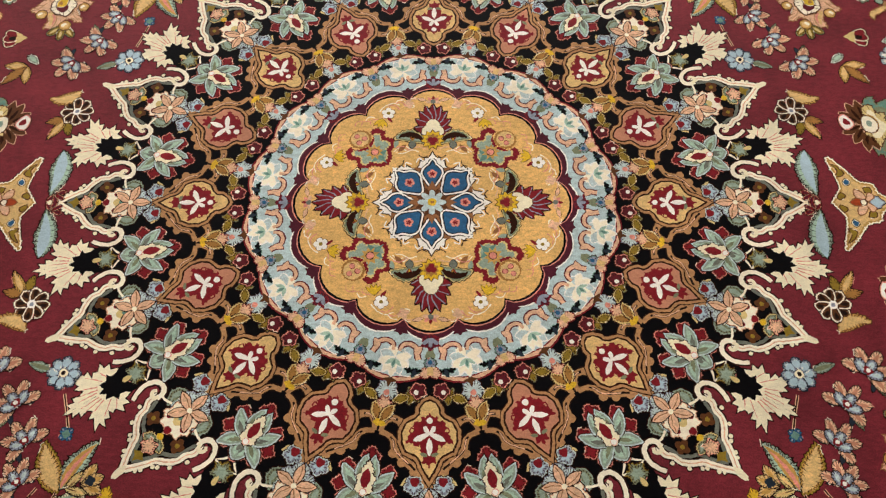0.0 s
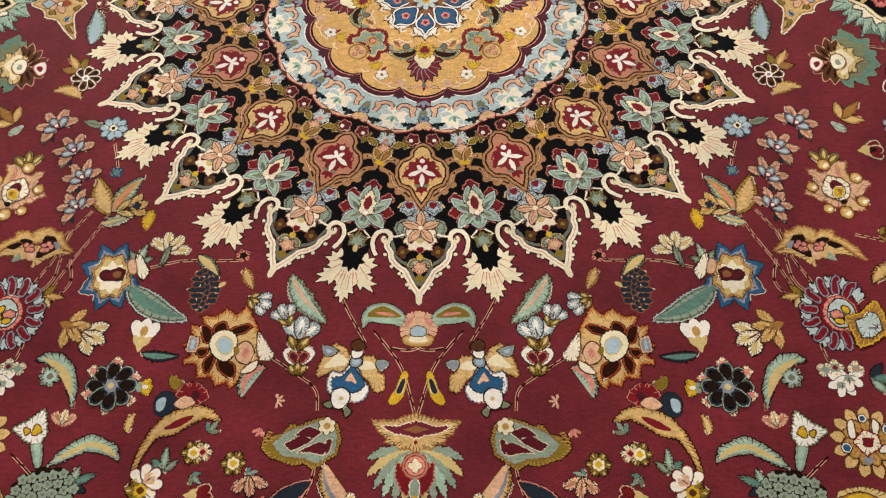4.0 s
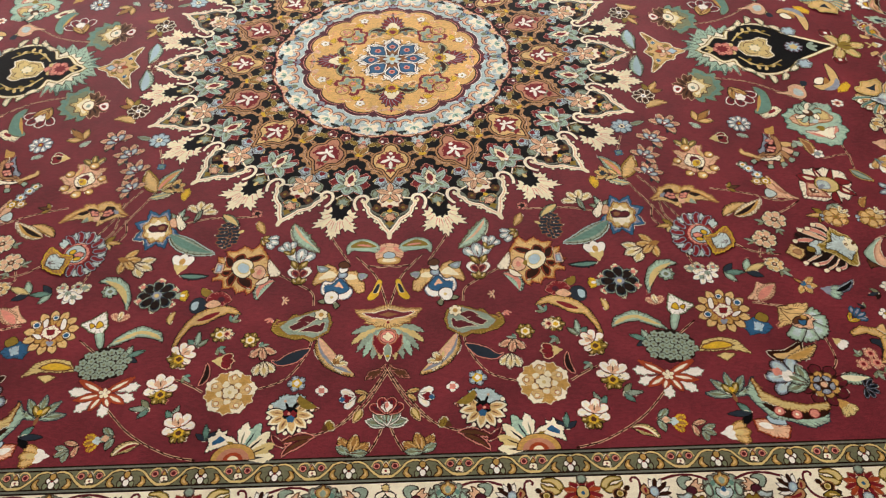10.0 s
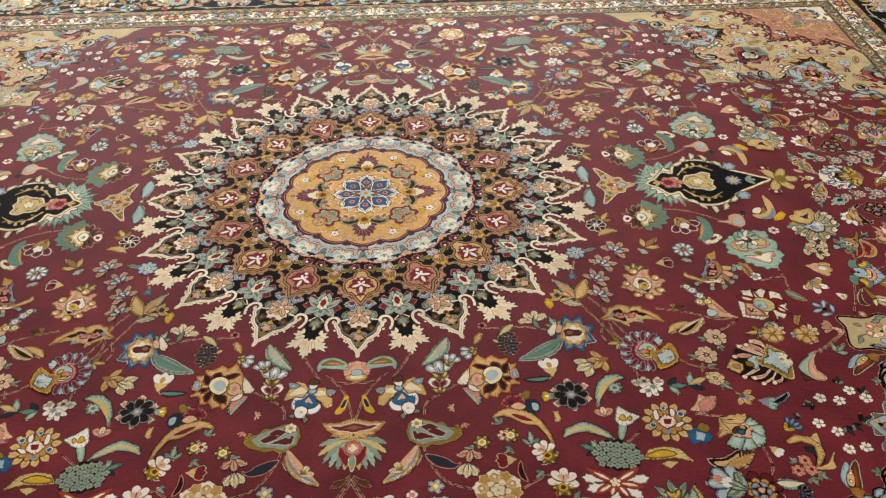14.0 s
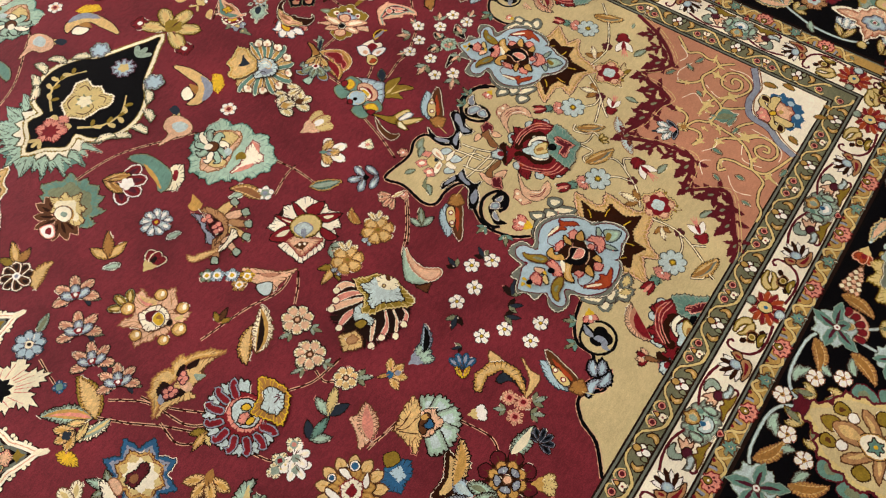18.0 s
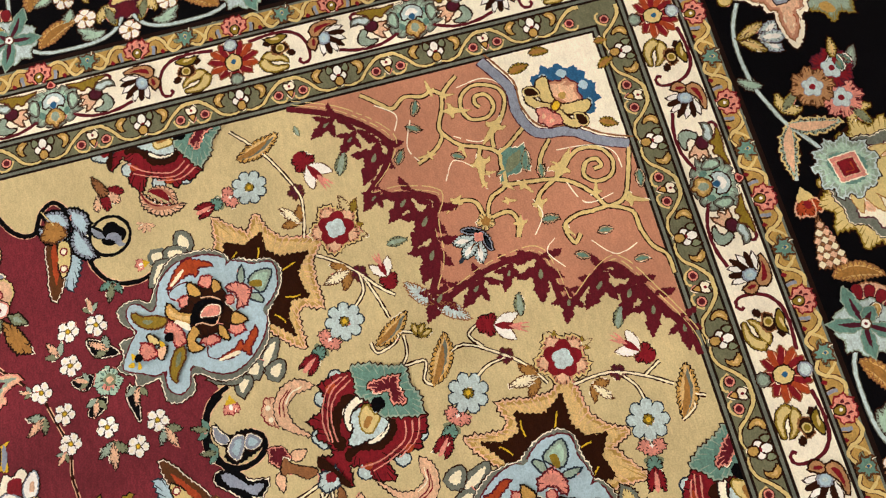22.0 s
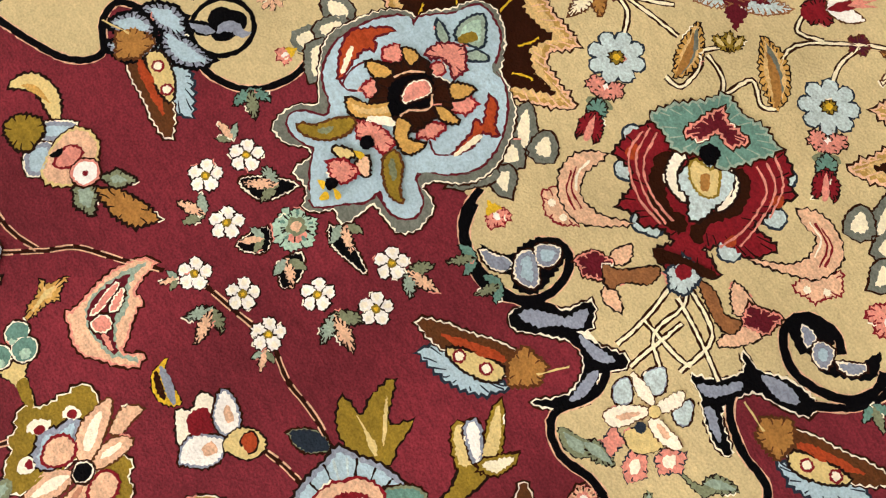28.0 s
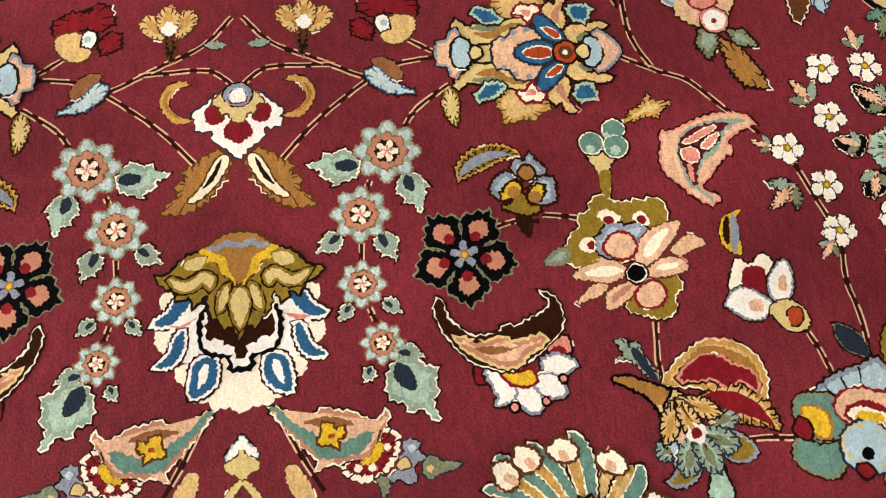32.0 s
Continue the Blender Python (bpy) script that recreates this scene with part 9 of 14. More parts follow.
put("rosette_leaf", frost_leaf(.0098), 3.41, -.223, 75.6)
put("rosette_leaf", frost_leaf(.0412), 3.412, -.262, 130.9)
stem([(3.757, -.242), (3.741, -.234)])
stem([(3.637, -.22), (3.6, -.218)])
stem([(3.515, -.228), (3.489, -.237)])
stem([(3.944, -.404), (3.9, -.341), (3.861, -.312)])
stem([(4.119, -.01), (4.059, -.066), (4.016, -.152), (3.974, -.237), (3.964, -.291)])
stem([(3.971, -.01), (4.004, -.054), (4.005, -.13), (4.001, -.195)])
stem([(3.813, -.082), (3.884, -.147), (3.955, -.236), (3.994, -.304), (4.006, -.393)])
stem([(4.048, -.33), (4.022, -.372), (4.012, -.394)])
put("tulip_side", fan(.0415, [(3, 80, .6, .4, .4, 'wheat', 'brown', .8), (1, 0, .55, .18, 0, 'dark', 'brown', 1)], [('lobes', 4, .13, .6, 'white')]), 4.024, -.125, -94.4)
put("sage_pair", leaf(.0145, .4, 0, 'sage', 'dark'), 4.058, -.022, -177.3)
stem([(3.355, -.055), (3.276, -.096), (3.208, -.136)])
stem([(3.452, -.733), (3.382, -.727), (3.351, -.732)])
stem([(3.237, -.837), (3.237, -.896), (3.233, -.945)])
put("crimson_bud", rosette(.0154, 4, 'red', 'dark', 'red', 'white'), 2.974, -.154, -129.5)
put("scroll_tail", fan(.0835, [(5, 230, .6, .3, .3, 'straw', 'olive', .8)], [('lobes', 4, .2, .4, 'olive')]), 2.956, 0, -90, flip=True)
put("bud_chain", fan(.068, [(3, 110, .4, .26, .5, 'cream', 'dark', .7), (3, 110, .4, .26, .1, 'cream', 'dark', .7)], [('lobes', 4, .1, .6, 'brown'), ('lobes', 4, .1, .25, 'gold')]), 2.931, -.781, -124, label="row of cream buds")
put("spray", bud(.0556, 'peach', 'straw', 'red', 'white'), 2.887, -.974, -109.6)
put("dove", fan(.0519, [(4, 200, .55, .36, .4, 'white', 'dark', .8), (3, 120, .5, .3, .2, 'wheat', 'brown', .9)], [('lobes', 4, .12, .4, 'steel'), ('petal', 4, .12, .1, 'teal')]), 2.84, -1.107, -146.1, label="white and tan flower")
put("dove_bud", bud(.0242, 'white', 'cream', 'dark', 'pink'), 2.978, -1.247, -132.5)
put("vulture", fan(.0536, [(5, 160, .5, .28, .45, 'sage', 'navy', .9), (3, 90, .5, .24, .1, 'wheat', 'dark', 1)], [('lobes', 4, .12, .5, 'white'), ('disc', 0, .06, .5, 'red')]), 3.329, -.742, 112.5)
put("pelican", leaf(.0478, .45, 60, 'gold', 'dark', 'red'), 3.31, -.79, 156.4)
put("chain_bud", fan(.0591, [(3, 110, .4, .26, .5, 'cream', 'dark', .7), (3, 110, .4, .26, .1, 'cream', 'brown', .7)]), 3.116, -.811, 71.4)
put("gold_bird", fan(.0525, [(5, 160, .6, .26, .3, 'gold', 'amber', .9), (2, 70, .5, .2, 0, 'sage', 'dark', 1)], [('lobes', 4, .12, .5, 'brown')]), 4.251, -.673, -2.4, label="golden tufted flower")
put("teal_shell", leaf(.0608, .5, 40, 'sage', 'dark', 'red', '', 6, 0), 4.187, -.473, -82)
put("red_bud", bud(.0347, 'gold', 'red', 'cream'), 4.251, -.661, -165.1)
put("lion_palmette", figure(.1073)
    .draw("ivory", "", 2, (0, .61, .14, .68, .31, .75, .35, .8, .27, .86, .25, .93, .17, .94, .15, .98, .07, .97, 0, 1.01))
    .draw("ivory", "", 1, (-.29, .33, -.42, .33, -.43, .4, -.38, .46, -.3, .42))
    .draw("ivory", "", 1, (-.32, .53, -.44, .51, -.45, .62, -.38, .67, -.31, .63))
    .draw("ivory", "", 1, (-.24, .73, -.35, .75, -.31, .83, -.24, .86))
    .draw("white", "", 1, (-.18, .39, -.29, .4, -.38, .5, -.34, .7, -.23, .71, -.16, .6))
    .draw("blue", "white", 1, (-.25, .35, -.34, .37, -.39, .44, -.47, .5, -.38, .51, -.31, .45))
    .draw("blue", "white", 1, (-.3, .55, -.34, .57, -.38, .67, -.45, .73, -.37, .73, -.31, .66))
    .draw("blue", "white", 1, (-.13, .72, -.18, .7, -.25, .74, -.27, .9, -.19, .89, -.13, .83))
    .draw("white", "", 1, (-.17, .74, -.21, .75, -.23, .87, -.18, .81), rag=.3)
    .draw("pink", "", 1, (-.23, .48, -.32, .52, -.38, .51, -.32, .53), rag=.3)
    .draw("black", "", 2, (0, .4, .2, .43, .23, .57, .2, .67, .11, .71, .07, .71, .07, .78, 0, .79))
    .draw("white", "", 2, (0, .41, .18, .45, .2, .57, .19, .65, .1, .69, .05, .69, .04, .76, 0, .76))
    .draw("coffee", "", 2, (0, .43, .16, .47, .18, .6, .11, .6, .08, .64, .04, .64, .03, .71, 0, .72))
    .draw("olive", "dark", 2, (0, .13, .19, .11, .29, .14, .39, .23, .46, .24, .4, .3, .36, .31, .33, .38, .27, .35, .24, .42, .18, .35, .16, .47, .12, .49, .09, .55, .04, .53, 0, .61))
    .draw("straw", "olive", 1, (-.18, .14, -.28, .15, -.3, .2, -.22, .21), rag=.3)
    .draw("straw", "olive", 1, (-.14, .26, -.2, .23, -.29, .28, -.38, .25, -.33, .32, -.25, .32, -.2, .28, -.16, .32), rag=.3)
    .draw("straw", "olive", 1, (-.06, .31, -.1, .35, -.12, .45, -.07, .41), rag=.3)
    .draw("straw", "olive", 2, (0, .33, .03, .35, .05, .41, .03, .49, 0, .55), rag=.3)
    .draw("amber", "brown", 2, (0, .01, .1, .03, .15, .07, .19, .11, .12, .15, .09, .23, .05, .26, 0, .31))
    .draw("yellow", "", 1, (-.19, .09, -.22, .11, -.17, .14, -.18, .17, -.12, .18, -.1, .24, -.05, .27, -.02, .32, -.02, .29, -.05, .24, -.08, .15, -.14, .12), rag=.3)
    .draw("steel", "", 2, (0, .07, .07, .05, .12, .08, .19, .09, .12, .11, .08, .09, 0, .1)), 3.675, 0, 90, label="white, blue and olive palmette with an amber crown")
put("white_heart", figure(.0505)
    .draw("white", "navy", 2, (0, .02, .18, .08, .33, .17, .45, .29, .57, .36, .51, .44, .54, .54, .44, .61, .32, .59, .31, .72, .22, .79, .15, .85, .07, .93, 0, 1.01))
    .draw("red", "", 1, (-.24, .25, -.41, .31, -.38, .49, -.25, .52, -.16, .42))
    .draw("red", "", 2, (0, .41, .15, .55, .18, .68, .07, .76, 0, .8))
    .draw("straw", "brown", 2, (0, .01, .18, .08, .32, .24, .23, .28, .21, .39, .11, .37, .08, .48, 0, .51))
    .draw("steel", "dark", 2, (0, -.02, .12, .02, .18, .14, .1, .27, 0, .28), rag=.3)
    .draw("white", "red", 2, (0, .07, .08, .1, .1, .22, 0, .24), rag=.3), 3.97, 0, 90, label="white and red heart-shaped flower")
put("gold_plume", figure(.0277)
    .draw("gold", "dark", 0, (-.01, 0, .23, .2, .35, .49, .22, .78, -.04, .9, -.3, .82, -.16, 1.01, .16, 1.03, .48, .78, .5, .4, .32, .05))
    .draw("amber", "", 0, (.21, .14, .34, .43, .33, .69, .14, .92, .4, .76, .41, .4)), 3.902, -.085, -112.5, label="golden curled plume")
put("gold_sepal", figure(.0553)
    .draw("amber", "brown", 0, (-.05, .03, -.1, .2, -.12, .34, -.17, .49, -.06, .53, -.12, .67, 0, .72, -.01, .92, 0, 1.01, .19, .82, .26, .66, .27, .52, .22, .25, .16, .08), rag=2.6)
    .draw("cream", "brown", 0, (.09, .04, .02, .09, .04, .26, .11, .46, .12, .71, .2, .6, .21, .36, .16, .14), rag=.3)
    .draw("dark", "", 0, (.04, .09, .07, .22, .1, .37, .14, .5, .16, .36, .1, .18), rag=.3), 3.838, -.025, 133.7, label="golden leaf with a cream heart")
put("olive_peony", figure(.0768)
    .draw("olive", "ivory", 0, (-.52, .73, -.44, .81, -.4, .81, -.39, .91, -.3, .94, -.27, 1.01, -.18, 1.06, -.09, .99, .01, .96, .11, .97, .14, .94, .22, .97, .3, .91, .31, .78, .24, .72, -.02, .5, -.49, .52, -.54, .61))
    .draw("olive", "ivory", 0, (.2, .33, .28, .22, .2, .16, .18, .05, .07, 0, -.07, .05, -.19, .13, -.07, .29))
    .draw("steel", "dark", 0, (-.3, .71, -.26, .73, -.19, .81, -.11, .81, -.04, .77, .05, .78, .12, .73, .04, .63, -.12, .52, -.29, .58))
    .draw("ivory", "", 0, (-.24, .91, -.15, .93, -.06, .85, -.11, .81, -.2, .83))
    .draw("red", "", 0, (-.2, .87, -.13, .87, -.12, .82, -.19, .82), rag=.3)
    .draw("ivory", "", 0, (.03, .84, .12, .87, .16, .76, .09, .75))
    .draw("red", "", 0, (.06, .82, .12, .83, .13, .77, .08, .77), rag=.3)
    .draw("ivory", "", 0, (-.45, .67, -.38, .73, -.31, .71, -.33, .61, -.38, .61))
    .draw("red", "", 0, (-.37, .69, -.32, .69, -.33, .63, -.37, .64), rag=.3)
    .draw("peach", "red", 0, (-.25, .61, -.17, .71, -.07, .71, -.01, .66, -.02, .55, -.14, .52))
    .draw("peach", "red", 0, (-.1, .19, -.06, .25, .03, .29, .11, .26, .13, .19, .07, .11, -.06, .11)), 3.457, -.733, -83.8, label="olive scalloped flower")
put("peach_peony", figure(.0428)
    .draw("peach", "brown", 0, (-.65, -.63, -.6, -.33, -.45, -.09, -.21, -.04, -.08, -.06, -.2, -.36, -.42, -.5))
    .draw("peach", "brown", 0, (-.36, -.89, -.37, -.56, -.21, -.4, -.18, -.57, -.28, -.74))
    .draw("peach", "brown", 0, (.02, -.69, -.13, -.53, -.09, -.32, .05, -.07, .14, -.15, .13, -.42))
    .draw("peach", "brown", 0, (.17, .59, .22, .93, .49, .99, .38, .76, .31, .6))
    .draw("peach", "brown", 0, (.09, .16, .14, .39, .33, .57, .52, .53, .37, .26, .18, .08))
    .draw("peach", "brown", 0, (-.15, .16, -.24, .4, -.22, .68, 0, 1.01, .09, .78, .1, .43, .03, .15))
    .draw("ivory", "", 0, (-.56, -.5, -.47, -.31, -.32, -.14, -.16, -.1, -.28, -.31), rag=.3)
    .draw("ivory", "", 0, (-.1, .28, -.15, .45, -.12, .68, -.04, .83, .01, .56, .01, .3), rag=.3)
    .draw("ivory", "", 0, (.16, .23, .23, .39, .39, .49, .32, .33), rag=.3)
    .draw("salmon", "", 0, (0, -.57, -.06, -.47, -.02, -.29, .07, -.16, .05, -.38), rag=.3)
    .draw("black", "ivory", 0, (-.1, -.1, -.08, .1, .1, .09, .08, -.11), rag=.3), 3.544, -.712, -134.7, label="peach flower with a black eye")
put("sage_drop", figure(.0163)
    .draw("moss", "navy", 0, (0, 1, .35, .4, .24, -.09, -.24, .09, -.22, .71)), 3.587, -.594, 13.7)
put("clover_bud", figure(.0519)
    .draw("straw", "dark", 0, (-.28, .5, -.12, .59, .07, .53, 0, .38, .04, .02, -.04, 0, -.1, .28))
    .draw("olive", "", 0, (-.12, .29, .01, .33, .03, .02, -.04, .01), rag=.3)
    .dot("teal", "ivory", 0, .009, .875, .132)
    .dot("teal", "ivory", 0, -.243, .662, .137)
    .dot("teal", "ivory", 0, .056, .668, .143)
    .dot("mint", "", 0, -.243, .581, .058)
    .dot("mint", "", 0, .053, .615, .065)
    .dot("mint", "", 0, -.064, .794, .039), 3.693, -.678, -101.9, label="mint clover bud")
put("gold_sprig", figure(.0359)
    .draw("gold", "dark", 0, (.01, -.01, -.14, .19, -.18, .48, -.35, .67, -.16, .68, -.01, 1.01, .07, .67, .18, .64, .02, .42, .04, .19), rag=2.6)
    .draw("straw", "", 0, (-.03, .18, -.1, .46, -.12, .61, -.04, .73, -.03, .45), rag=.3), 3.84, -.729, -159.4)
put("blush_fan", figure(.0621)
    .draw("peach", "pink", 0, (-.01, 0, .13, -.01, .31, .11, .44, .25, .53, .39, .64, .56, .71, .63, .65, .69, .58, .85, .47, .96, .33, .98, .21, 1, .07, 1.02, -.05, 1.01, -.11, .91, -.03, .93, .07, .94, .14, .88, .1, .78, .1, .68, .08, .55, .07, .46, .02, .39, .09, .37, .13, .3, .08, .14))
    .draw("sage", "", 0, (.06, 0, .25, .11, .46, .33, .54, .49, .52, .64, .43, .77, .32, .87, .21, .95, .08, .96, -.06, .99, -.07, .94, .12, .92, .16, .87, .21, .73, .2, .62, .15, .5, .16, .33, .17, .22, .12, .1))
    .draw("wine", "", 0, (.19, .14, .27, .18, .38, .27, .48, .41, .52, .56, .47, .7, .36, .8, .26, .88, .15, .94, .16, .87, .23, .75, .24, .58, .21, .41, .21, .24))
    .draw("pink", "ivory", 0, (.48, .58, .43, .46, .36, .31, .29, .24, .3, .34, .36, .44, .4, .52))
    .draw("pink", "ivory", 0, (.31, .5, .28, .38, .23, .29, .22, .41, .25, .51))
    .draw("pink", "ivory", 0, (.45, .68, .39, .59, .31, .59, .27, .67, .32, .73, .4, .73))
    .draw("pink", "", 0, (.33, .77, .29, .76, .18, .9, .24, .89)), 3.825, -.976, 52.8, label="pink and sage crescent leaf")
put("yellow_spur", figure(.0284)
    .draw("yellow", "dark", 0, (-.07, .91, .25, 1.01, .06, .78, .09, .29, .08, -.02, -.21, .13, -.33, .44, -.22, .8))
    .draw("steel", "", 0, (0, .91, .1, .78, .08, .29, -.08, .03, -.09, .43), rag=.3)
    .draw("coffee", "", 0, (-.14, .86, -.06, .79, -.16, .24, -.26, .44), rag=.3), 3.565, -.903, -90.3)
put("snow_bud", figure(.052)
    .draw("ivory", "dark", 0, (-.07, .96, .14, 1.03, .31, 1.05, .32, .89, .52, .83, .46, .67, .15, .64, -.06, .82))
    .draw("red", "", 0, (.26, .92, .37, .74, .17, .6, .06, .7, .05, .85))
    .draw("white", "steel", 0, (-.23, .92, .01, .86, .05, .66, .02, .46, -.19, .51, -.26, .66, -.26, .82))
    .draw("white", "steel", 0, (.3, .62, .58, .58, .44, .42, .21, .34, .11, .48))
    .draw("peach", "", 0, (-.09, .7, .01, .61, -.08, .52, -.16, .61), rag=.3)
    .draw("peach", "", 0, (.34, .53, .43, .5, .28, .4, .22, .46), rag=.3)
    .draw("straw", "dark", 0, (-.03, .47, .16, .36, .18, .14, .03, 0, -.13, .12, -.12, .3))
    .draw("rust", "dark", 0, (.06, .28, .16, .17, .02, .09, -.07, .18), rag=.3), 3.421, -1.004, -36.2, label="white bud with a red heart")
put("wing_flower", figure(.0769)
    .draw("red", "dark", 0, (.16, .54, .11, .6, .18, .68, .24, .63), rag=.3)
    .draw("pink", "dark", 0, (-.35, .82, -.49, .85, -.44, .96, -.35, .92, -.31, .86))
    .draw("red", "", 0, (-.33, .84, -.41, .88, -.41, .94, -.35, .92))
    .draw("white", "steel", 0, (-.24, .87, -.34, .91, -.39, 1.05, -.3, 1.04, -.2, 1.01, -.18, .94))
    .draw("white", "steel", 0, (-.04, .92, -.16, .94, -.22, 1.04, -.17, 1.15, -.06, 1.06))
    .draw("white", "steel", 0, (.07, .87, -.03, .93, -.01, 1.07, .09, 1.09, .12, .96))
    .draw("white", "steel", 0, (.13, .62, .08, .68, .07, .86, .14, .9, .25, .85, .19, .82))
    .dot("pink", "black", 0, .167, .957, .028)
    .dot("pink", "black", 0, -.03, 1.091, .022)
    .dot("pink", "black", 0, -.243, 1.064, .023)
    .draw("yellow", "red", 0, (.06, .72, -.02, .8, -.11, .85, -.08, .93, .01, .89, .06, .81))
    .draw("coffee", "ivory", 0, (.04, -.02, -.01, -.01, .05, .12, .05, .24, .01, .37, -.12, .47, -.22, .47, -.26, .53, -.33, .56, -.43, .58, -.54, .61, -.61, .58, -.59, .47, -.64, .55, -.63, .66, -.52, .79, -.38, .8, -.21, .8, -.03, .76, .08, .64, .15, .5, .16, .3, .13, .12))
    .draw("salmon", "straw", 0, (.11, .28, .04, .41, -.06, .49, -.15, .54, -.16, .61, -.37, .73, -.32, .78, -.19, .74, -.09, .76, .02, .68, .07, .56, .12, .41))
    .draw("umber", "", 0, (.07, .44, -.03, .52, -.1, .59, -.17, .66, -.07, .62, .03, .55), rag=.3)
    .draw("peach", "", 0, (-.14, .55, -.15, .6, -.18, .65, -.12, .63, -.11, .57), rag=.3), 3.518, -.354, 129.9, label="brown wing with white petals")
put("burgundy_leaf", figure(.0599)
    .draw("gold", "ivory", 0, (.01, 0, -.23, .11, -.39, .25, -.5, .39, -.51, .67, -.42, .87, -.2, .99, .01, .98, .15, .91, .16, .79, .06, .85, -.03, .79, .08, .6, -.01, .39, 0, .19))
    .draw("amber", "", 0, (-.05, .11, -.34, .25, -.44, .42, -.43, .65, -.35, .84, -.17, .93, .01, .93, -.12, .86, -.32, .67, -.37, .43, -.28, .29))
    .draw("red", "pink", 0, (-.05, .15, -.28, .29, -.36, .46, -.29, .64, -.27, .82, -.1, .91, -.17, .73, -.08, .61, -.13, .48, -.09, .33)), 3.346, -.73, 164.1, label="gold-rimmed burgundy leaf")
put("horn_bird", figure(.0859)
    .draw("olive", "steel", 0, (-.3, .74, -.37, .81, -.38, .94, -.26, .92, -.22, .82))
    .draw("olive", "steel", 0, (.05, .66, -.04, .75, .04, .8, .12, .79, .19, .73, .11, .71))
    .draw("mint", "dark", 0, (-.1, .84, -.15, .86, -.11, .94, -.06, 1.05, .06, .95))
    .draw("sky", "dark", 0, (.02, .48, -.09, .48, -.31, .48, -.35, .59, -.29, .75, -.2, .81, -.05, .77, .04, .66, .04, .55))
    .draw("peach", "black", 0, (-.05, .52, -.24, .53, -.31, .63, -.25, .71, -.12, .72, -.04, .6))
    .draw("red", "", 0, (-.1, .54, -.23, .54, -.27, .6, -.21, .66, -.12, .62))
    .draw("black", "", 0, (-.11, .7, -.19, .7, -.2, .78, -.16, .86, -.07, .77), rag=2.6)
    .draw("white", "", 0, (-.12, .74, -.17, .73, -.16, .8, -.13, .8), rag=.3)
    .draw("straw", "black", 0, (-.1, .29, -.22, .28, -.27, .37, -.28, .44, -.34, .49, -.23, .49, -.15, .54, -.11, .49, -.03, .48, -.07, .4))
    .draw("amber", "black", 0, (.01, -.01, -.08, .05, -.14, .15, -.21, .27, -.2, .31, -.1, .32, -.08, .21, -.03, .09)), 3.357, -.646, 126.1, label="sky blue bird-shaped flower with a yellow crown")
put("moss_sprig", figure(.0345)
    .draw("sage", "dark", 0, (-.02, 1.03, .15, .92, .07, .75, .25, .77, .18, .57, 0, .02, -.1, .2, -.06, .62, -.25, .8, -.04, .74), rag=2.6)
    .draw("navy", "", 0, (.02, .68, .15, .61, -.02, .05, -.08, .21)), 3.348, -.728, -45.9)
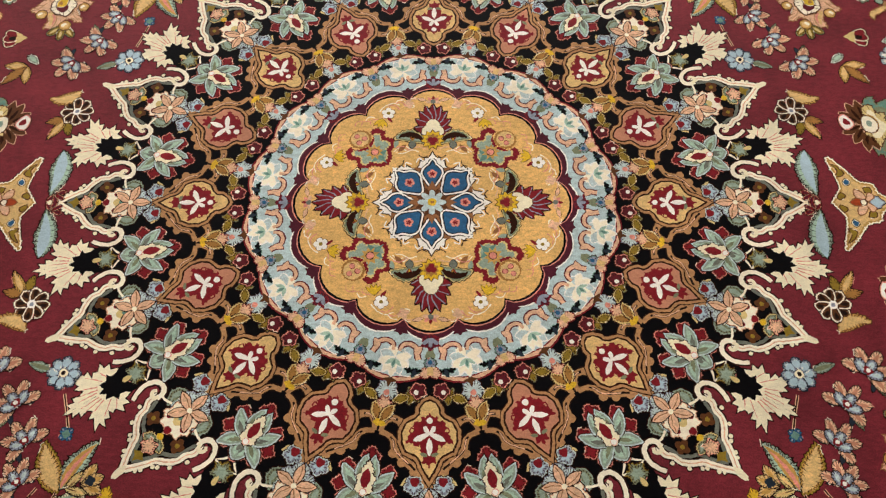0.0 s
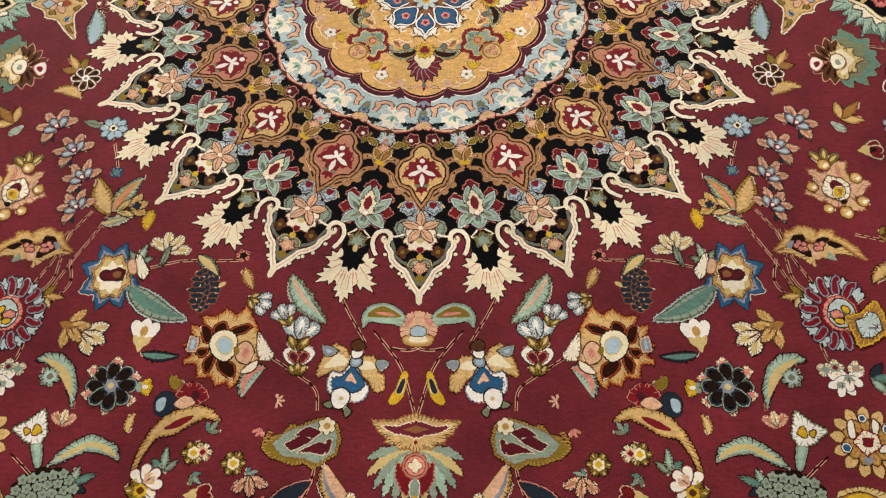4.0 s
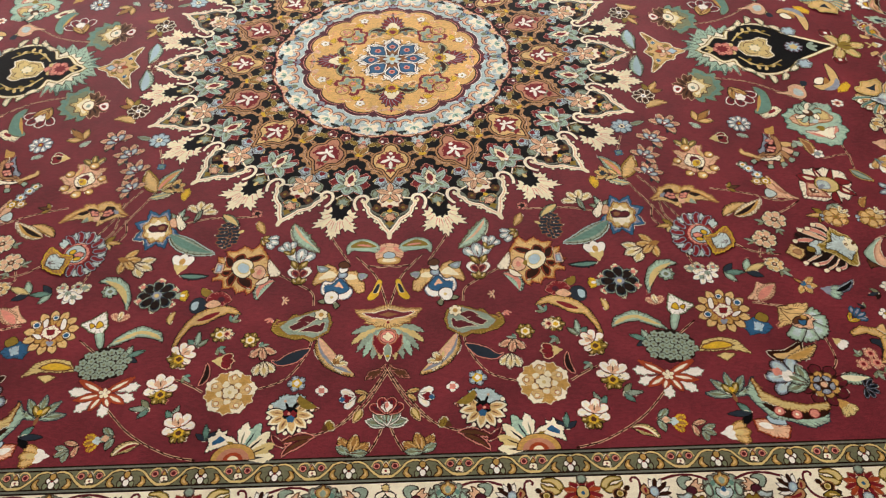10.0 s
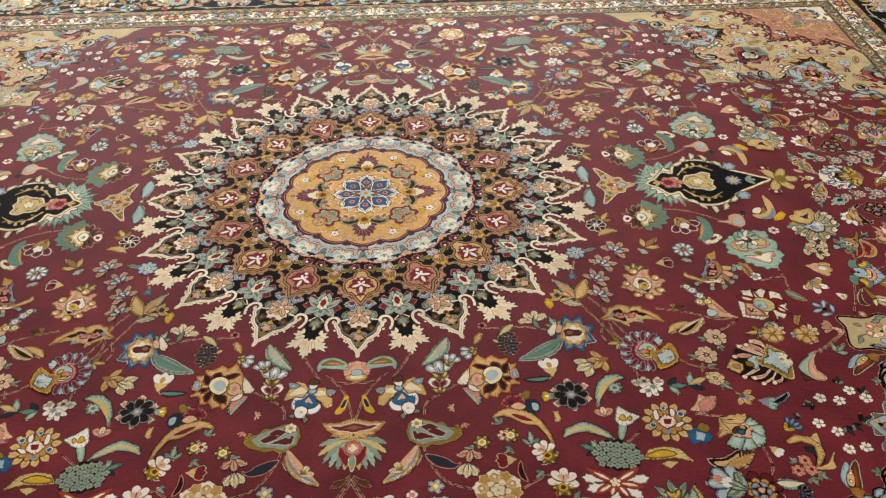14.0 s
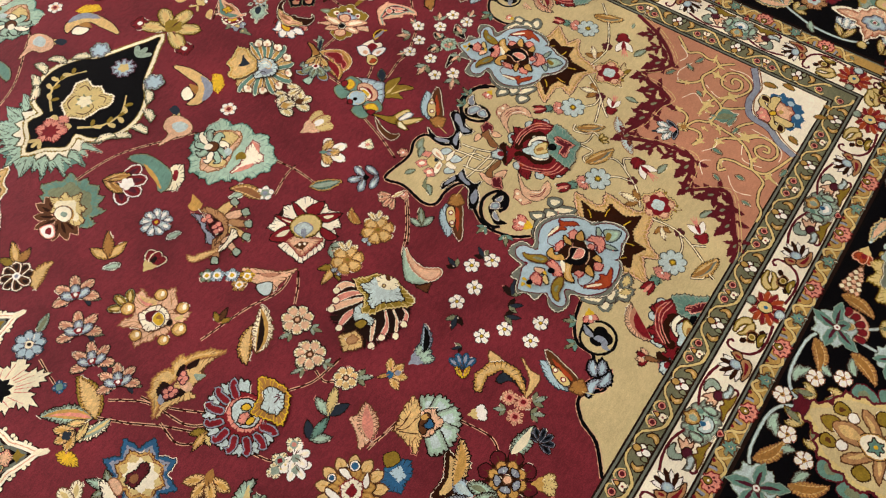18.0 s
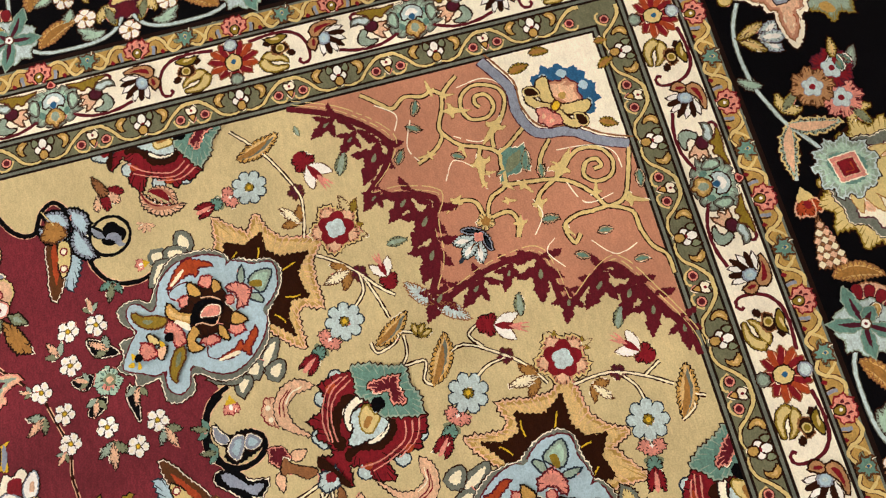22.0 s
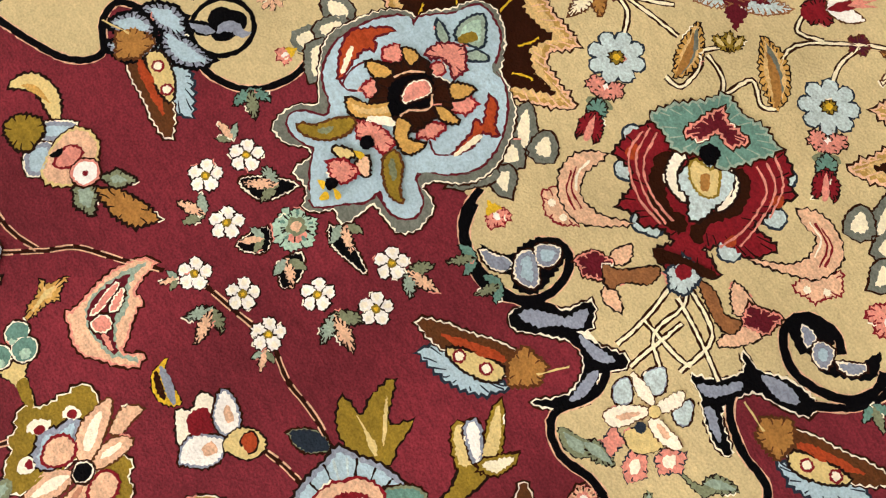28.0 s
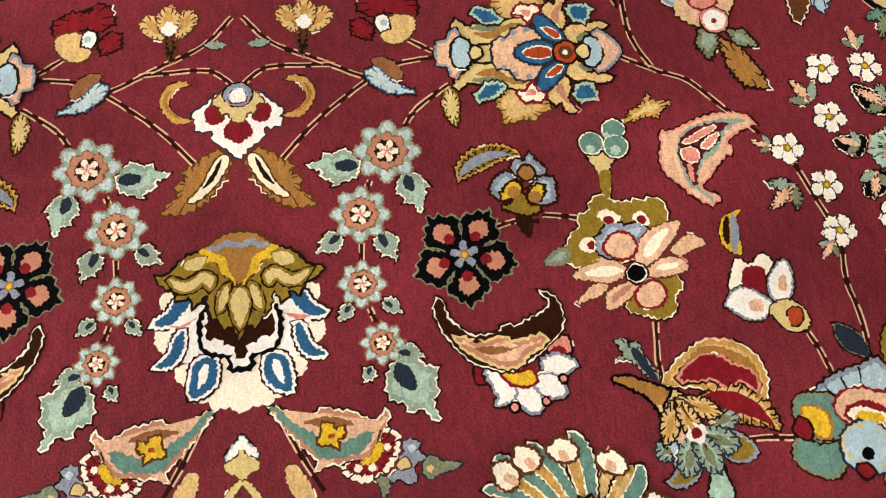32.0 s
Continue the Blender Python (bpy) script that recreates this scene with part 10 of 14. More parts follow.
put("bluebird", figure(.1165)
    .draw("gold", "brown", 1, (.21, .33, .19, .42, .28, .59, .33, .6, .37, .54, .41, .5, .39, .47, .41, .42, .43, .34, .36, .33, .31, .3, .26, .32), rag=2.6)
    .draw("wheat", "", 1, (.23, .38, .25, .47, .3, .56, .34, .52, .35, .46, .34, .4))
    .draw("straw", "dark", 1, (.17, .08, .13, .12, .1, .16, .05, .19, .06, .3, .13, .41, .18, .5, .22, .48, .21, .39, .18, .28, .18, .2, .17, .15, .22, .1))
    .draw("amber", "", 1, (.13, .19, .09, .29, .15, .39, .18, .48, .19, .41, .14, .29), rag=.3)
    .draw("moss", "", 1, (.16, .17, .14, .27, .17, .36, .19, .28), rag=.3)
    .draw("straw", "dark", 2, (0, .17, .04, .19, .05, .29, 0, .32))
    .draw("peach", "navy", 2, (0, .3, .08, .31, .1, .39, .15, .42, .16, .49, .12, .56, .07, .56, .03, .45, 0, .42))
    .draw("steel", "", 1, (.08, .34, .07, .36, .09, .37, .1, .35), rag=.3)
    .draw("steel", "", 1, (.12, .4, .11, .42, .14, .44, .14, .41), rag=.3)
    .draw("steel", "", 1, (.14, .47, .13, .5, .15, .51, .16, .49), rag=.3)
    .draw("wheat", "dark", 1, (.11, .69, .07, .73, .06, .77, .13, .81, .13, .88, .16, .95, .19, .9, .18, .84, .17, .78, .17, .74))
    .draw("moss", "", 1, (.08, .76, .07, .81, .11, .84, .12, .8), rag=.3)
    .draw("wheat", "dark", 1, (.24, .59, .18, .61, .15, .69, .22, .71, .29, .69, .36, .74, .36, .68, .29, .66, .32, .63, .28, .59))
    .draw("salmon", "", 1, (.23, .63, .19, .67, .25, .68, .33, .71, .29, .67), rag=.3)
    .draw("blue", "mint", 1, (.27, .74, .21, .76, .2, .82, .28, .85, .29, .77), rag=2.6)
    .draw("blue", "mint", 1, (.26, .2, .19, .26, .2, .35, .26, .29, .28, .21), rag=2.6)
    .draw("blue", "navy", 2, (0, .42, .05, .47, .07, .56, .04, .63, 0, .65))
    .draw("rust", "ivory", 2, (0, .47, .03, .51, .03, .6, 0, .62))
    .draw("blue", "navy", 1, (.21, .53, .11, .57, .07, .64, .07, .7, .14, .67, .23, .58))
    .draw("rust", "ivory", 1, (.15, .58, .09, .64, .09, .68, .14, .64), rag=.3)
    .draw("ivory", "red", 1, (.24, .42, .24, .47, .19, .5, .24, .53, .26, .57, .3, .54, .29, .5, .3, .46))
    .draw("pink", "", 1, (.26, .46, .22, .5, .26, .52), rag=.3)
    .dot("rust", "dark", 0, .004, .7, .065)
    .dot("brown", "", 0, .004, .7, .042)
    .dot("ivory", "", 0, .004, .696, .015)
    .draw("peach", "steel", 2, (0, .84, .1, .86, .12, .89, .09, .93, .05, .97, 0, 1))
    .draw("sky", "dark", 2, (0, .8, .08, .81, .09, .85, .05, .89, 0, .9))
    .draw("straw", "dark", 2, (0, .76, .04, .79, .03, .82, 0, .83), rag=.3)
    .draw("peach", "steel", 2, (0, -.01, .06, 0, .07, .05, .13, .07, .12, .1, 0, .11))
    .draw("sky", "dark", 2, (0, .07, .06, .08, .09, .11, .07, .16, 0, .17))
    .draw("straw", "dark", 2, (0, .17, .04, .19, .02, .23, 0, .23), rag=.3), 4.01, -.39, 177.2, label="gold and blue star palmette")
put("pea_pod", figure(.0669)
    .draw("salmon", "ivory", 0, (0, 0, .04, .19, .05, .33, -.05, .45, -.04, .56, -.05, .7, -.01, .79, .01, .91, -.11, .99, .05, .99, .21, .94, .31, .87, .36, .7, .42, .53, .47, .47, .39, .49, .29, .35, .16, .17))
    .draw("teal", "", 0, (0, 0, 0, .07, .12, .25, .17, .42, .25, .59, .18, .71, .07, .9, .25, .84, .33, .69, .36, .52, .25, .34, .12, .14))
    .draw("umber", "", 0, (.09, .31, .03, .44, .01, .59, .04, .73, .09, .61, .11, .48), rag=.3)
    .draw("yellow", "brown", 0, (.22, .45, .16, .48, .08, .46, .08, .54, .12, .58, .08, .63, .15, .66, .19, .6, .25, .64, .24, .57, .25, .5))
    .draw("rust", "", 0, (.16, .53, .15, .57, .18, .58, .19, .54), rag=.3), 3.355, -.048, 167.9, label="green and salmon pod with a yellow flower")
put("pod_frill", figure(.0179)
    .draw("ivory", "dark", 0, (.57, -.53, .24, -.34, .11, .14, -.24, .34, -.67, .31, -.9, .07, -1.16, .31, -1.14, .74, -.66, .95, -.1, .93, .44, .71, .7, .24, .74, -.24), rag=2.6)
    .draw("red", "", 0, (.49, -.41, .24, -.25, .14, .16, -.23, .4, -.69, .36, -.87, .2, -1.03, .36, -1, .62, -.61, .79, -.14, .76, .32, .59, .52, .2, .57, -.19), rag=2.6)
    .draw("yellow", "brown", 0, (.19, -.02, -.19, .19, -.52, .17, -.64, .41, -.28, .47, .1, .32))
    .dot("ivory", "red", 0, .372, -.007, .132)
    .dot("ivory", "red", 0, .161, .394, .124)
    .dot("ivory", "red", 0, -.593, .546, .116), 3.258, -.203, 151.8, label="crimson and yellow frill")
put("sky_spray", figure(.0356)
    .draw("steel", "dark", 0, (-.1, .03, -.18, .13, -.31, .09, -.38, .21, -.3, .37, -.2, .29, -.11, .45, -.03, .33, .07, .25, .24, .3, .32, .16, .22, .04, .29, -.12, .14, -.08, .06, .08))
    .draw("ice", "", 0, (-.26, .15, -.3, .23, -.23, .29, -.17, .21), rag=.3)
    .draw("straw", "brown", 0, (0, -.01, -.09, .13, .04, .2, .09, .04), rag=.3)
    .draw("moss", "navy", 0, (.09, .38, -.12, .5, -.03, .71, 0, 1.01, .12, .83, .16, .62, .24, .5))
    .dot("straw", "", 0, .079, .506, .058)
    .draw("moss", "navy", 0, (.21, -.33, .19, -.17, .34, -.12, .51, -.23, .34, -.27)), 3.243, -.26, 176.7)
put("white_cone", figure(.0333)
    .draw("white", "sky", 2, (0, 1, .09, .87, .23, .73, .23, .6, .08, .64, 0, .77))
    .draw("straw", "brown", 2, (0, .78, .08, .66, .29, .55, .24, .42, .1, .37, .04, .21, 0, .2))
    .draw("straw", "brown", 1, (0, .22, -.09, .26, -.32, -.02, -.21, -.04)), 3.209, 0, -90, label="white and straw cone bud")
put("wheat_leaf", figure(.0205)
    .draw("wheat", "navy", 0, (.1, -.02, -.16, .09, -.21, .7, -.1, 1.09, .3, .81, .28, .35)), 3.253, -.079, 120.6)
put("crown_palmette", crowned_plumes(.116), 0, -2.103, -180, label="crowned palmette with grey-green plumes")
put("sepal_leaf", figure(.0294)
    .draw("brown", "pink", 1, (-.07, .04, -.44, .4, -.97, .52, -1.18, .99, -.65, .91, -.39, .65), rag=2.6), 0, -2.453, -180)
put("pink_blossom", figure(.0519)
    .draw("peach", "red", 2, (0, .99, .29, .89, .49, .62, .46, .3, .22, .21, 0, .21), rag=2.6)
    .draw("pink", "", 1, (.12, .79, .28, .75, .36, .54, .22, .61))
    .draw("gold", "brown", 2, (0, 0, .3, .04, .4, .22, .22, .32, 0, .3))
    .draw("cream", "", 2, (0, .1, .23, .14, .16, .29, 0, .29))
    .draw("sky", "brown", 2, (0, .56, .19, .46, .16, .3, 0, .28)), 0, -1.822, 0, label="pink scalloped blossom")
put("feather_leaf", figure(.0574)
    .draw("sage", "dark", 0, (-.04, -.02, -.27, .1, -.48, .43, -.45, .79, -.22, 1.01, .1, .99, -.05, .85, .01, .59, .05, .31, .13, .11))
    .draw("olive", "", 0, (-.12, .09, -.39, .44, -.35, .74, -.18, .88, -.12, .47))
    .draw("mint", "", 0, (.03, .13, -.08, .47, -.09, .82, 0, .59, .05, .31))
    .draw("pink", "", 0, (-.14, .23, -.22, .34, -.27, .57, -.25, .69, -.17, .46), rag=.3), .052, -1.711, -95, label="green feathered leaf")
put("winged_palmette", figure(.0788)
    .draw("wheat", "amber", 0, (.01, .26, .27, .18, .34, .3, .48, .33, .33, .43, .49, .52, .51, .73, .41, .79, .26, .6, .13, .51), rag=2.6)
    .draw("wheat", "amber", 0, (-.1, .28, -.24, .08, -.42, .03, -.37, .17, -.54, .27, -.6, .46, -.6, .62, -.52, .56, -.4, .52, -.2, .48), rag=2.6)
    .draw("cream", "", 0, (.03, .31, .21, .27, .33, .36, .25, .42, .08, .42))
    .draw("cream", "", 0, (-.13, .33, -.31, .19, -.43, .31, -.53, .45, -.37, .43))
    .draw("steel", "sage", 0, (-.36, .14, -.58, .09, -.5, .24))
    .draw("steel", "sage", 0, (.53, .28, .35, .26, .41, .4))
    .draw("white", "steel", 0, (.25, .75, .15, .63, -.05, .36, -.2, .54, -.37, .52, -.41, .74, -.28, .92, -.02, .97, .18, .94))
    .draw("blue", "navy", 0, (.17, .66, 0, .44, -.06, .4, -.19, .59, -.36, .63, -.31, .82, -.17, .77, -.04, .84, .12, .77))
    .draw("peach", "", 0, (.06, .68, -.03, .53, -.07, .51, -.13, .65, -.04, .64))
    .draw("steel", "dark", 0, (.08, .25, -.06, .21, -.1, .35, 0, .4, .08, .34), rag=.3)
    .draw("white", "dark", 0, (.09, .16, .01, .05, -.1, .14, -.04, .25), rag=.3)
    .draw("brown", "dark", 0, (.12, .04, -.01, -.09, -.13, .01, -.04, .11), rag=.3)
    .draw("moss", "dark", 0, (.04, 1.15, -.1, 1.05, -.04, 1.24))
    .draw("moss", "dark", 0, (-.26, .99, -.43, 1.07, -.29, 1.12))
    .draw("white", "dark", 0, (-.02, .89, -.16, .78, -.31, .87, -.26, 1.09, -.1, 1.1))
    .dot("straw", "", 0, -.152, .951, .036), .235, -1.815, -174.6, label="blue palmette with golden wings")
put("slim_leaf", figure(.0452)
    .draw("yellow", "brown", 0, (.05, -.01, -.11, .01, -.04, .5, -.04, .96, .14, .97, .26, .7, .18, .32))
    .draw("navy", "straw", 0, (.06, .17, -.02, .27, .03, .63, .16, .55), rag=.3), .043, -1.934, -151.8)
put("paisley_leaf", crested_paisley(), .358, -2.197, 0, label="wine-red paisley leaf with an olive crest")
put("sickle_leaf", leaf(.0998, .26, 55, 'gold', 'dark', 'steel', 'peach', 5, 1), .342, -2.285, 143.3, label="orange sickle leaf")
put("sickle_blossom", fan(.0326, [(5, 180, .7, .4, .2, 'cream', 'dark', .6)], [('lobes', 4, .2, .45, 'amber')]), .276, -2.469, 36.9)
put("dark_leaf", figure(.062)
    .draw("navy", "pink", 0, (0, -.01, -.06, .27, -.03, .63, .07, .87, -.01, 1.01, .21, .86, .27, .57, .22, .3)), .384, -2.355, -109.1, label="dark blue leaf")
put("fish_flower", figure(.1143)
    .draw("gold", "rust", 0, (-.13, .14, -.34, .26, -.53, .38, -.4, .48, -.47, .61, -.35, .74, -.36, .87, -.21, .81, -.23, .99, -.08, .9, 0, 1.01, .12, .89, .22, .97, .21, .81, .38, .76, .33, .62, .45, .54, .38, .43, .46, .36, .33, .31, .29, .25, .17, .12), rag=2.6)
    .draw("coffee", "rust", 0, (-.31, .3, -.25, .48, -.18, .51, -.21, .36))
    .draw("coffee", "rust", 0, (-.31, .61, -.23, .71, -.14, .65, -.19, .56))
    .draw("coffee", "rust", 0, (-.22, .77, -.23, .86, -.05, .78, -.1, .72))
    .draw("coffee", "rust", 0, (.04, .73, .07, .85, .13, .78))
    .draw("coffee", "rust", 0, (.1, .65, .19, .73, .31, .69, .22, .64))
    .draw("coffee", "rust", 0, (.19, .4, .17, .57, .28, .52, .34, .37))
    .draw("ivory", "brown", 0, (.03, -.04, -.1, .06, -.23, .19, -.02, .16, .11, .1, .1, -.01), rag=2.6)
    .draw("ivory", "brown", 0, (.12, .13, .19, .23, .28, .29, .26, .19, .2, .13))
    .draw("cream", "dark", 0, (-.14, .43, -.21, .54, -.17, .68, -.03, .72, .11, .63, .16, .5, .05, .41))
    .draw("sky", "straw", 0, (-.08, .47, -.13, .58, -.04, .64, .07, .55, .04, .46))
    .draw("peach", "brown", 0, (-.01, .2, -.1, .3, -.03, .38, .12, .37, .17, .25, .1, .2))
    .draw("pink", "", 0, (0, .25, -.02, .3, .07, .32, .09, .26), rag=.3)
    .draw("olive", "", 0, (0, .36, -.03, .43, .05, .42, .07, .37), rag=.3)
    .draw("steel", "peach", 0, (-.07, .87, -.09, .96, .08, .96, .07, .87), rag=2.6), .587, -1.847, -84.4, label="brown and gold many-petalled flower")
put("curled_leaf", leaf(.0483, .34, 120, 'sage', 'dark', 'pink', '', 6, -1), .6, -1.912, -145.9, label="curled sage leaf with pink flames")
put("curled_frill", fan(.0125, [(5, 200, .8, .3, .1, 'peach', 'dark', .7)]), .542, -2.047, 89.3)
put("rust_leaf", figure(.1202)
    .draw("gold", "dark", 0, (-.01, 1, .15, .98, .28, .87, .34, .68, .36, .52, .29, .33, .18, .15, .02, -.01, -.02, .02, .1, .15, .2, .35, .13, .52, .13, .69, .12, .87), rag=2.6)
    .draw("wheat", "", 0, (.12, .96, .25, .85, .3, .66, .32, .49, .25, .31, .22, .47, .19, .73))
    .draw("red", "", 0, (.19, .79, .25, .64, .24, .45, .17, .6)), 1.057, -2.322, 57, label="long golden leaf with a rust vein")
put("red_blossom", figure(.0353)
    .draw("olive", "dark", 0, (.25, .93, .84, 1.07, .69, .67, .34, .62))
    .draw("navy", "dark", 0, (.18, .12, .59, .49, .99, .23, .88, -.32, .5, -.46, .23, -.15))
    .draw("sky", "", 0, (.66, .23, .92, .04, .77, -.31, .56, -.19))
    .draw("red", "pink", 0, (-.84, .66, -.62, .91, -.17, 1.07, .25, .83, .34, .42, .01, .27, -.56, .31), rag=2.6)
    .draw("plum", "", 0, (-.52, .68, -.28, .79, -.19, .52, -.4, .47))
    .draw("peach", "dark", 0, (-.46, .36, 0, .49, .26, .1, -.1, .01)), .916, -2.078, 16, label="red and blue blossom on a leaf")
put("golden_peony", full_peony(.041), .742, -2.59, 0, label="golden full-blown peony")
put("black_eyed_rosette", eyed_rosette(.036), .447, -2.717, 0, label="wheat and grey rosette with a dark eye")
put("peacock_fan", peacock_tail(.062), .668, -2.943, 0, label="cream peacock-tail fan")
put("blue_star", figure(.0781)
    .draw("blue", "navy", 0, (-.62, .36, -.67, .41, -.77, .46, -.67, .52, -.61, .57, -.48, .62, -.53, .73, -.52, .8, -.54, .9, -.42, .88, -.35, .89, -.22, .84, -.17, .96, -.1, 1, -.04, 1.09, .02, 1.01, .07, .97, .11, .86, .24, .91, .31, .91, .43, .94, .39, .84, .39, .78, .33, .67, .45, .64, .5, .58, .59, .54, .49, .48, .44, .43, .31, .38, .36, .28, .35, .22, .37, .12, .26, .14, .19, .13, .07, .17, .02, .05, -.05, .01, -.11, -.09, -.17, -.01, -.22, .03, -.26, .14, -.39, .08, -.47, .08, -.59, .05, -.55, .15, -.56, .21, -.49, .33))
    .draw("steel", "", 0, (-.54, .38, -.57, .43, -.65, .46, -.57, .52, -.53, .56, -.43, .61, -.46, .69, -.44, .75, -.46, .82, -.37, .82, -.31, .83, -.2, .8, -.15, .89, -.1, .92, -.05, .99, 0, .93, .05, .9, .09, .81, .19, .85, .25, .84, .34, .86, .32, .79, .32, .74, .28, .65, .38, .62, .41, .57, .48, .54, .4, .49, .37, .44, .27, .4, .3, .31, .28, .26, .3, .19, .21, .19, .15, .18, .05, .21, 0, .12, -.05, .09, -.1, .02, -.15, .08, -.2, .1, -.24, .18, -.34, .14, -.41, .15, -.5, .13, -.48, .21, -.48, .26, -.44, .35))
    .draw("gold", "brown", 0, (-.46, .4, -.48, .44, -.52, .47, -.48, .51, -.46, .55, -.39, .6, -.4, .67, -.38, .71, -.37, .76, -.31, .76, -.26, .78, -.19, .78, -.13, .83, -.09, .85, -.04, .89, -.01, .86, .04, .84, .09, .79, .16, .8, .21, .79, .26, .79, .26, .74, .28, .7, .26, .64, .32, .6, .34, .56, .37, .53, .33, .49, .31, .45, .25, .4, .25, .34, .23, .3, .23, .25, .17, .24, .13, .22, .05, .23, 0, .17, -.05, .15, -.09, .11, -.13, .14, -.17, .16, -.22, .21, -.3, .19, -.34, .21, -.4, .2, -.4, .25, -.42, .29, -.4, .36))
    .draw("straw", "umber", 0, (-.4, .43, -.42, .46, -.45, .49, -.41, .52, -.39, .55, -.33, .59, -.34, .65, -.33, .68, -.33, .73, -.27, .73, -.23, .75, -.16, .74, -.12, .79, -.08, .81, -.05, .84, -.01, .81, .03, .8, .06, .75, .13, .76, .17, .75, .22, .76, .21, .72, .23, .68, .21, .62, .26, .59, .28, .56, .31, .53, .28, .5, .25, .47, .2, .43, .2, .37, .19, .34, .19, .29, .14, .29, .1, .28, .03, .28, -.01, .23, -.05, .21, -.08, .18, -.12, .21, -.16, .22, -.19, .27, -.26, .25, -.3, .26, -.35, .26, -.35, .3, -.36, .34, -.34, .39))
    .draw("ivory", "", 0, (-.32, .54, -.33, .57, -.36, .6, -.3, .61, -.27, .63, -.21, .64, -.2, .7, -.18, .72, -.16, .76, -.12, .74, -.09, .74, -.05, .71, .01, .74, .04, .75, .08, .78, .09, .73, .11, .71, .11, .66, .17, .65, .2, .64, .25, .63, .22, .59, .21, .57, .17, .52, .2, .48, .21, .45, .23, .42, .18, .41, .15, .39, .09, .38, .08, .33, .06, .3, .05, .26, .01, .28, -.03, .28, -.07, .31, -.12, .28, -.16, .27, -.2, .24, -.21, .28, -.23, .31, -.23, .36, -.29, .36, -.32, .38, -.37, .38, -.34, .42, -.33, .45, -.29, .5))
    .draw("wine", "dark", 0, (-.05, .26, -.17, .33, -.17, .49, -.24, .58, -.2, .66, -.11, .67, -.05, .61, -.01, .53, .04, .45, .06, .35), rag=2.6)
    .draw("umber", "", 0, (-.07, .32, -.13, .39, -.1, .47, -.02, .45, .01, .37))
    .draw("ivory", "dark", 0, (-.24, -.1, -.28, -.04, -.2, -.01, -.17, .07, -.04, .05, .16, .07, .25, .01, .2, -.07, .12, -.13, -.02, -.1), rag=2.6)
    .draw("peach", "umber", 0, (-.21, .04, -.19, .14, -.05, .19, .05, .16, .05, .08)), 1.175, -1.472, -117.7, label="blue star palmette with a cream and gold heart")
put("tan_leaf", figure(.1228)
    .draw("wheat", "brown", 0, (.02, .03, 0, .13, .02, .23, .06, .32, .11, .39, .15, .45, .05, .45, .02, .52, .03, .6, .04, .68, -.04, .67, -.05, .78, -.03, .91, 0, 1, -.13, .79, -.16, .61, -.13, .43, -.1, .24, -.06, .13), rag=2.6)
    .draw("gold", "umber", 0, (0, 0, -.11, .1, -.27, .15, -.28, .21, -.35, .28, -.36, .35, -.35, .41, -.32, .48, -.25, .48, -.34, .55, -.33, .61, -.34, .68, -.27, .68, -.25, .76, -.22, .82, -.18, .86, -.14, .94, -.1, .95, .01, 1.02, -.04, .92, -.14, .8, -.19, .73, -.21, .64, -.21, .54, -.17, .47, -.17, .37, -.25, .32, -.21, .25, -.12, .18, -.05, .1), rag=2.6)
    .draw("dark", "", 0, (-.23, .23, -.25, .34, -.17, .37, -.08, .36, -.03, .44, .04, .42, .01, .33, -.04, .23, -.08, .17), rag=2.6)
    .draw("dark", "", 0, (-.2, .48, -.24, .57, -.22, .63, -.17, .57, -.16, .5))
    .draw("dark", "", 0, (-.19, .62, -.18, .71, -.15, .77, -.11, .7, -.14, .62))
    .draw("steel", "", 0, (-.12, .16, -.16, .23, -.08, .22, -.06, .16), rag=.3)
    .draw("peach", "", 0, (-.09, .43, -.03, .52, .05, .5, .03, .43))
    .draw("sage", "", 0, (-.06, .61, -.01, .66, .05, .69, .02, .59))
    .dot("pink", "plum", 0, -.14, .288, .028)
    .dot("pink", "plum", 0, -.122, .342, .028)
    .dot("pink", "plum", 0, -.095, .256, .028)
    .dot("pink", "plum", 0, -.062, .305, .028)
    .dot("pink", "plum", 0, -.065, .355, .028)
    .dot("pink", "plum", 0, -.129, .485, .029)
    .dot("pink", "plum", 0, -.15, .545, .029)
    .dot("pink", "plum", 0, -.092, .522, .029)
    .dot("pink", "plum", 0, -.082, .478, .028), 1.473, -1.398, -96.1, label="serrated gold and cream leaf with pink berries")
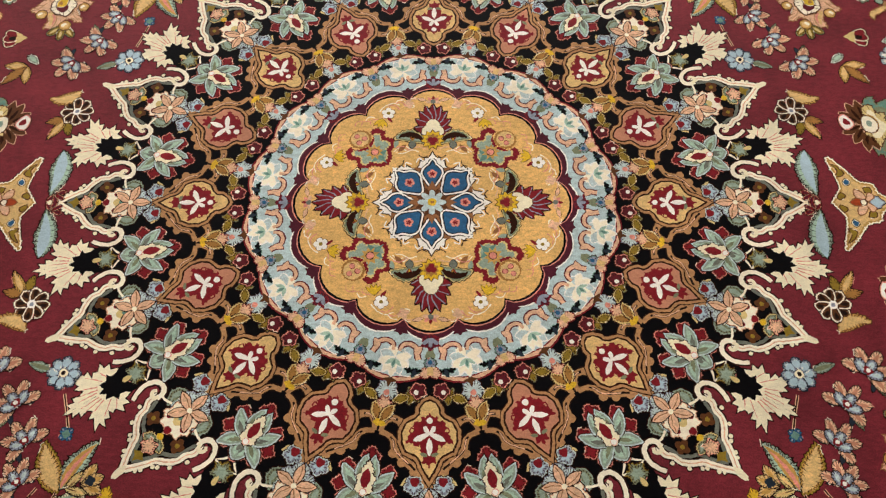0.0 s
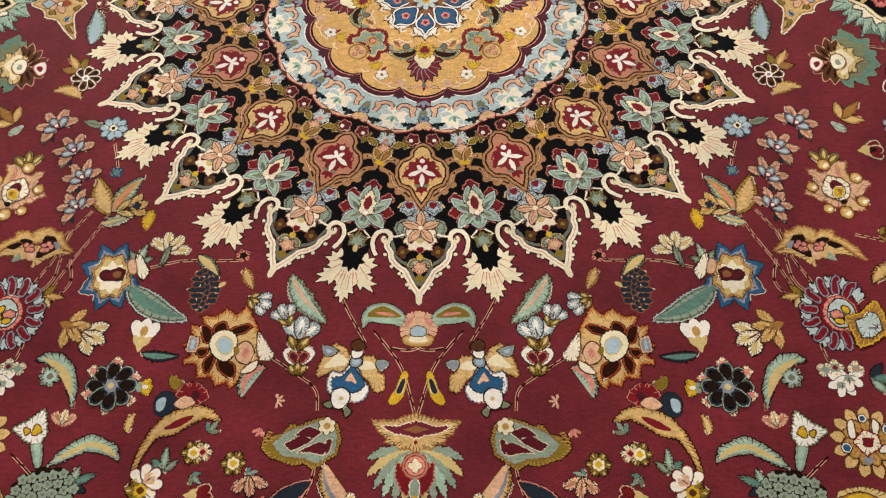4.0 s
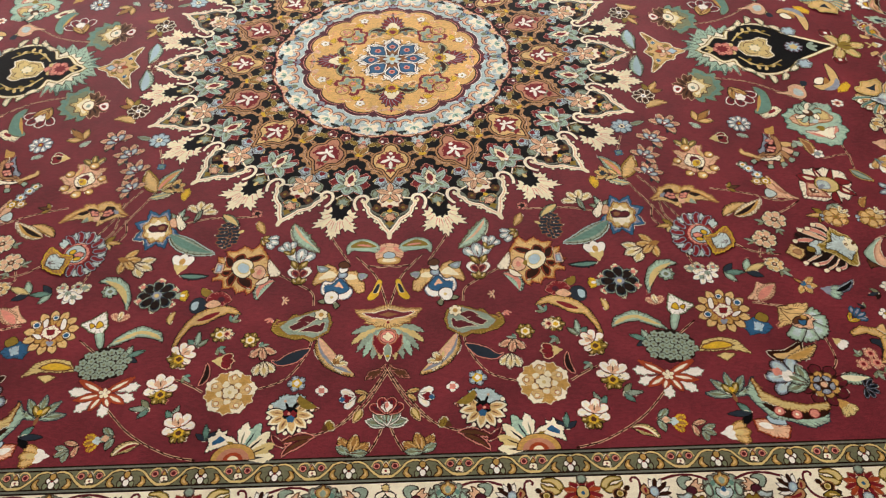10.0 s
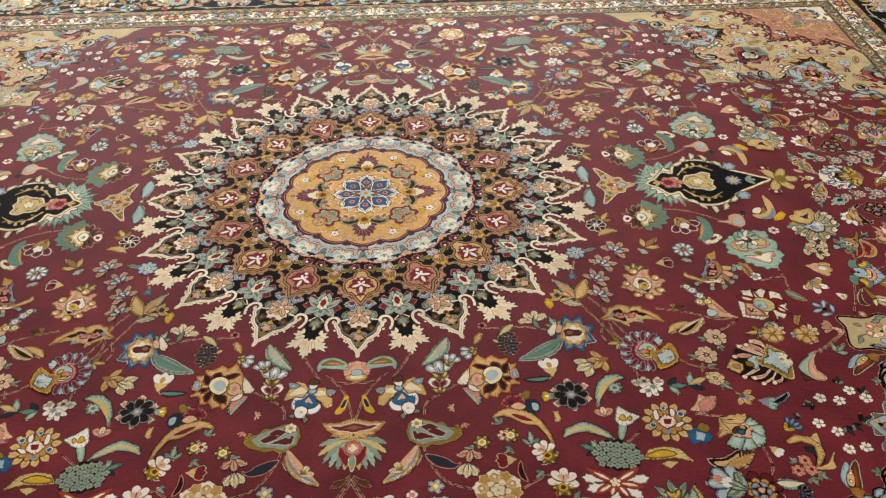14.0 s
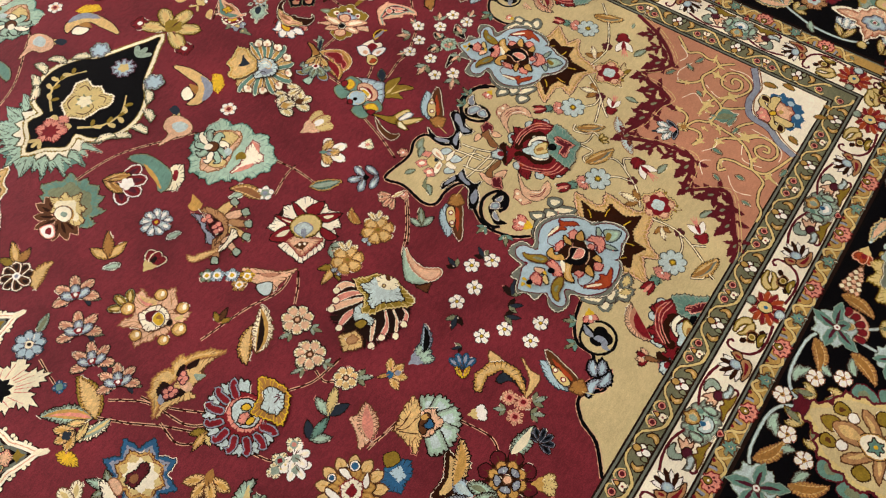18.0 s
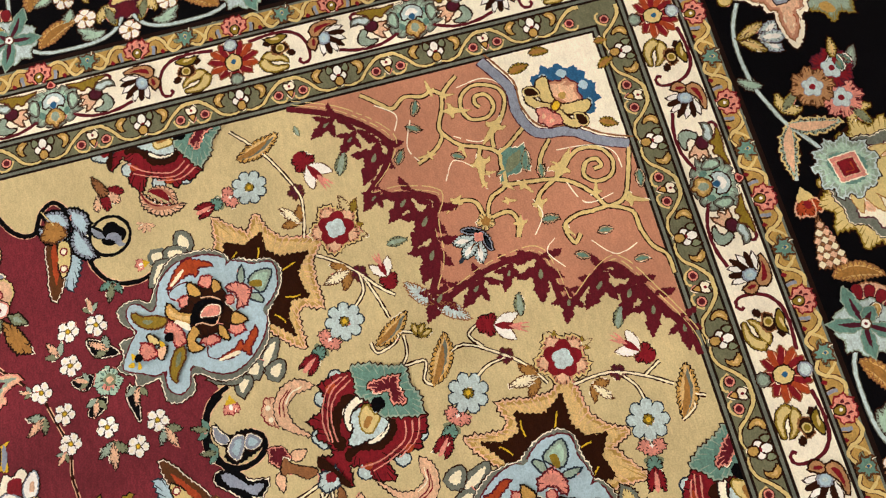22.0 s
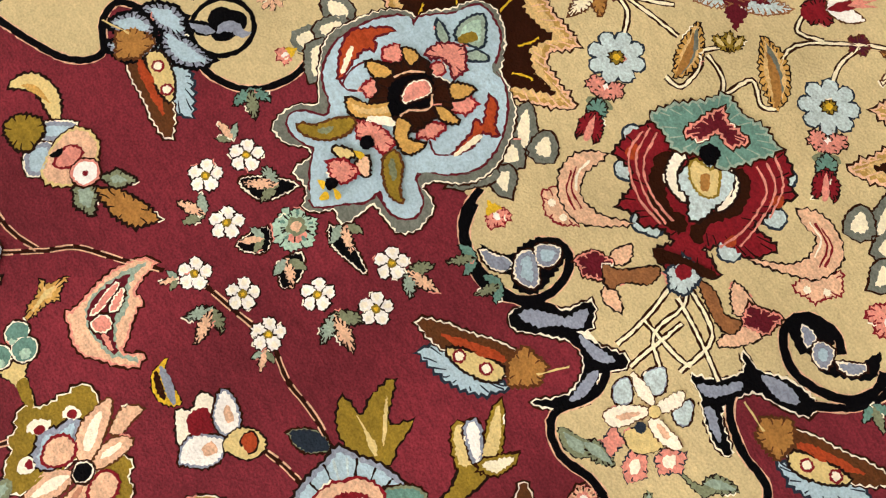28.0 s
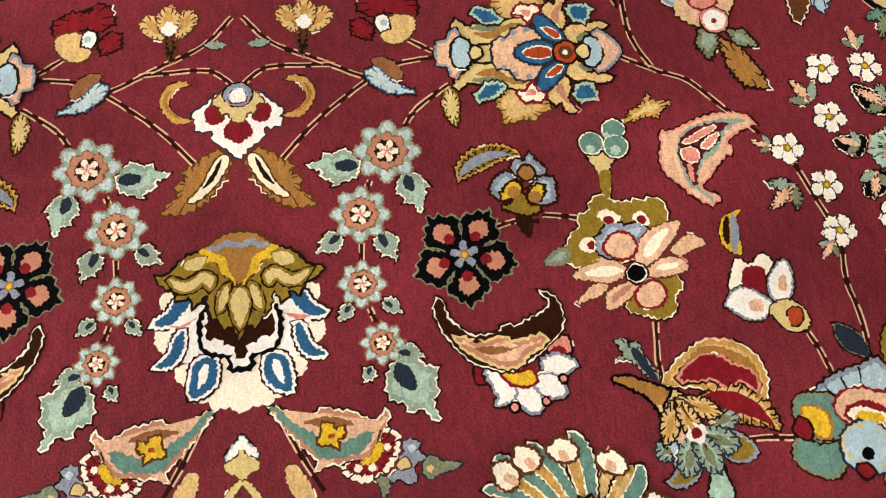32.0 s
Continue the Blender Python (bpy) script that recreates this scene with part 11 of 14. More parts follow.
put("blue_red_peony", figure(.1005)
    .draw("ice", "dark", 0, (.21, .57, .32, .64, .4, .68, .44, .66, .43, .62, .49, .61, .45, .56, .5, .55, .49, .5, .41, .47, .28, .44))
    .draw("ice", "dark", 0, (.27, .46, .41, .48, .49, .48, .52, .45, .48, .42, .54, .38, .48, .35, .51, .32, .47, .29, .39, .29, .26, .32))
    .draw("ice", "dark", 0, (.27, .34, .4, .3, .46, .27, .47, .22, .42, .21, .45, .16, .39, .16, .39, .12, .34, .1, .28, .14, .18, .23))
    .draw("ice", "dark", 0, (.2, .24, .28, .15, .33, .09, .31, .05, .26, .05, .25, 0, .2, .02, .18, -.02, .13, -.01, .09, .05, .05, .17))
    .draw("ice", "dark", 0, (.08, .17, .1, .05, .1, -.02, .06, -.05, .03, -.02, -.01, -.07, -.04, -.02, -.08, -.05, -.12, -.03, -.12, .05, -.08, .17))
    .draw("ice", "dark", 0, (-.06, .17, -.11, .05, -.15, -.02, -.2, -.03, -.21, .01, -.28, -.02, -.28, .04, -.33, .03, -.35, .07, -.3, .13, -.2, .23))
    .draw("ice", "dark", 0, (-.18, .22, -.29, .13, -.37, .09, -.42, .1, -.41, .14, -.48, .14, -.45, .2, -.49, .21, -.49, .25, -.41, .29, -.27, .34))
    .draw("ice", "dark", 0, (-.26, .32, -.41, .28, -.5, .27, -.53, .31, -.5, .34, -.56, .37, -.5, .41, -.53, .44, -.5, .47, -.41, .48, -.27, .46))
    .draw("ice", "dark", 0, (-.28, .44, -.42, .47, -.5, .5, -.51, .54, -.46, .56, -.5, .61, -.42, .62, -.44, .66, -.39, .68, -.31, .64, -.2, .57))
    .draw("red", "dark", 0, (.09, .71, .25, .63, .34, .5, .35, .34, .26, .2, .11, .11, -.08, .1, -.24, .17, -.35, .3, -.35, .46, -.26, .61, -.1, .7))
    .draw("red", "steel", 0, (.21, .59, .29, .67, .37, .7, .43, .69, .41, .63, .37, .64, .35, .61, .25, .54))
    .draw("red", "steel", 0, (.29, .48, .4, .52, .48, .51, .52, .48, .48, .43, .45, .46, .41, .45, .3, .43))
    .draw("red", "steel", 0, (.29, .36, .4, .34, .47, .3, .49, .25, .43, .23, .42, .26, .38, .27, .27, .3))
    .draw("red", "steel", 0, (.22, .24, .31, .17, .34, .11, .34, .06, .27, .07, .29, .1, .25, .13, .17, .2))
    .draw("red", "steel", 0, (.1, .17, .14, .07, .14, 0, .1, -.05, .04, -.01, .08, .01, .06, .05, .03, .15))
    .draw("red", "steel", 0, (-.05, .15, -.07, .04, -.11, -.02, -.17, -.04, -.2, .01, -.15, .02, -.15, .06, -.11, .16))
    .draw("red", "steel", 0, (-.18, .19, -.26, .11, -.33, .07, -.4, .07, -.39, .14, -.35, .13, -.32, .16, -.23, .24))
    .draw("red", "steel", 0, (-.27, .3, -.39, .25, -.48, .25, -.53, .28, -.49, .33, -.46, .3, -.41, .32, -.29, .36))
    .draw("red", "steel", 0, (-.29, .42, -.42, .43, -.49, .46, -.53, .52, -.46, .54, -.45, .5, -.4, .5, -.28, .48))
    .draw("pink", "red", 0, (.05, .67, .16, .61, .23, .52, .23, .41, .17, .31, .06, .24, -.07, .24, -.19, .28, -.26, .38, -.26, .49, -.2, .6, -.09, .66), rag=2.6)
    .draw("ice", "dark", 0, (.03, .63, .14, .57, .18, .46, .13, .36, .01, .3, -.13, .32, -.22, .41, -.21, .53, -.11, .62))
    .draw("pink", "dark", 0, (.02, .34, -.04, .41, -.02, .49, .06, .49, .1, .41, .08, .35), rag=2.6)
    .draw("yellow", "dark", 0, (-.13, .46, -.13, .53, -.07, .56, -.05, .51, -.08, .46))
    .draw("yellow", "dark", 0, (.09, .42, .06, .5, .11, .53, .14, .47, .13, .43))
    .draw("amber", "yellow", 0, (-.37, .82, -.26, .94, -.11, 1.02, .04, 1.04, .23, .91, .34, .79, .2, .7, .01, .53, -.1, .69, -.22, .76), rag=2.6)
    .draw("ice", "dark", 0, (-.18, .79, -.2, .87, -.13, .94, 0, .99, .14, .91, .2, .81, .13, .74, .01, .66, -.07, .75), rag=2.6)
    .line("plum", .0013, 0, (.04, .83, 0, .93))
    .line("plum", .0013, 0, (-.04, .86, -.01, .96))
    .line("plum", .0013, 0, (-.06, .91, -.01, .94, .04, .91)), 1.564, -1.626, -114.9, label="blue and red wheel palmette with a gold shield")
put("plume_leaf", figure(.0886)
    .draw("sage", "dark", 0, (0, -.01, -.23, .2, -.36, .5, -.35, .79, -.19, .98, 0, 1, -.14, .76, -.17, .52, -.11, .3), rag=2.6)
    .draw("straw", "", 0, (-.07, .13, -.24, .4, -.24, .69, -.1, .94, -.14, .62, -.11, .37)), 1.339, -2.075, -43.6, label="plumed cream leaf")
put("chrysanthemum", figure(.0804)
    .ring("wheat", "brown", 13, -.026, .498, .563)
    .ring("gold", "amber", 11, -.026, .498, .362)
    .draw("white", "brown", 0, (-.33, .72, -.26, .78, -.21, .54, -.29, .51), rag=.3)
    .draw("white", "brown", 0, (.04, .87, .13, .82, .11, .65, .05, .67), rag=.3)
    .draw("white", "brown", 0, (.18, .47, .34, .54, .25, .4, .16, .38), rag=.3)
    .dot("blue", "white", 0, .265, .756, .058)
    .dot("blue", "white", 0, -.335, .332, .057)
    .dot("blue", "white", 0, -.115, .854, .043)
    .draw("steel", "", 0, (-.08, .24, .06, .27, .02, .15, -.05, .14), rag=.3)
    .draw("ivory", "red", 0, (-.23, .44, -.09, .66, .11, .63, .17, .47, -.03, .29), rag=2.6)
    .draw("red", "", 0, (-.12, .54, .07, .58, .05, .43, -.08, .4), rag=2.6), 1.668, -2.32, -12.8, label="peach chrysanthemum")
put("hydrangea", hydrangea(.044, .034), 1.38, -2.405, -9.5, label="grey-green dome of small florets")
put("star_flower", star_lily(.046), 1.336, -2.573, 0, label="red-edged lily over white sepals")
put("plume_leaf", figure(.0885)
    .draw("sage", "dark", 0, (-.01, 1.01, .22, .95, .41, .6, .32, .34, .18, .14, -.01, -.01, .07, .27, .18, .52, .11, .78), rag=2.6)
    .draw("straw", "", 0, (.05, .96, .19, .86, .3, .6, .21, .31, .08, .1, .15, .35, .23, .6)), 1.384, -2.303, 84.9, label="pale feathered leaf")
put("yellow_leaf", figure(.0808)
    .draw("straw", "brown", 0, (.09, .34, .02, .5, .04, .69, .2, .52), rag=2.6)
    .draw("straw", "brown", 0, (-.02, -.01, -.26, .12, -.36, .46, -.3, .77, .01, 1.02, -.07, .65, -.03, .28), rag=2.6)
    .draw("yellow", "amber", 0, (-.1, .07, -.25, .4, -.17, .67, -.09, .38)), 1.513, -2.445, -93.7, label="yellow leaf")
put("yellow_bud", figure(.0715)
    .draw("sage", "dark", 0, (-.07, .43, .11, .47, .06, -.01, -.06, 0))
    .draw("white", "moss", 0, (-.16, .55, -.14, .98, .13, .83, .41, .76, .2, .49, .07, .4, -.06, .4), rag=2.6)
    .draw("yellow", "brown", 0, (-.08, .59, .01, .74, .08, .56), rag=.3)
    .draw("yellow", "brown", 0, (.11, .65, .21, .72, .2, .59), rag=.3), 1.42, -2.297, -14.2, label="white and yellow bud")
put("rainbow_leaf", figure(.1201)
    .draw("peach", "rust", 0, (.56, .23, .47, .37, .51, .5, .44, .63, .61, .66, .67, .49, .67, .31), rag=2.6)
    .draw("white", "", 0, (.58, .28, .52, .38, .57, .46, .62, .36), rag=.3)
    .draw("sky", "navy", 0, (.42, .35, .38, .52, .44, .58, .5, .41))
    .draw("sage", "navy", 0, (.22, .02, -.06, .01, .12, .14, .26, .42, .3, .67, 0, 1, .14, 1.04, .32, .89, .35, .66, .42, .41, .32, .19), rag=2.6)
    .draw("coffee", "", 0, (.28, .23, .21, .47, .16, .75, -.05, .99, .08, .99, .25, .78, .35, .51))
    .draw("straw", "amber", 0, (-.02, .02, .12, .19, .13, .44, .06, .72, -.12, .97, -.04, .99, .14, .74, .22, .47, .22, .23), rag=2.6)
    .dot("pink", "red", 0, .287, .46, .059)
    .dot("pink", "red", 0, .231, .667, .059)
    .dot("pink", "red", 0, .114, .855, .059)
    .dot("ivory", "", 0, .231, .667, .021)
    .dot("ivory", "", 0, .287, .46, .021), 1.713, -2.614, -120.8, label="long yellow and blue curved leaf with pink flowers")
w = figure(U).draw("ochre", "ivory", 2, (0, 0, .04, .03, .09, .045, .225, .012, .157, .08, .1, .126, .089, .18, .04, .2, 0, .272), rag=1.2, wide=.0018).draw("wheat", "", 2, (0, .03, .04, .05, .1, .055, .17, .035, .12, .08, .075, .11, .06, .165, .025, .18, 0, .235))
w.draw("olive", "brown", 1, (.13, .04, .16, .05, .19, .028, .17, .055, .14, .07), rag=.6).draw("blue", "ivory", 1, (.085, .07, .1, .062, .115, .075, .1, .088), rag=.4).draw("olive", "brown", 1, (.015, .03, .03, .025, .045, .04, .03, .055), rag=.6).draw("olive", "brown", 1, (.045, .15, .07, .14, .07, .165, .05, .17), rag=.6)
w.draw("sky", "steel", 2, (0, .16, .018, .17, .024, .19, .01, .2, 0, .215)).draw("peach", "umber", 1, (0, .12, .03, .1, .06, .1, .05, .125, .02, .14)).draw("peach", "umber", 1, (0, .125, .02, .145, .045, .155, .03, .175, .01, .155)).draw("rust", "umber", 2, (0, .075, .016, .095, .012, .125, 0, .14), rag=.5).dot("ivory", "brown", 0, 0, .128, .012)
put("golden_flower", w, 1.7, 0, -90, label="golden four-pointed flower")
w = figure(U)
w.draw("teal", "moss", 0, (0, .093, .015, .13, .045, .148, .06, .102, .118, .136, .116, .083, .171, .078, .164, .041, .201, .019, .181, -.021, .201, -.062, .164, -.07, .181, -.142, .126, -.132, .104, -.167, .055, -.198, .04, -.152, .015, -.154, 0, -.093), rag=2.6)
w.draw("moss", "", 0, (.035, .068, .086, .093, .116, .056, .156, .019, .146, -.031, .151, -.105, .106, -.117, .065, -.154, .035, -.105), rag=1.2)
for x0, y0, x1, y1 in ((-.007, .019, -.03, .132), (-.02, .012, -.076, .115), (-.027, .006, -.116, .065), (-.03, -.006, -.118, -.049), (-.025, -.021, -.076, -.102), (-.015, -.033, -.023, -.144), (0, -.037, .025, -.136)):
    ln, a = math.hypot(x1 - x0, y1 - y0), math.degrees(math.atan2(x0 - x1, y1 - y0))
    w.edged(move(turn(petal(ln * U, 0.042 * U, 0.6, 1.2), a), x0 * U, y0 * U), "brown", "peach", w.level, 0.0009, 0, 0.8)
    w.add(move(turn(petal(ln * 0.7 * U, 0.014 * U, 0.6, 1.2), a), x0 * U, y0 * U), "coffee", w.level + 0.5)
    w.level += 0.08
w.level += 0.5
w.draw("white", "pink", 0, (-.065, .012, -.096, .049, -.121, .025, -.106, -.025, -.07, -.012)).draw("red", "", 0, (-.076, .012, -.098, .033, -.106, .006, -.081, -.004), rag=0.5)
w.draw("straw", "brown", 0, (-.005, .093, .035, .102, .05, .056, .086, .059, .081, .016, .133, -.019, .086, -.037, .093, -.083, .055, -.074, .035, -.12, .017, -.07, -.015, -.056), rag=2.6).draw("cream", "", 0, (.01, .068, .035, .068, .055, .025, .086, -.006, .065, -.043, .035, -.074, .01, -.049), rag=1.2)
w.draw("gold", "", 0, (.005, .049, .035, .037, .05, 0, .035, -.043, .005, -.037), rag=1).draw("ivory", "brown", 0, (-.02, .031, .01, .041, .04, .012, .04, -.025, .01, -.046, -.02, -.025)).draw("sage", "", 0, (0, .019, .02, .012, .015, -.012, -.003, -.009), rag=0.4).dot("brown", "", 0, -.035, .01, .012)
put("lotus_palmette", w, 1.93, .4, 0, label="cream lotus with brown petals on a teal leaf")
put("green_yellow_palmette", figure(.0712)
    .draw("teal", "moss", 1, (.18, .2, .4, .24, .56, .13, .49, -.01, .22, -.03))
    .draw("steel", "dark", 2, (0, .99, .12, .9, .27, .8, .4, .69, .47, .53, .23, .45, 0, .44))
    .line("ice", .0013, 1, (.06, .89, .04, .76, .02, .64))
    .line("dark", .0013, 1, (.14, .87, .1, .74, .06, .61))
    .line("dark", .0013, 1, (.27, .76, .2, .65, .15, .56))
    .line("dark", .0013, 1, (.39, .65, .3, .58, .23, .52))
    .draw("teal", "moss", 1, (.23, .54, .43, .56, .6, .48, .54, .29, .36, .22, .22, .32))
    .draw("yellow", "amber", 1, (.31, .34, .38, .45, .55, .43, .48, .29, .33, .24))
    .draw("red", "dark", 1, (.46, .29, .56, .35, .59, .23, .46, .2), rag=.3)
    .draw("peach", "red", 2, (0, .7, .12, .7, .26, .61, .28, .47, .14, .4, 0, .4))
    .draw("red", "", 2, (0, .62, .1, .6, .21, .52, .19, .43, 0, .4))
    .draw("ivory", "", 2, (0, .56, .14, .54, .18, .45, 0, .45))
    .draw("yellow", "", 2, (0, .53, .09, .52, .12, .44, 0, .45))
    .draw("sky", "navy", 2, (0, .46, .12, .41, .21, .28, .16, .1, 0, .05))
    .line("straw", .0013, 1, (.06, .41, .17, .36, .2, .21, .11, .12))
    .dot("black", "", 0, .002, .198, .053)
    .draw("red", "dark", 2, (0, .11, .07, .07, 0, 0), rag=.3), 3.157, -1.048, -108.3, label="green, grey and yellow palmette")
put("olive_crown", figure(.051)
    .draw("olive", "dark", 0, (-.07, -.02, -.46, .28, -.53, .67, -.26, .51, -.2, .74, .01, 1.02, .06, .5, .34, .59, .23, .29, .21, .08))
    .draw("straw", "", 0, (-.21, .42, -.32, .51, -.01, .25, .03, .11, -.08, .2), rag=.3)
    .draw("straw", "", 0, (0, .54, -.02, .81, .07, .43, .09, .23), rag=.3), 3.302, -1.149, -134.3, label="olive leafy crown")
put("navy_drop", figure(.0238)
    .draw("navy", "moss", 0, (-.01, -.04, -.28, .47, -.02, 1.02, .25, .5, .17, .15)), 3.366, -1.098, -53.1)
put("trumpet", figure(.0794)
    .draw("olive", "dark", 0, (0, -.01, .03, .33, 0, .47, .18, .54, .18, .41, .09, .2))
    .draw("straw", "olive", 0, (-.01, .47, -.19, .68, -.07, .72, .07, .59))
    .draw("straw", "olive", 0, (.11, .57, -.01, 1, .14, .79, .18, .61))
    .draw("white", "steel", 0, (-.1, .7, -.09, .79, 0, .73, .09, .55))
    .draw("cream", "olive", 0, (.12, .57, .3, .74, .24, .57)), 3.171, -1.184, -153.2, label="olive trumpet flower with cream petals")
put("red_sprig", figure(.0525)
    .draw("brown", "ivory", 0, (-.01, -.01, .13, .37, .16, .79, -.01, 1, .28, 1, .35, .75, .23, .35)), 3.164, -1.207, 172.9)
drawing = (figure(0.0801)
    .draw("sky", "navy", 0, (-.21, .92, -.08, .77, -.21, .64, -.19, .42, -.2, .24, -.19, .17, -.33, .38, -.32, .64), rag=2.6)
    .draw("brown", "ivory", 0, (0, 1.01, .06, .86, .07, .57, .09, .33, .03, .2, -.11, .23, -.12, .51, -.12, .76))
    .draw("rust", "", 0, (-.02, .81, .01, .58, .02, .35, -.03, .27, -.07, .54))
    .draw("straw", "dark", 0, (-.11, .72, -.06, .54, -.08, .28, -.2, .31, -.2, .55))
    .dot("ivory", "red", 0, -.121, .614, .034)
    .dot("ivory", "red", 0, -.131, .394, .033)
    .draw("amber", "brown", 0, (-.18, .19, -.01, .25, .13, .19, .06, -.01, -.09, 0), rag=2.6)
    .line("straw", .0013, 0, (-.03, .03, .05, -.07, .12, -.17))
    .mesh("thistle"))
put("thistle", drawing, 3.289, -1.494, -52.8, label="blue and brown thistle")
put("thistle", drawing, 2.518, -2.72, -17.4, k=.94, label="blue and brown thistle")
put("thistle", drawing, 3.013, -1.781, 126.3, k=.99, flip=True, label="blue and brown thistle")
put("thistle", drawing, 4.286, -1.131, 85.6, k=1.04, label="blue and brown thistle")
put("pink_gourd", figure(.1209)
    .draw("straw", "dark", 0, (-.18, -.12, -.28, -.1, -.32, 0, -.27, .15, -.15, .23, -.18, .14, -.23, 0))
    .draw("gold", "", 0, (-.22, -.07, -.26, 0, -.22, .13, -.22, .06), rag=.3)
    .draw("moss", "dark", 0, (.09, .53, .02, .56, .04, .65, .16, .7, .16, .59), rag=2.6)
    .draw("moss", "dark", 0, (-.03, .61, -.11, .66, -.11, .78, -.02, .71), rag=2.6)
    .draw("amber", "dark", 0, (.03, .63, -.02, .73, -.03, .89, 0, 1.01, .09, .92, .1, .79), rag=2.6)
    .draw("steel", "ivory", 0, (-.1, .16, -.2, .31, -.12, .33, -.04, .24))
    .draw("steel", "ivory", 0, (.06, .19, -.04, .27, .07, .36, .16, .29))
    .draw("peach", "straw", 0, (.12, .35, -.1, .3, -.19, .38, -.15, .49, -.02, .54, .09, .49))
    .draw("pink", "red", 0, (.04, .37, -.07, .36, -.09, .44, 0, .44))
    .draw("black", "", 0, (.02, .31, -.05, .34, 0, .36), rag=.3)
    .draw("olive", "dark", 0, (0, 0, -.08, .03, -.12, .14, -.08, .2, .05, .21, .08, .14, .04, .04), rag=2.6)
    .dot("white", "pink", 0, -.008, .529, .064)
    .dot("red", "", 0, -.003, .532, .016), 4.219, -.848, 118.1, label="peach gourd flower with steel petals")
w = figure(U)
w.draw("coffee", "", 0, (-.024, .021, -.048, .021, -.073, 0, -.042, -.009, -.018, -.003), rag=.5)
w.draw("steel", "coffee", 0, (.052, -.006, .052, .012, .07, .021, .085, .006, .076, -.003, .094, -.015, .079, -.024, .07, -.036, .052, -.042, .048, -.024), rag=1.2)
w.draw("steel", "coffee", 0, (.003, .021, .003, .042, .024, .064, .042, .055, .055, .042, .058, .027, .042, .015, .027, .006), rag=1.2)
w.draw("steel", "coffee", 0, (-.003, -.009, -.009, -.033, 0, -.055, .018, -.055, .039, -.055, .045, -.036, .036, -.021, .021, -.009), rag=1.2)
w.dot("amber", "coffee", 0, .055, -.006, .014)
w.draw("yellow", "coffee", 0, (.009, .045, .03, .033, .039, .015, .021, .006, .015, .018, .006, .03), rag=1.2)
w.draw("yellow", "coffee", 0, (.003, -.006, .021, -.012, .027, -.033, .006, -.03, -.003, -.018), rag=1.2)
w.dot("amber", "", 0, .018, .021, .012)
w.dot("amber", "", 0, .006, -.018, .012)
w.draw("olive", "coffee", 0, (-.009, .045, -.006, .027, .009, .018, .012, .003, -.009, -.003, -.012, -.021, -.021, -.024, -.027, -.006, -.024, .015, -.018, .03), rag=1.2)
put("steel_pansy", w, 3.697, -.527, 0, label="steel and olive pansy")
put("crimson_posy", figure(.061)
    .draw("white", "navy", 0, (-.23, .95, .01, 1.04, .19, .84, -.04, .79), rag=2.6)
    .draw("red", "dark", 0, (-.19, .67, -.05, .69, 0, .55, .19, .54, .34, .42, .31, .26, .14, .23, .02, .39, -.16, .37, -.27, .49), rag=2.6)
    .draw("red", "dark", 0, (-.39, .34, -.27, .38, -.17, .22, -.24, .1, -.4, .21), rag=2.6)
    .draw("wheat", "brown", 0, (.04, .31, .27, .24, .21, .06, -.01, -.02, -.12, .12))
    .draw("white", "dark", 0, (-.13, .32, -.02, .35, 0, .2, -.11, .17))
    .dot("sky", "", 0, -.052, .261, .039), 4.042, -.305, -79.2, label="crimson posy with a wheat cup")
put("blue_bird", figure(.0338)
    .draw("umber", "dark", 0, (.01, -.02, -.25, .18, -.2, .59, .01, .6))
    .draw("ice", "blue", 0, (.25, .03, .02, .13, .08, .53, -.01, 1.03, .29, .67, .34, .27), rag=2.6), 4.003, -.259, 136.8)
put("dark_sprig", figure(.0357)
    .draw("black", "ivory", 0, (-.01, 1.02, .06, .49, -.01, .03, -.33, .47, -.25, .83)), 3.826, -1.281, -36.8)
put("dark_sprig", figure(.0175)
    .draw("black", "ivory", 0, (.11, 1.07, .36, -.02, -.47, .19, -.26, .95)), 3.762, -1.186, -14.6)
put("dark_sprig", figure(.0343)
    .draw("black", "ivory", 0, (.12, -.03, -.05, .35, -.01, 1.04, .14, .65, .24, .29)), 3.719, -1.306, 91.1)
put("dark_sprig", figure(.0193)
    .draw("black", "ivory", 0, (.32, .31, -.3, -.05, -.33, .73, .19, 1.11)), 3.71, -1.208, 56)
put("mint_flower", figure(.0281)
    .draw("mint", "dark", 0, (-.42, .7, -.06, 1.03, .23, .73, .58, .6, .34, .03, -.18, .03, -.44, .3), rag=2.6)
    .draw("pink", "", 0, (-.17, .33, .16, .49, .27, .27, .01, .17), rag=.3), 3.712, -1.22, -105, label="mint flower with pink hearts")
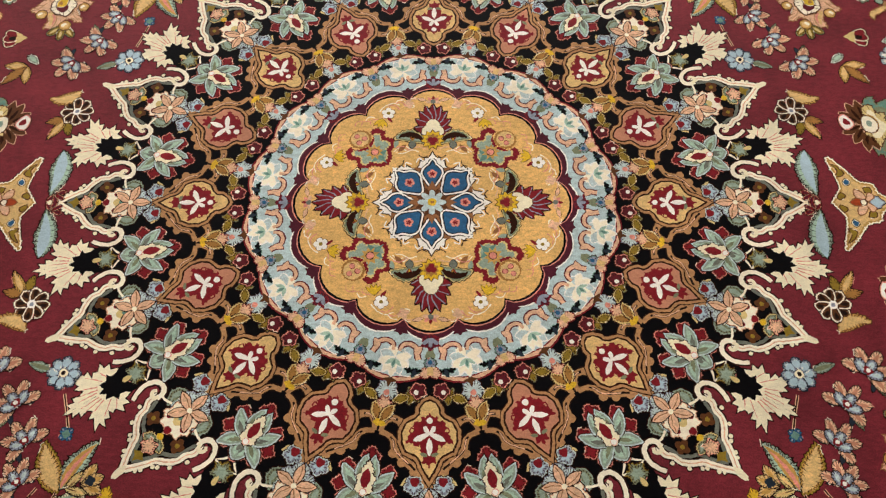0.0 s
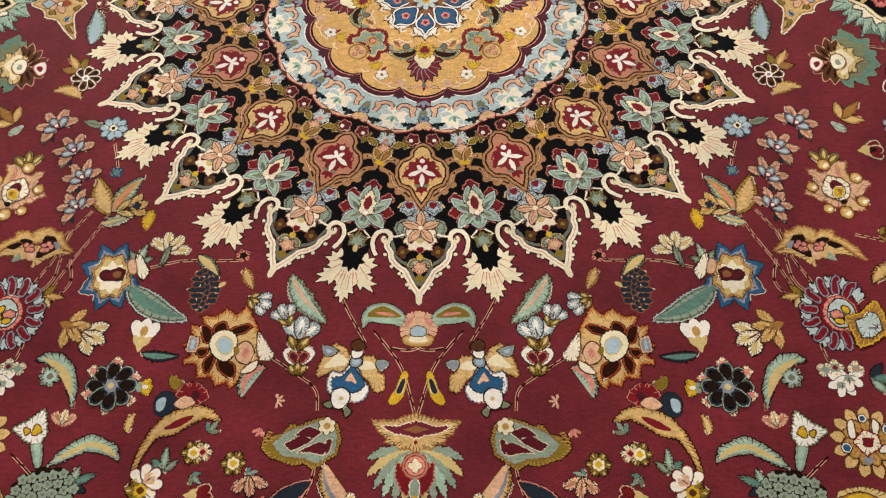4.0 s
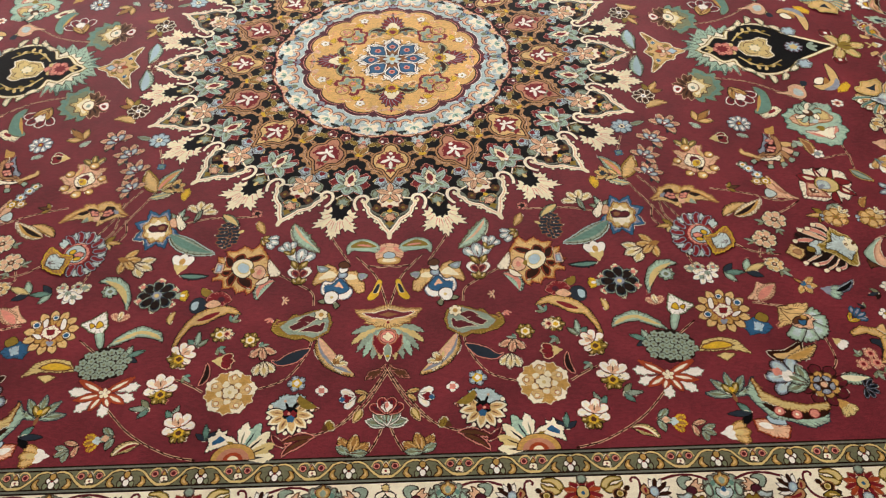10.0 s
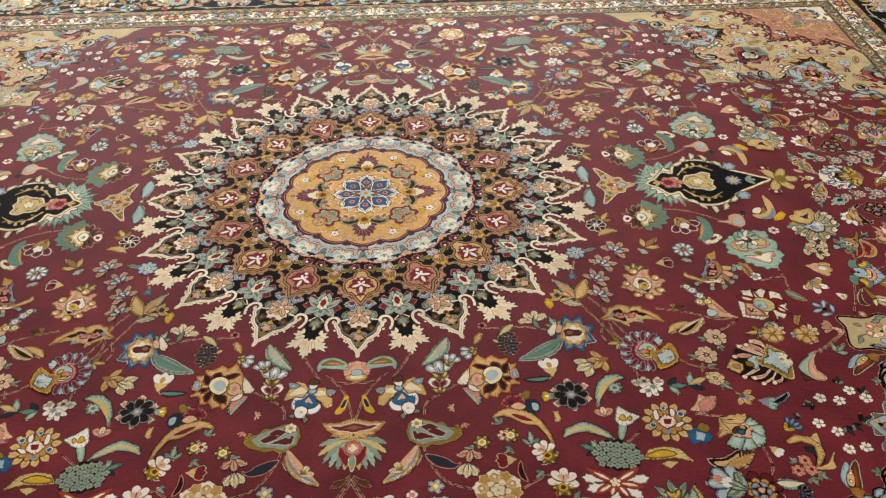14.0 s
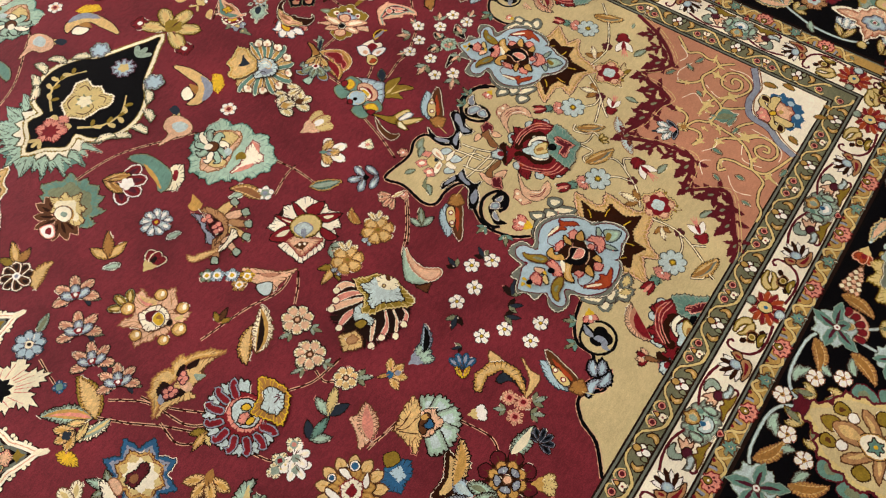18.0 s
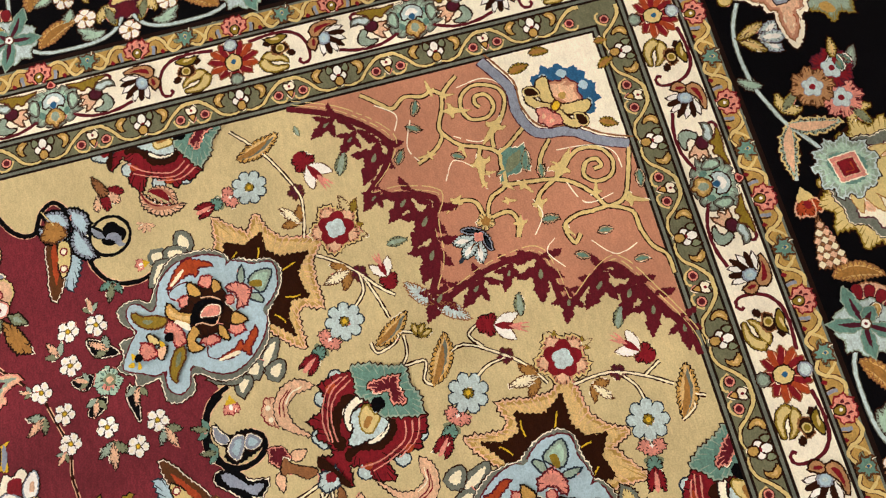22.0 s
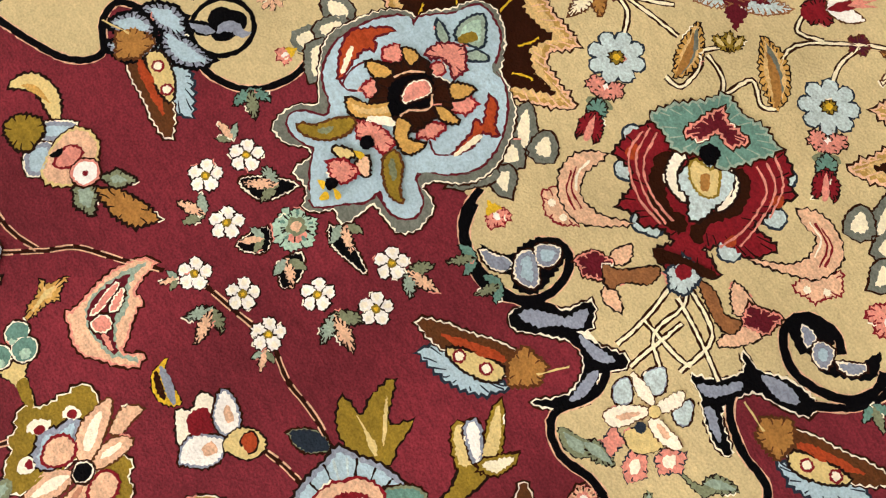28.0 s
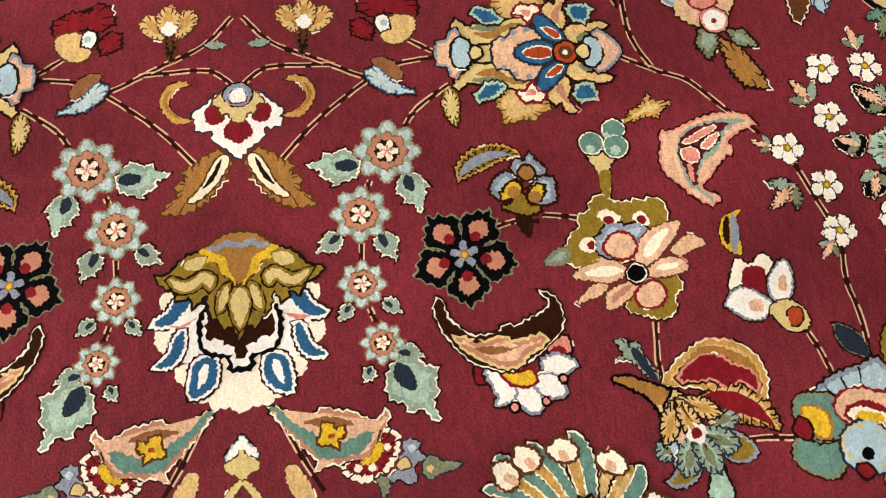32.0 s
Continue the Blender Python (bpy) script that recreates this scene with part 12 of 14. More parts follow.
put("turquoise_peony", figure(.1275)
    .draw("mint", "teal", 0, (0, 0, -.11, .05, -.21, .02, -.25, .09, -.36, .06, -.45, .14, -.52, .13, -.54, .27, -.62, .31, -.64, .4, -.69, .48, -.63, .55, -.54, .55, -.56, .67, -.53, .74, -.41, .81, -.34, .79, -.34, .9, -.28, .98, -.16, .96, -.1, 1.02, 0, .99, .11, 1.02, .16, .93, .24, .91, .21, .82, .28, .72, .23, .65, .29, .56, .2, .49, .26, .43, .2, .37, .24, .19, .14, .19, .11, .11, .03, .12), rag=2.6)
    .draw("ivory", "red", 0, (.14, .47, .06, .59, -.09, .68, -.19, .74, -.26, .8, -.19, .86, -.09, .83, -.01, .88, .08, .85, .08, .76, .12, .69, .13, .59), rag=2.6)
    .draw("pink", "", 0, (-.26, .78, -.18, .86, -.06, .84, -.16, .81), rag=.3)
    .draw("pink", "", 0, (.15, .5, .09, .62, .08, .76, .14, .67), rag=.3)
    .draw("peach", "umber", 0, (0, .13, -.12, .16, -.42, .28, -.51, .4, -.49, .53, -.44, .66, -.34, .67, -.24, .62, -.19, .54, -.07, .49, .03, .42, .06, .32, .06, .22), rag=2.6)
    .draw("straw", "umber", 0, (-.44, .38, -.49, .48, -.44, .58, -.36, .64, -.3, .58, -.25, .52, -.32, .44), rag=2.6)
    .draw("straw", "umber", 0, (-.04, .24, -.1, .31, -.07, .41, -.01, .44, .03, .34))
    .draw("olive", "", 0, (-.09, .57, -.13, .64, -.06, .69, -.01, .66, -.03, .61, -.02, .56))
    .draw("ivory", "dark", 0, (-.33, .36, -.35, .43, -.32, .48, -.27, .51, -.22, .49, -.26, .48, -.25, .44, -.25, .37))
    .draw("sage", "dark", 0, (-.27, .37, -.23, .43, -.16, .47, -.1, .46, -.08, .42, -.12, .43, -.15, .4, -.21, .34))
    .draw("mint", "dark", 0, (-.22, .35, -.13, .38, -.06, .38, -.03, .34, -.05, .3, -.06, .33, -.12, .31, -.21, .29))
    .draw("ivory", "dark", 0, (-.2, .31, -.12, .29, -.07, .25, -.07, .21, -.12, .18, -.11, .22, -.16, .23, -.24, .25))
    .draw("sage", "dark", 0, (-.23, .26, -.18, .21, -.18, .15, -.22, .12, -.28, .12, -.24, .14, -.27, .18, -.3, .24))
    .draw("mint", "dark", 0, (-.28, .24, -.3, .17, -.34, .12, -.4, .12, -.44, .15, -.39, .14, -.39, .19, -.36, .25))
    .draw("ivory", "dark", 0, (-.34, .25, -.41, .19, -.49, .18, -.54, .2, -.54, .24, -.51, .22, -.46, .25, -.38, .29))
    .draw("sage", "dark", 0, (-.38, .28, -.47, .27, -.54, .29, -.55, .34, -.52, .37, -.52, .34, -.46, .34, -.36, .34))
    .draw("mint", "dark", 0, (-.37, .32, -.45, .37, -.48, .42, -.45, .46, -.39, .47, -.42, .44, -.38, .42, -.31, .37))
    .dot("brown", "dark", 0, -.291, .314, .074)
    .draw("ivory", "", 0, (-.3, .21, -.35, .25, -.32, .32, -.27, .3, -.26, .25))
    .draw("ice", "", 0, (-.2, .44, -.22, .51, -.14, .53, -.11, .47)), 2.426, -.698, -130.6, label="turquoise peony with a peach heart and rose fringe")
put("sun_palmette", figure(.1)
    .draw("wheat", "brown", 0, (.4, .06, .14, .09, -.29, .34, -.48, .47, -.51, .64, -.37, .81, -.19, .93, .14, .97, .42, .85, .56, .58, .51, .3), rag=2.6)
    .draw("gold", "ivory", 0, (-.08, .53, -.25, .46, -.4, .42, -.48, .42, -.47, .45, -.35, .5, -.11, .54))
    .draw("teal", "ivory", 0, (-.09, .55, -.29, .5, -.44, .46, -.53, .42, -.55, .45, -.46, .52, -.28, .56, -.12, .56))
    .draw("gold", "ivory", 0, (-.09, .57, -.29, .55, -.46, .54, -.54, .56, -.52, .6, -.38, .61, -.12, .59))
    .draw("teal", "ivory", 0, (-.09, .59, -.32, .6, -.48, .6, -.58, .59, -.59, .62, -.47, .66, -.27, .65, -.11, .61))
    .draw("gold", "ivory", 0, (-.07, .61, -.25, .65, -.4, .68, -.46, .72, -.41, .75, -.29, .73, -.08, .64))
    .draw("teal", "ivory", 0, (-.05, .63, -.24, .7, -.39, .74, -.48, .75, -.47, .79, -.34, .79, -.18, .73, -.06, .66))
    .draw("gold", "ivory", 0, (-.03, .66, -.18, .76, -.29, .85, -.32, .91, -.26, .92, -.16, .85, -.02, .69))
    .draw("teal", "ivory", 0, (0, .67, -.14, .81, -.25, .9, -.33, .95, -.29, .98, -.17, .93, -.06, .81, 0, .7))
    .draw("gold", "ivory", 0, (.07, .68, .03, .82, .02, .94, .05, 1, .09, .98, .12, .88, .1, .7))
    .draw("teal", "ivory", 0, (.09, .68, .1, .84, .09, .96, .08, 1.03, .12, 1.03, .17, .95, .17, .81, .13, .7))
    .draw("gold", "ivory", 0, (.16, .66, .25, .78, .34, .87, .41, .91, .43, .87, .37, .79, .21, .66))
    .draw("teal", "ivory", 0, (.18, .64, .32, .76, .41, .86, .45, .92, .5, .9, .47, .81, .36, .71, .23, .64))
    .draw("gold", "ivory", 0, (.21, .58, .38, .63, .52, .65, .6, .64, .58, .6, .47, .57, .24, .56))
    .draw("teal", "ivory", 0, (.21, .56, .41, .58, .55, .6, .64, .62, .65, .59, .55, .54, .38, .53, .24, .54))
    .draw("gold", "ivory", 0, (.21, .51, .39, .46, .53, .41, .58, .36, .54, .34, .41, .38, .21, .48))
    .draw("teal", "ivory", 0, (.19, .49, .37, .41, .51, .36, .6, .33, .58, .3, .46, .31, .3, .38, .2, .46))
    .draw("gold", "ivory", 0, (.17, .44, .33, .31, .44, .2, .47, .13, .41, .12, .31, .21, .16, .41))
    .draw("teal", "ivory", 0, (.15, .44, .29, .26, .4, .15, .47, .09, .44, .06, .32, .12, .2, .27, .14, .4))
    .draw("ivory", "brown", 0, (-.43, .51, -.51, .49, -.54, .52, -.58, .54, -.57, .58, -.52, .62, -.44, .6))
    .draw("peach", "", 0, (-.42, .54, -.49, .53, -.5, .57, -.43, .58), rag=.3)
    .draw("ivory", "brown", 0, (-.41, .64, -.5, .64, -.51, .68, -.54, .71, -.5, .74, -.44, .76, -.38, .73))
    .draw("peach", "", 0, (-.39, .66, -.46, .68, -.44, .71, -.38, .7), rag=.3)
    .draw("ivory", "brown", 0, (-.31, .79, -.39, .81, -.37, .85, -.38, .88, -.33, .91, -.26, .91, -.23, .85))
    .draw("peach", "", 0, (-.28, .8, -.33, .83, -.3, .86, -.25, .83), rag=.3)
    .draw("ivory", "brown", 0, (-.09, .9, -.14, .95, -.1, .98, -.09, 1.01, -.02, 1.01, .03, .98, .02, .93))
    .draw("peach", "", 0, (-.06, .9, -.08, .95, -.03, .96, -.01, .92), rag=.3)
    .draw("ivory", "brown", 0, (.22, .89, .22, .95, .27, .95, .31, .97, .36, .95, .38, .91, .32, .87))
    .draw("peach", "", 0, (.24, .88, .27, .92, .32, .91, .3, .87), rag=.3)
    .draw("ivory", "brown", 0, (.44, .73, .5, .78, .54, .76, .58, .75, .6, .71, .57, .67, .5, .66))
    .draw("peach", "", 0, (.45, .71, .51, .73, .53, .7, .47, .68), rag=.3)
    .draw("ivory", "brown", 0, (.51, .5, .59, .51, .6, .47, .62, .44, .6, .41, .54, .39, .48, .42))
    .draw("peach", "", 0, (.49, .48, .55, .47, .54, .43, .48, .44), rag=.3)
    .draw("ivory", "brown", 0, (.45, .28, .53, .26, .51, .22, .51, .19, .46, .17, .39, .17, .37, .22))
    .draw("peach", "", 0, (.42, .27, .47, .24, .43, .21, .39, .24), rag=.3)
    .draw("gold", "straw", 0, (.08, -.02, -.05, .05, -.2, 0, -.29, .12, -.47, .21, -.41, .34, -.24, .38, -.09, .47, .07, .4, .16, .22, .16, .06), rag=2.6)
    .draw("wheat", "", 0, (-.09, .11, -.34, .22, -.19, .34, -.02, .37, .05, .22))
    .draw("navy", "", 0, (-.06, .15, -.15, .22, -.31, .27, -.17, .3, -.07, .35, -.05, .25), rag=2.6)
    .draw("ice", "dark", 0, (.19, .36, .09, .47, -.09, .48, -.13, .6, -.05, .72, .12, .77, .26, .69, .27, .52, .26, .39), rag=2.6)
    .draw("steel", "", 0, (.14, .47, .09, .57, .13, .68, .21, .64, .23, .52), rag=.3)
    .line("wheat", .0013, 0, (-.06, .48, -.09, .6, .02, .68, .12, .63, .07, .57))
    .line("dark", .0013, 0, (.21, .4, .15, .52, .21, .57))
    .line("ivory", .0013, 0, (-.02, .53, -.01, .62, .06, .65)), 2.984, -.448, -129.6, label="gold and sage striped sunburst palmette")
put("teal_leaf", figure(.086)
    .draw("cream", "dark", 0, (-.26, .75, -.44, .71, -.53, .85, -.35, 1.09, -.11, 1.16, .03, 1.03, -.16, .97), rag=2.6)
    .draw("red", "", 0, (-.36, .81, -.39, .9, -.24, 1.01, -.22, .94), rag=.3)
    .draw("teal", "moss", 0, (.01, 0, -.22, .16, -.3, .5, -.27, .83, -.05, 1.01, .09, .97, -.03, .75, -.08, .37))
    .draw("gold", "", 0, (-.09, .3, -.08, .64, .05, .97, .02, .75, -.03, .47), rag=.3), 2.329, -.415, 172, label="teal leaf with a gold rim and a cream frill")
put("wing_leaf", figure(.0973)
    .draw("yellow", "red", 0, (-.27, .79, -.45, .54, -.55, .65, -.48, .88, -.3, .98), rag=2.6)
    .draw("wheat", "dark", 0, (.01, 0, -.17, .18, -.29, .49, -.31, .75, -.11, .93, .08, .99, .22, .87, .03, .81, -.12, .61, -.06, .34))
    .draw("steel", "", 0, (-.25, .47, -.32, .69, -.23, .91, 0, .98, -.17, .76))
    .draw("ivory", "dark", 0, (.19, .62, .03, .55, .05, .78, .2, .79))
    .draw("amber", "", 0, (-.01, .51, -.11, .67, .01, .76), rag=.3), 2.86, -.191, 160.8, label="gold and green wing leaf")
put("cream_iris", figure(.0637)
    .draw("straw", "dark", 0, (-.18, .99, -.06, 1.08, .08, .93, -.03, .85), rag=.3)
    .draw("navy", "", 0, (-.33, 1.07, -.27, 1.25, -.08, 1.16, -.07, .98))
    .draw("peach", "brown", 0, (-.18, .54, -.21, .86, .09, .99, .47, .82, .48, .55, .24, .37, 0, -.02, .05, .4))
    .draw("ice", "", 0, (-.03, .66, .13, .85, .39, .77, .26, .53)), 2.454, -.477, -76.9, label="cream iris")
put("lion_flower", figure(.0886)
    .draw("peach", "umber", 0, (-.5, .56, -.4, .6, -.3, .56, -.2, .66, -.18, .91, -.03, .97, 0, 1, .02, .81, .14, .73, .22, .66, .29, .7, .34, .79, .47, .78, .42, .66, .41, .5, .31, .42, .32, .32, .46, .34, .54, .26, .39, .17, .26, .2, .18, .14, .07, .06, -.05, .14, -.12, .08, -.27, .11, -.4, .09, -.38, .2, -.24, .23, -.24, .37, -.35, .45, -.44, .49), rag=2.6)
    .draw("wheat", "", 0, (-.07, .91, -.01, .82, .14, .69, .07, .62, -.05, .71))
    .line("camel", .0013, 0, (-.14, .88, -.08, .71, .04, .63))
    .line("camel", .0013, 0, (.37, .73, .32, .52))
    .line("camel", .0013, 0, (-.36, .14, -.21, .17, -.05, .2))
    .line("camel", .0013, 0, (-.44, .54, -.28, .5, -.19, .4))
    .draw("pink", "", 0, (-.1, .86, -.02, .74, .07, .66, -.05, .69), rag=.3)
    .draw("straw", "", 0, (.28, .27, .43, .28, .39, .21), rag=.3)
    .dot("gold", "brown", 0, -.308, .756, .102)
    .draw("ivory", "brown", 0, (-.32, .73, -.28, .81, -.24, .78, -.27, .71))
    .dot("gold", "brown", 0, .226, .768, .097)
    .draw("ivory", "brown", 0, (.22, .75, .26, .82, .29, .79, .26, .73))
    .dot("gold", "brown", 0, .462, .394, .095)
    .draw("ivory", "brown", 0, (.45, .37, .49, .45, .53, .42, .5, .35))
    .dot("gold", "brown", 0, .301, .065, .107)
    .draw("ivory", "brown", 0, (.29, .04, .34, .12, .37, .09, .34, .02))
    .dot("gold", "brown", 0, -.327, .26, .088)
    .draw("ivory", "brown", 0, (-.33, .24, -.3, .31, -.27, .28, -.29, .22))
    .dot("gold", "brown", 0, .031, -.006, .081)
    .draw("ivory", "brown", 0, (.02, -.03, .06, .04, .09, .01, .06, -.04))
    .draw("ivory", "brown", 0, (-.18, .59, -.07, .6, .04, .63, .15, .59, .22, .48, .23, .34, .16, .24, .05, .22, -.08, .22, -.17, .28, -.19, .44), rag=2.6)
    .draw("wine", "", 0, (-.11, .44, -.08, .55, .04, .55, .11, .5, .14, .4, .09, .35, -.04, .37))
    .draw("yellow", "ivory", 0, (-.02, .39, .03, .46, .11, .48, .15, .37, .11, .28, .03, .26))
    .draw("amber", "", 0, (.04, .41, .11, .43, .11, .34))
    .draw("dark", "", 0, (.16, .26, .25, .28, .23, .2, .17, .19)), 1.735, -1.19, -29.3, label="orange lobed peony with a ruffled white heart")
put("flower_horn", figure(.07)
    .draw("peach", "brown", 0, (.17, 1.09, .1, .78, -.03, .38, .01, -.01, -.19, .25, -.5, .57, -.26, .76, -.12, .98), rag=2.6)
    .draw("salmon", "", 0, (.02, .86, -.02, .57, -.07, .27, -.14, .54), rag=2.6)
    .draw("ice", "dark", 0, (-.27, .81, -.25, .51, -.5, .57, -.48, .72)), 2.308, -1.431, 41.9, label="horn-shaped leaf full of blossoms")
put("carnation", figure(.1031)
    .draw("steel", "dark", 0, (.01, .02, -.01, .18, .07, .3, .18, .33, .22, .43, .28, .55, .39, .54, .37, .44, .26, .39, .17, .28, .07, .17), rag=2.6)
    .draw("gold", "", 0, (-.09, -.07, -.19, -.06, -.3, -.1, -.25, 0, -.19, .11, -.1, .11, -.04, .04))
    .draw("wheat", "brown", 0, (-.13, .37, -.27, .41, -.36, .49, -.34, .56, -.28, .61, -.3, .55, -.2, .52, -.07, .46))
    .draw("sage", "dark", 0, (-.35, .48, -.4, .49, -.43, .51, -.42, .54, -.4, .56, -.39, .58, -.36, .6, -.34, .59, -.3, .56))
    .draw("peach", "brown", 0, (-.11, .51, -.22, .6, -.27, .71, -.23, .78, -.16, .8, -.2, .75, -.12, .69, -.03, .58))
    .draw("sage", "dark", 0, (-.26, .7, -.3, .73, -.32, .75, -.31, .78, -.28, .79, -.26, .82, -.23, .83, -.21, .8, -.19, .76))
    .draw("camel", "brown", 0, (-.05, .58, -.1, .71, -.1, .84, -.05, .89, .02, .89, -.03, .86, .01, .76, .04, .62))
    .draw("sage", "dark", 0, (-.1, .82, -.13, .87, -.14, .89, -.12, .92, -.09, .92, -.07, .94, -.04, .94, -.03, .91, -.03, .86))
    .draw("wheat", "brown", 0, (.04, .63, .04, .78, .09, .91, .15, .94, .21, .92, .15, .9, .15, .79, .13, .64))
    .draw("sage", "dark", 0, (.08, .89, .07, .95, .08, .98, .1, .99, .13, .99, .15, 1, .18, .99, .17, .96, .16, .9))
    .draw("peach", "brown", 0, (.19, .63, .26, .78, .35, .9, .41, .9, .45, .85, .4, .86, .35, .75, .27, .6))
    .draw("sage", "dark", 0, (.34, .88, .35, .94, .37, .97, .4, .97, .41, .96, .44, .95, .46, .94, .44, .9, .4, .86))
    .draw("camel", "brown", 0, (.3, .61, .45, .69, .58, .71, .61, .66, .59, .6, .57, .64, .46, .58, .31, .53))
    .draw("sage", "dark", 0, (.56, .7, .61, .74, .64, .75, .66, .73, .65, .71, .67, .68, .66, .66, .63, .65, .57, .64))
    .draw("camel", "brown", 0, (-.07, .13, -.16, .21, -.15, .36, -.08, .53, .07, .64, .18, .66, .3, .62, .39, .57, .16, .6, 0, .48, -.07, .31), rag=2.6)
    .draw("dark", "", 0, (.08, .32, -.01, .36, -.01, .45, .07, .57, .19, .61, .24, .51))
    .draw("ivory", "dark", 0, (.45, .65, .32, .71, .2, .72, .07, .7, .07, .76, .16, .82, .26, .77, .39, .74, .46, .69), rag=2.6)
    .draw("wheat", "umber", 0, (.64, .29, .66, .38, .57, .46, .51, .55, .41, .64, .46, .66, .6, .55, .72, .43, .72, .36), rag=2.6)
    .dot("pink", "wine", 0, .051, .262, .038)
    .dot("pink", "wine", 0, -.014, .292, .038)
    .dot("pink", "wine", 0, .04, .345, .038)
    .dot("pink", "wine", 0, .121, .455, .037)
    .dot("pink", "wine", 0, .057, .486, .038)
    .dot("pink", "wine", 0, .127, .547, .037)
    .dot("pink", "wine", 0, .176, .505, .037), 2.261, -.853, -163.4, label="feathered gold and sage flower with pink berries")
put("crimson_lotus", figure(.112)
    .draw("ivory", "dark", 0, (-.49, .52, -.4, .59, -.41, .7, -.29, .69, -.31, .84, -.2, .87, -.11, .96, 0, 1.01, .12, .92, .25, .89, .28, .78, .44, .76, .41, .64, .47, .54, .36, .51, .43, .38, .27, .34, .27, .23, 0, -.01, -.16, .11, -.32, .24, -.2, .35), rag=2.6)
    .draw("red", "dark", 0, (-.44, .34, -.31, .5, -.18, .54, -.15, .39, -.27, .3))
    .draw("red", "dark", 0, (-.41, .7, -.21, .64, -.08, .6, -.14, .52))
    .draw("red", "dark", 0, (-.2, .91, -.04, .76, .01, .62, -.09, .67))
    .draw("red", "dark", 0, (0, .81, .21, .92, .17, .74, .08, .64))
    .draw("red", "dark", 0, (.15, .71, .46, .74, .32, .62, .21, .62))
    .draw("red", "dark", 0, (.18, .53, .43, .38, .29, .34))
    .draw("cream", "", 0, (-.36, .38, -.27, .46, -.19, .48, -.25, .39), rag=.3)
    .draw("cream", "", 0, (-.32, .65, -.2, .61, -.15, .58, -.22, .59), rag=.3)
    .draw("cream", "", 0, (.22, .69, .36, .71, .29, .65), rag=.3)
    .draw("salmon", "red", 0, (-.22, .31, -.08, .43, .02, .38, .25, .34, 0, .08), rag=2.6)
    .draw("brown", "", 0, (-.12, .23, -.04, .3, .08, .29, 0, .18), rag=2.6)
    .dot("ivory", "", 0, -.042, .259, .019)
    .dot("ivory", "", 0, .021, .27, .019)
    .draw("straw", "olive", 0, (-.18, .54, -.08, .68, .09, .7, .2, .58, .13, .42, -.07, .38))
    .draw("ice", "steel", 0, (-.13, .49, -.02, .59, .1, .51, -.01, .39))
    .draw("steel", "", 0, (-.05, .46, .01, .5, .03, .4, 0, .35), rag=.3), 2.344, -1.424, -56.3, label="crimson lotus with white frills")
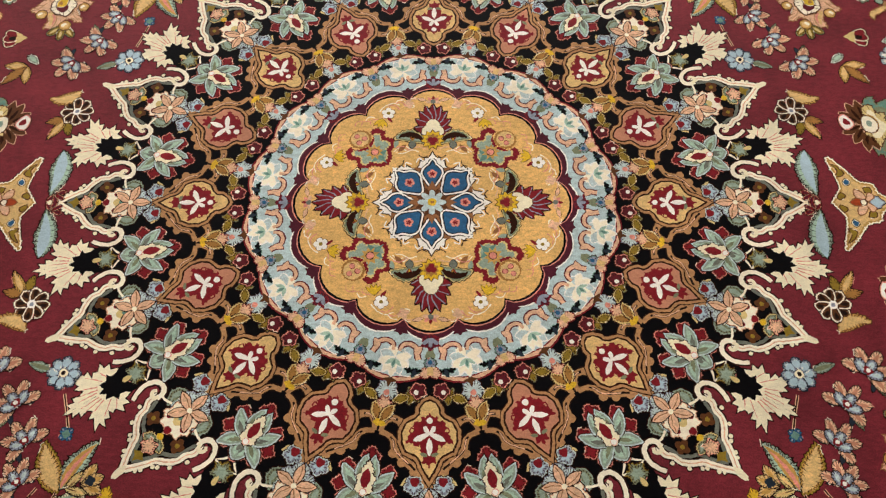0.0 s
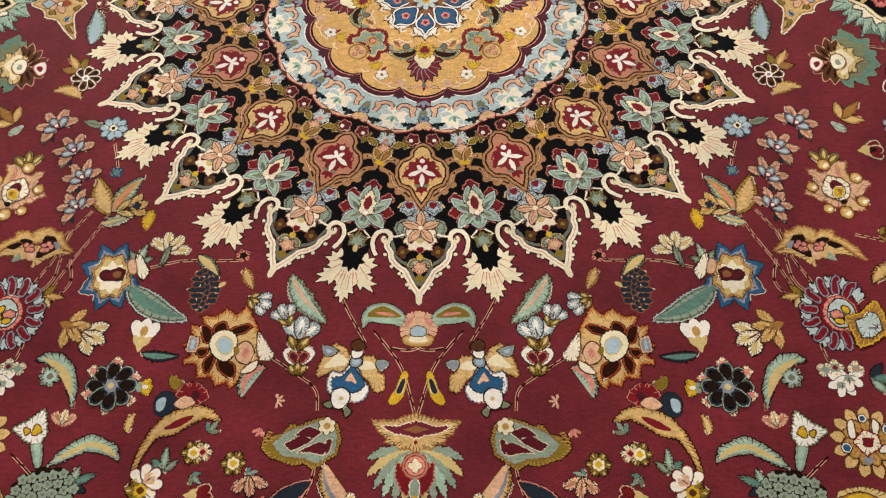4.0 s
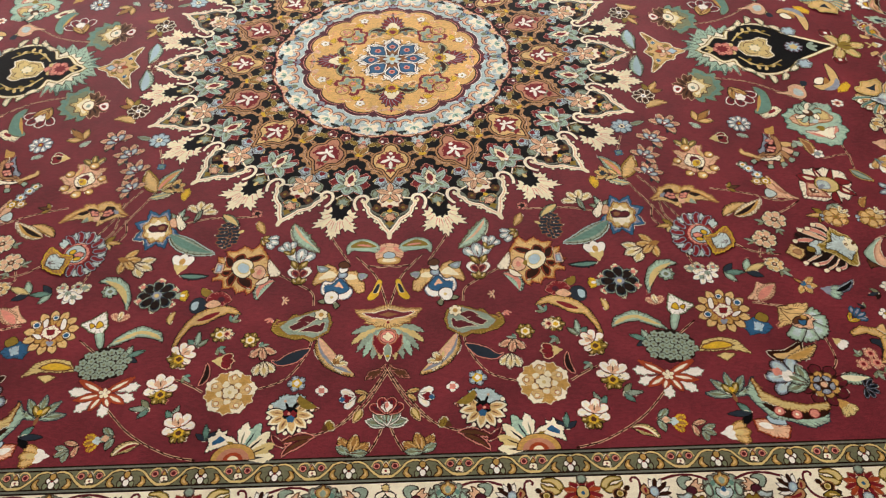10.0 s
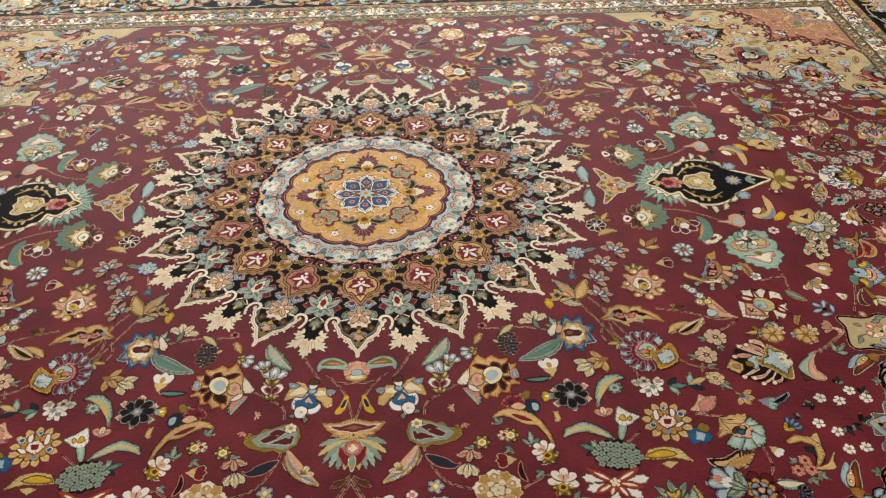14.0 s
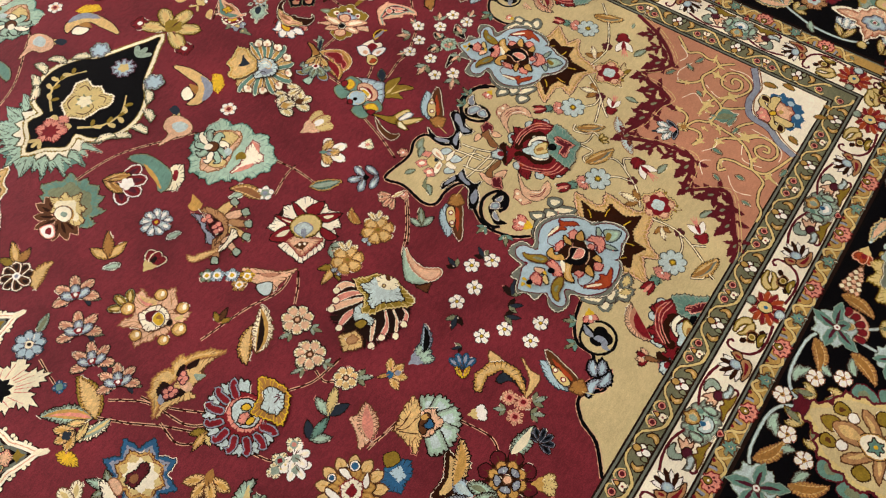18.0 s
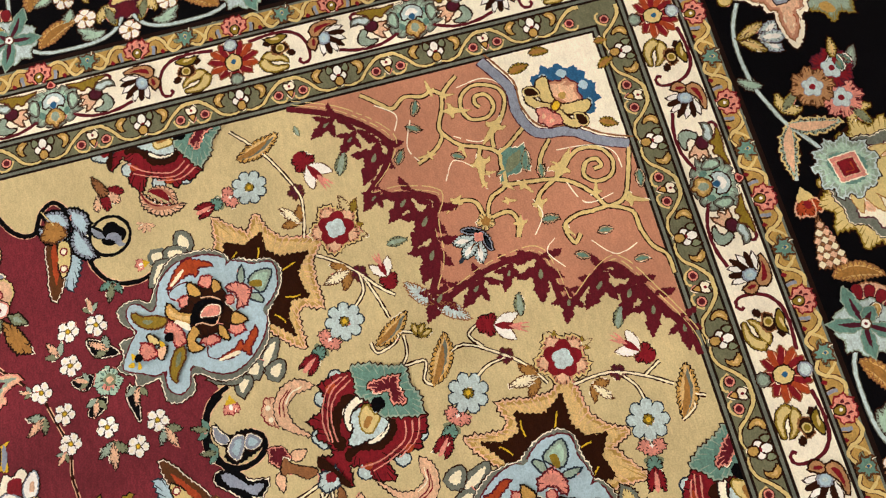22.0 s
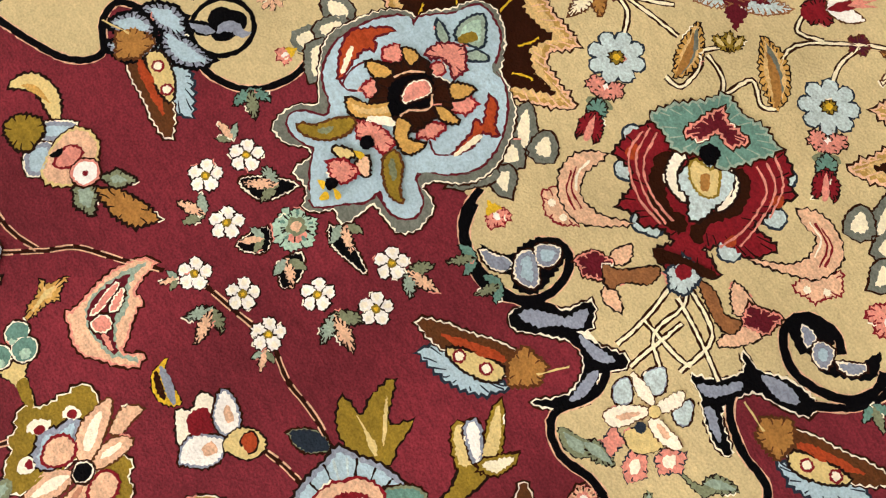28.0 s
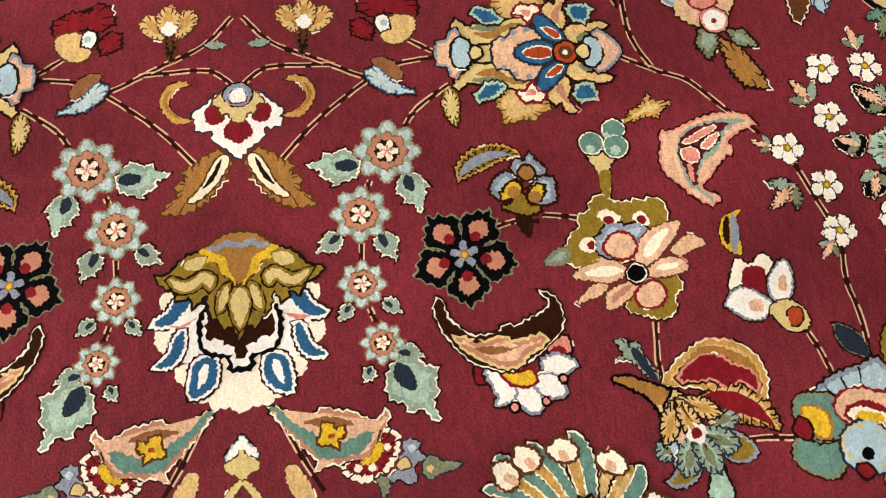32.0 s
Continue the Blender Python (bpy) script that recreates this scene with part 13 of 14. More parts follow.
put("cabbage_palmette", figure(.1353)
    .draw("dark", "wine", 0, (-.01, -.01, -.13, .13, -.24, .19, -.33, .21, -.41, .35, -.45, .46, -.45, .62, -.4, .71, -.21, .71, .03, .7, .2, .83, .28, .73, .32, .56, .3, .4, .21, .22, .09, .11), rag=2.6)
    .draw("peach", "ivory", 0, (-.22, .58, -.34, .45, -.42, .32, -.38, .27, -.28, .42, -.19, .57))
    .dot("cream", "wine", 0, -.392, .296, .035)
    .draw("pink", "ivory", 0, (-.28, .62, -.37, .56, -.44, .43, -.4, .38, -.32, .53, -.25, .61))
    .dot("cream", "wine", 0, -.413, .404, .035)
    .draw("peach", "ivory", 0, (-.35, .66, -.47, .63, -.51, .52, -.47, .47, -.41, .61, -.32, .65))
    .dot("cream", "wine", 0, -.479, .497, .035)
    .draw("pink", "ivory", 0, (-.17, .49, -.24, .34, -.22, .2, -.19, .15, -.18, .32, -.14, .49))
    .dot("cream", "wine", 0, -.195, .18, .034)
    .draw("peach", "ivory", 0, (.03, .45, .08, .35, .16, .23, .19, .18, .13, .32, .06, .44))
    .dot("cream", "wine", 0, .186, .207, .034)
    .draw("pink", "ivory", 0, (.07, .59, .16, .49, .19, .36, .23, .31, .21, .46, .1, .58))
    .dot("cream", "wine", 0, .218, .335, .034)
    .draw("peach", "ivory", 0, (.11, .66, .21, .59, .3, .45, .33, .4, .26, .56, .14, .65))
    .dot("cream", "wine", 0, .325, .428, .034)
    .draw("pink", "ivory", 0, (.17, .73, .25, .7, .29, .6, .32, .55, .3, .68, .2, .72))
    .dot("cream", "wine", 0, .316, .58, .034)
    .draw("ice", "dark", 0, (-.14, .35, -.2, .44, -.17, .53, -.12, .46, -.04, .46, .03, .45, .06, .4, -.01, .34, -.09, .32), rag=2.6)
    .draw("olive", "straw", 0, (-.4, .71, -.3, .79, -.27, .87, -.17, .9, -.06, .94, .05, .9, .24, .86, .24, .79, .16, .72, .04, .61, -.02, .5, -.12, .46, -.13, .53, -.19, .62, -.3, .64), rag=2.6)
    .draw("ice", "dark", 0, (-.32, .7, -.25, .75, -.25, .83, -.19, .89, -.11, .87, -.01, .91, .09, .84, .17, .8, .09, .76, .04, .69, -.02, .67, -.05, .54, -.13, .58, -.16, .65, -.24, .67), rag=2.6)
    .draw("cream", "", 0, (-.24, .85, -.18, .92, -.06, .95, .02, .91, 0, .84, -.05, .8, -.15, .78), rag=2.6)
    .dot("brown", "", 0, -.112, .818, .025)
    .dot("straw", "", 0, -.112, .818, .012)
    .draw("brown", "", 0, (-.17, .93, -.14, .95, -.09, .9, -.14, .89), rag=.3)
    .draw("wheat", "brown", 0, (-.14, .11, -.09, .16, -.04, .24, .05, .22, .12, .15, .07, .07, 0, .01), rag=2.6)
    .draw("camel", "umber", 0, (-.05, .12, -.03, .19, .03, .19, .04, .14, 0, .1), rag=2.6)
    .draw("olive", "dark", 0, (-.09, .3, -.06, .38, 0, .38, 0, .31, -.04, .29)), 2.117, -1.83, -90.4, label="arched cream and blue palmette with dark grooves")
put("salmon_wing", figure(.0602)
    .draw("brown", "dark", 0, (.69, .82, .4, 1.05, .66, 1.12), rag=2.6)
    .draw("sage", "dark", 0, (.03, -.04, .36, .18, .69, .55, .58, .86, .41, .98, .46, .63, .31, .3))
    .draw("salmon", "ivory", 0, (0, 0, .15, .27, .18, .69, -.03, .99, .13, 1.12, .42, .97, .42, .59, .27, .25)), 2.659, -1.753, 177.7, label="salmon wing-shaped leaf")
put("chameleon_palmette", figure(.0905)
    .draw("sage", "dark", 0, (-.13, .42, -.31, .42, -.41, .44, -.43, .48, -.38, .5, -.44, .55, -.39, .57, -.42, .62, -.35, .63, -.38, .67, -.34, .7, -.24, .68, -.09, .61))
    .draw("ice", "", 0, (-.18, .49, -.28, .49, -.33, .5, -.35, .52, -.32, .54, -.35, .57, -.31, .58, -.33, .6, -.3, .62, -.25, .61, -.16, .57))
    .draw("sage", "dark", 0, (-.15, .51, -.31, .61, -.4, .69, -.39, .74, -.33, .73, -.36, .8, -.3, .79, -.31, .84, -.23, .82, -.24, .87, -.18, .87, -.11, .79, 0, .64))
    .draw("ice", "", 0, (-.15, .58, -.24, .65, -.29, .69, -.29, .73, -.26, .72, -.27, .76, -.22, .75, -.23, .78, -.19, .78, -.15, .73, -.08, .65))
    .draw("sage", "dark", 0, (-.11, .6, -.17, .78, -.18, .9, -.15, .94, -.11, .89, -.08, .97, -.04, .92, -.01, .97, .03, .9, .07, .95, .11, .92, .11, .8, .1, .62))
    .draw("ice", "", 0, (-.06, .66, -.09, .77, -.1, .84, -.08, .86, -.05, .84, -.03, .89, -.01, .84, .01, .87, .04, .85, .04, .78, .04, .67))
    .draw("sage", "dark", 0, (-.01, .64, .08, .8, .14, .89, .19, .89, .19, .84, .26, .87, .26, .82, .32, .83, .3, .76, .36, .78, .37, .72, .3, .64, .16, .53))
    .draw("ice", "", 0, (.08, .66, .13, .74, .16, .79, .2, .8, .2, .77, .24, .79, .23, .74, .27, .75, .27, .72, .23, .67, .15, .6))
    .draw("sage", "dark", 0, (.1, .61, .28, .67, .39, .7, .43, .67, .39, .63, .47, .61, .43, .57, .48, .54, .42, .5, .47, .48, .44, .43, .33, .42, .14, .42))
    .draw("ice", "", 0, (.18, .57, .28, .6, .34, .61, .37, .6, .35, .57, .39, .56, .36, .54, .38, .52, .36, .49, .3, .48, .19, .48))
    .draw("peach", "dark", 0, (-.17, .41, -.21, .5, -.2, .62, -.11, .62, -.01, .7, .08, .66, .08, .57, .15, .54, .19, .44, .16, .37), rag=2.6)
    .draw("wheat", "brown", 0, (0, 0, -.1, .09, -.2, .11, -.27, .2, -.33, .21, -.36, .29, -.44, .34, -.35, .39, -.24, .4, -.15, .39, -.09, .41, .04, .38, .14, .38, .22, .33, .31, .3, .41, .24, .37, .21, .29, .23, .24, .15, .17, .13, .1, .07), rag=2.6)
    .line("brown", .0013, 0, (.01, .03, -.06, .15, -.21, .27))
    .line("brown", .0013, 0, (.02, .04, .01, .18, -.11, .34))
    .line("brown", .0013, 0, (.04, .06, .09, .19, .13, .34))
    .line("brown", .0013, 0, (-.03, .12, -.13, .2))
    .line("umber", .0013, 0, (.23, .21, .17, .29))
    .draw("brown", "dark", 0, (.07, .35, -.07, .39, -.15, .47, -.12, .53, -.02, .49, .09, .45, .14, .39))
    .draw("gold", "", 0, (-.12, .4, -.14, .48, -.08, .5, -.06, .43))
    .draw("blue", "dark", 0, (.02, .42, -.01, .48, -.07, .52, 0, .56, .06, .55, .07, .47), rag=2.6), 1.971, -2.191, -136.2, label="wheat and grey feathered palmette")
put("golden_swirl", figure(.0647)
    .draw("wheat", "brown", 0, (.56, .73, .88, .79, .69, .51))
    .draw("navy", "dark", 0, (.28, .61, .47, .4, .36, .06, .15, .06, .28, .34, .2, .53))
    .draw("gold", "dark", 0, (-.03, 1.03, .32, 1.05, .61, .79, .67, .46, .51, .17, .18, .03, -.02, .02, .29, .23, .5, .52, .32, .81, -.01, .91), rag=2.6)
    .draw("wheat", "brown", 0, (-.07, .02, .34, -.07, .8, .12, .53, -.06, .39, -.27, .09, -.12)), 2.379, -2.536, 29.1, label="golden curled leaf with a blue vein")
put("corner_rosette", figure(.0705)
    .dot("coffee", "", 0, 0, .494, .394)
    .ring("wine", "dark", 8, 0, .494, .546)
    .ring("gold", "brown", 8, 0, .494, .347)
    .ring("steel", "dark", 5, 0, .494, .242)
    .dot("peach", "brown", 0, 0, .494, .071), 1.98, -2.733, -43.1, label="dark red rosette with a gold rim")
put("blue_flower", figure(.0502)
    .draw("blue", "navy", 0, (.44, .63, .18, .27, -.1, .21, -.45, .3, -.37, .67, -.14, .81, 0, 1.02, .28, .86), rag=2.6)
    .draw("sky", "", 0, (.15, .43, -.17, .36, -.23, .66, -.01, .74), rag=2.6)
    .draw("olive", "dark", 0, (.15, -.01, -.15, -.01, -.18, .24, .16, .3)), 1.883, -2.236, 142.6, label="deep blue flower with an olive cap")
put("tan_fin", figure(.044)
    .draw("peach", "brown", 0, (-.21, .94, .04, 1.02, .43, .6, .22, .13, -.05, -.02, -.06, .47), rag=2.6), 1.838, -2.132, -45.3)
put("tan_hook", figure(.0618)
    .draw("coffee", "ivory", 0, (-.02, .01, .1, .44, -.01, 1.01, .34, .81, .48, .48, .32, .1))
    .draw("wheat", "", 0, (.12, .11, .19, .5, .09, .92, .36, .61, .31, .23)), 1.838, -2.459, -74.1)


# ---- border bands ----
SIDES = (("S", 0, FX, FY), ("E", 90, FY, FX), ("N", 180, FX, FY), ("W", 270, FY, FX))


def along(name, weave, band, d, v, deg=0.0, label="", both_ways=True, flip=False, sides="SENW"):
    """A motif on a border side: d along the side from its middle, v out from the field's edge; local y points outward when deg is 0."""
    me = weave if isinstance(weave, bpy.types.Mesh) else weave.mesh(name)
    for side, a, half, deep in SIDES:
        if side not in sides:
            continue
        for s in ((1, -1) if both_ways and abs(d) > 1e-6 else (1,)):
            x, y = s * d, -(deep + v)
            c, q = math.cos(radians(a)), math.sin(radians(a))
            woven(name, me, band, x * c - y * q, x * q + y * c, a + 180 + s * deg, 1, (s < 0) != flip, label)


def guard_unit():
    """One wave of the vine on the grey-green guard band, with its flowers and commas."""
    f = figure(U)
    for s in (1, -1):
        line = spline(uni([(s * 0.166, 0.036), (s * 0.135, 0.034), (s * 0.10, 0.008), (s * 0.068, -0.028), (s * 0.035, -0.038), (s * 0.012, -0.034)]), 5)
        f.add(ribbon(line, 0.0062, 0.0040), "coffee", 0.6)
        f.add(ribbon(line, 0.0044, 0.0020), "straw", 1.0)
        f.level = 0.9
        f.draw("ochre", "coffee", 0, [k * (s if i % 2 == 0 else 1) for i, k in enumerate((.05, .04, .072, .042, .085, .025, .078, .005, .062, -.005, .068, .015, .06, .028))], rag=0.5)
        f.draw("wheat", "", 0, [k * (s if i % 2 == 0 else 1) for i, k in enumerate((.062, .034, .076, .028, .074, .012, .068, .022))], rag=0.3)
        f.add(ribbon(spline(uni([(s * 0.10, -0.012), (s * 0.115, -0.035), (s * 0.14, -0.04), (s * 0.15, -0.026)]), 4), 0.0030, 0.0018), "straw", 1.0)
        f.dot("wine", "pink", 0, s * .122, -.014, .010).dot("coffee", "", 0, s * .03, .042, .008)
        f.draw("moss", "coffee", 0, [k * (s if i % 2 == 0 else 1) for i, k in enumerate((.015, .028, .03, .016, .035, .03, .028, .044))], rag=0.3)
    f.level = 1.2
    f.draw("white", "coffee", 1, (.0, .0, .016, -.01, .026, .004, .014, .018), rag=0.3).draw("white", "coffee", 2, (0, .006, .012, .018, .008, .036, 0, .04), rag=0.3).draw("red", "", 2, (0, -.004, .008, .004, 0, .012), rag=0.3)
    f.draw("ochre", "coffee", 2, (0, -.03, .012, -.022, .01, -.006, 0, 0), rag=0.3)
    f.level = 1.2
    f.draw("ivory", "coffee", 0, (.148, .012, .158, .026, .168, .016, .18, .022, .178, .004, .163, -.008, .15, .0), rag=0.3).dot("red", "", 0, .164, .01, .005).draw("gold", "coffee", 0, (.155, -.008, .163, -.028, .172, -.008), rag=0.3)
    return f


def gold_unit():
    """Pink palmette and small teal flower on the gold band, joined by a pale vine."""
    f = figure(U)
    for s in (1, -1):
        line = spline(uni([(s * 0.15, -0.02), (s * 0.125, -0.034), (s * 0.105, -0.02), (s * 0.09, 0.012), (s * 0.068, 0.03), (s * 0.04, 0.024)]), 5)
        f.add(ribbon(line, 0.0050, 0.0062), "brown", 0.6)
        f.add(ribbon(line, 0.0030, 0.0042), "straw", 1.0)
        f.add(ribbon(spline(uni([(s * 0.10, -0.015), (s * 0.115, 0.01), (s * 0.135, 0.028)]), 4), 0.0034, 0.0018), "straw", 0.9)
        f.add(ribbon(uni([(s * 0.052, -0.03), (s * 0.056, -0.01), (s * 0.055, 0.004)]), 0.0036), "steel", 0.9)
        f.add(ribbon(uni([(s * 0.06, -0.03), (s * 0.064, -0.012), (s * 0.063, 0.0)]), 0.0016), "coffee", 0.9)
        f.add(move(petal(0.018 * U, 0.014 * U, 0.5, 1.1), s * 0.084 * U, -0.034 * U), "red", 0.9)
        f.edged(move(turn(petal(0.03 * U, 0.016 * U, 0.6, 1.2), s * 60), s * 0.15 * U, -0.008 * U), "moss", "brown", 0.8, 0.0006, 0, 0)
    f.level = 1.0
    f.draw("pink", "red", 2, (0, .038, .012, .03, .024, .032, .028, .018, .04, .014, .034, -.002, .036, -.016, .02, -.02, .012, -.03, 0, -.026), rag=0.8).draw("wine", "", 1, (.008, .02, .016, .022, .014, .006), rag=0.3).draw("wine", "", 1, (.018, .008, .028, .008, .02, -.004), rag=0.3)
    f.draw("olive", "coffee", 2, (0, .004, .012, -.004, .01, -.02, 0, -.03), rag=0.4).dot("white", "", 0, 0, -.008, .005)
    f.level = 1.0
    f.draw("teal", "brown", 0, (.165, .028, .15, .02, .14, .03, .146, .008, .135, -.002, .152, -.006, .158, -.026, .165, -.014, .172, -.026, .178, -.006, .195, -.002, .184, .008, .19, .03, .18, .02), rag=1.0).draw("straw", "", 0, (.158, .01, .165, .018, .172, .01, .165, -.002), rag=0.3).dot("blue", "", 0, .165, .008, .005)
    return f


cream, main = bands[1], bands[3]
for unit, mid, name, label, period in ((guard_unit(), 0.067, "guard_flower", "white flower on a vine", 0.325), (gold_unit(), 0.339, "gold_flower", "pink flower on a vine", 0.33)):
    me = unit.mesh(name)
    for side, n in (("SN", 14), ("EW", 9)):
        for i in range(n):
            d = (i + 0.5) * period
            along(name, me, bands[0] if mid < 0.2 else bands[2], d, mid, 0, label, True, False, side)
        for i in range(n):
            along(name, me, bands[6] if mid < 0.2 else bands[4], (i + 0.5) * period * 1.16, 1.545 - mid, 180, label, True, False, side)


def cream_red():
    f = figure(U)
    for a, ln in ((158, 0.062), (-158, 0.062), (125, 0.075), (-125, 0.075), (97, 0.082), (-97, 0.082), (70, 0.085), (-70, 0.085), (45, 0.085), (-45, 0.085), (20, 0.08), (-20, 0.08)):
        f.edged(turn(blade(ln * U, 0.034 * U, -18 if a > 0 else 18, 0, 0, 0.55), a), "rust" if abs(a) in (97, 45) else "red", "umber", f.level, 0.0011, 0, 0.6)
        f.add(turn(ribbon([(0, 0.02 * U), (0, 0.04 * U), (0, ln * 0.85 * U)], 0.0012, 0.0007), a), "peach", f.level + 0.5, False)
        f.level += 0.12
    f.level = 3.0
    f.draw("straw", "coffee", 2, (0, -.032, .014, -.028, .025, -.008, .021, .014, .01, .02, 0, .028))
    f.draw("blue", "", 2, (0, -.01, .008, -.004, .007, .005, 0, .008), rag=0.3).draw("ice", "steel", 2, (0, .045, .016, .055, .014, .07, 0, .078)).draw("sage", "grey", 2, (0, -.05, .014, -.06, .012, -.074, 0, -.08))
    return f


def cream_blue():
    f = figure(U)
    f.draw("sage", "grey", 2, (0, .075, .02, .052, .045, .06, .05, .04, .078, .045, .068, .02, .09, .005, .066, -.01, .08, -.035, .052, -.032, .052, -.06, .03, -.05, .016, -.072, 0, -.06), rag=2.6)
    f.draw("teal", "", 1, (.03, .03, .05, .025, .055, .0, .04, .01), rag=0.6).draw("teal", "", 1, (.03, -.04, .05, -.03, .045, -.012, .03, -.02), rag=0.6)
    f.draw("ice", "coffee", 2, (0, .046, .02, .04, .034, .022, .03, -.002, .014, .002, 0, -.012)).draw("white", "", 2, (0, .036, .014, .03, .022, .016, .01, .012, 0, .02), rag=0.5).draw("blue", "", 2, (0, .016, .01, .01, .008, -.002, 0, -.008), rag=0.3)
    f.draw("ochre", "brown", 2, (0, -.012, .018, -.02, .03, -.042, .024, -.058, .01, -.062, 0, -.075)).draw("sage", "", 2, (0, -.02, .01, -.028, .012, -.045, 0, -.055), rag=0.5).draw("red", "pink", 2, (0, .07, .01, .074, 0, .086), rag=0.3)
    return f


def cream_side():
    """Vine, sprays, pod and lily from a red flower (at 0) to a blue one (0.605 along)."""
    f = figure(U)
    for pts in ([(0.06, 0.058), (0.12, 0.066), (0.19, 0.062), (0.235, 0.03), (0.25, -0.02), (0.245, -0.055), (0.225, -0.066), (0.212, -0.055), (0.218, -0.045)],
                [(0.345, -0.05), (0.40, -0.066), (0.47, -0.068), (0.53, -0.05), (0.56, -0.03)], [(0.46, 0.03), (0.45, 0.055), (0.42, 0.066), (0.405, 0.055), (0.412, 0.045)]):
        line = spline(uni(pts), 5)
        f.add(ribbon(line, 0.0040, 0.0032), "wine", 0.7)
    # curling cream sprays and a small brown blossom
    f.level = 0.9
    f.draw("straw", "olive", 0, (.085, -.03, .10, -.058, .135, -.07, .17, -.062, .14, -.058, .115, -.045, .105, -.02)).draw("straw", "olive", 0, (.10, -.01, .12, -.025, .15, -.03, .175, -.045, .15, -.015, .12, -.002))
    f.draw("coffee", "umber", 0, (.13, .005, .148, -.014, .165, -.004, .185, .0, .178, .018, .16, .03, .142, .026), rag=1.2).dot("olive", "straw", 0, .158, .008, .01)
    f.draw("coffee", "", 0, (.175, -.012, .19, -.03, .205, -.02, .195, -.005), rag=1).draw("coffee", "", 0, (.13, .03, .115, .045, .105, .035, .12, .022), rag=1)
    f.draw("olive", "dark", 0, (.115, .052, .135, .03, .165, .032, .185, .048, .165, .056, .14, .05), rag=0.6).draw("straw", "", 0, (.13, .048, .15, .04, .165, .044, .15, .05), rag=0.3)
    # pod: two tan lobes with red hearts, and a fan of dark striped leaves
    f.draw("camel", "coffee", 0, (.275, .02, .25, .0, .255, -.02, .27, -.03, .275, -.015, .285, .0)).draw("red", "", 0, (.272, .012, .262, -.004, .268, -.018, .276, -.004), rag=0.4)
    f.draw("camel", "coffee", 0, (.27, .022, .265, .045, .285, .062, .325, .066, .36, .052, .32, .044, .30, .03, .285, .018)).draw("red", "", 0, (.28, .03, .285, .05, .315, .056, .34, .052, .305, .042), rag=0.4)
    for i, a in enumerate((178, 160, 142, 124, 106, 88, 70)):
        f.edged(move(turn(blade((0.085 - 0.004 * abs(i - 3)) * U, 0.02 * U, 14, 0, 0, 0.6), -a), 0.30 * U, 0.018 * U), "coffee" if i % 2 else "white", "coffee", 1.0 + 0.3 * (i % 2), 0.0010, 0, 0.5)
    f.level = 2.4
    f.draw("sky", "steel", 0, (.288, .012, .298, -.012, .316, -.008, .32, .012, .305, .024)).draw("ice", "", 0, (.298, .008, .304, -.004, .312, .004, .306, .014), rag=0.3)
    return f


def cream_lily():
    """Lily with a plum heart between grey and olive leaves; 0 is the blue flower beside it."""
    f = figure(U)
    f.level = 1.0
    f.draw("sage", "coffee", 0, (-.175, -.005, -.190, -.03, -.185, -.052, -.160, -.06, -.130, -.05, -.155, -.042, -.165, -.025, -.155, -.005)).draw("peach", "brown", 0, (-.140, .0, -.130, -.025, -.105, -.045, -.110, -.02, -.090, -.022, -.105, -.002, -.090, .008, -.120, .012))
    f.draw("plum", "coffee", 0, (-.157, .0, -.143, -.012, -.123, -.004, -.123, .016, -.140, .024, -.155, .016)).draw("ice", "grey", 0, (-.160, .02, -.175, .03, -.200, .028, -.185, .042, -.160, .04, -.140, .03))
    f.draw("olive", "brown", 0, (-.135, .03, -.145, .05, -.175, .064, -.135, .066, -.095, .06, -.050, .062, -.085, .048, -.100, .03, -.117, .042)).draw("mint", "grey", 0, (-.075, .0, -.060, -.02, -.055, .005, -.060, .03, -.075, .02))
    return f


def black_leaf():
    w = Weave()
    for i in range(4):
        for s in (1, -1):
            w.edged(move(turn(petal(0.016, 0.007, 0.6, 0.9), s * 60), 0, (0.055 - 0.03 * i) * U), "ivory", "dark", 0.8 + 0.1 * i, 0.0018)
    w.edged(move(petal(0.016, 0.009), 0, 0.04 * U), "gold", "dark", 1.2, 0.0010)
    w.edged(move(disc(0.005), 0, -0.055 * U), "straw", "dark", 1.2, 0.0012)
    return w


lily_me = cream_lily().mesh("cream_lily")
red_me, blue_me, side_me, leaf_me = cream_red().mesh("red_flower"), cream_blue().mesh("blue_flower"), cream_side().mesh("cream_vine"), black_leaf().mesh("dark_leaf_spray")
for sides, reds, blues, mid in (("SN", (0.85, 2.06, 3.27, 4.48), (0.27, 1.455, 2.665, 3.875), True), ("EW", (0.585, 1.79, 3.0), (1.19, 2.395), False)):
    for v, band, extra in ((0.2125, cream, 0.0), (1.3325, bands[5], 0.0)):
        for d in reds:
            along("red_flower", red_me, band, d, v, 0, "red many-petalled flower", True, False, sides)
            along("cream_vine", side_me, band, d, v, 0, "", True, True, sides)
            along("cream_vine", side_me, band, d, v, 0, "", True, False, sides)
        for d in blues:
            along("blue_flower", blue_me, band, d, v, 0, "grey-blue flower with a gold cap", True, False, sides)
            for flip in (False, True):
                along("cream_lily", lily_me, band, d, v, 0, "plum-hearted lily with grey and olive leaves", True, flip, sides)
        if mid:
            along("dark_leaf_spray", leaf_me, band, 0.0, v, 0, "", True, False, sides)
        else:
            along("blue_flower", blue_me, band, 0.0, v, 0, "grey-blue flower with a gold cap", True, False, sides)
            for flip in (False, True):
                along("cream_lily", lily_me, band, 0.0, v, 0, "plum-hearted lily with grey and olive leaves", True, flip, sides)


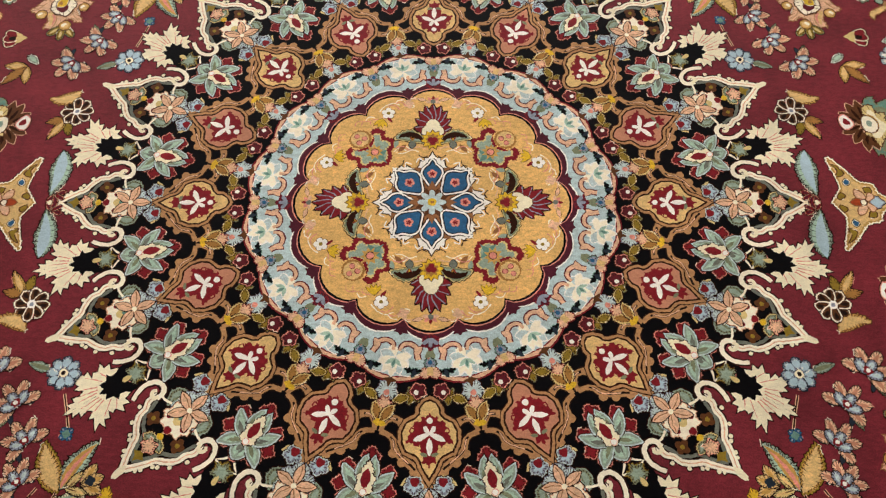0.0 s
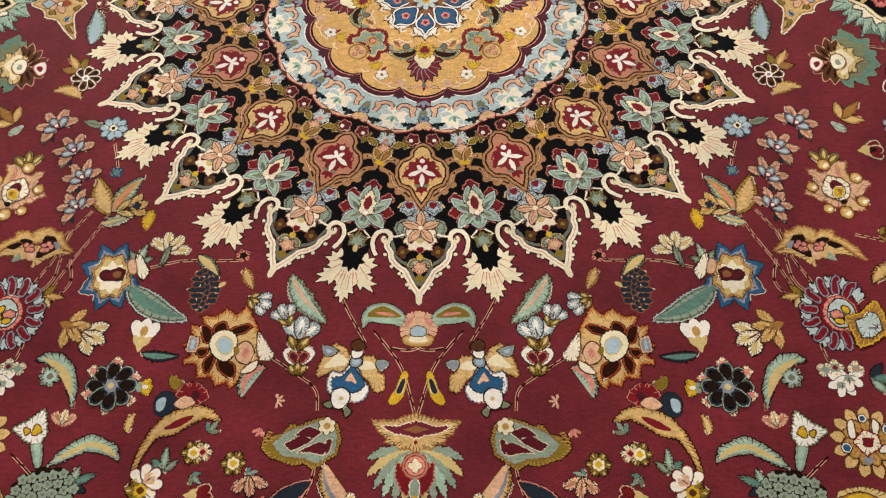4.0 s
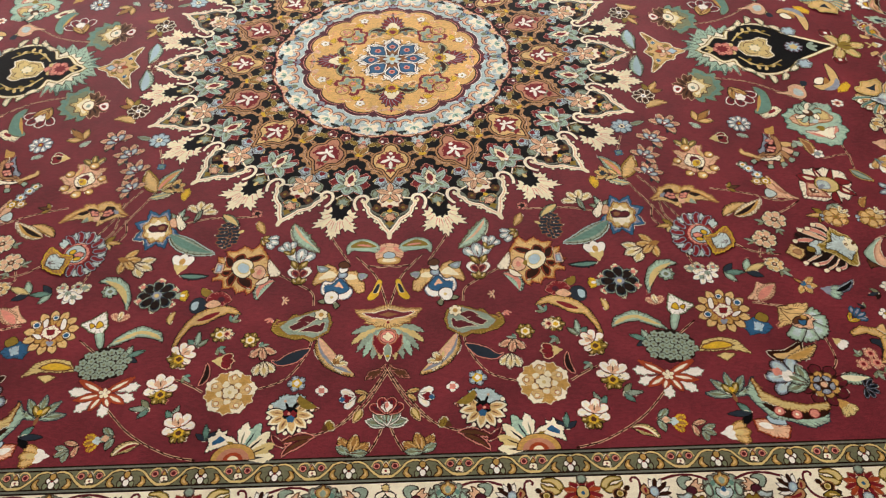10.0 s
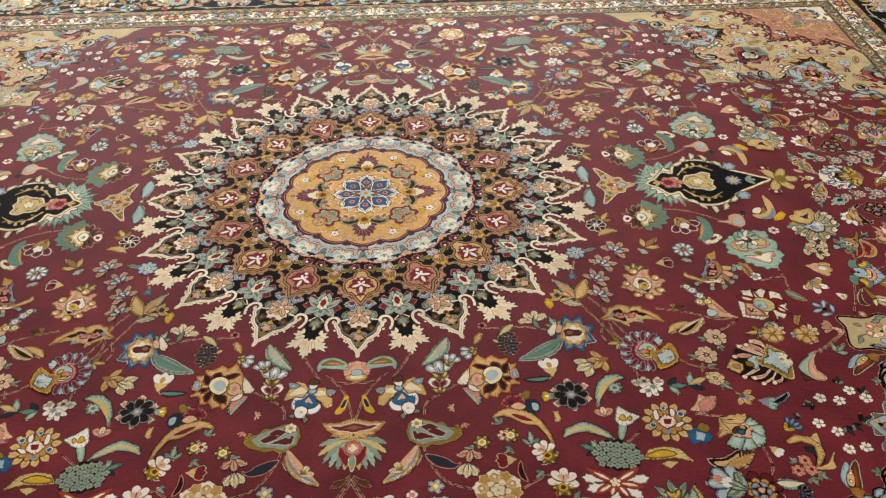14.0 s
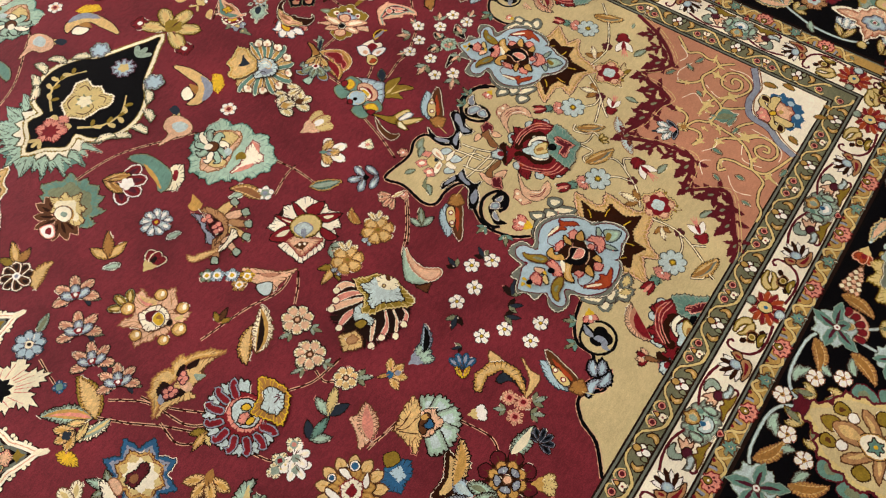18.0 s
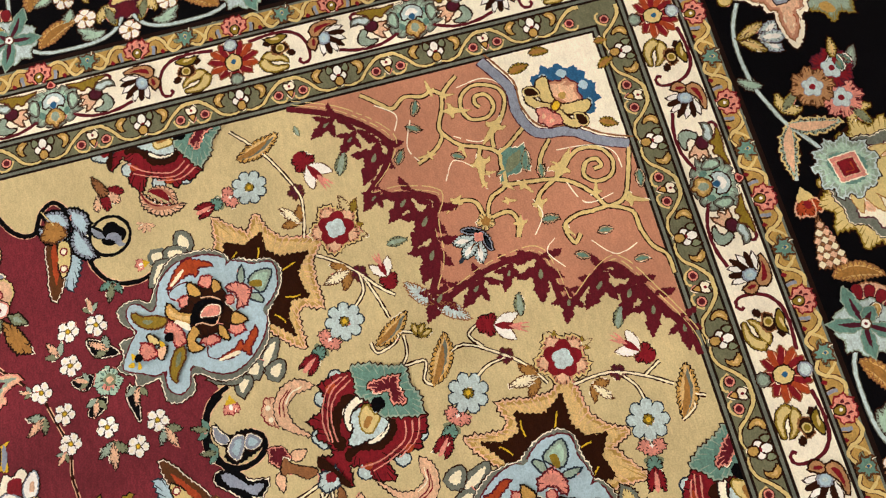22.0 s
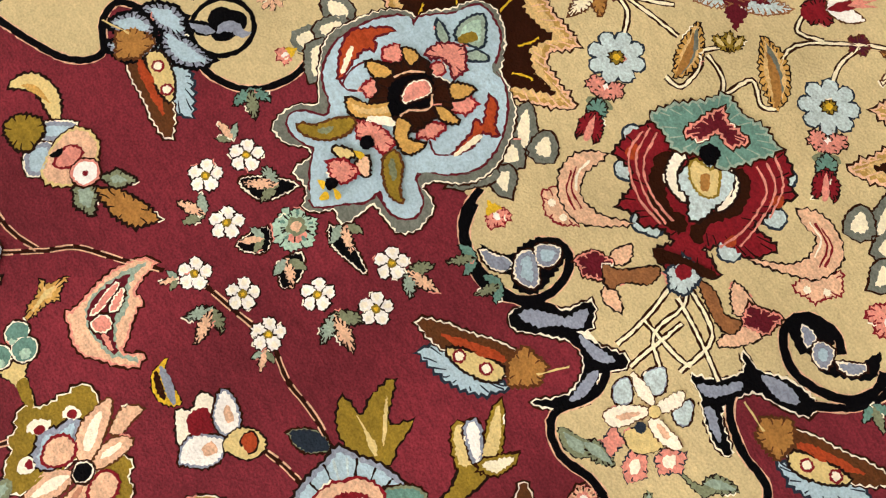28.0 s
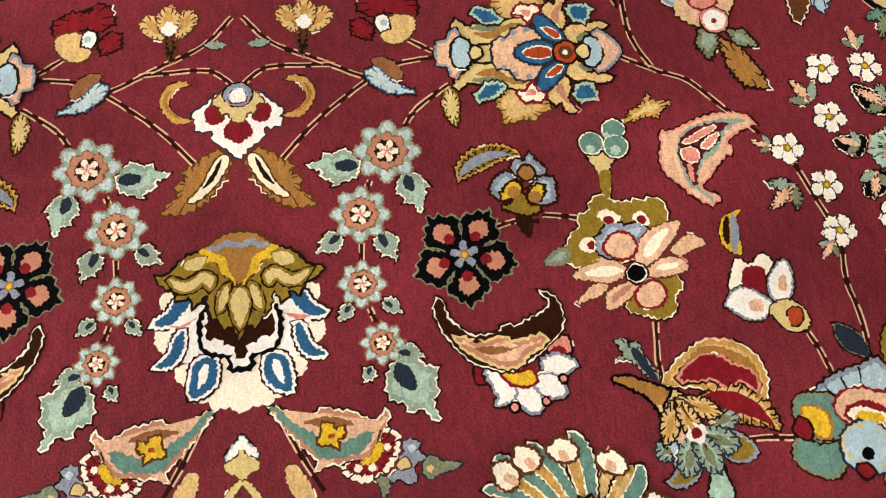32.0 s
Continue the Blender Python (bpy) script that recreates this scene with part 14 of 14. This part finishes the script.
# main black border: palmette, teal flowers, diamond, trio and quatrefoil, mirrored in turn
def big_palmette():
    """A tan palmette with a wine edge; its tip points to the field."""
    f = figure(U)
    f.draw("teal", "wine", 1, (.13, -.10, .16, -.15, .205, -.145, .22, -.11, .20, -.06, .17, -.05)).draw("teal", "wine", 1, (.19, -.04, .235, -.06, .25, -.02, .235, .03, .20, .05, .185, .02))
    f.draw("moss", "", 1, (.15, -.11, .175, -.13, .20, -.11, .18, -.08), rag=0.5).draw("moss", "", 1, (.20, -.02, .23, -.03, .235, .0, .21, .025), rag=0.5)
    f.draw("straw", "wine", 2, (0, -.288, .02, -.262, .045, -.265, .04, -.235, .07, -.215, .066, -.185, .10, -.195, .125, -.17, .15, -.165, .145, -.12, .17, -.10, .16, -.06, .185, -.03, .19, .02, .165, .05, .18, .10, .15, .14, .11, .13, .09, .17, .05, .165, .035, .20, 0, .225), wide=0.0034)
    f.draw("tan", "", 2, (0, -.26, .03, -.235, .055, -.20, .11, -.17, .135, -.13, .15, -.07, .17, -.01, .16, .06, .155, .10, .11, .115, .07, .14, 0, .19))
    f.draw("olive", "coffee", 1, (.05, -.17, .075, -.185, .10, -.17, .09, -.13, .065, -.125), rag=1).draw("brown", "", 1, (.06, -.16, .08, -.165, .08, -.14), rag=0.4)
    f.draw("olive", "coffee", 1, (.10, -.02, .14, -.035, .155, .0, .13, .03, .105, .015), rag=1).draw("olive", "coffee", 2, (0, .10, .02, .11, .05, .10, .04, .15, 0, .175), rag=1)
    f.draw("white", "brown", 1, (.045, -.115, .07, -.125, .085, -.105, .07, -.085, .05, -.09)).draw("white", "brown", 1, (.055, .07, .085, .06, .10, .085, .08, .105, .06, .10)).draw("olive", "brown", 2, (0, -.21, .022, -.19, .03, -.155, 0, -.135), rag=1)
    f.draw("camel", "brown", 1, (.0, .0, .05, -.03, .085, -.075, .12, -.085, .115, -.05, .085, -.015, .04, .02)).draw("wheat", "", 1, (.03, -.01, .065, -.04, .10, -.072, .08, -.03), rag=0.4)
    f.draw("camel", "brown", 1, (.0, .01, .04, .02, .09, .03, .13, .065, .095, .065, .05, .06, .015, .045)).draw("wheat", "", 1, (.03, .03, .07, .038, .10, .056, .06, .052), rag=0.4)
    f.draw("camel", "brown", 2, (0, -.02, .03, -.05, .04, -.10, .025, -.14, 0, -.165)).draw("wheat", "", 2, (0, -.05, .02, -.08, .022, -.115, 0, -.145), rag=0.4)
    f.draw("ivory", "gold", 2, (0, -.055, .022, -.045, .045, -.01, .04, .03, .018, .052, 0, .06)).draw("teal", "coffee", 2, (0, -.024, .012, -.012, .032, -.014, .02, .006, .026, .028, .01, .022, 0, .038), rag=0.4).dot("yellow", "", 0, 0, .006, .009)
    f.draw("wine", "plum", 2, (0, -.325, .02, -.312, .04, -.318, .028, -.295, .034, -.275, 0, -.268), rag=1)
    return f


def teal_flower():
    """A flower in profile: a red scalloped fan, pale petals and teal leaves with plum veins."""
    f = figure(U)
    f.draw("peach", "umber", 0, (.07, .06, .085, .10, .06, .135, .03, .15, -.01, .155, -.05, .145, -.08, .12, -.09, .08, -.05, .04, .03, .03))
    for a in (48, 26, 4, -18, -40):
        f.edged(move(turn(move(petal(0.06 * U, 0.036 * U, 0.65, 0.6), 0, 0.075 * U), a), 0, 0.01 * U), "red", "plum", f.level, 0.0009, 0, 0.4)
    f.level += 0.9
    f.draw("ice", "sage", 2, (0, -.12, .025, -.09, .06, -.095, .07, -.06, .10, -.04, .085, .0, .09, .035, .05, .06, .03, .09, 0, .085))
    f.draw("olive", "gold", 1, (.045, -.065, .065, -.06, .06, -.035, .045, -.04), rag=0.4).draw("olive", "gold", 1, (.05, .015, .07, .02, .06, .04, .042, .036), rag=0.4)
    f.draw("ochre", "ivory", 2, (0, .03, .018, .05, .014, .078, 0, .09)).draw("brown", "", 2, (0, .045, .008, .056, 0, .072), rag=0.3)
    for a, ln in ((75, 0.15), (-78, 0.15), (140, 0.135), (-145, 0.125), (20, 0.07)):
        f.edged(turn(blade(ln * U, 0.056 * U, 22 if a > 0 else -22, 3, 0.3, 0.55, 0), a), "teal", "sage", f.level, 0.0012, 0, 0.6)
        f.add(turn(blade(ln * 0.72 * U, 0.018 * U, 22 if a > 0 else -22), a), "plum", f.level + 0.5)
        f.level += 0.2
    f.level += 0.4
    f.dot("white", "brown", 0, 0, 0, .016).dot("red", "", 0, 0, 0, .006)
    return f


def quatrefoil():
    """A peach four-armed shield on a fan of green saw-edged leaves."""
    f = figure(U)
    f.draw("moss", "olive", 2, (0, .30, .02, .25, .05, .29, .065, .24, .10, .26, .10, .21, .15, .20, .13, .16, .165, .13, .12, .11, .10, .06, 0, .04), rag=2.6).draw("teal", "", 1, (.03, .14, .07, .21, .09, .235, .09, .17, .06, .12)).draw("ochre", "", 1, (.09, .13, .13, .15, .13, .12, .10, .10), rag=0.6)
    f.draw("ivory", "coffee", 2, (0, -.165, .02, -.12, .045, -.10, .05, -.075, .08, -.07, .085, -.045, .13, -.05, .225, -.025, .20, .01, .15, .035, .115, .035, .105, .065, .07, .07, .06, .105, .025, .125, 0, .165))
    f.draw("salmon", "umber", 2, (0, -.14, .016, -.105, .036, -.088, .042, -.06, .072, -.055, .08, -.03, .13, -.034, .195, -.018, .14, .02, .10, .02, .09, .05, .06, .055, .05, .09, .02, .105, 0, .135))
    for s in (1, -1):
        f.add(ribbon(spline(uni([(s * .10, -.012), (s * .125, -.022), (s * .14, .0), (s * .165, -.012)]), 4), 0.0030, 0.0018), "cream", f.level)
        f.add(ribbon(spline(uni([(s * .105, .006), (s * .12, .014), (s * .14, .008)]), 4), 0.0022, 0.0014), "rust", f.level)
        f.add(ribbon(spline(uni([(s * .012, -.10), (s * .02, -.085), (s * .012, -.07)]), 4), 0.0026, 0.0016), "rust", f.level)
        f.add(ribbon(spline(uni([(s * .01, .075), (s * .022, .085), (s * .014, .10)]), 4), 0.0026, 0.0016), "cream", f.level)
    f.draw("steel", "coffee", 2, (0, -.055, .022, -.052, .03, -.032, .055, -.03, .06, -.005, .05, .02, .03, .028, .024, .05, 0, .052)).draw("ice", "", 2, (0, -.035, .02, -.02, .038, -.012, .03, .012, 0, .03), rag=0.8).draw("teal", "", 1, (.004, -.012, .026, -.008, .02, .01, .004, .006), rag=0.3).dot("red", "white", 0, 0, 0, .008)
    f.draw("straw", "olive", 2, (0, .12, .03, .125, .045, .15, .032, .18, .012, .185, 0, .205), rag=1.0).draw("peach", "", 2, (0, .135, .016, .145, .012, .165, 0, .175), rag=0.4).dot("straw", "olive", 0, 0, -.185, .02)
    return f


def diamond_palmette():
    """A pale spiky palmette that fans out from a red diamond with a blue halo; the diamond is at its foot."""
    f = figure(U)
    f.draw("straw", "olive", 2, (0, -.02, .04, -.06, .09, -.07, .10, -.03, .16, -.05, .15, .01, .21, .03, .17, .08, .225, .13, .175, .16, .20, .22, .145, .22, .14, .28, .09, .27, .07, .33, .03, .30, 0, .36), rag=2.6)
    f.draw("grey", "ivory", 2, (0, .0, .06, -.035, .11, -.01, .13, .03, .165, .06, .15, .11, .17, .16, .13, .185, .13, .23, .085, .235, .06, .28, 0, .285))
    f.draw("ivory", "plum", 2, (0, .02, .05, .0, .09, .02, .10, .055, .135, .08, .12, .12, .14, .155, .10, .17, .095, .205, .06, .21, .04, .25, 0, .255)).draw("peach", "", 1, (.09, .07, .11, .09, .10, .115, .075, .10), rag=0.5).draw("peach", "", 1, (.07, .165, .09, .18, .065, .195, .05, .18), rag=0.5)
    for a, ln in ((62, 0.15), (-62, 0.15), (38, 0.17), (-38, 0.17), (18, 0.18), (-18, 0.18), (0, 0.19)):
        f.edged(turn(blade(ln * U, 0.036 * U, 12 if a > 0 else -12, 0, 0, 0.6), a), "straw", "amber", f.level, 0.0010, 0, 0.6)
        f.level += 0.12
    f.level += 0.5
    f.draw("sage", "ice", 2, (0, -.115, .02, -.09, .055, -.10, .05, -.07, .095, -.05, .075, -.02, .105, .01, .07, .025, .075, .06, .04, .06, .02, .085, 0, .08), rag=2.6).draw("teal", "", 2, (0, -.075, .05, -.02, .045, .03, 0, .055), rag=1.2)
    f.level += 0.1
    f.edged(uni([(0, -0.066), (0.056, -0.006), (0, 0.054), (-0.056, -0.006)]), "pink", "ivory", f.level, 0.0012, 0, 0.5)
    f.edged(uni([(0, -0.044), (0.036, -0.006), (0, 0.034), (-0.036, -0.006)]), "red", "peach", f.level + 0.9, 0.0008, 0, 0.5)
    f.add(ribbon(uni([(-0.02, -0.006), (0, 0.014), (0.02, -0.006)]), 0.0014), "rust", f.level + 1.5)
    return f


def flower_trio():
    f = figure(U)
    f.draw("sage", "grey", 0, (-.02, .05, -.04, .10, -.10, .12, -.07, .08, -.05, .04))
    for x, y, dye, rim in ((0.058, 0.022, "pink", "wine"), (-0.046, 0.03, "red", "plum"), (0.0, -0.052, "camel", "brown")):
        f.edged(move(lobes(8, 0.068 * U, 0.22), x * U, y * U), dye, rim, f.level, 0.0012)
        for i in range(8):
            f.add(move(turn(move(disc(0.006 * U, 6), 0, 0.05 * U), 45 * i + 22), x * U, y * U), "wine" if dye != "camel" else "brown", f.level + 0.5, False)
        f.edged(move(lobes(5, 0.034 * U, 0.3), x * U, y * U), "ice", "steel", f.level + 0.6, 0.0008, 0, 0.3)
        f.add(move(disc(0.010 * U), x * U, y * U), "red", f.level + 1.4)
        f.level += 0.3
    return f


def shrunk(w, k):
    w.faces = [(size(pts, k), dye, layer) for pts, dye, layer in w.faces]
    return w


M = 0.385
pal, teal_me, quat = big_palmette().mesh("border_palmette"), shrunk(teal_flower(), 0.84).mesh("teal_flower"), quatrefoil().mesh("quatrefoil")
dia, tri = diamond_palmette().mesh("diamond_palmette"), flower_trio().mesh("flower_trio")
star5 = daisy(0.037 * U, 5, "white", "umber", "gold", "brown", 0.5).mesh("star_blossom")
cone = Weave().edged(uni(both([(0, -0.01), (0.045, 0.0), (0.04, 0.03), (0.018, 0.11), (0, 0.165)])), "umber", "coffee", 0.7, 0.0008)
for j, n in enumerate((4, 4, 3, 3, 2, 1)):
    for i in range(n):
        cone.edged(move(lobes(4, 0.011 * U, 0.25), (i - (n - 1) / 2) * 0.022 * U, (0.008 + 0.024 * j) * U), "peach" if (i + j) % 2 else "cream", "brown", 1.2, 0.0006, 0, 0)
cone = cone.mesh("berry_cone")
bell = fan(0.16 * U, [(3, 80, 0.5, 0.3, 0.45, "ice", "steel", 1.0), (2, 60, 0.6, 0.2, 0.0, "straw", "olive", 1.1)], [("petal", 4, 0.12, 0.5, "white")]).mesh("bell_flower")
tulip = fan(0.13 * U, [(4, 110, 0.5, 0.26, 0.4, "teal", "white", 0.9), (1, 0, 0.5, 0.2, 0.0, "straw", "olive", 1.0)], [("petal", 4, 0.1, 0.5, "red")]).mesh("teal_tulip")
thorn = leaf(0.17 * U, 0.36, -25, "sage", "straw", "peach", "", 5, 0).mesh("sage_leaf")
orange = leaf(0.15 * U, 0.34, 50, "gold", "umber", "amber").mesh("gold_leaf")
straw = sprig(0.085 * U, ("straw", "moss", "straw"), "olive").mesh("straw_sprig")
grey_me = leaf(0.075 * U, 0.5, 40, "sage", "grey", "mint", "", 4, 0).mesh("grey_leaf")
rosebud = bud(0.10 * U, "straw", "rust", "peach", "red").mesh("rose_bud")
small_teal = shrunk(teal_flower(), 0.62).mesh("teal_flower")
vine = Weave()
for pts in ([(0.0, 0.12), (-0.05, 0.05), (-0.11, 0.025), (-0.20, 0.02), (-0.29, 0.028), (-0.35, 0.06), (-0.40, 0.10)], [(-0.40, 0.10), (-0.39, 0.22), (-0.385, 0.33), (-0.36, 0.48)],
            [(-0.87, 0.23), (-0.98, 0.16), (-1.05, 0.11), (-1.12, 0.08), (-1.22, 0.05), (-1.34, 0.045), (-1.42, 0.06), (-1.50, 0.10)], [(-1.05, 0.11), (-0.95, 0.09), (-0.87, 0.07)], [(-0.60, 0.34), (-0.50, 0.26), (-0.44, 0.18)]):
    line = spline(uni(pts), 5)
    vine.add(ribbon(line, 0.0052), "grey", 0.6)
    vine.add(ribbon(line, 0.0034), "ice", 1.0)
vine = vine.mesh("pale_vine")


def tile(c, sides):
    """One full repeat of the main border about a palmette at c along the side."""
    ways = abs(c) > 1e-6

    def one(name, me, d, v, deg=0.0, label=""):
        for s in ((1, -1) if d > 1e-6 else (1,)):
            along(name, me, main, c + s * d, M + v, s * deg, label, ways, s < 0, sides)
    one("border_palmette", pal, 0.0, 0.41, 0, "tan palmette with a wine edge and green leaves")
    one("teal_flower", teal_me, 0.40, 0.105, 38, "teal-leaved flower with a red fan")
    one("teal_flower", small_teal, 0.385, 0.345, -20, "small teal flower with a red fan")
    one("teal_flower", small_teal, 0.355, 0.49, 160, "small teal flower with a red fan")
    one("diamond_palmette", dia, 0.868, 0.24, -40, "ivory spiky palmette with a red diamond")
    one("flower_trio", tri, 1.154, 0.28, 0, "three blossoms in red, pink and tan")
    one("pale_vine", vine, 0.0001, 0.0, 0)
    one("star_blossom", star5, 0.0, 0.037)
    one("star_blossom", star5, 0.14, 0.118)
    one("star_blossom", star5, 0.20, 0.21)
    for d, v, deg in ((0.085, 0.055, 95), (0.105, 0.05, 60), (0.185, 0.165, 150), (0.24, 0.245, 120), (1.20, 0.075, 150), (0.92, 0.56, 40)):
        one("grey_leaf", grey_me, d, v, deg)
    for d, v, deg in ((0.07, 0.145, -160), (0.13, 0.24, -130), (0.5, 0.255, 20), (1.06, 0.32, -60), (0.30, 0.62, 80), (1.10, 0.11, 40), (0.76, 0.62, -30)):
        one("straw_sprig", straw, d, v, deg)
    one("berry_cone", cone, 0.59, 0.082, 88, "cone of pale berries")
    for d, v, deg in ((0.555, 0.07, -10), (0.30, 0.05, -60), (0.32, 0.20, -30), (1.05, 0.52, 80)):
        one("gold_leaf", orange, d, v, deg)
    one("sage_leaf", thorn, 1.05, 0.108, -10)
    one("sage_leaf", thorn, 1.045, 0.112, -105)
    one("sage_leaf", thorn, 0.55, 0.47, 40)
    one("rose_bud", rosebud, 0.85, 0.072, -88)
    one("bell_flower", bell, 1.375, 0.06, -10)
    one("teal_tulip", tulip, 1.30, 0.34, -100)
    one("teal_tulip", tulip, 0.62, 0.55, 140)
    one("bell_flower", bell, 1.30, 0.56, 40)
    one("star_blossom", star5, 1.0, 0.64)


tile(0.0, "SN")
tile(2.95, "SN")
tile(1.475, "EW")
for d, sides in ((1.475, "SN"), (4.47, "SN"), (0.0, "EW"), (2.95, "EW")):
    along("quatrefoil", quat, main, d, M + 0.25, 0, "peach quatrefoil on green leaves", True, False, sides)
# the far side of the last quatrefoil, before the corner
for end, sides in ((4.475, "SN"), (2.95, "EW")):
    for name, me, d, v, deg in (("bell_flower", bell, 0.10, 0.06, 10), ("teal_tulip", tulip, 0.175, 0.34, 100), ("bell_flower", bell, 0.175, 0.56, -40)):
        along(name, me, main, end + d, M + v, deg, "", True, True, sides)
